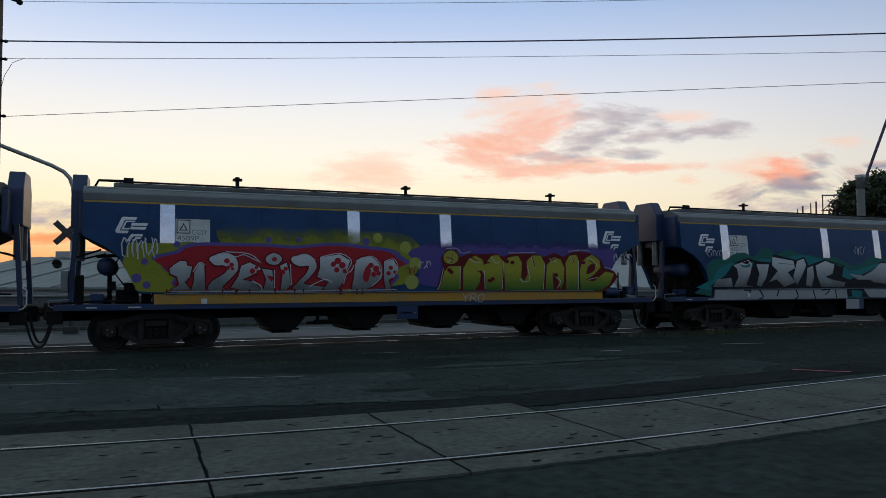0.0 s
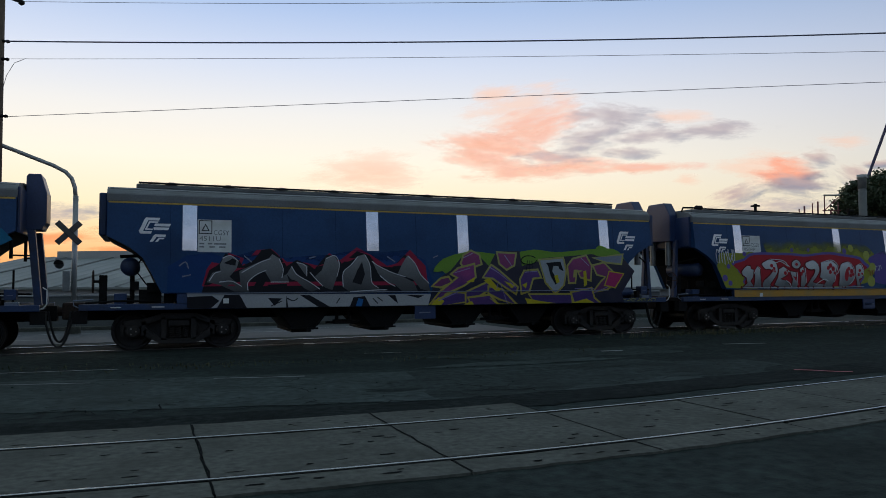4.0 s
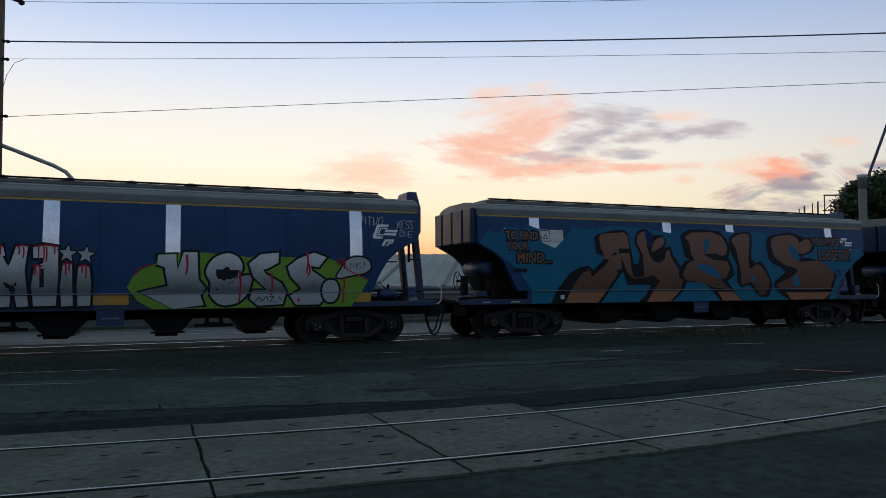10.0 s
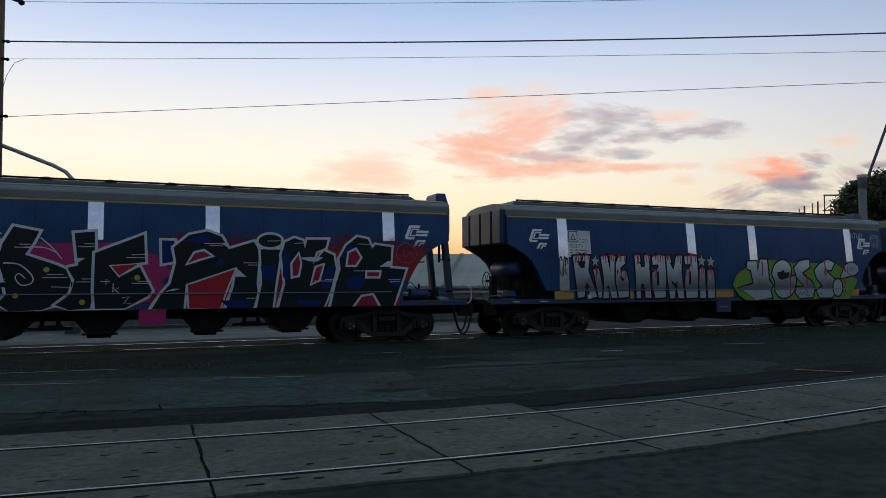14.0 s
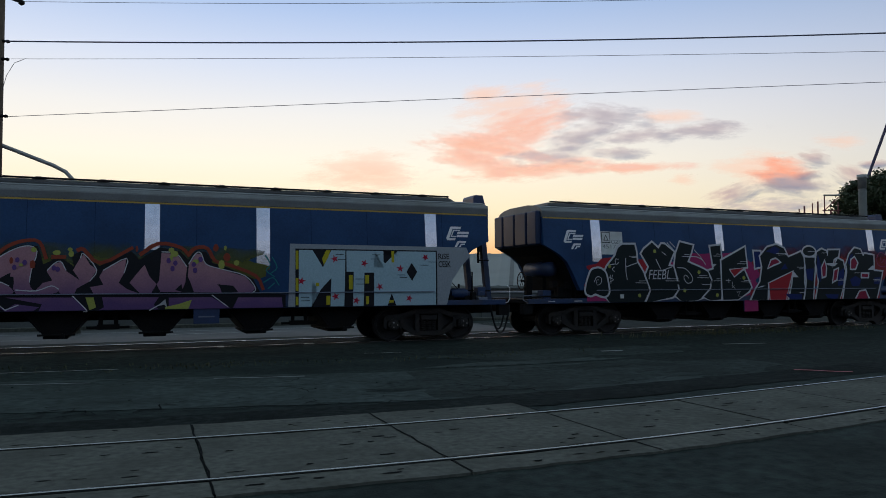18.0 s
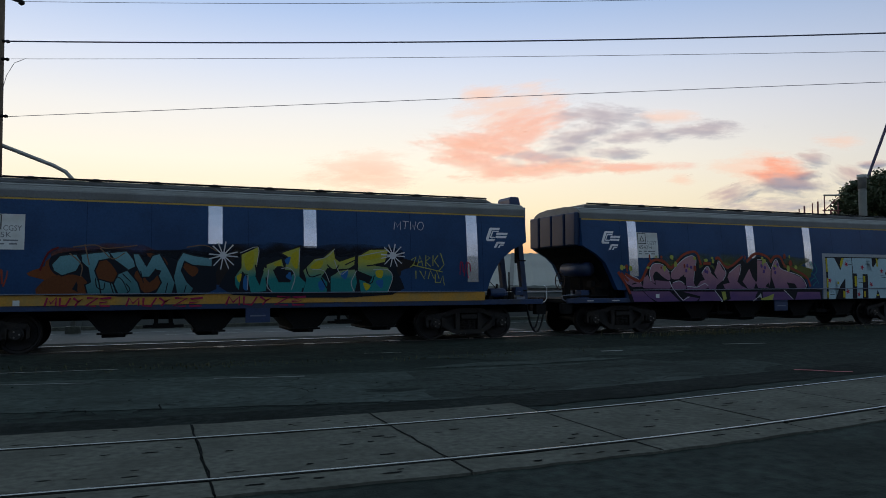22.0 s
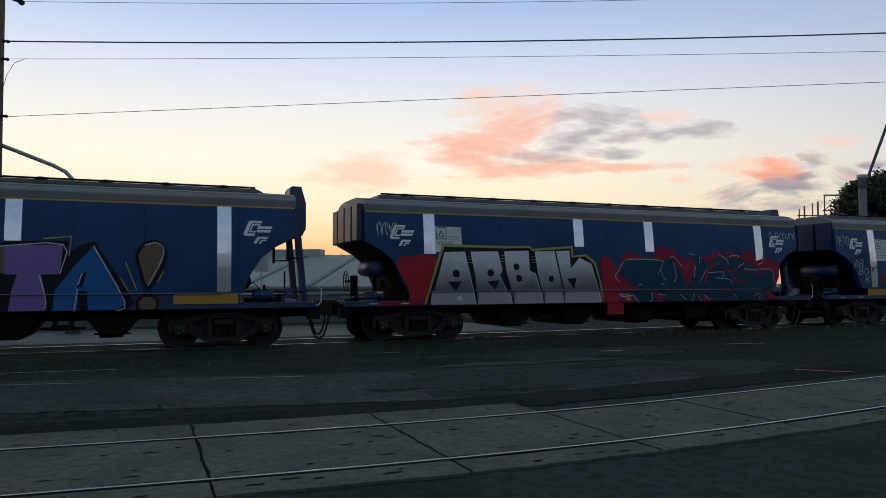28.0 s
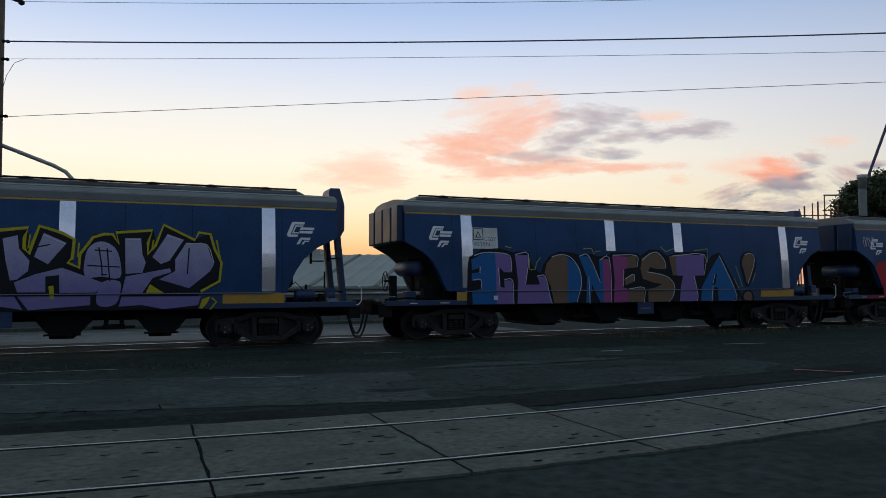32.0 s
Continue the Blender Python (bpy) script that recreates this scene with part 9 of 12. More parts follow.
piece(F, "letter", [(4.13, 2.48), (4.51, 2.52), (4.52, 2.11), (4.49, 1.14), (4.45, 0.92), (4.06, 0.89), (3.81, 1.00), (4.08, 1.22), (4.15, 1.51), (4.01, 1.76), (4.21, 1.81)], BLACKGREEN, rim=0.055, edge=WHITEP, label="black letter with a white rim")
piece(F, "letter", [(4.52, 2.07), (5.46, 2.48), (5.49, 1.89), (4.85, 1.80), (5.02, 1.59), (5.38, 1.79), (5.63, 1.28), (5.54, 1.16), (5.10, 0.91), (4.54, 0.91), (4.51, 1.29)], BLACKGREEN, rim=0.055, edge=WHITEP, label="black letter with a white rim")
piece(F, "paint_block", [(4.83, 1.80), (5.35, 1.85), (4.99, 1.60)], REDP, rim=0.03, edge=WHITEP)
piece(F, "letter", [(5.81, 2.36), (6.07, 2.36), (6.04, 1.90), (5.83, 1.86)], NAVY, rim=0.055, edge=WHITEP, label="black letter with a white rim")
piece(F, "letter", [(6.11, 1.90), (6.05, 2.21), (6.37, 2.49), (6.75, 2.58), (7.05, 2.47), (7.20, 2.19), (7.75, 2.37), (7.87, 2.15), (7.81, 1.43), (7.85, 1.16), (7.74, 0.87), (7.16, 0.88), (7.31, 1.35), (7.38, 1.79), (6.31, 1.39), (6.27, 0.88), (5.63, 0.89), (5.81, 1.20), (6.00, 1.43)], BLACKGREEN, rim=0.055, edge=WHITEP, label="black letter with a white rim")
piece(F, "paint_block", [(6.35, 1.39), (7.34, 1.75), (7.15, 1.27), (7.03, 0.88), (6.39, 0.89)], REDP, rim=0.04, edge=WHITEP)
piece(F, "letter", [(7.90, 2.20), (8.35, 2.20), (8.23, 1.43), (8.17, 0.87), (7.82, 0.87), (7.93, 1.43)], BLACKGREEN, rim=0.055, edge=WHITEP, label="black letter with a white rim")
piece(F, "letter", [(8.37, 2.40), (8.33, 2.32), (8.23, 2.27), (8.10, 2.25), (7.97, 2.27), (7.88, 2.32), (7.85, 2.39), (7.89, 2.46), (7.99, 2.52), (8.12, 2.54), (8.25, 2.52), (8.34, 2.47)], BLACKGREEN, True, rim=0.055, edge=WHITEP, label="black letter with a white rim")
piece(F, "letter", [(8.36, 2.07), (8.45, 2.37), (8.66, 2.47), (8.86, 2.41), (8.90, 2.24), (8.96, 2.44), (9.44, 2.45), (9.38, 2.25), (9.16, 2.16), (9.08, 1.88), (9.35, 2.18), (9.57, 2.09), (9.63, 1.76), (9.50, 1.26), (9.35, 0.86), (8.31, 0.87), (8.45, 1.43)], BLACKGREEN, rim=0.055, edge=WHITEP, label="black letter with a white rim")
piece(F, "letter", [(9.71, 2.00), (9.89, 2.32), (10.16, 2.53), (10.42, 2.48), (10.52, 2.26), (10.60, 2.35), (11.01, 2.30), (10.96, 1.79), (11.36, 1.76), (11.15, 1.17), (11.05, 0.86), (9.51, 0.86), (9.63, 1.43), (9.74, 1.76)], BLACKGREEN, rim=0.055, edge=WHITEP, label="black letter with a white rim")
piece(F, "paint_block", [(6.29, 2.37), (6.67, 2.53), (6.89, 2.44), (6.73, 2.28)], NAVY)
piece(F, "paint_block", [(6.85, 1.81), (7.05, 2.01), (7.14, 1.84)], NAVY)
piece(F, "paint_block", [(7.89, 1.83), (8.25, 1.86), (8.19, 1.46), (7.95, 1.51)], NAVY)
piece(F, "paint_block", [(8.40, 2.04), (8.48, 2.32), (8.59, 1.91), (8.51, 1.43), (8.39, 1.59)], NAVY)
piece(F, "paint_block", [(9.34, 1.75), (9.60, 1.89), (9.53, 1.34), (9.28, 1.30)], NAVY)
piece(F, "paint_block", [(9.78, 2.05), (9.93, 2.31), (10.06, 2.34), (9.89, 1.92)], NAVY)
piece(F, "paint_block", [(9.83, 1.51), (10.09, 1.62), (10.36, 1.51), (10.24, 1.29), (9.92, 1.29)], NAVY)
piece(F, "paint_block", [(10.97, 1.56), (11.30, 1.59), (11.20, 1.34), (10.94, 1.37)], NAVY)
piece(F, "paint_block", [(7.02, 1.06), (7.69, 1.05), (7.68, 0.89), (7.20, 0.90)], NAVY)
piece(F, "paint_block", [(8.70, 1.04), (9.31, 1.03), (9.22, 0.87), (8.82, 0.91)], NAVY)
piece(F, "paint_block", [(6.35, 1.87), (6.49, 2.09), (6.68, 2.14), (6.83, 2.04), (6.56, 1.96)], CRIMSON, rim=0.05, edge=WHITEP)
piece(F, "paint_block", [(8.62, 1.59), (8.61, 1.88), (8.75, 2.09), (8.79, 1.88), (8.74, 1.62)], CRIMSON, rim=0.05, edge=WHITEP)
piece(F, "paint_block", [(9.06, 1.43), (9.16, 1.79), (9.32, 1.85), (9.22, 1.51)], CRIMSON, rim=0.05, edge=WHITEP)
piece(F, "paint_block", [(9.91, 1.86), (9.95, 2.14), (10.11, 2.22), (10.22, 2.04), (10.10, 1.86)], CRIMSON, rim=0.05, edge=WHITEP)
piece(F, "paint_block", [(10.10, 0.86), (10.26, 1.11), (10.52, 1.14), (10.66, 0.86)], CRIMSON, rim=0.05, edge=WHITEP)
piece(F, "paint_block", [(10.39, 1.69), (10.69, 1.69), (10.67, 1.59), (10.38, 1.59)], CRIMSON, rim=0.05, edge=WHITEP)
piece(F, "letter", [(-0.25, 1.22), (-0.09, 1.70), (0.07, 1.80), (0.25, 1.80), (0.40, 1.68), (0.46, 1.44), (0.49, 1.16), (0.34, 1.05), (0.06, 1.13), (-0.10, 1.08)], BLACKGREEN, True, rim=0.055, edge=WHITEP)
trail(F, [(0.03, 1.44), (0.11, 1.58), (0.25, 1.56), (0.24, 1.41), (0.12, 1.36), (0.11, 1.49), (0.18, 1.50)], WHITEP, 0.018)
trail(F, [(1.09, 2.10), (1.08, 1.72), (1.12, 1.50)], WHITEP, 0.025)
trail(F, [(1.09, 1.86), (1.48, 1.98)], WHITEP, 0.025)
trail(F, [(2.13, 2.08), (2.24, 1.87), (2.30, 1.76)], WHITEP, 0.025)
trail(F, [(2.30, 1.76), (2.68, 1.87)], WHITEP, 0.025)
trail(F, [(2.87, 1.85), (3.16, 1.82), (3.39, 1.59), (3.37, 1.44), (3.19, 1.41), (3.09, 1.56), (3.16, 1.64), (3.27, 1.54)], WHITEP, 0.025)
trail(F, [(3.23, 2.17), (3.59, 2.17), (3.83, 2.06)], WHITEP, 0.025)
trail(F, [(3.52, 2.37), (3.75, 2.15), (3.91, 1.94)], WHITEP, 0.025)
trail(F, [(2.35, 2.30), (2.50, 2.20)], WHITEP, 0.025)
trail(F, [(2.55, 2.57), (2.78, 2.35)], WHITEP, 0.025)
trail(F, [(2.65, 2.60), (2.83, 2.43)], WHITEP, 0.025)
trail(F, [(1.21, 2.16), (1.47, 2.16)], WHITEP, 0.016, False)
trail(F, [(1.29, 2.12), (1.47, 2.12)], WHITEP, 0.016, False)
trail(F, [(1.50, 1.47), (1.78, 1.47)], WHITEP, 0.016, False)
trail(F, [(1.39, 1.42), (1.78, 1.41)], WHITEP, 0.016, False)
trail(F, [(2.59, 1.53), (2.91, 1.53)], WHITEP, 0.016, False)
trail(F, [(2.43, 1.47), (2.93, 1.47)], WHITEP, 0.016, False)
trail(F, [(3.15, 2.23), (3.34, 2.23)], WHITEP, 0.016, False)
trail(F, [(3.06, 2.17), (3.34, 2.17)], WHITEP, 0.016, False)
trail(F, [(3.65, 1.62), (3.95, 1.62)], WHITEP, 0.016, False)
trail(F, [(3.57, 1.56), (4.02, 1.56)], WHITEP, 0.016, False)
trail(F, [(3.73, 1.37), (4.05, 1.36)], WHITEP, 0.016, False)
trail(F, [(4.32, 2.26), (4.53, 2.26)], WHITEP, 0.016, False)
trail(F, [(4.21, 2.20), (4.52, 2.20)], WHITEP, 0.016, False)
trail(F, [(4.29, 1.53), (4.50, 1.53)], WHITEP, 0.016, False)
trail(F, [(4.19, 1.47), (4.50, 1.47)], WHITEP, 0.016, False)
trail(F, [(5.22, 2.04), (5.50, 2.05)], WHITEP, 0.016, False)
trail(F, [(5.12, 1.98), (5.50, 1.98)], WHITEP, 0.016, False)
trail(F, [(5.34, 1.48), (5.62, 1.48)], WHITEP, 0.016, False)
trail(F, [(5.23, 1.44), (5.62, 1.43)], WHITEP, 0.016, False)
trail(F, [(6.69, 2.31), (7.17, 2.32)], WHITEP, 0.016, False)
trail(F, [(7.52, 1.89), (7.86, 1.89)], WHITEP, 0.016, False)
trail(F, [(7.62, 1.84), (7.85, 1.84)], WHITEP, 0.016, False)
trail(F, [(8.05, 2.39), (8.37, 2.40)], WHITEP, 0.016, False)
trail(F, [(8.65, 2.35), (8.89, 2.36)], WHITEP, 0.016, False)
trail(F, [(9.10, 1.48), (9.62, 1.48)], WHITEP, 0.016, False)
trail(F, [(9.37, 1.52), (9.68, 1.52)], WHITEP, 0.016, False)
trail(F, [(10.15, 2.36), (10.49, 2.36)], WHITEP, 0.016, False)
trail(F, [(10.05, 1.72), (10.31, 1.72)], WHITEP, 0.016, False)
trail(F, [(10.90, 1.51), (11.21, 1.51)], WHITEP, 0.016, False)
trail(F, [(10.96, 1.46), (11.21, 1.46)], WHITEP, 0.016, False)
trail(F, [(7.59, 1.10), (7.83, 1.10)], WHITEP, 0.016, False)
trail(F, [(6.78, 2.26), (7.07, 2.27)], WHITEP, 0.016, False)
piece(F, "paint_dot", [(0.59, 1.87), (0.57, 1.83), (0.54, 1.82), (0.50, 1.83), (0.49, 1.87), (0.50, 1.91), (0.54, 1.93), (0.58, 1.91)], OLIVE)
piece(F, "paint_dot", [(2.15, 2.31), (2.13, 2.27), (2.09, 2.26), (2.05, 2.27), (2.04, 2.31), (2.06, 2.35), (2.10, 2.37), (2.13, 2.35)], OLIVE)
piece(F, "paint_dot", [(1.57, 1.06), (1.55, 1.02), (1.51, 1.01), (1.48, 1.03), (1.46, 1.07), (1.48, 1.10), (1.51, 1.12), (1.55, 1.10)], OLIVE)
piece(F, "paint_dot", [(3.70, 1.72), (3.68, 1.68), (3.64, 1.66), (3.60, 1.68), (3.58, 1.72), (3.60, 1.76), (3.64, 1.78), (3.68, 1.76)], OLIVE)
piece(F, "paint_dot", [(4.36, 1.05), (4.34, 1.01), (4.30, 0.99), (4.26, 1.01), (4.24, 1.05), (4.26, 1.09), (4.30, 1.11), (4.34, 1.09)], OLIVE)
piece(F, "paint_dot", [(3.16, 1.19), (3.14, 1.15), (3.10, 1.14), (3.06, 1.15), (3.05, 1.19), (3.06, 1.23), (3.10, 1.25), (3.14, 1.23)], OLIVE)
piece(F, "paint_dot", [(5.40, 1.56), (5.38, 1.51), (5.34, 1.50), (5.29, 1.51), (5.28, 1.56), (5.29, 1.60), (5.34, 1.62), (5.38, 1.60)], OLIVE)
decal("tag_line", lettering("FEEBL", 1.86, 2.62, 1.52, 1.78, 0.0, 0.2), WHITEP, F, lift_of(F))
trail(F, [(0.84, 2.07), (0.73, 2.07), (0.76, 1.92), (0.86, 2.00)], WHITEP, 0.02)
trail(F, [(0.70, 1.86), (0.62, 1.79), (0.70, 1.72)], WHITEP, 0.02)
trail(F, [(0.62, 1.64), (0.59, 1.53)], WHITEP, 0.02)
trail(F, [(0.50, 1.58), (0.65, 1.50), (0.53, 1.45)], WHITEP, 0.02)
trail(F, [(0.56, 1.64), (0.56, 1.39)], WHITEP, 0.02)
trail(F, [(4.88, 1.44), (4.87, 1.26), (4.98, 1.35), (4.87, 1.35), (5.01, 1.21)], WHITEP, 0.018, False)
trail(F, [(5.05, 1.13), (5.19, 1.16), (5.08, 1.01), (5.22, 1.01)], WHITEP, 0.018, False)
trail(F, [(4.63, 1.48), (4.81, 1.47), (4.74, 1.53), (4.74, 1.41)], WHITEP, 0.018, False)
trail(F, [(11.18, 2.31), (11.37, 2.41), (11.58, 2.28), (11.65, 2.11), (11.48, 1.93), (11.20, 1.97), (11.12, 2.13), (11.18, 2.31)], CPINK, 0.02)
trail(F, [(11.31, 2.24), (11.34, 2.05), (11.51, 2.19), (11.53, 2.02)], CPINK, 0.02)
decal("paint_block", rect(5.38, 5.92, 0.55, 0.88), PINKP, F, -0.015)
decal("paint_block", rect(-0.2, 0.6, 0.92, 1.18), PINKP, F, 0.004)
small_marks(F)

# seventh wagon: purple wild letters, then pale blue block letters on a grey panel
dress(G, "blue grain hopper wagon with purple lettering and pale blue block letters", "4542H", (1.6, 2.15, 1.75, 2.25))
decal("paint_cloud", blob(0.6, 7.1, 1.25, 2.36, 51, 0.12, square=5), OLIVEHALO, G, 0.005)
piece(G, "letter_ground", [(-0.29, 1.65), (0.10, 1.59), (0.37, 1.42), (0.52, 1.58), (0.67, 1.88), (0.91, 2.01), (1.19, 1.95), (1.36, 1.80), (1.45, 1.77), (1.82, 2.10), (2.11, 2.22), (2.37, 2.20), (2.48, 1.83), (2.65, 1.92), (2.84, 1.94), (3.04, 1.78), (2.99, 2.01), (3.15, 2.10), (3.51, 1.80), (4.12, 2.11), (4.28, 1.95), (4.67, 2.21), (5.07, 2.13), (5.26, 1.95), (5.39, 2.13), (5.62, 2.13), (5.76, 1.88), (6.04, 1.80), (6.63, 1.54), (6.79, 1.23), (7.36, 1.17), (7.36, 0.86), (0.01, 0.86), (-0.16, 1.34)], BLACKP)
piece(G, "letter", [(-0.24, 1.61), (0.21, 1.55), (0.37, 1.40), (0.44, 1.31), (0.08, 1.30), (-0.11, 1.40)], PURPLE, label="purple and pink letter with black outline")
piece(G, "letter", [(0.67, 1.70), (0.75, 1.89), (0.93, 1.96), (1.16, 1.90), (1.36, 1.72), (1.39, 1.49), (1.16, 1.57), (0.97, 1.72), (0.87, 1.72), (0.79, 1.58), (0.86, 1.41), (0.72, 1.48)], PURPLE, True, label="purple and pink letter with black outline")
piece(G, "letter", [(0.44, 1.27), (0.47, 1.55), (0.61, 1.64), (0.72, 1.46), (0.88, 1.35), (0.87, 1.49), (1.37, 1.45), (1.45, 1.36), (1.39, 1.25), (0.54, 1.26)], PURPLE, label="purple and pink letter with black outline")
piece(G, "letter", [(1.44, 1.72), (1.70, 1.95), (1.96, 2.12), (2.21, 2.19), (2.35, 2.08), (2.30, 1.88), (2.24, 1.46), (2.36, 1.29), (2.63, 1.38), (2.76, 1.32), (2.65, 1.23), (2.01, 1.23), (1.96, 1.57), (1.71, 1.52), (1.46, 1.53)], PURPLE, True, label="purple and pink letter with black outline")
piece(G, "letter", [(1.47, 1.24), (1.49, 1.42), (1.71, 1.46), (1.89, 1.38), (1.95, 1.24)], PURPLE, True, label="purple and pink letter with black outline")
piece(G, "letter", [(2.54, 1.69), (2.65, 1.83), (2.79, 1.88), (2.90, 1.69), (3.15, 1.50), (3.06, 1.23), (2.80, 1.23), (2.67, 1.40), (2.51, 1.27), (2.36, 1.31), (2.48, 1.45), (2.65, 1.50)], PURPLE, label="purple and pink letter with black outline")
piece(G, "letter", [(3.13, 1.93), (3.21, 2.04), (3.33, 1.83), (3.46, 1.72), (3.33, 1.48), (3.09, 1.33), (3.14, 1.52), (3.02, 1.71)], PURPLE, label="purple and pink letter with black outline")
piece(G, "letter", [(3.51, 1.57), (3.58, 1.71), (4.02, 1.96), (3.98, 1.65), (3.88, 1.45), (4.04, 1.32), (4.28, 1.22), (3.41, 1.22), (3.34, 1.36), (3.59, 1.41)], PURPLE, label="purple and pink letter with black outline")
piece(G, "letter", [(4.09, 1.45), (4.28, 1.71), (4.38, 1.83), (4.48, 1.58), (4.62, 1.42), (4.52, 1.23), (4.29, 1.23)], PURPLE, label="purple and pink letter with black outline")
piece(G, "letter", [(4.67, 1.50), (4.71, 2.09), (5.01, 2.07), (5.23, 1.79), (5.20, 1.45), (5.12, 1.25), (4.70, 1.25), (4.62, 1.41)], PURPLE, label="purple and pink letter with black outline")
piece(G, "letter", [(5.27, 1.85), (5.41, 2.08), (5.52, 2.08), (5.63, 1.84), (5.98, 1.73), (6.46, 1.58), (6.69, 1.32), (6.60, 1.23), (6.20, 1.23), (5.89, 1.43), (5.96, 1.23), (5.38, 1.24), (5.31, 1.44), (5.25, 1.58)], PURPLE, label="purple and pink letter with black outline")
piece(G, "letter_gap", [(5.86, 1.41), (6.20, 1.38), (6.31, 1.24), (6.03, 1.23)], BLACKP)
piece(G, "letter_gap", [(4.99, 1.29), (5.12, 1.42), (5.16, 1.25)], BLACKP)
piece(G, "letter_gap", [(1.71, 1.54), (1.91, 1.66), (1.89, 1.46)], BLACKP)
piece(G, "letter_foot", [(0.01, 1.18), (0.43, 1.18), (0.60, 1.04), (0.82, 0.87), (0.13, 0.89)], PURPLE)
piece(G, "letter_foot", [(0.46, 1.18), (1.37, 1.17), (1.66, 0.93), (1.74, 0.86), (0.93, 0.87), (0.65, 1.01)], PURPLE)
piece(G, "letter_foot", [(1.48, 1.17), (1.83, 0.91), (2.00, 1.03), (2.42, 0.96), (2.32, 0.86), (1.83, 0.86)], PURPLE)
piece(G, "letter_foot", [(1.83, 1.16), (3.02, 1.15), (3.29, 0.88), (3.24, 0.86), (2.42, 0.86), (2.47, 1.02)], PURPLE)
piece(G, "letter_foot", [(3.57, 1.15), (4.67, 1.14), (4.57, 0.98), (4.67, 0.86), (3.51, 0.86), (3.61, 0.94)], PURPLE)
piece(G, "letter_foot", [(4.87, 1.13), (5.75, 1.13), (6.10, 0.91), (6.15, 0.86), (4.87, 0.86)], PURPLE)
piece(G, "letter_foot", [(6.31, 1.12), (7.27, 1.11), (7.30, 0.86), (6.20, 0.86)], PURPLE)
piece(G, "paint_block", [(3.26, 1.15), (3.41, 1.15), (3.46, 0.94), (3.34, 0.86)], OLIVE)
piece(G, "paint_block", [(4.80, 0.93), (5.07, 0.99), (5.34, 1.08), (5.27, 0.86), (4.80, 0.86)], OLIVE)
piece(G, "paint_block", [(4.64, 0.95), (4.80, 1.10), (4.84, 0.91), (4.78, 0.98)], SILVERLOW)
trail(G, [(-0.24, 1.62), (0.21, 1.57), (0.38, 1.40)], WHITEP, 0.022)
trail(G, [(0.72, 1.46), (0.67, 1.70), (0.76, 1.90), (0.93, 1.97), (1.16, 1.92), (1.37, 1.72)], WHITEP, 0.022)
trail(G, [(1.44, 1.72), (1.70, 1.96), (1.96, 2.13), (2.21, 2.20), (2.36, 2.09), (2.27, 1.70), (2.24, 1.46)], WHITEP, 0.022)
trail(G, [(2.00, 1.31), (2.36, 1.29), (2.63, 1.39), (2.77, 1.32)], WHITEP, 0.022)
trail(G, [(1.48, 1.42), (1.71, 1.47), (1.89, 1.39)], WHITEP, 0.022)
trail(G, [(2.55, 1.70), (2.67, 1.84), (2.79, 1.89), (2.89, 1.71)], WHITEP, 0.022)
trail(G, [(3.15, 1.96), (3.21, 2.05), (3.46, 1.72), (3.33, 1.48)], WHITEP, 0.022)
trail(G, [(3.58, 1.71), (4.03, 1.97), (3.98, 1.65)], WHITEP, 0.022)
trail(G, [(4.71, 2.11), (5.01, 2.08), (5.23, 1.79)], WHITEP, 0.022)
trail(G, [(5.26, 1.85), (5.41, 2.09), (5.52, 2.09), (5.63, 1.85), (5.98, 1.74)], WHITEP, 0.022)
trail(G, [(5.98, 1.74), (6.46, 1.60), (6.69, 1.32), (6.60, 1.21)], WHITEP, 0.022)
trail(G, [(1.37, 1.46), (1.48, 1.25), (1.83, 0.91)], WHITEP, 0.022)
trail(G, [(1.83, 0.91), (2.06, 1.01)], WHITEP, 0.022)
trail(G, [(3.02, 1.18), (3.29, 0.88), (3.23, 0.86)], WHITEP, 0.022)
trail(G, [(5.75, 1.18), (6.10, 0.91)], WHITEP, 0.022)
trail(G, [(4.48, 0.86), (4.67, 0.97)], WHITEP, 0.022)
trail(G, [(-0.39, 1.72), (-0.16, 1.40), (0.01, 1.11)], ORANGERIM, 0.085)
trail(G, [(-0.30, 1.69), (-0.05, 1.46)], ORANGERIM, 0.085)
trail(G, [(-0.16, 1.67), (0.32, 1.46), (0.52, 1.70), (0.69, 1.96), (0.91, 2.07), (1.21, 2.01), (1.45, 1.85), (1.82, 2.17), (2.12, 2.30), (2.40, 2.28), (2.53, 1.93)], ORANGERIM, 0.085)
trail(G, [(2.62, 1.98), (2.89, 1.98)], ORANGERIM, 0.085)
trail(G, [(3.08, 2.11), (3.21, 2.14), (3.53, 1.86), (4.15, 2.20)], ORANGERIM, 0.085)
trail(G, [(4.28, 2.04), (4.65, 2.29), (5.10, 2.21), (5.28, 2.02)], ORANGERIM, 0.085)
trail(G, [(5.25, 2.05), (5.41, 2.21), (5.65, 2.20), (5.81, 1.93), (6.09, 1.85), (6.69, 1.60), (6.86, 1.28)], ORANGERIM, 0.085)
piece(G, "paint_dot", [(1.15, 2.14), (1.14, 2.11), (1.11, 2.10), (1.08, 2.11), (1.07, 2.14), (1.08, 2.18), (1.11, 2.19), (1.14, 2.18)], ORANGERIM)
piece(G, "paint_dot", [(0.09, 1.82), (0.08, 1.76), (0.03, 1.74), (-0.01, 1.76), (-0.03, 1.82), (-0.01, 1.88), (0.03, 1.90), (0.07, 1.88)], OLIVE)
piece(G, "paint_dot", [(4.96, 2.15), (4.95, 2.11), (4.91, 2.09), (4.87, 2.11), (4.85, 2.15), (4.87, 2.19), (4.91, 2.21), (4.95, 2.19)], OLIVE)
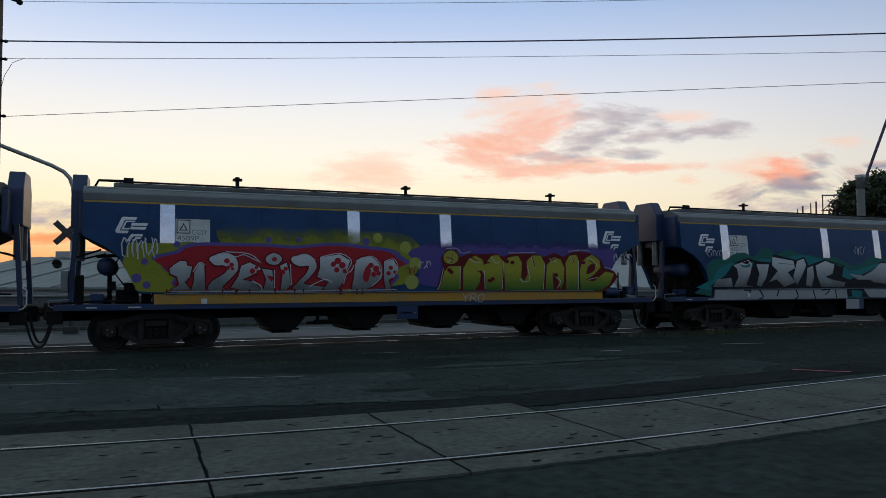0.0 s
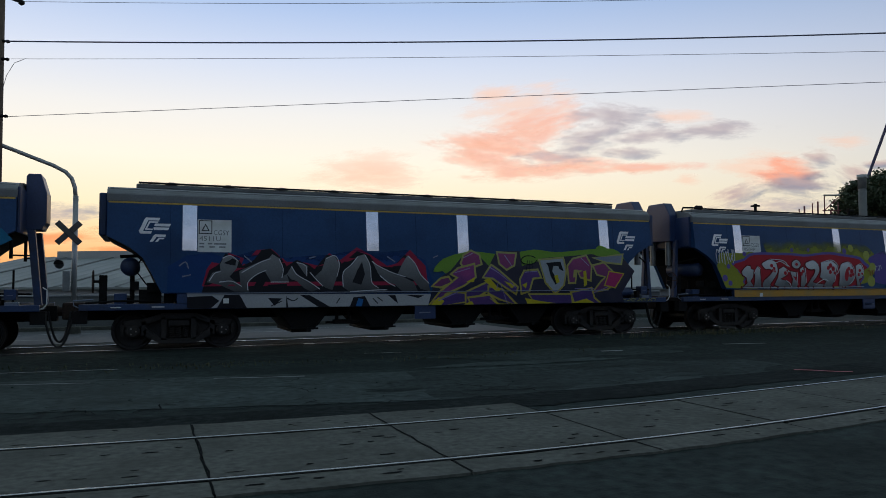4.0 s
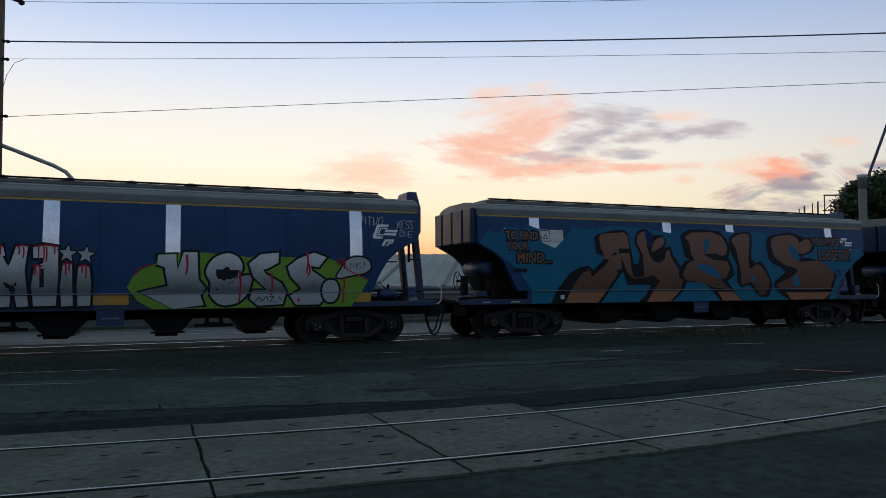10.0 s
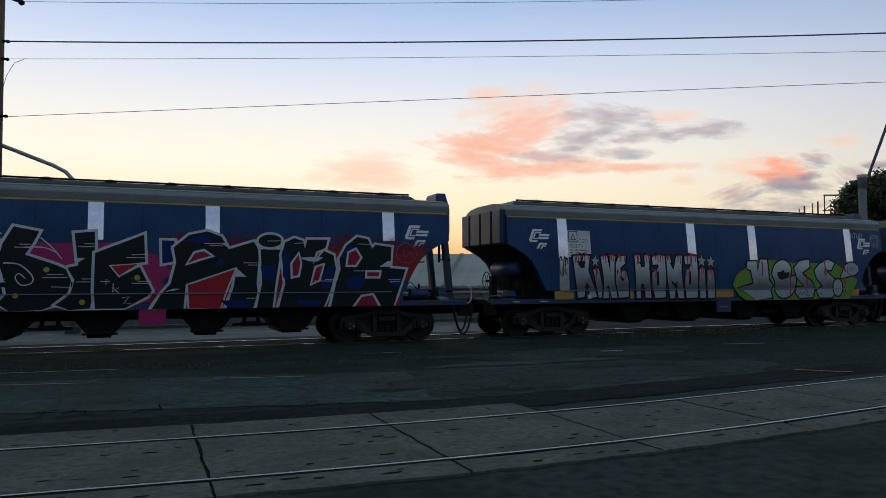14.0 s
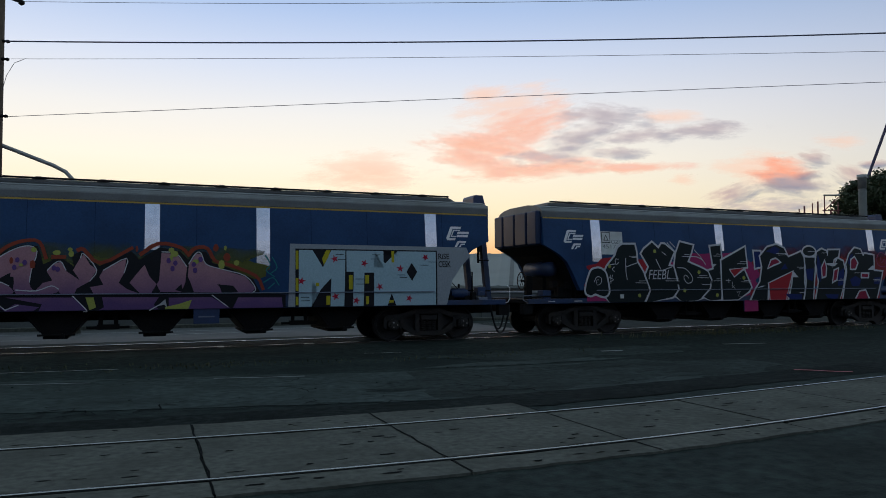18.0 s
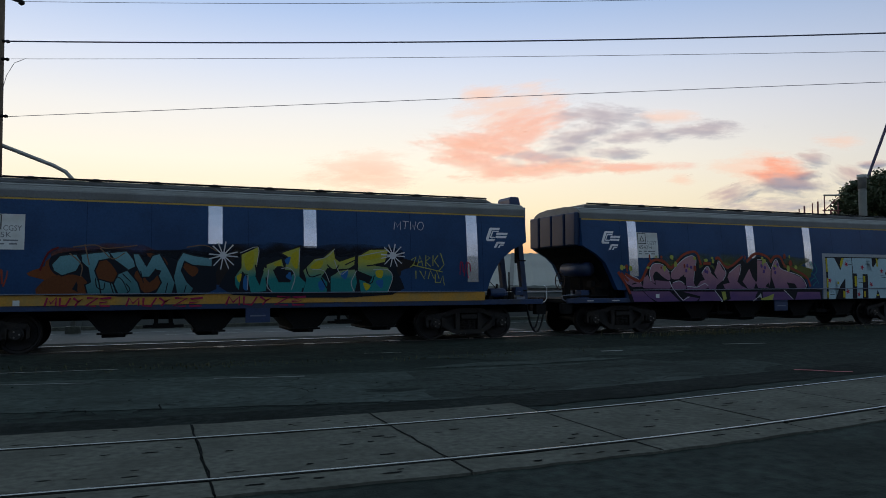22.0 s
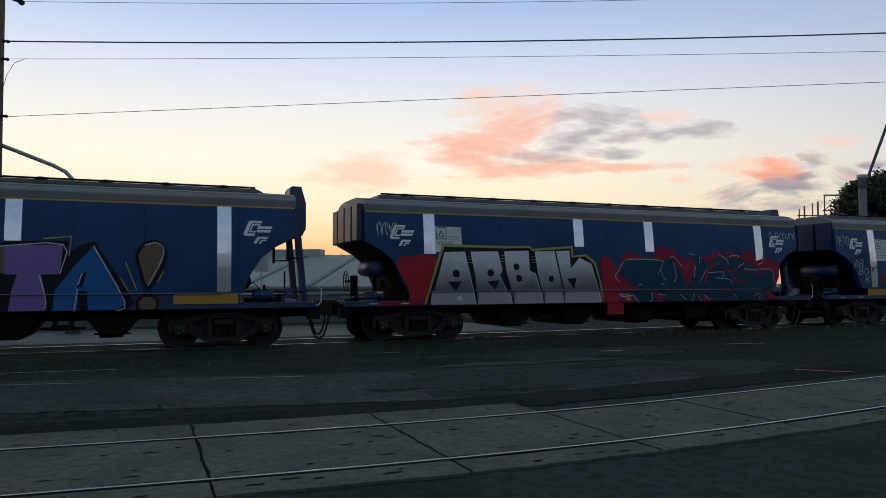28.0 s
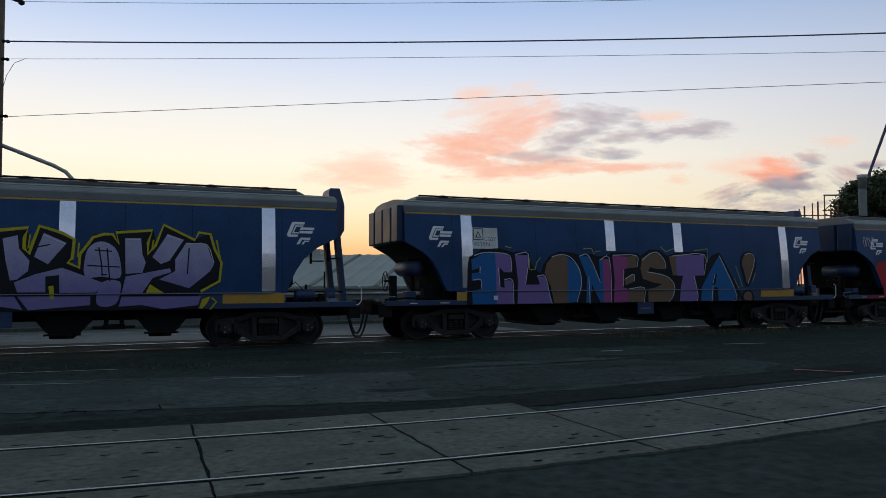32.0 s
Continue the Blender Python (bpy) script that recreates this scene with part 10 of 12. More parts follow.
piece(G, "paint_dot", [(0.73, 2.14), (0.72, 2.07), (0.70, 2.04), (0.68, 2.07), (0.67, 2.14), (0.67, 2.20), (0.70, 2.23), (0.72, 2.20)], ORANGERIM)
piece(G, "paint_dot", [(5.48, 1.91), (5.46, 1.87), (5.41, 1.85), (5.36, 1.87), (5.34, 1.90), (5.36, 1.94), (5.41, 1.96), (5.46, 1.94)], OLIVE)
piece(G, "paint_dot", [(1.66, 1.94), (1.64, 1.88), (1.60, 1.86), (1.56, 1.88), (1.54, 1.94), (1.56, 2.01), (1.60, 2.03), (1.64, 2.01)], OLIVE)
piece(G, "paint_dot", [(5.89, 2.22), (5.87, 2.16), (5.83, 2.13), (5.78, 2.16), (5.77, 2.22), (5.79, 2.28), (5.83, 2.31), (5.87, 2.28)], ORANGERIM)
piece(G, "paint_dot", [(3.01, 2.14), (2.99, 2.11), (2.96, 2.10), (2.93, 2.11), (2.91, 2.14), (2.93, 2.17), (2.96, 2.18), (2.99, 2.17)], OLIVE)
piece(G, "paint_dot", [(6.33, 1.89), (6.31, 1.84), (6.27, 1.82), (6.23, 1.84), (6.21, 1.89), (6.23, 1.93), (6.27, 1.95), (6.32, 1.93)], OLIVE)
piece(G, "paint_dot", [(6.14, 2.01), (6.12, 1.94), (6.06, 1.91), (6.01, 1.94), (5.98, 2.01), (6.01, 2.08), (6.06, 2.11), (6.12, 2.08)], ORANGERIM)
piece(G, "paint_dot", [(3.03, 2.05), (3.02, 2.00), (2.98, 1.98), (2.94, 2.00), (2.93, 2.04), (2.94, 2.09), (2.98, 2.11), (3.02, 2.09)], OLIVE)
piece(G, "paint_dot", [(0.69, 1.85), (0.67, 1.82), (0.63, 1.81), (0.59, 1.82), (0.57, 1.85), (0.59, 1.87), (0.63, 1.88), (0.67, 1.87)], OLIVE)
piece(G, "paint_dot", [(-0.06, 1.77), (-0.07, 1.73), (-0.09, 1.71), (-0.11, 1.73), (-0.12, 1.77), (-0.11, 1.82), (-0.09, 1.84), (-0.07, 1.82)], ORANGERIM)
piece(G, "paint_dot", [(2.79, 2.07), (2.77, 2.03), (2.71, 2.02), (2.66, 2.03), (2.64, 2.07), (2.66, 2.10), (2.71, 2.12), (2.77, 2.11)], OLIVE)
piece(G, "paint_dot", [(2.36, 2.12), (2.34, 2.08), (2.30, 2.07), (2.27, 2.08), (2.25, 2.12), (2.27, 2.16), (2.30, 2.18), (2.34, 2.16)], OLIVE)
piece(G, "paint_dot", [(1.95, 1.90), (1.94, 1.85), (1.91, 1.83), (1.89, 1.85), (1.88, 1.90), (1.89, 1.95), (1.91, 1.97), (1.94, 1.95)], ORANGERIM)
piece(G, "paint_dot", [(6.06, 2.22), (6.05, 2.18), (6.03, 2.16), (6.00, 2.18), (6.00, 2.22), (6.01, 2.26), (6.03, 2.27), (6.05, 2.26)], OLIVE)
piece(G, "paint_dot", [(4.95, 1.98), (4.93, 1.94), (4.90, 1.92), (4.88, 1.94), (4.87, 1.98), (4.88, 2.03), (4.91, 2.04), (4.93, 2.03)], OLIVE)
piece(G, "paint_dot", [(0.75, 2.00), (0.75, 1.95), (0.73, 1.92), (0.72, 1.95), (0.71, 2.00), (0.71, 2.06), (0.73, 2.08), (0.75, 2.06)], ORANGERIM)
piece(G, "paint_dot", [(6.02, 1.84), (6.00, 1.77), (5.95, 1.74), (5.90, 1.77), (5.88, 1.84), (5.90, 1.92), (5.95, 1.95), (6.00, 1.92)], OLIVE)
piece(G, "paint_dot", [(-0.20, 1.84), (-0.22, 1.79), (-0.26, 1.76), (-0.31, 1.79), (-0.33, 1.84), (-0.31, 1.90), (-0.27, 1.92), (-0.22, 1.90)], OLIVE)
piece(G, "paint_dot", [(2.34, 1.83), (2.33, 1.76), (2.29, 1.74), (2.25, 1.76), (2.24, 1.82), (2.25, 1.89), (2.29, 1.91), (2.33, 1.89)], ORANGERIM)
piece(G, "paint_dot", [(1.53, 2.11), (1.52, 2.08), (1.49, 2.07), (1.46, 2.08), (1.45, 2.11), (1.46, 2.15), (1.49, 2.16), (1.52, 2.15)], OLIVE)
piece(G, "paint_dot", [(2.13, 1.82), (2.12, 1.79), (2.09, 1.78), (2.06, 1.79), (2.05, 1.82), (2.06, 1.84), (2.09, 1.85), (2.12, 1.84)], OLIVE)
piece(G, "paint_dot", [(-0.05, 1.87), (-0.06, 1.83), (-0.10, 1.81), (-0.14, 1.83), (-0.16, 1.87), (-0.14, 1.91), (-0.10, 1.93), (-0.07, 1.91)], ORANGERIM)
piece(G, "paint_dot", [(1.54, 2.15), (1.52, 2.11), (1.47, 2.09), (1.42, 2.11), (1.40, 2.15), (1.42, 2.19), (1.47, 2.21), (1.52, 2.20)], OLIVE)
piece(G, "paint_dot", [(0.95, 2.16), (0.94, 2.12), (0.93, 2.11), (0.91, 2.12), (0.90, 2.16), (0.91, 2.19), (0.92, 2.20), (0.94, 2.19)], OLIVE)
piece(G, "paint_dot", [(4.25, 2.17), (4.24, 2.12), (4.22, 2.10), (4.20, 2.12), (4.20, 2.17), (4.20, 2.22), (4.22, 2.24), (4.24, 2.22)], ORANGERIM)
piece(G, "paint_dot", [(1.23, 1.80), (1.22, 1.75), (1.20, 1.73), (1.18, 1.75), (1.17, 1.80), (1.18, 1.85), (1.20, 1.86), (1.22, 1.85)], OLIVE)
piece(G, "paint_dot", [(5.05, 2.07), (5.03, 2.02), (4.97, 2.00), (4.92, 2.02), (4.89, 2.07), (4.92, 2.12), (4.97, 2.14), (5.03, 2.12)], OLIVE)
piece(G, "paint_dot", [(1.17, 2.02), (1.17, 1.98), (1.15, 1.96), (1.13, 1.98), (1.12, 2.02), (1.13, 2.07), (1.15, 2.09), (1.17, 2.07)], ORANGERIM)
piece(G, "paint_dot", [(1.26, 1.84), (1.24, 1.79), (1.20, 1.77), (1.15, 1.79), (1.14, 1.84), (1.15, 1.89), (1.19, 1.90), (1.24, 1.89)], OLIVE)
piece(G, "paint_dot", [(-0.15, 1.85), (-0.16, 1.82), (-0.18, 1.80), (-0.20, 1.82), (-0.21, 1.85), (-0.21, 1.88), (-0.18, 1.90), (-0.16, 1.88)], OLIVE)
piece(G, "paint_dot", [(1.11, 1.85), (1.10, 1.82), (1.08, 1.81), (1.06, 1.82), (1.05, 1.85), (1.06, 1.87), (1.08, 1.88), (1.10, 1.87)], ORANGERIM)
piece(G, "paint_dot", [(2.06, 1.91), (2.05, 1.87), (2.02, 1.86), (1.99, 1.87), (1.98, 1.91), (1.99, 1.95), (2.02, 1.97), (2.05, 1.95)], VIOLETD)
piece(G, "paint_dot", [(2.19, 1.86), (2.18, 1.82), (2.15, 1.81), (2.12, 1.82), (2.10, 1.86), (2.12, 1.90), (2.15, 1.92), (2.18, 1.90)], VIOLETD)
piece(G, "paint_dot", [(2.01, 1.76), (2.00, 1.72), (1.97, 1.71), (1.94, 1.72), (1.93, 1.76), (1.94, 1.80), (1.97, 1.82), (2.00, 1.80)], VIOLETD)
piece(G, "paint_dot", [(2.71, 1.76), (2.70, 1.71), (2.67, 1.70), (2.64, 1.71), (2.63, 1.75), (2.64, 1.79), (2.67, 1.81), (2.70, 1.80)], VIOLETD)
piece(G, "paint_dot", [(2.79, 1.73), (2.77, 1.69), (2.74, 1.67), (2.71, 1.69), (2.70, 1.73), (2.71, 1.77), (2.74, 1.79), (2.77, 1.77)], VIOLETD)
piece(G, "paint_dot", [(4.90, 1.92), (4.89, 1.88), (4.86, 1.86), (4.82, 1.88), (4.81, 1.92), (4.82, 1.97), (4.86, 1.98), (4.89, 1.97)], VIOLETD)
piece(G, "paint_dot", [(5.04, 1.87), (5.02, 1.83), (4.99, 1.81), (4.96, 1.83), (4.94, 1.87), (4.96, 1.91), (4.99, 1.93), (5.02, 1.92)], VIOLETD)
piece(G, "paint_dot", [(4.98, 1.75), (4.97, 1.71), (4.94, 1.69), (4.90, 1.71), (4.89, 1.75), (4.90, 1.80), (4.94, 1.81), (4.97, 1.80)], VIOLETD)
piece(G, "paint_dot", [(5.42, 1.85), (5.40, 1.81), (5.37, 1.79), (5.33, 1.81), (5.32, 1.85), (5.34, 1.89), (5.37, 1.91), (5.40, 1.89)], VIOLETD)
piece(G, "paint_dot", [(5.44, 1.72), (5.43, 1.67), (5.40, 1.66), (5.36, 1.67), (5.35, 1.72), (5.36, 1.76), (5.40, 1.78), (5.43, 1.76)], VIOLETD)
piece(G, "paint_dot", [(5.56, 1.96), (5.54, 1.91), (5.51, 1.90), (5.47, 1.91), (5.46, 1.96), (5.47, 2.00), (5.51, 2.02), (5.54, 2.00)], VIOLETD)
trail(G, [(6.90, 2.07), (7.01, 1.86), (6.92, 1.72), (7.11, 1.58)], TEALDK, 0.025)
trail(G, [(7.05, 2.03), (7.16, 1.79), (7.01, 1.65)], TEALDK, 0.025)
trail(G, [(6.86, 1.45), (7.07, 1.56), (7.21, 1.38)], TEALDK, 0.025)
trail(G, [(6.96, 1.31), (7.11, 1.44)], TEALDK, 0.025)
decal("paint_panel", shape([(7.42, 0.89), (11.35, 0.89), (11.5, 1.5), (11.75, 1.85), (12.0, 2.1), (11.9, 2.32), (7.46, 2.34)]), GREYPANEL, G, 0.006)
def inset(name, pts, mat, lift, parent=None):
    return decal(name, shape(pts), mat, parent or G, lift)


inset("letter_edge", [(7.58, 0.89), (11.09, 0.89), (11.09, 2.23), (9.98, 2.23), (9.98, 1.9), (9.72, 1.9), (9.70, 2.23), (7.58, 2.23)], BLACKP, 0.0085)
for nm, pts in (("letter", [(7.66, 0.89), (7.96, 0.89), (7.96, 1.58), (8.18, 1.30), (8.42, 1.55), (8.40, 0.89), (8.73, 0.89), (8.76, 2.20), (8.42, 2.20), (8.22, 1.80), (7.98, 2.20), (7.66, 2.20)]),
                ("letter", [(8.785, 2.20), (9.47, 2.20), (9.70, 2.20), (9.70, 1.68), (9.44, 1.68), (9.22, 1.68), (9.20, 0.89), (8.94, 0.89), (8.96, 1.70), (8.785, 1.70)]),
                ("letter", [(9.46, 0.89), (9.80, 0.89), (9.90, 1.18), (10.02, 0.89), (11.05, 0.89), (11.06, 2.20), (10.05, 2.20), (10.04, 1.68), (9.74, 1.90), (9.46, 2.20)])):
    inset(nm, pts, PALEBLUE, 0.0105)
for a, b, z0, z1 in ((7.585, 7.65, 1.75, 2.18), (7.585, 7.65, 1.25, 1.55), (8.30, 8.395, 0.93, 1.14), (8.05, 8.13, 1.36, 1.44), (8.84, 8.93, 1.28, 1.62), (9.24, 9.33, 1.42, 1.62), (9.90, 9.97, 1.93, 2.2), (9.26, 9.33, 0.93, 1.12), (7.59, 7.65, 0.93, 1.12), (9.84, 9.95, 0.96, 1.02)):
    decal("paint_block", rect(a, b, z0, z1), YELLOWP, G, 0.0150)
inset("paint_block", [(8.24, 1.86), (8.34, 2.02), (8.40, 2.2), (8.30, 2.2), (8.2, 2.0)], YELLOWP, 0.0150)
for x, z in ((7.72, 1.48), (8.50, 2.0), (8.52, 1.12), (9.22, 1.90), (9.02, 1.02), (9.60, 1.34), (10.12, 1.78), (10.78, 2.06), (10.35, 1.06)):
    decal("paint_star", star(x, z, 0.10, x), STAR, G, 0.0155)
for x, z in ((8.52, 2.1), (8.58, 1.98), (9.42, 2.1), (9.38, 2.0), (9.0, 1.52), (9.02, 1.4), (7.72, 1.02), (7.70, 1.10), (10.05, 1.62), (10.1, 1.56), (10.65, 1.86), (10.85, 1.94)):
    decal("paint_dash", rect(x, x + 0.20, z, z + 0.014), BLACKP, G, 0.0155)
decal("tag_line", lettering("RiSE", 11.13, 11.42, 2.02, 2.16, 0.01), BLACKP, G, 0.0095)
decal("tag_line", lettering("CESK", 11.13, 11.46, 1.82, 1.97, 0.01), BLACKP, G, 0.0095)
decal("paint_block", shape([(10.28, 1.7), (10.42, 1.92), (10.56, 1.7), (10.42, 1.48)]), BLACKP, G, 0.0165)
small_marks(G, ((5.48, 5.82),))

# eighth wagon: aqua and rust letters, then yellow-green ones
dress(H, "blue grain hopper wagon with aqua and yellow-green sprayed lettering", "4515K", (1.25, 2.3, 2.25, 1.45), stripes=(0.03, 4.57, 6.68, 10.82))
amber(H, -0.15, 11.3)
decal("paint_cloud", blob(1.1, 4.4, 1.21, 2.3, 61, 0.12), RUSTP, H, 0.005)
decal("paint_cloud", blob(3.4, 9.6, 1.21, 2.42, 62, 0.10), DARKHALO, H, 0.0055)
piece(H, "paint_halo", [(1.48, 1.82), (1.65, 2.06), (2.60, 2.17), (3.25, 2.14), (4.12, 2.16), (4.75, 2.04), (4.73, 1.65), (4.50, 1.19), (2.09, 1.21), (2.03, 1.58), (1.66, 1.58)], SMOKE, True)
piece(H, "paint_cloud", [(1.26, 1.22), (1.52, 1.58), (2.09, 1.58), (2.15, 1.21)], RUSTPAINT, True)
piece(H, "paint_cloud", [(2.29, 1.76), (2.48, 1.95), (2.66, 1.80), (2.76, 1.58), (2.61, 1.46), (2.37, 1.55)], RUSTPAINT, True)
piece(H, "paint_cloud", [(3.08, 1.60), (3.21, 1.73), (3.38, 1.45), (3.64, 1.73), (3.60, 1.39), (3.28, 1.24)], RUSTPAINT, True)
piece(H, "paint_cloud", [(4.02, 1.84), (4.18, 1.86), (4.37, 1.73), (4.24, 1.58)], RUSTPAINT, True)
piece(H, "paint_cloud", [(3.31, 2.08), (3.62, 2.02), (3.74, 1.83), (3.50, 1.89)], RUSTPAINT, True)
piece(H, "letter", [(1.54, 1.82), (1.68, 2.00), (1.97, 2.03), (2.06, 1.88), (1.97, 1.70), (1.72, 1.61), (1.58, 1.70)], AQUA, rim=0.03, edge=BLACKP, label="aqua letter outlined in black")
piece(H, "letter", [(2.07, 2.03), (2.60, 2.10), (2.61, 1.97), (2.39, 1.92), (2.31, 1.70), (2.39, 1.46), (2.56, 1.33), (2.62, 1.22), (2.20, 1.23), (2.16, 1.40), (2.26, 1.46), (2.21, 1.76), (2.09, 1.88)], AQUA, rim=0.03, edge=BLACKP, label="aqua letter outlined in black")
piece(H, "letter", [(2.61, 2.07), (2.92, 2.11), (3.04, 1.95), (3.16, 1.83), (2.97, 1.73), (2.84, 1.83), (2.71, 1.93)], AQUA, rim=0.03, edge=BLACKP, label="aqua letter outlined in black")
piece(H, "letter", [(2.41, 1.51), (2.66, 1.43), (2.73, 1.22), (2.46, 1.22)], AQUA, rim=0.03, edge=BLACKP, label="aqua letter outlined in black")
piece(H, "letter", [(2.78, 1.63), (2.94, 1.70), (3.14, 1.45), (3.21, 1.22), (2.78, 1.22), (2.69, 1.43)], AQUA, rim=0.03, edge=BLACKP, label="aqua letter outlined in black")
piece(H, "letter", [(3.06, 2.05), (3.16, 2.05), (3.32, 1.78), (3.44, 2.02), (3.57, 2.06), (3.76, 1.71), (3.88, 1.45), (3.82, 1.21), (3.51, 1.22), (3.63, 1.45), (3.50, 1.76), (3.37, 1.58), (3.23, 1.58), (3.11, 1.83)], AQUA, rim=0.03, edge=BLACKP, label="aqua letter outlined in black")
piece(H, "letter", [(3.94, 1.90), (4.05, 2.09), (4.26, 2.03), (4.64, 1.97), (4.64, 1.81), (4.25, 1.84), (4.07, 1.93), (4.00, 1.71), (4.13, 1.45), (4.26, 1.32), (4.19, 1.21), (3.94, 1.21), (3.87, 1.58)], AQUA, rim=0.03, edge=BLACKP, label="aqua letter outlined in black")
trail(H, [(2.34, 1.55), (2.37, 1.36), (2.49, 1.31), (2.52, 1.46)], BLACKP, 0.022)
trail(H, [(2.72, 1.58), (2.84, 1.52), (2.96, 1.27)], BLACKP, 0.022)
trail(H, [(2.92, 1.43), (3.00, 1.31), (2.93, 1.22)], BLACKP, 0.022)
trail(H, [(3.20, 1.70), (3.26, 1.45)], BLACKP, 0.022)
trail(H, [(3.74, 1.45), (3.70, 1.23)], BLACKP, 0.022)
trail(H, [(4.12, 1.39), (4.07, 1.22)], BLACKP, 0.022)
trail(H, [(2.61, 1.48), (2.69, 1.21)], BLACKP, 0.022)
trail(H, [(2.85, 1.64), (3.02, 1.46)], BLACKP, 0.022)
trail(H, [(1.91, 2.19), (2.31, 2.24), (2.54, 2.17), (3.13, 2.24)], CBROWN, 0.025)
trail(H, [(1.85, 2.06), (2.08, 1.82), (2.06, 1.58)], CBROWN, 0.025)
trail(H, [(2.13, 2.25), (2.22, 1.82)], CBROWN, 0.025)
trail(H, [(2.42, 2.17), (2.66, 1.95), (2.89, 2.08)], CBROWN, 0.025)
trail(H, [(4.12, 2.22), (4.50, 2.27), (4.75, 2.14)], CBROWN, 0.025)
trail(H, [(1.32, 1.70), (1.46, 2.06), (1.65, 2.18)], MAROON, 0.04)
piece(H, "paint_halo", [(5.08, 1.84), (5.28, 2.13), (5.82, 2.36), (6.66, 2.47), (7.22, 2.20), (8.11, 2.43), (8.90, 2.30), (8.93, 1.73), (8.82, 1.15), (5.08, 1.18)], SMOKE, True)
piece(H, "letter", [(5.28, 2.07), (5.63, 2.24), (5.65, 2.17), (5.58, 1.58), (5.68, 1.38), (5.75, 1.71), (5.80, 1.83), (5.89, 1.71), (5.81, 1.26), (5.49, 1.21), (5.41, 1.58), (5.29, 1.71), (5.22, 1.29), (5.15, 1.39), (5.14, 1.58), (5.28, 1.78)], NOISY, rim=0.04, edge=BLACKP, label="green and yellow letter outlined in black")
piece(H, "letter", [(5.83, 1.85), (6.16, 1.98), (6.21, 1.80), (6.10, 1.85), (5.99, 1.74), (6.10, 1.45), (6.36, 1.45), (6.43, 1.72), (6.24, 1.74), (6.31, 2.04), (6.17, 2.12), (6.58, 2.26), (6.57, 1.58), (6.71, 1.45), (6.64, 1.20), (5.96, 1.21), (5.85, 1.45)], NOISY, rim=0.04, edge=BLACKP, label="green and yellow letter outlined in black")
piece(H, "letter", [(6.66, 1.72), (6.93, 1.99), (7.14, 2.02), (7.37, 2.22), (7.41, 2.00), (7.52, 1.93), (7.89, 2.06), (7.87, 1.86), (7.66, 1.72), (7.23, 1.79), (7.08, 1.58), (7.22, 1.45), (7.21, 1.20), (6.65, 1.20), (6.73, 1.51)], NOISY, rim=0.04, edge=BLACKP, label="green and yellow letter outlined in black")
piece(H, "letter", [(7.30, 1.58), (7.52, 1.72), (7.89, 1.75), (7.93, 1.44), (7.87, 1.20), (7.30, 1.20)], NOISY, rim=0.04, edge=BLACKP, label="green and yellow letter outlined in black")
piece(H, "letter", [(7.97, 2.06), (8.26, 2.22), (8.72, 2.24), (8.63, 1.94), (8.26, 1.86), (8.70, 1.80), (8.84, 1.58), (8.70, 1.19), (8.03, 1.19), (7.99, 1.51), (8.24, 1.44), (8.32, 1.58), (7.96, 1.72)], NOISY, rim=0.04, edge=BLACKP, label="green and yellow letter outlined in black")
piece(H, "paint_patch", [(5.35, 2.04), (5.55, 2.15), (5.52, 1.78), (5.38, 1.74)], YELLOWP, True)
piece(H, "paint_patch", [(5.98, 1.85), (6.14, 1.94), (6.14, 1.82)], YELLOWP, True)
piece(H, "paint_patch", [(6.37, 2.05), (6.54, 2.16), (6.53, 1.78), (6.43, 1.82)], YELLOWP, True)
piece(H, "paint_patch", [(6.81, 1.79), (6.99, 1.94), (7.13, 1.94), (7.04, 1.77)], YELLOWP, True)
piece(H, "paint_patch", [(8.04, 2.03), (8.33, 2.12), (8.56, 2.08), (8.25, 1.98)], YELLOWP, True)
piece(H, "paint_patch", [(8.40, 1.72), (8.58, 1.73), (8.55, 1.56), (8.42, 1.58)], YELLOWP, True)
piece(H, "paint_patch", [(5.17, 1.58), (5.28, 1.65), (5.24, 1.45)], YELLOWP, True)
piece(H, "paint_patch", [(8.09, 1.44), (8.27, 1.37), (8.16, 1.25)], YELLOWP, True)
piece(H, "paint_patch", [(5.32, 1.52), (5.38, 1.61), (5.41, 1.29), (5.32, 1.32)], CBLUE, True)
piece(H, "paint_patch", [(6.26, 1.58), (6.36, 1.69), (6.39, 1.51)], CBLUE, True)
piece(H, "paint_patch", [(7.01, 1.45), (7.15, 1.50), (7.15, 1.28), (7.04, 1.28)], CBLUE, True)
piece(H, "paint_patch", [(7.53, 1.65), (7.72, 1.72), (7.65, 1.51)], CBLUE, True)
piece(H, "paint_patch", [(8.39, 1.47), (8.58, 1.50), (8.54, 1.30)], CBLUE, True)
piece(H, "paint_patch", [(6.23, 1.96), (6.37, 2.04), (6.31, 1.85)], CBLUE, True)
trail(H, [(5.25, 2.11), (5.64, 2.25), (5.61, 1.85)], SILVERLOW, 0.02)
trail(H, [(5.42, 1.61), (5.41, 1.29)], SILVERLOW, 0.02)
trail(H, [(5.88, 1.74), (5.84, 1.38), (5.95, 1.24)], SILVERLOW, 0.02)
trail(H, [(6.16, 1.77), (6.36, 1.77), (6.47, 1.58), (6.39, 1.29)], SILVERLOW, 0.02)
trail(H, [(6.58, 2.23), (6.56, 1.85)], SILVERLOW, 0.02)
trail(H, [(6.93, 1.96), (7.22, 2.05), (7.40, 2.23)], SILVERLOW, 0.02)
trail(H, [(6.87, 1.75), (7.14, 1.72), (7.27, 1.45)], SILVERLOW, 0.02)
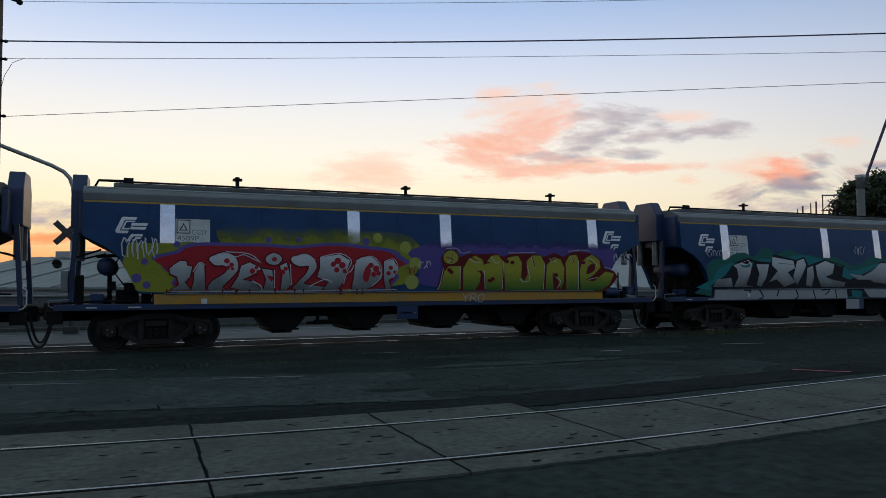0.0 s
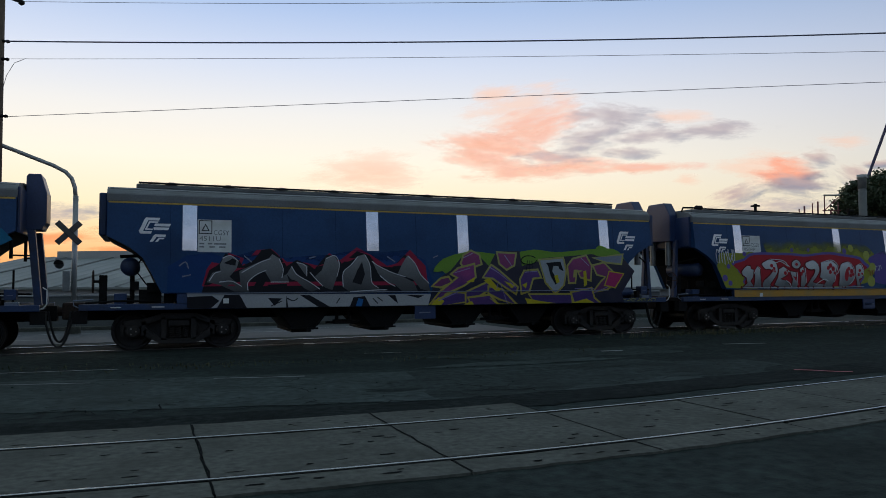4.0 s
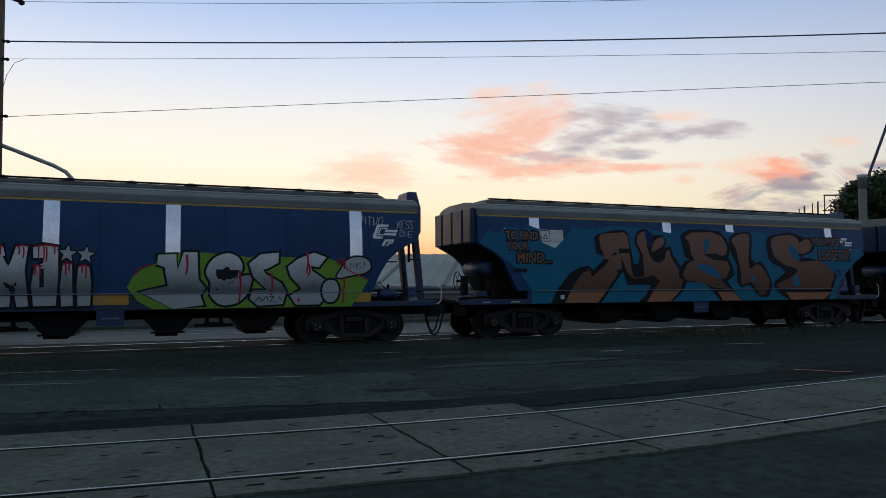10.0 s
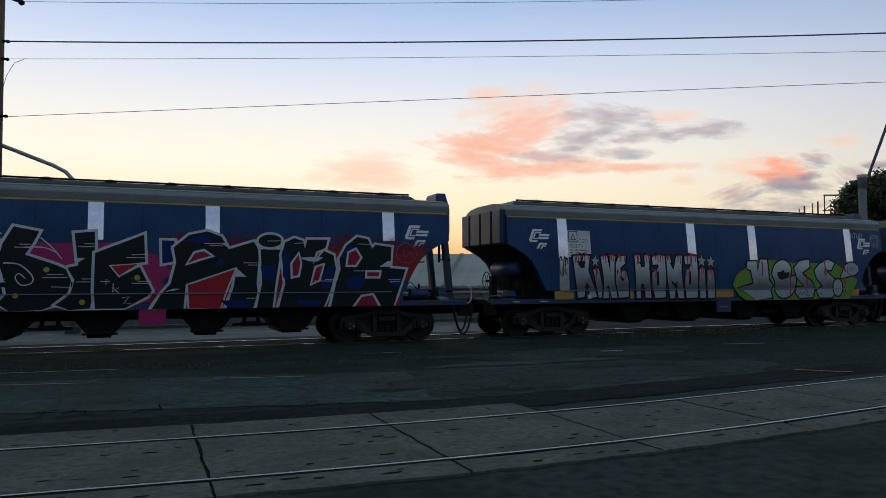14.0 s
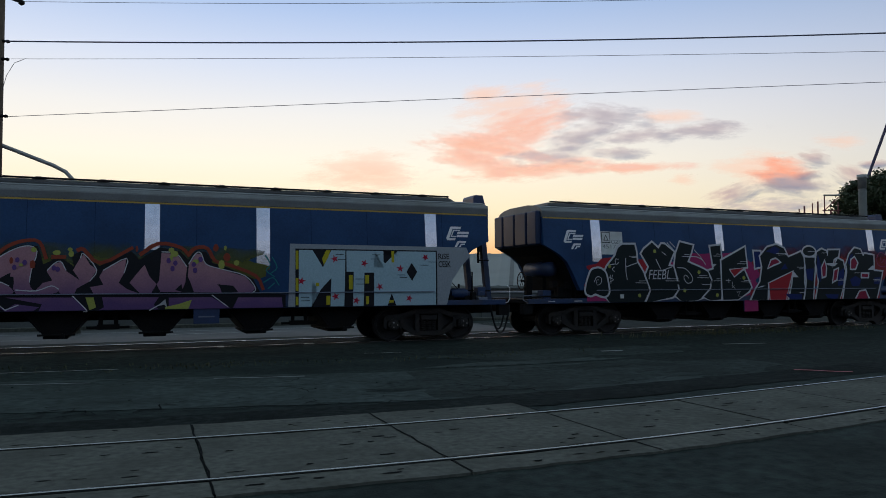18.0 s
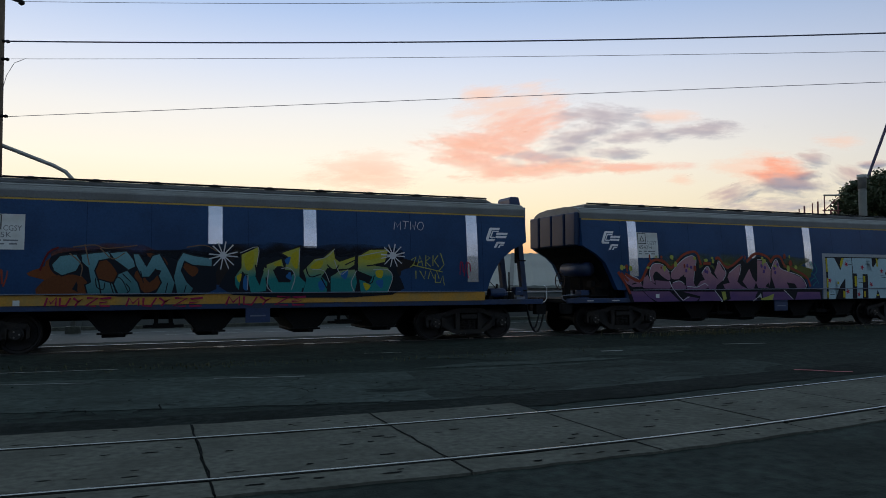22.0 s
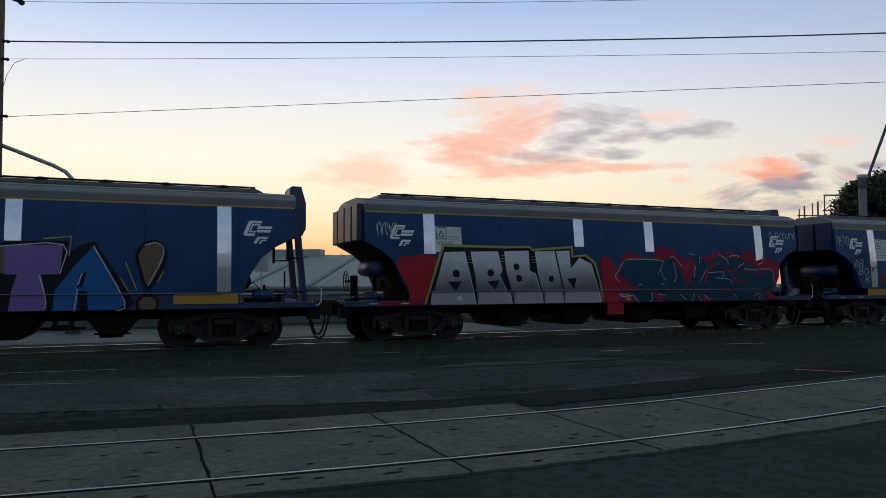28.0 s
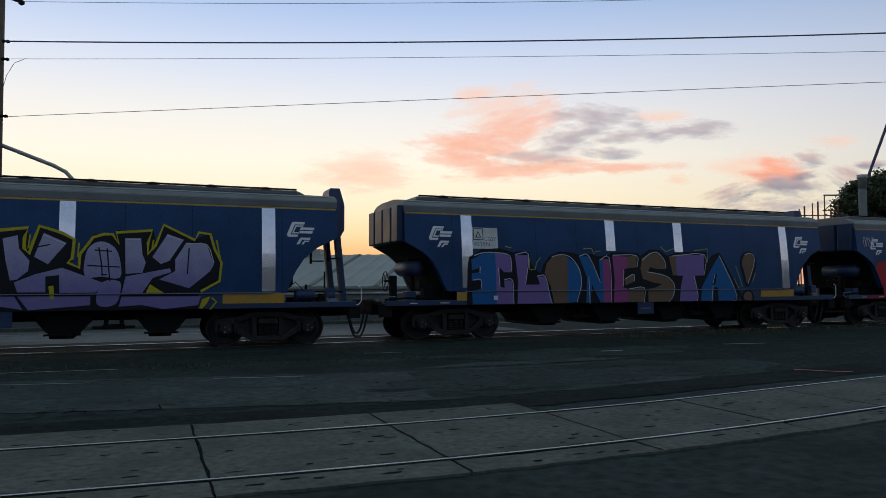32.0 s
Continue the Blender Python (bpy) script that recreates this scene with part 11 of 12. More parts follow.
trail(H, [(7.39, 1.97), (7.53, 1.64), (7.72, 1.75)], SILVERLOW, 0.02)
trail(H, [(7.92, 1.72), (7.79, 1.44), (7.87, 1.22)], SILVERLOW, 0.02)
trail(H, [(7.98, 2.07), (8.72, 2.22)], SILVERLOW, 0.02)
trail(H, [(8.34, 1.75), (8.70, 1.75), (8.82, 1.56), (8.70, 1.22)], SILVERLOW, 0.02)
trail(H, [(5.58, 1.85), (5.65, 1.45), (5.76, 1.71)], BLACKP, 0.03)
trail(H, [(5.98, 1.74), (6.11, 1.45)], BLACKP, 0.03)
trail(H, [(6.70, 1.85), (6.81, 1.58), (7.07, 1.64)], BLACKP, 0.03)
trail(H, [(7.21, 1.86), (7.39, 1.72), (7.50, 1.86)], BLACKP, 0.03)
trail(H, [(7.65, 1.86), (7.88, 1.97)], BLACKP, 0.03)
trail(H, [(8.17, 1.84), (8.71, 1.90)], BLACKP, 0.03)
trail(H, [(7.97, 1.58), (8.27, 1.42), (8.36, 1.61)], BLACKP, 0.03)
trail(H, [(7.07, 1.56), (7.21, 1.31)], BLACKP, 0.03)
trail(H, [(4.58, 2.08), (5.20, 2.02)], WHITEP, 0.03, False)
trail(H, [(4.66, 2.26), (5.11, 1.84)], WHITEP, 0.03, False)
trail(H, [(4.77, 2.34), (5.00, 1.76)], WHITEP, 0.03, False)
trail(H, [(4.94, 2.36), (4.83, 1.74)], WHITEP, 0.03, False)
trail(H, [(5.10, 2.29), (4.68, 1.82)], WHITEP, 0.03, False)
trail(H, [(5.19, 2.13), (4.58, 1.97)], WHITEP, 0.03, False)
piece(H, "paint_dot", [(4.96, 2.05), (4.95, 2.01), (4.92, 1.98), (4.88, 1.97), (4.84, 1.98), (4.82, 2.01), (4.81, 2.05), (4.82, 2.09), (4.85, 2.12), (4.88, 2.13), (4.92, 2.12), (4.95, 2.09)], WHITEP)
trail(H, [(8.53, 2.12), (9.14, 2.07)], WHITEP, 0.03, False)
trail(H, [(8.62, 2.29), (9.06, 1.90)], WHITEP, 0.03, False)
trail(H, [(8.73, 2.36), (8.94, 1.83)], WHITEP, 0.03, False)
trail(H, [(8.90, 2.38), (8.77, 1.82)], WHITEP, 0.03, False)
trail(H, [(9.05, 2.31), (8.62, 1.88)], WHITEP, 0.03, False)
trail(H, [(9.14, 2.17), (8.53, 2.02)], WHITEP, 0.03, False)
piece(H, "paint_dot", [(8.93, 2.10), (8.91, 2.05), (8.88, 2.02), (8.83, 2.01), (8.79, 2.02), (8.75, 2.05), (8.74, 2.09), (8.76, 2.14), (8.79, 2.17), (8.84, 2.18), (8.88, 2.17), (8.92, 2.14)], WHITEP)
trail(H, [(9.30, 1.99), (9.43, 2.07), (9.36, 1.87), (9.26, 1.81)], OLIVE, 0.026, False)
trail(H, [(9.46, 1.84), (9.53, 2.10), (9.61, 1.84)], OLIVE, 0.026, False)
trail(H, [(9.49, 1.94), (9.60, 1.95)], OLIVE, 0.026, False)
trail(H, [(9.68, 1.84), (9.69, 2.11), (9.80, 2.05), (9.68, 1.96), (9.81, 1.83)], OLIVE, 0.026, False)
trail(H, [(9.88, 2.11), (9.87, 1.85)], OLIVE, 0.026, False)
trail(H, [(10.01, 2.11), (9.91, 1.98), (10.03, 1.82)], OLIVE, 0.026, False)
trail(H, [(9.42, 1.73), (9.42, 1.53)], OLIVE, 0.026, False)
trail(H, [(9.52, 1.73), (9.64, 1.53), (9.68, 1.73)], OLIVE, 0.026, False)
trail(H, [(9.74, 1.53), (9.80, 1.73), (9.90, 1.53), (9.97, 1.73), (10.03, 1.53)], OLIVE, 0.026, False)
trail(H, [(9.93, 1.64), (9.93, 1.44), (10.06, 1.44), (10.13, 1.61), (10.17, 1.37)], OLIVE, 0.026, False)
trail(H, [(9.33, 1.87), (10.13, 1.70)], OLIVE, 0.026, False)
trail(H, [(10.08, 2.17), (10.17, 1.88), (10.03, 1.73)], OLIVE, 0.026, False)
trail(H, [(1.42, 0.98), (1.47, 1.15), (1.53, 1.03), (1.63, 1.15), (1.62, 0.98)], TAGPINK, 0.045, False)
trail(H, [(1.70, 1.15), (1.69, 0.99), (1.80, 0.98), (1.89, 1.14)], TAGPINK, 0.045, False)
trail(H, [(1.94, 1.14), (2.03, 1.06), (2.14, 1.14), (2.03, 1.06), (1.97, 0.97)], TAGPINK, 0.045, False)
trail(H, [(2.19, 1.14), (2.40, 1.14), (2.16, 0.97), (2.36, 0.97)], TAGPINK, 0.045, False)
trail(H, [(2.65, 1.14), (2.44, 1.12), (2.57, 1.05), (2.43, 1.04), (2.44, 0.97), (2.62, 0.97)], TAGPINK, 0.045, False)
trail(H, [(2.93, 0.96), (2.99, 1.13), (3.06, 1.01), (3.18, 1.13), (3.17, 0.96)], TAGPINK, 0.045, False)
trail(H, [(3.27, 1.13), (3.26, 0.97), (3.41, 0.95), (3.52, 1.13)], TAGPINK, 0.045, False)
trail(H, [(3.58, 1.13), (3.69, 1.04), (3.83, 1.12), (3.69, 1.04), (3.62, 0.95)], TAGPINK, 0.045, False)
trail(H, [(3.89, 1.12), (4.15, 1.12), (3.86, 0.95), (4.11, 0.94)], TAGPINK, 0.045, False)
trail(H, [(4.47, 1.12), (4.21, 1.10), (4.38, 1.03), (4.19, 1.02), (4.20, 0.94), (4.44, 0.95)], TAGPINK, 0.045, False)
trail(H, [(4.95, 0.96), (5.02, 1.14), (5.10, 1.01), (5.24, 1.14), (5.23, 0.95)], TAGPINK, 0.045, False)
trail(H, [(5.34, 1.14), (5.33, 0.97), (5.50, 0.95), (5.62, 1.13)], TAGPINK, 0.045, False)
trail(H, [(5.69, 1.13), (5.82, 1.04), (5.98, 1.13), (5.82, 1.04), (5.74, 0.95)], TAGPINK, 0.045, False)
trail(H, [(6.06, 1.13), (6.35, 1.13), (6.01, 0.94), (6.31, 0.94)], TAGPINK, 0.045, False)
trail(H, [(6.72, 1.12), (6.42, 1.11), (6.61, 1.03), (6.40, 1.02), (6.41, 0.94), (6.68, 0.94)], TAGPINK, 0.045, False)
script(H, "MTWO", 8.9, 9.7, 2.75, 2.95, WHITEP, 0.018)
script(H, "MEVO", -1.42, -0.85, 2.62, 2.92, WHITEP, 0.022)
script(H, "AR", -0.72, -0.25, 1.90, 2.15, WHITEP, 0.024)
script(H, "BO", -0.52, -0.05, 1.66, 1.88, WHITEP, 0.024)
script(H, "K", -0.25, 0.0, 1.40, 1.62, WHITEP, 0.024)
tag(H, 0.45, 0.75, 1.35, 1.75, ORANGEHALO, 27, 4, 0.03)
tag(H, 0.02, 0.3, 1.75, 1.95, BLACKP, 28, 3, 0.02)
tag(H, 10.6, 10.9, 1.5, 2.0, CRIMSON, 29, 3, 0.025)
small_marks(H, ((5.48, 5.82),))

# ninth wagon: tall silver block letters and dark teal ones on red
dress(I, "blue grain hopper wagon with tall silver block letters on red", "4514B", (2.15, 2.4, 2.3, 2.0), 2.2)
decal("paint_cloud", blob(-0.85, 0.8, 0.9, 2.15, 71, 0.08), REDP, I, 0.005)
decal("paint_block", shape([(0.0, 0.9), (5.28, 0.9), (5.15, 1.5), (5.0, 2.0), (4.75, 1.98), (4.72, 2.2), (4.3, 2.15), (4.3, 2.42), (3.05, 2.32), (3.0, 2.4), (2.25, 2.38), (2.1, 2.3), (0.5, 2.4), (0.35, 2.0)]), OLIVE, I, 0.0065)
decal("paint_block", shape([(0.04, 0.9), (5.22, 0.9), (5.10, 1.5), (4.95, 1.94), (4.68, 1.92), (4.66, 2.14), (4.24, 2.10), (4.24, 2.35), (3.05, 2.26), (2.98, 2.34), (2.27, 2.32), (2.12, 2.24), (0.55, 2.33), (0.42, 2.0)]), BLACKP, I, 0.008)
BLOCKS = [[(0.16, 0.885), (0.55, 2.2), (1.10, 2.22), (1.40, 0.885)], [(1.45, 0.885), (1.38, 1.6), (1.26, 2.22), (2.04, 2.24), (2.16, 1.75), (2.08, 1.6), (2.44, 0.885)],
          [(2.50, 0.885), (2.26, 1.76), (2.22, 2.24), (2.94, 2.27), (2.96, 1.74), (3.12, 1.68), (3.36, 0.885)], [(3.40, 0.885), (3.20, 1.66), (3.12, 2.25), (3.72, 2.27), (3.94, 1.25), (3.96, 0.885)],
          [(4.00, 0.885), (3.98, 1.25), (3.77, 2.27), (4.19, 2.29), (4.21, 1.81), (4.50, 2.10), (4.86, 1.94), (5.18, 0.885)]]
HOLES = [(0.84, 1.66, 0.10), (1.80, 1.68, 0.095), (2.55, 1.84, 0.085), (2.62, 1.54, 0.095), (3.58, 1.53, 0.085)]
NOTCH = [[(0.62, 1.46), (1.0, 1.46), (0.84, 1.22)], [(1.71, 1.46), (2.06, 1.50), (1.95, 1.24)], [(4.09, 1.53), (4.38, 1.56), (4.30, 1.25)]]
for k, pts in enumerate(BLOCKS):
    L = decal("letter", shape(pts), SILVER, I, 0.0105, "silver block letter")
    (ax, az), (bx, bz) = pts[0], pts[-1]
    # foot in paler silver imitates the stronger light on the sill
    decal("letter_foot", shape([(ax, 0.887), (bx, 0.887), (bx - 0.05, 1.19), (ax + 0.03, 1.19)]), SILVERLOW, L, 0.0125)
    decal("letter_edge", stroke(pts[-2:][::-1], 0.018), WHITEP, L, 0.0135)
for x, z, r in HOLES:
    decal("letter_hole", disc(x, z, r + 0.02, 18), SILVERLOW, I, 0.0130)
    decal("letter_hole", disc(x + 0.012, z, r, 18), BLACKP, I, 0.0142)
for pts in NOTCH:
    decal("letter_hole", shape(pts), BLACKP, I, 0.0142)
for x, z in ((1.2, 2.08), (2.12, 2.12), (3.02, 2.1), (0.3, 1.5)):
    for k in range(3):
        decal("paint_dash", rect(x, x + 0.12, z - 0.07 * k, z - 0.07 * k + 0.014), GREYPANEL, I, 0.0094)
piece(I, "paint_cloud", [(5.17, 2.07), (5.37, 2.16), (5.56, 2.02), (5.65, 1.83), (5.78, 1.58), (5.87, 1.33), (5.88, 1.15), (5.88, 0.86), (5.24, 0.86)], REDP)
piece(I, "paint_cloud", [(5.49, 1.60), (5.76, 1.85), (5.94, 2.21), (6.19, 2.30), (6.43, 2.13), (6.94, 2.13), (7.13, 2.44), (7.69, 2.37), (7.87, 2.15), (8.25, 2.09), (8.94, 2.19), (9.33, 2.34), (9.79, 2.33), (10.23, 2.19), (10.41, 2.42), (10.65, 2.28), (10.79, 2.07), (11.28, 2.21), (11.74, 1.94), (11.67, 1.58), (11.45, 1.19), (6.07, 1.18), (5.83, 1.20), (5.68, 1.39)], CRIMSON)
piece(I, "letter", [(5.66, 1.58), (5.94, 1.99), (6.19, 2.09), (7.26, 2.05), (7.65, 2.13), (7.85, 1.98), (8.22, 1.38), (8.38, 1.71), (8.46, 2.05), (8.25, 2.25), (8.63, 2.20), (8.93, 1.96), (9.33, 2.26), (9.79, 2.27), (10.30, 2.11), (10.78, 1.86), (10.96, 1.78), (11.46, 1.78), (11.45, 1.20), (6.39, 1.24), (6.07, 1.45), (5.88, 1.60)], NAVYFILL, label="dark teal letters edged in crimson")
piece(I, "letter_foot", [(6.13, 1.16), (10.99, 1.12), (10.88, 0.86), (6.44, 0.86)], NAVYFILL)
piece(I, "paint_flash", [(5.71, 1.17), (6.12, 1.16), (6.43, 0.86), (5.77, 0.87)], CRIMSON)
piece(I, "paint_flash", [(6.91, 1.14), (7.13, 1.08), (7.39, 0.86), (7.07, 0.86)], CRIMSON)
piece(I, "paint_flash", [(8.52, 1.12), (9.04, 0.86), (8.72, 0.86)], CRIMSON)
piece(I, "paint_flash", [(11.08, 1.02), (11.26, 1.13), (11.73, 0.90), (11.26, 0.86)], CRIMSON)
trail(I, [(7.69, 2.04), (7.98, 1.71), (8.11, 1.34)], CRIMSON, 0.09)
trail(I, [(8.76, 1.42), (8.93, 1.82), (9.21, 1.95), (9.38, 1.98)], CRIMSON, 0.08)
trail(I, [(9.49, 1.86), (9.78, 1.72), (9.83, 1.42)], CRIMSON, 0.07)
trail(I, [(10.29, 1.79), (10.69, 1.77), (11.05, 1.63)], CRIMSON, 0.06)
trail(I, [(5.73, 1.63), (5.97, 1.39), (6.31, 1.23)], CRIMSON, 0.12)
trail(I, [(9.85, 1.56), (10.14, 1.40), (10.29, 1.47)], CRIMSON, 0.06)
trail(I, [(9.78, 1.72), (10.07, 1.86), (10.37, 1.97)], CRIMSON, 0.05)
trail(I, [(5.63, 1.59), (5.92, 2.01)], SILVERLOW, 0.024)
trail(I, [(5.63, 1.59), (5.78, 1.43)], SILVERLOW, 0.024)
trail(I, [(6.11, 2.06), (6.19, 2.11)], SILVERLOW, 0.024)
trail(I, [(6.00, 2.05), (6.43, 2.08), (7.22, 2.05), (7.26, 1.94), (7.09, 1.65)], SILVERLOW, 0.024)
trail(I, [(7.19, 1.77), (7.29, 1.55), (7.40, 1.49)], SILVERLOW, 0.024)
trail(I, [(7.53, 2.12), (7.66, 2.17), (7.98, 1.87)], SILVERLOW, 0.024)
trail(I, [(7.65, 1.99), (7.74, 1.58), (7.65, 1.45)], SILVERLOW, 0.024)
trail(I, [(8.25, 2.26), (8.44, 2.22)], SILVERLOW, 0.024)
trail(I, [(8.63, 2.18), (8.59, 1.98)], SILVERLOW, 0.024)
trail(I, [(8.45, 1.91), (8.38, 1.58)], SILVERLOW, 0.024)
trail(I, [(8.58, 1.41), (8.86, 1.85)], SILVERLOW, 0.024)
trail(I, [(8.89, 1.70), (9.48, 1.73), (9.43, 1.54)], SILVERLOW, 0.024)
trail(I, [(9.18, 1.56), (9.69, 1.51), (9.81, 1.36)], SILVERLOW, 0.024)
trail(I, [(9.33, 2.25), (9.61, 2.12), (9.70, 1.95)], SILVERLOW, 0.024)
trail(I, [(9.72, 2.20), (10.08, 2.23), (10.05, 2.14)], SILVERLOW, 0.024)
trail(I, [(10.07, 1.90), (10.31, 2.01)], SILVERLOW, 0.024)
trail(I, [(10.29, 1.83), (10.89, 1.79)], SILVERLOW, 0.024)
trail(I, [(10.92, 1.82), (11.39, 1.81), (11.45, 1.44)], SILVERLOW, 0.024)
trail(I, [(10.85, 1.96), (11.05, 2.05), (11.08, 2.26)], SILVERLOW, 0.024)
trail(I, [(6.41, 1.36), (6.54, 1.38)], SILVERLOW, 0.024)
trail(I, [(7.19, 1.39), (7.32, 1.37)], SILVERLOW, 0.024)
trail(I, [(6.86, 1.15), (6.88, 0.97), (6.79, 0.88)], SILVERLOW, 0.024)
trail(I, [(7.07, 1.11), (7.32, 1.06)], SILVERLOW, 0.024)
trail(I, [(8.38, 1.12), (8.25, 0.86)], SILVERLOW, 0.024)
trail(I, [(8.52, 1.01), (8.65, 0.86)], SILVERLOW, 0.024)
trail(I, [(8.72, 1.05), (8.93, 0.94)], SILVERLOW, 0.024)
trail(I, [(9.83, 1.10), (9.98, 0.97)], SILVERLOW, 0.024)
trail(I, [(10.66, 1.03), (10.88, 1.08), (10.81, 0.86)], SILVERLOW, 0.024)
trail(I, [(7.85, 1.08), (8.09, 0.92)], SILVERLOW, 0.024)
trail(I, [(6.19, 1.10), (6.42, 0.87)], SILVERLOW, 0.024)
trail(I, [(5.73, 1.08), (5.83, 1.13), (5.81, 1.01), (5.92, 1.12), (5.95, 0.98)], WHITEP, 0.02)
trail(I, [(5.97, 1.08), (6.07, 1.10), (6.02, 0.98), (6.13, 1.03)], WHITEP, 0.02)
trail(I, [(6.00, 0.95), (6.17, 0.95)], WHITEP, 0.02)
trail(I, [(5.85, 1.04), (6.19, 1.06)], WHITEP, 0.02)
tag(I, -1.2, -0.65, 2.55, 2.95, WHITEP, 31, 5, 0.02)
tag(I, 11.4, 12.5, 2.72, 2.98, WHITEP, 32, 8, 0.02)
decal("paint_block", rect(5.38, 5.92, 0.55, 0.88), REDP, I, -0.015)
decal("paint_band", rect(-1.2, 0.0, 0.89, 0.98), CRIMSON, I, -0.012)
small_marks(I)

# tenth wagon: two-coloured block letters
dress(J, "blue grain hopper wagon with large multicoloured block letters", "4529N", (1.3, 2.3, 2.3, 1.25), 2.30)
amber(J, -0.15, 0.25)
amber(J, 9.9, 11.25)
piece(J, "letter_ground", [(0.12, 0.86), (0.15, 1.81), (0.20, 2.08), (0.57, 2.29), (1.06, 2.32), (1.45, 2.22), (1.62, 2.25), (1.94, 2.23), (1.99, 1.89), (2.26, 1.67), (2.34, 1.89), (2.55, 2.14), (2.85, 2.26), (3.22, 2.24), (3.49, 2.18), (3.90, 2.22), (4.03, 2.15), (4.41, 2.18), (4.52, 2.26), (4.94, 2.27), (5.39, 2.25), (5.48, 2.17), (5.82, 2.36), (6.17, 2.35), (6.42, 2.19), (6.81, 2.30), (7.87, 2.31), (7.80, 1.98), (8.07, 2.22), (8.35, 2.32), (8.55, 2.01), (9.13, 1.05), (9.00, 0.86)], BLACKP)
piece(J, "letter", [(0.26, 2.02), (0.57, 2.17), (0.95, 2.21), (0.96, 0.86), (0.28, 0.88), (0.27, 1.21), (0.53, 1.28), (0.53, 1.50), (0.26, 1.48), (0.26, 1.67), (0.52, 1.70), (0.49, 1.81), (0.27, 1.75)], CBLUE, label="block letter in flat colours with a black outline")
piece(J, "letter", [(0.94, 2.21), (1.23, 2.18), (1.40, 2.06), (1.40, 1.70), (1.18, 1.70), (1.05, 1.83), (1.03, 1.32), (1.19, 1.30), (1.18, 1.49), (1.41, 1.49), (1.45, 0.86), (0.96, 0.86)], CPURPLE, label="block letter in flat colours with a black outline")
piece(J, "letter", [(1.51, 2.15), (1.91, 2.15), (1.81, 1.38), (2.23, 1.38), (2.16, 1.59), (2.39, 1.59), (2.49, 1.21), (2.60, 0.86), (1.56, 0.86), (1.58, 1.46)], CPURPLE, label="block letter in flat colours with a black outline")
piece(J, "letter", [(2.38, 1.68), (2.44, 1.93), (2.61, 2.10), (2.91, 2.17), (3.09, 2.12), (3.10, 0.86), (2.66, 0.86), (2.56, 1.33)], CBROWN, label="block letter in flat colours with a black outline")
piece(J, "letter", [(3.09, 2.12), (3.40, 1.90), (3.53, 1.58), (3.53, 1.26), (3.35, 0.91), (3.10, 0.86)], CBLUE, label="block letter in flat colours with a black outline")
piece(J, "letter", [(3.46, 2.13), (3.77, 2.14), (4.13, 1.43), (4.10, 2.02), (4.22, 2.07), (4.22, 0.86), (4.12, 0.86), (3.85, 1.38), (3.79, 0.86), (3.66, 0.86), (3.69, 1.58)], CBLUE, label="block letter in flat colours with a black outline")
piece(J, "letter", [(4.22, 2.07), (4.44, 2.07), (4.48, 0.86), (4.22, 0.86)], CPINK, label="block letter in flat colours with a black outline")
piece(J, "letter", [(4.54, 2.17), (5.03, 2.15), (5.03, 1.82), (4.88, 1.78), (4.88, 1.29), (5.03, 1.25), (5.03, 0.86), (4.56, 0.86), (4.59, 1.52)], CPINK, label="block letter in flat colours with a black outline")
piece(J, "letter", [(5.03, 2.15), (5.35, 2.17), (5.34, 1.85), (5.03, 1.82)], CBROWN, label="block letter in flat colours with a black outline")
piece(J, "letter", [(4.92, 1.50), (5.23, 1.66), (5.24, 1.45), (4.95, 1.35)], CBROWN, label="block letter in flat colours with a black outline")
piece(J, "letter", [(5.03, 1.24), (5.58, 1.28), (5.57, 0.86), (5.03, 0.86)], CBROWN, label="block letter in flat colours with a black outline")
piece(J, "letter", [(5.47, 1.82), (5.54, 2.11), (5.82, 2.25), (6.17, 2.25), (6.33, 1.99), (6.34, 1.80), (6.02, 1.81), (5.81, 1.86), (5.69, 1.70), (6.02, 1.68), (6.41, 1.58), (6.64, 1.34), (6.60, 1.07), (6.41, 0.86), (5.72, 0.86), (5.72, 1.24), (5.99, 1.29), (6.20, 1.38), (5.88, 1.43), (5.54, 1.53)], CBROWN, label="block letter in flat colours with a black outline")
piece(J, "letter", [(6.73, 2.20), (7.77, 2.24), (7.72, 1.63), (7.38, 1.62), (7.48, 1.17), (7.45, 0.86), (6.82, 0.86), (6.87, 1.31), (6.96, 1.62), (6.73, 1.62)], CPURPLE, label="block letter in flat colours with a black outline")
piece(J, "letter", [(6.48, 2.18), (6.73, 2.20), (6.73, 1.64), (6.60, 1.62)], CBROWN, label="block letter in flat colours with a black outline")
piece(J, "letter", [(8.33, 2.21), (8.82, 1.37), (8.97, 1.01), (8.79, 0.86), (7.60, 0.86), (7.63, 1.28), (7.98, 1.79)], CBLUE, label="block letter in flat colours with a black outline")
piece(J, "letter_hole", [(8.10, 1.64), (8.21, 1.67), (8.14, 1.36), (8.03, 1.35)], BLACKP)
piece(J, "letter_hole", [(8.06, 1.29), (8.23, 1.27), (8.25, 0.86), (8.05, 0.86)], BLACKP)
piece(J, "letter", [(9.33, 2.24), (9.56, 2.28), (9.70, 2.10), (9.63, 1.80), (9.39, 1.38), (9.27, 1.73), (9.20, 2.02)], CBROWN, True, rim=0.07, edge=BLACKP)
piece(J, "letter", [(9.56, 0.99), (9.54, 0.91), (9.48, 0.86), (9.39, 0.86), (9.30, 0.86), (9.24, 0.92), (9.21, 1.00), (9.24, 1.07), (9.30, 1.13), (9.39, 1.15), (9.48, 1.13), (9.54, 1.07)], CBROWN, True, rim=0.06, edge=BLACKP)
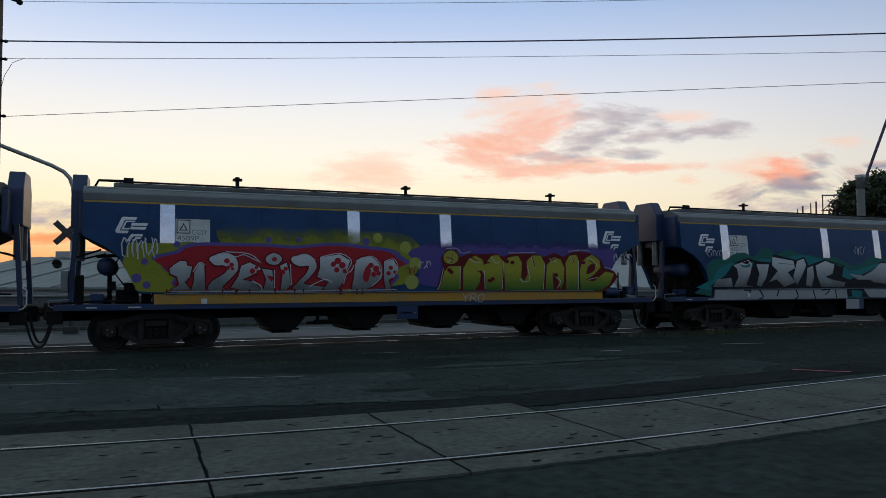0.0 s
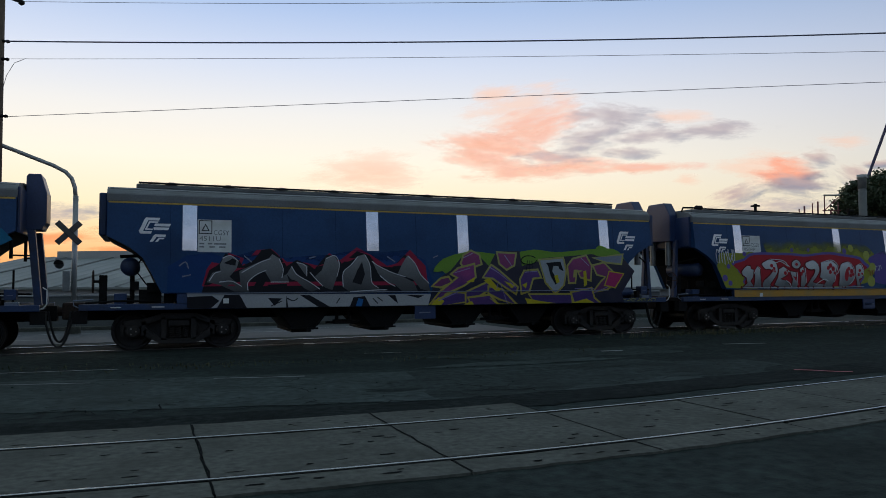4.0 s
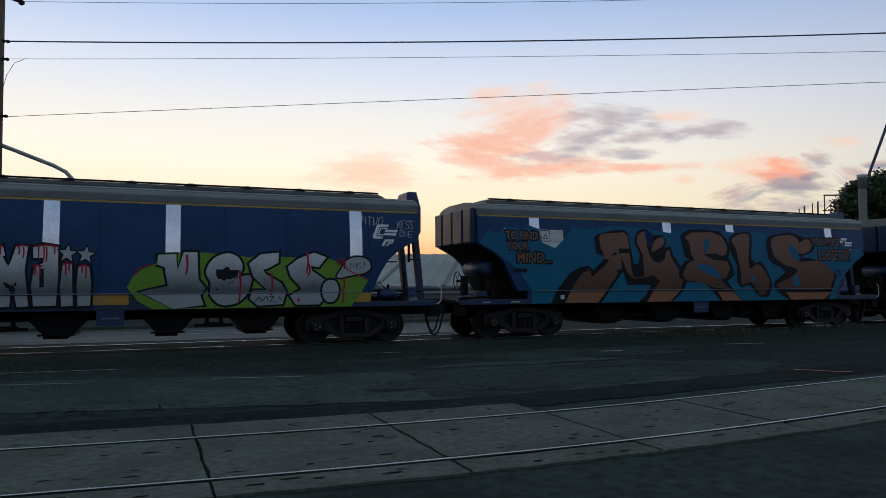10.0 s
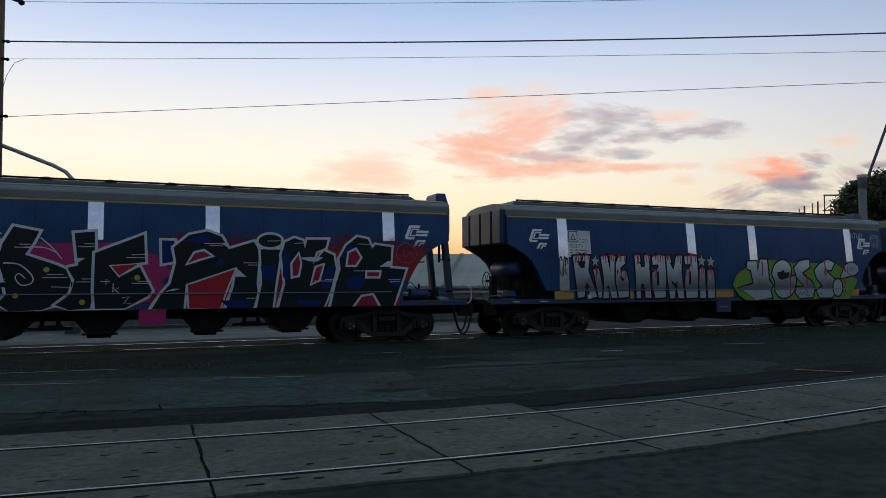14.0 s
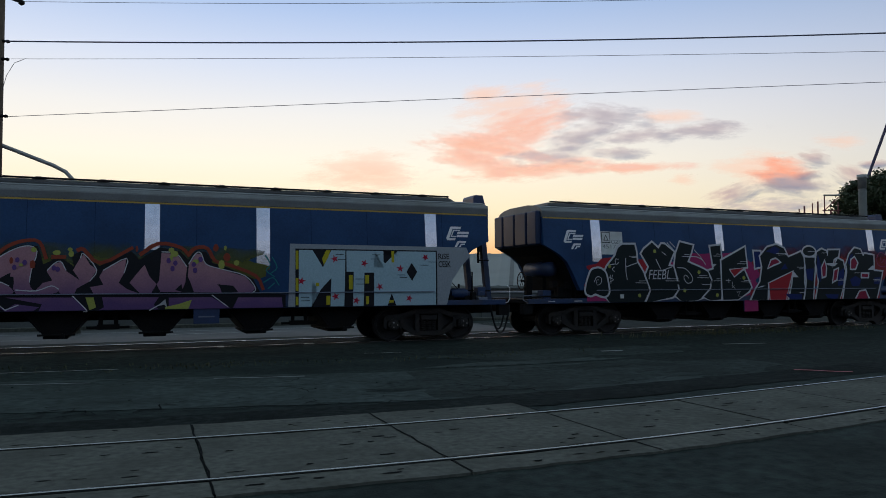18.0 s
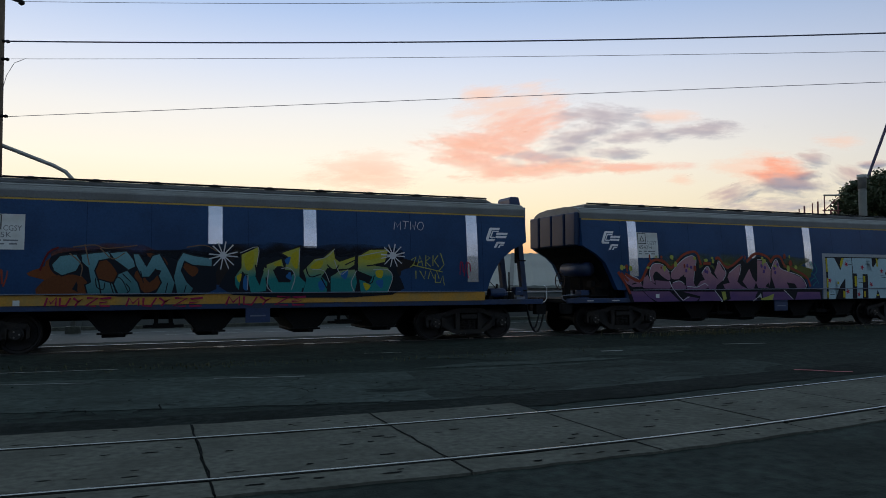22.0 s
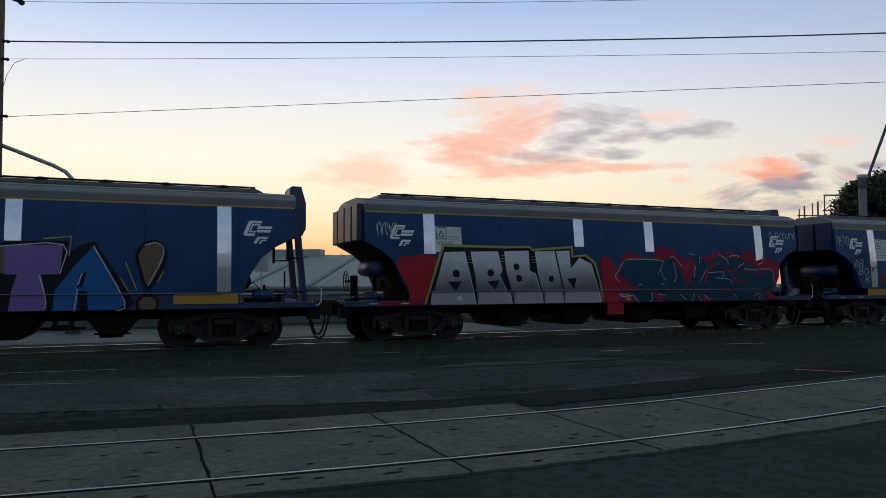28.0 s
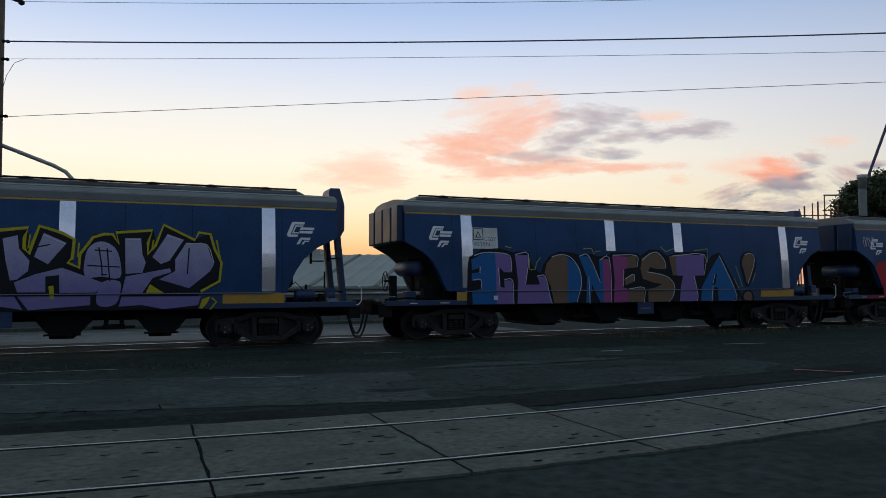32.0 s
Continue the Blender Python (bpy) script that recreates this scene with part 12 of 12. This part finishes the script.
trail(J, [(0.33, 2.12), (0.62, 2.20), (1.06, 2.20), (1.37, 2.11), (1.40, 1.72)], WHITEP, 0.022)
trail(J, [(0.30, 1.50), (0.51, 1.51), (0.53, 1.29)], WHITEP, 0.022)
trail(J, [(0.50, 1.84), (0.49, 1.68)], WHITEP, 0.022)
trail(J, [(1.02, 1.82), (1.05, 1.32)], WHITEP, 0.022)
trail(J, [(1.18, 1.51), (1.42, 1.49), (1.45, 0.87)], WHITEP, 0.022)
trail(J, [(1.52, 2.16), (1.91, 2.18), (1.80, 1.40)], WHITEP, 0.022)
trail(J, [(2.15, 1.60), (2.39, 1.60), (2.51, 1.15), (2.60, 0.86)], WHITEP, 0.022)
trail(J, [(2.61, 2.11), (2.91, 2.18), (3.22, 2.09), (3.46, 1.77), (3.51, 1.39), (3.36, 0.89)], WHITEP, 0.022)
trail(J, [(3.47, 2.14), (3.77, 2.16), (4.12, 1.43)], WHITEP, 0.022)
trail(J, [(3.75, 1.58), (3.78, 0.86)], WHITEP, 0.022)
trail(J, [(4.12, 2.04), (4.44, 2.09), (4.48, 0.86)], WHITEP, 0.022)
trail(J, [(4.56, 2.18), (5.35, 2.18), (5.35, 1.85)], WHITEP, 0.022)
trail(J, [(4.90, 1.78), (4.88, 1.32)], WHITEP, 0.022)
trail(J, [(4.93, 1.52), (5.23, 1.66), (5.24, 1.46)], WHITEP, 0.022)
trail(J, [(5.07, 1.25), (5.58, 1.28), (5.57, 0.86)], WHITEP, 0.022)
trail(J, [(5.54, 2.05), (5.82, 2.24), (6.10, 2.27), (6.33, 2.02), (6.34, 1.83)], WHITEP, 0.022)
trail(J, [(5.69, 1.72), (6.02, 1.68), (6.41, 1.58), (6.64, 1.34), (6.58, 1.04), (6.41, 0.86)], WHITEP, 0.022)
trail(J, [(6.59, 2.18), (7.77, 2.24), (7.72, 1.63)], WHITEP, 0.022)
trail(J, [(7.35, 1.61), (7.48, 1.10), (7.45, 0.89)], WHITEP, 0.022)
trail(J, [(8.33, 2.22), (8.94, 1.06), (8.79, 0.86)], WHITEP, 0.022)
trail(J, [(8.05, 1.33), (7.99, 0.86)], WHITEP, 0.022)
trail(J, [(8.13, 1.65), (8.05, 1.40)], WHITEP, 0.022)
trail(J, [(9.32, 2.25), (9.56, 2.30), (9.70, 2.08), (9.39, 1.38)], WHITEP, 0.022)
trail(J, [(1.23, 2.37), (1.42, 2.33)], OLIVE, 0.025, False)
trail(J, [(1.91, 1.77), (1.94, 2.07)], OLIVE, 0.025, False)
trail(J, [(1.95, 1.77), (2.09, 1.78), (2.15, 1.97), (2.27, 2.09)], OLIVE, 0.025, False)
trail(J, [(3.61, 2.35), (3.88, 2.36), (3.93, 2.20), (4.00, 2.28), (4.16, 2.29)], OLIVE, 0.025, False)
trail(J, [(6.20, 2.44), (6.38, 2.30), (6.67, 2.40)], OLIVE, 0.025, False)
trail(J, [(7.40, 2.35), (7.92, 2.41), (7.88, 2.00)], OLIVE, 0.025, False)
trail(J, [(8.94, 1.90), (9.17, 1.30), (9.01, 1.27), (8.85, 1.56)], OLIVE, 0.025, False)
trail(J, [(9.70, 1.70), (9.57, 1.44)], OLIVE, 0.025, False)
small_marks(J, ((5.48, 5.82),))

# last wagon: lavender letters rimmed in yellow
dress(K, "blue grain hopper wagon with lavender letters rimmed in yellow", "4540D", (1.3, 2.2, 2.35, 1.25))
amber(K, 9.95, 11.3)
piece(K, "letter_ground", [(5.59, 2.53), (6.16, 2.56), (6.19, 2.15), (6.34, 2.61), (7.00, 2.35), (6.97, 1.83), (7.10, 1.74), (7.14, 2.16), (7.35, 2.46), (7.67, 2.50), (7.79, 2.41), (7.80, 2.56), (8.52, 2.57), (8.57, 2.28), (8.72, 2.70), (9.38, 2.40), (9.70, 2.55), (9.93, 1.83), (9.90, 1.45), (9.45, 1.21), (9.43, 0.86), (5.64, 0.87)], BLACKP)
piece(K, "letter", [(5.72, 2.34), (5.98, 2.41), (6.01, 2.14), (6.20, 1.90), (6.18, 1.69), (5.99, 1.52), (5.87, 1.50), (5.78, 1.91)], LAVENDER, label="lavender letter with black and yellow outline")
piece(K, "letter", [(6.28, 1.98), (6.44, 2.47), (6.86, 2.27), (6.53, 1.83)], LAVENDER, label="lavender letter with black and yellow outline")
piece(K, "letter", [(5.94, 1.46), (6.29, 1.62), (6.79, 1.76), (7.53, 1.46), (7.43, 1.25), (6.75, 1.24), (6.74, 1.61), (6.49, 1.58), (6.50, 1.26), (6.00, 1.26)], LAVENDER, label="lavender letter with black and yellow outline")
piece(K, "letter", [(7.96, 2.39), (8.27, 2.40), (8.30, 2.06), (8.37, 1.88), (8.31, 1.66), (7.98, 1.64)], LAVENDER, label="lavender letter with black and yellow outline")
piece(K, "letter", [(8.50, 2.00), (8.80, 2.50), (9.13, 2.38), (8.84, 1.92), (8.67, 1.85)], LAVENDER, label="lavender letter with black and yellow outline")
piece(K, "letter", [(9.18, 2.32), (9.60, 2.30), (9.76, 1.85), (9.68, 1.70), (9.25, 1.33), (9.02, 1.40), (8.64, 1.52), (8.96, 1.70), (8.96, 1.95)], LAVENDER, label="lavender letter with black and yellow outline")
piece(K, "letter", [(7.98, 1.58), (8.85, 1.76), (8.88, 1.68), (8.51, 1.55), (8.31, 1.23), (7.91, 1.23)], LAVENDER, label="lavender letter with black and yellow outline")
piece(K, "letter_foot", [(6.00, 1.18), (7.32, 1.17), (7.32, 0.99), (6.20, 0.90)], LAVENDER)
piece(K, "letter_foot", [(5.66, 1.18), (5.95, 1.18), (6.10, 0.91), (5.66, 0.99)], LAVENDER)
piece(K, "letter_foot", [(7.91, 1.16), (9.49, 1.15), (9.43, 0.96), (8.74, 0.86), (8.30, 0.98), (7.86, 0.95)], LAVENDER)
piece(K, "letter", [(7.21, 1.58), (7.22, 2.05), (7.35, 2.26), (7.56, 2.31), (7.78, 2.17), (7.88, 1.87), (7.87, 1.55), (7.53, 1.58)], LAVENDER, True, label="lavender letter with black and yellow outline")
piece(K, "letter", [(7.53, 1.46), (7.87, 1.48), (7.88, 1.22), (7.80, 1.01), (7.59, 0.95), (7.43, 1.05)], LAVENDER, True, label="lavender letter with black and yellow outline")
trail(K, [(7.46, 2.19), (7.52, 1.81), (7.53, 1.60)], BLACKP, 0.03)
trail(K, [(7.62, 2.17), (7.65, 1.81), (7.68, 1.48)], BLACKP, 0.03)
trail(K, [(7.39, 2.13), (7.71, 2.11)], BLACKP, 0.03)
trail(K, [(7.25, 1.81), (7.87, 1.78)], BLACKP, 0.03)
trail(K, [(7.52, 1.62), (7.63, 1.62)], BLACKP, 0.03)
trail(K, [(9.24, 2.20), (9.21, 1.64)], BLACKP, 0.03)
piece(K, "paint_flash", [(8.38, 1.24), (8.46, 1.42), (8.74, 1.23)], YELLOWP)
piece(K, "paint_flash", [(6.55, 1.38), (6.64, 1.40), (6.66, 1.12), (6.58, 1.12)], YELLOWP)
piece(K, "paint_flash", [(9.46, 0.89), (9.52, 1.09), (9.69, 1.15), (9.62, 0.99), (9.53, 0.86)], YELLOWP)
trail(K, [(9.72, 1.12), (9.82, 1.03), (9.69, 0.86)], YELLOWP, 0.04, False)
trail(K, [(5.62, 2.50), (6.16, 2.57), (6.10, 2.37), (6.10, 2.15), (6.19, 2.04), (6.25, 2.26), (6.36, 2.61), (6.77, 2.48), (7.00, 2.35), (6.97, 1.95), (6.89, 1.87), (7.10, 1.76), (7.11, 2.04), (7.35, 2.40), (7.56, 2.47), (7.72, 2.47), (7.84, 2.27), (7.79, 2.51), (8.49, 2.57), (8.41, 2.30), (8.41, 2.06), (8.56, 2.25), (8.72, 2.70), (9.36, 2.38), (9.44, 2.55), (9.68, 2.52), (9.77, 2.20), (9.92, 1.89), (9.88, 1.48), (9.49, 1.26)], YELLOWP, 0.065, False)
trail(K, [(6.20, 2.43), (6.17, 2.15), (6.27, 2.26)], YELLOWP, 0.03, False)
trail(K, [(7.09, 2.28), (7.07, 1.99)], YELLOWP, 0.03, False)
trail(K, [(9.81, 2.39), (9.90, 1.95)], YELLOWP, 0.03, False)
trail(K, [(8.52, 2.37), (8.48, 2.12)], YELLOWP, 0.03, False)
trail(K, [(6.44, 2.43), (6.84, 2.25)], WHITEP, 0.02)
trail(K, [(8.79, 2.47), (9.09, 2.37)], WHITEP, 0.02)
trail(K, [(9.21, 2.29), (9.61, 2.28), (9.76, 1.88)], WHITEP, 0.02)
trail(K, [(7.99, 2.37), (8.27, 2.37)], WHITEP, 0.02)
small_marks(K)


# ---- clouds of the evening sky, far beyond everything ----
def cloud_mat(name, warm, cool, dense, tilt):
    """A thin glowing veil: noise thins it towards its rim; it shades from a warm to a cool side."""
    m = bpy.data.materials.new(name)
    m.use_nodes = True
    add, link = nodes_of(m.node_tree)
    tc = add("ShaderNodeTexCoord")
    oi = add("ShaderNodeObjectInfo")
    mp = add("ShaderNodeMapping")
    mp.inputs["Scale"].default_value = (0.011, 0.042, 0)
    link(tc.outputs["Object"], mp.inputs[0])
    off = add("ShaderNodeVectorMath", operation="SCALE")
    off.inputs[0].default_value = (37, 53, 0)
    link(oi.outputs["Random"], off.inputs["Scale"])
    ad = add("ShaderNodeVectorMath", operation="ADD")
    link(mp.outputs[0], ad.inputs[0])
    link(off.outputs[0], ad.inputs[1])
    no = add("ShaderNodeTexNoise")
    no.inputs["Scale"].default_value, no.inputs["Detail"].default_value, no.inputs["Roughness"].default_value = 1.0, 8, 0.60
    link(ad.outputs[0], no.inputs["Vector"])
    gen = add("ShaderNodeVectorMath", operation="MULTIPLY_ADD")
    gen.inputs[1].default_value, gen.inputs[2].default_value = (2, 2, 0), (-1, -1, 0)
    link(tc.outputs["Generated"], gen.inputs[0])
    ln = add("ShaderNodeVectorMath", operation="LENGTH")
    link(gen.outputs[0], ln.inputs[0])
    rim = add("ShaderNodeMapRange")
    rim.interpolation_type = "SMOOTHSTEP"
    rim.inputs["From Min"].default_value, rim.inputs["From Max"].default_value = 1.0, 0.0
    link(ln.outputs["Value"], rim.inputs["Value"])
    nr = add("ShaderNodeMath", operation="MULTIPLY_ADD")
    nr.inputs[1].default_value, nr.inputs[2].default_value = 2.6, -1.3
    link(no.outputs[0], nr.inputs[0])
    sm = add("ShaderNodeMath", operation="ADD")
    link(rim.outputs[0], sm.inputs[0])
    link(nr.outputs[0], sm.inputs[1])
    body = add("ShaderNodeMapRange")
    body.interpolation_type = "SMOOTHSTEP"
    body.inputs["From Min"].default_value, body.inputs["From Max"].default_value, body.inputs["To Max"].default_value = 0.05, 1.15, dense
    link(sm.outputs[0], body.inputs["Value"])
    hem = add("ShaderNodeMapRange")
    hem.interpolation_type = "SMOOTHSTEP"
    hem.inputs["From Min"].default_value, hem.inputs["From Max"].default_value = 0.0, 0.3
    link(rim.outputs[0], hem.inputs["Value"])
    al = add("ShaderNodeMath", operation="MULTIPLY")
    link(body.outputs[0], al.inputs[0])
    link(hem.outputs[0], al.inputs[1])
    dt = add("ShaderNodeVectorMath", operation="DOT_PRODUCT")
    dt.inputs[1].default_value = tilt
    link(gen.outputs[0], dt.inputs[0])
    cm = add("ShaderNodeMath", operation="MULTIPLY_ADD")
    link(no.outputs[0], cm.inputs[0])
    cm.inputs[1].default_value = 1.2
    link(dt.outputs["Value"], cm.inputs[2])
    cr = add("ShaderNodeMapRange")
    cr.inputs["From Min"].default_value, cr.inputs["From Max"].default_value = 0.35, 0.9
    link(cm.outputs[0], cr.inputs["Value"])
    mix = add("ShaderNodeMix", typ="RGBA")
    link(cr.outputs[0], mix.inputs[0])
    mix.inputs[6].default_value, mix.inputs[7].default_value = (*warm, 1), (*cool, 1)
    em = add("ShaderNodeEmission")
    link(mix.outputs[2], em.inputs["Color"])
    tr = add("ShaderNodeBsdfTransparent")
    ms = add("ShaderNodeMixShader")
    link(al.outputs[0], ms.inputs[0])
    link(tr.outputs[0], ms.inputs[1])
    link(em.outputs[0], ms.inputs[2])
    o = add("ShaderNodeOutputMaterial")
    link(ms.outputs[0], o.inputs[0])
    return m


ROSE = cloud_mat("cloud_rose", (1.0, 0.46, 0.29), (0.95, 0.56, 0.46), 0.88, (0.2, 0.1, 0))
VEIL = cloud_mat("cloud_rose_veil", (1.0, 0.58, 0.40), (1.0, 0.70, 0.56), 0.62, (0.2, 0.1, 0))
SLATE = cloud_mat("cloud_slate", (0.58, 0.45, 0.46), (0.33, 0.33, 0.41), 0.80, (0.3, -0.2, 0))
TUFT = cloud_mat("cloud_dark_tuft", (0.66, 0.46, 0.42), (0.28, 0.29, 0.37), 0.95, (0.2, -0.5, 0))
BOTH = cloud_mat("cloud_rose_and_slate", (1.0, 0.42, 0.28), (0.25, 0.24, 0.31), 1.0, (0.7, -1.5, 0))
EMBER = cloud_mat("cloud_ember", (1.05, 0.30, 0.12), (1.1, 0.42, 0.16), 0.95, (0.2, 0.1, 0))
CAMTURN = look(EYE, EYE + Vector((math.cos(HEAD) * math.cos(TILT), math.sin(HEAD) * math.cos(TILT), math.sin(TILT))), -0.19)
CLOUDS = []
FAR = 1600.0


def cloud(cx, cy, wd, ht, drift, mat, label, turn=0):
    """A bank of cloud, wd by ht, at the bearing (cx, cy) in thousandths of the distance."""
    k = FAR / 1000
    bm = bmesh.new()
    nx, ny = 12, 4
    grid = [[bm.verts.new(((i / nx - 0.5) * wd * k, (j / ny - 0.5) * ht * k, -6 * math.cos((i / nx - 0.5) * 3) * math.cos((j / ny - 0.5) * 3))) for i in range(nx + 1)] for j in range(ny + 1)]
    for j in range(ny):
        for i in range(nx):
            bm.faces.new((grid[j][i], grid[j][i + 1], grid[j + 1][i + 1], grid[j + 1][i]))
    ob = thing("cloud", bm, mat, label, "cloud", "clouds of the evening sky")
    CLOUDS.append((ob, cx * k, cy * k, drift * k, turn))
    return ob


WISP, STREAK, FOOT, BODY = "faint rose wisps high above the cloud bank", "rose-lit streak of evening cloud", "rose-lit foot of the cloud bank", "slate-grey body of the cloud bank"
SMALL, TOPPED, GLOW = "small grey cloud tuft", "small cloud with a rose top and grey foot", "fiery streak of cloud close over the roofs"
for cx, cy, wd, ht, dr, mt, lb, tn in (
        (120, 200, 260, 90, -30, VEIL, WISP, 8), (75, 215, 90, 40, -30, VEIL, WISP, 8), (130, 168, 240, 84, -30, ROSE, STREAK, 14), (45, 142, 190, 60, -30, ROSE, STREAK, -4), (95, 138, 230, 56, -30, ROSE, STREAK, -8),
        (123, 108, 310, 46, -30, ROSE, FOOT, 2), (279, 111, 240, 26, -30, ROSE, FOOT, 2), (60, 122, 170, 40, -30, ROSE, FOOT, -4), (190, 116, 150, 34, -30, ROSE, FOOT, 3),
        (195, 145, 115, 40, -30, SLATE, BODY, 6), (162, 127, 175, 42, -30, SLATE, BODY, 4), (288, 153, 210, 44, -30, SLATE, BODY, 3), (380, 161, 190, 38, -29, SLATE, "thin grey streak of evening cloud", 2),
        (236, 177, 190, 54, -30, SLATE, BODY, -3), (252, 130, 130, 30, -30, SLATE, BODY, -3), (215, 158, 150, 36, -30, SLATE, BODY, 8), (320, 176, 130, 30, -30, VEIL, WISP, 0),
        (-98, 103, 250, 84, -12, VEIL, "faint rose veil low in the sky", 2), (-80, 98, 170, 54, -12, VEIL, "faint rose veil low in the sky", -4), (325, 92, 60, 24, -14, VEIL, "faint rose tuft of cloud", 0), (425, 106, 190, 70, -14, VEIL, "faint rose tuft of cloud", 0),
        (452, 97, 135, 72, -14, BOTH, TOPPED, -4), (462, 93, 115, 58, -14, BOTH, TOPPED, 0), (468, 86, 135, 50, -14, TUFT, "grey foot of a small cloud", -6),
        (383, 68, 125, 40, -14, TUFT, "low grey streak of cloud", 16), (540, 92, 90, 46, -13, TUFT, SMALL, -24), (485, 118, 80, 36, -13, TUFT, SMALL, -8), (566, 110, 70, 20, -13, TUFT, SMALL, 0), (520, 140, 100, 36, -13, VEIL, "faint rose tuft of cloud", 0), (430, 56, 230, 30, -14, SLATE, "low grey bank of cloud", 1),
        (-530, 42, 330, 52, -10, SLATE, "low grey bank of cloud", 2), (-515, 15, 300, 26, -10, EMBER, GLOW, 1), (-300, 60, 380, 30, -14, VEIL, "faint rose veil low in the sky", 1),
        (-350, 57, 90, 26, -10, VEIL, "faint rose tuft of cloud", 0), (-340, 12, 280, 18, -10, EMBER, GLOW, 1), (-380, 24, 200, 16, -10, EMBER, GLOW, -2), (-290, 22, 160, 12, -10, EMBER, GLOW, 1), (-360, 0, 240, 14, -10, EMBER, GLOW, 0)):
    cloud(cx, cy, wd, ht, dr, mt, lb, tn)


# ---- movement ----
SHIFT = [(0, -30.985), (1, -27.03), (2, -23.06), (3, -19.0), (6, -6.97), (7, -3.0), (8, 1.11), (9, 5.23), (10, 9.38), (11, 13.47), (12, 17.50), (13, 21.67), (14, 25.90), (17, 38.43),
         (18, 42.66), (19, 46.91), (20, 51.14), (21, 55.43), (22, 59.53), (23, 63.76), (24, 68.03), (25, 72.28), (28, 84.91), (29, 89.15), (30, 93.41), (31, 97.66), (32, 101.62)]
PLACES = (46.92, 31.32, 15.71, 0.0, -15.67, -31.37, -47.03, -62.80, -78.53, -94.22, -109.96)


def travel(t):
    for (a, u), (b, v) in zip(SHIFT, SHIFT[1:]):
        if a <= t <= b:
            return u + (v - u) * (t - a) / (b - a)
    return SHIFT[-1][1]


def motions():
    for i, w in enumerate(WAGONS):
        walk(w, [(t, pose(s + PLACES[i], 0, 0)) for t, s in SHIFT])
        step = 2 / 15
        times = [step * k for k in range(241)]
        for ws in w.children_recursive:
            if ws.name.startswith("wheelset"):
                x = ws.location.x
                walk(ws, [(t, pose(x, 0, AXLE, 0, math.degrees(travel(t) / 0.416) % 360, 0)) for t in times])
    for n, (ob, x, y, d, turn) in enumerate(CLOUDS):
        walk(ob, [(t, CAMTURN @ pose(x + d * t / 32, y, -FAR + 4 * n, 0, 0, turn)) for t in (0, 32)])


motions()
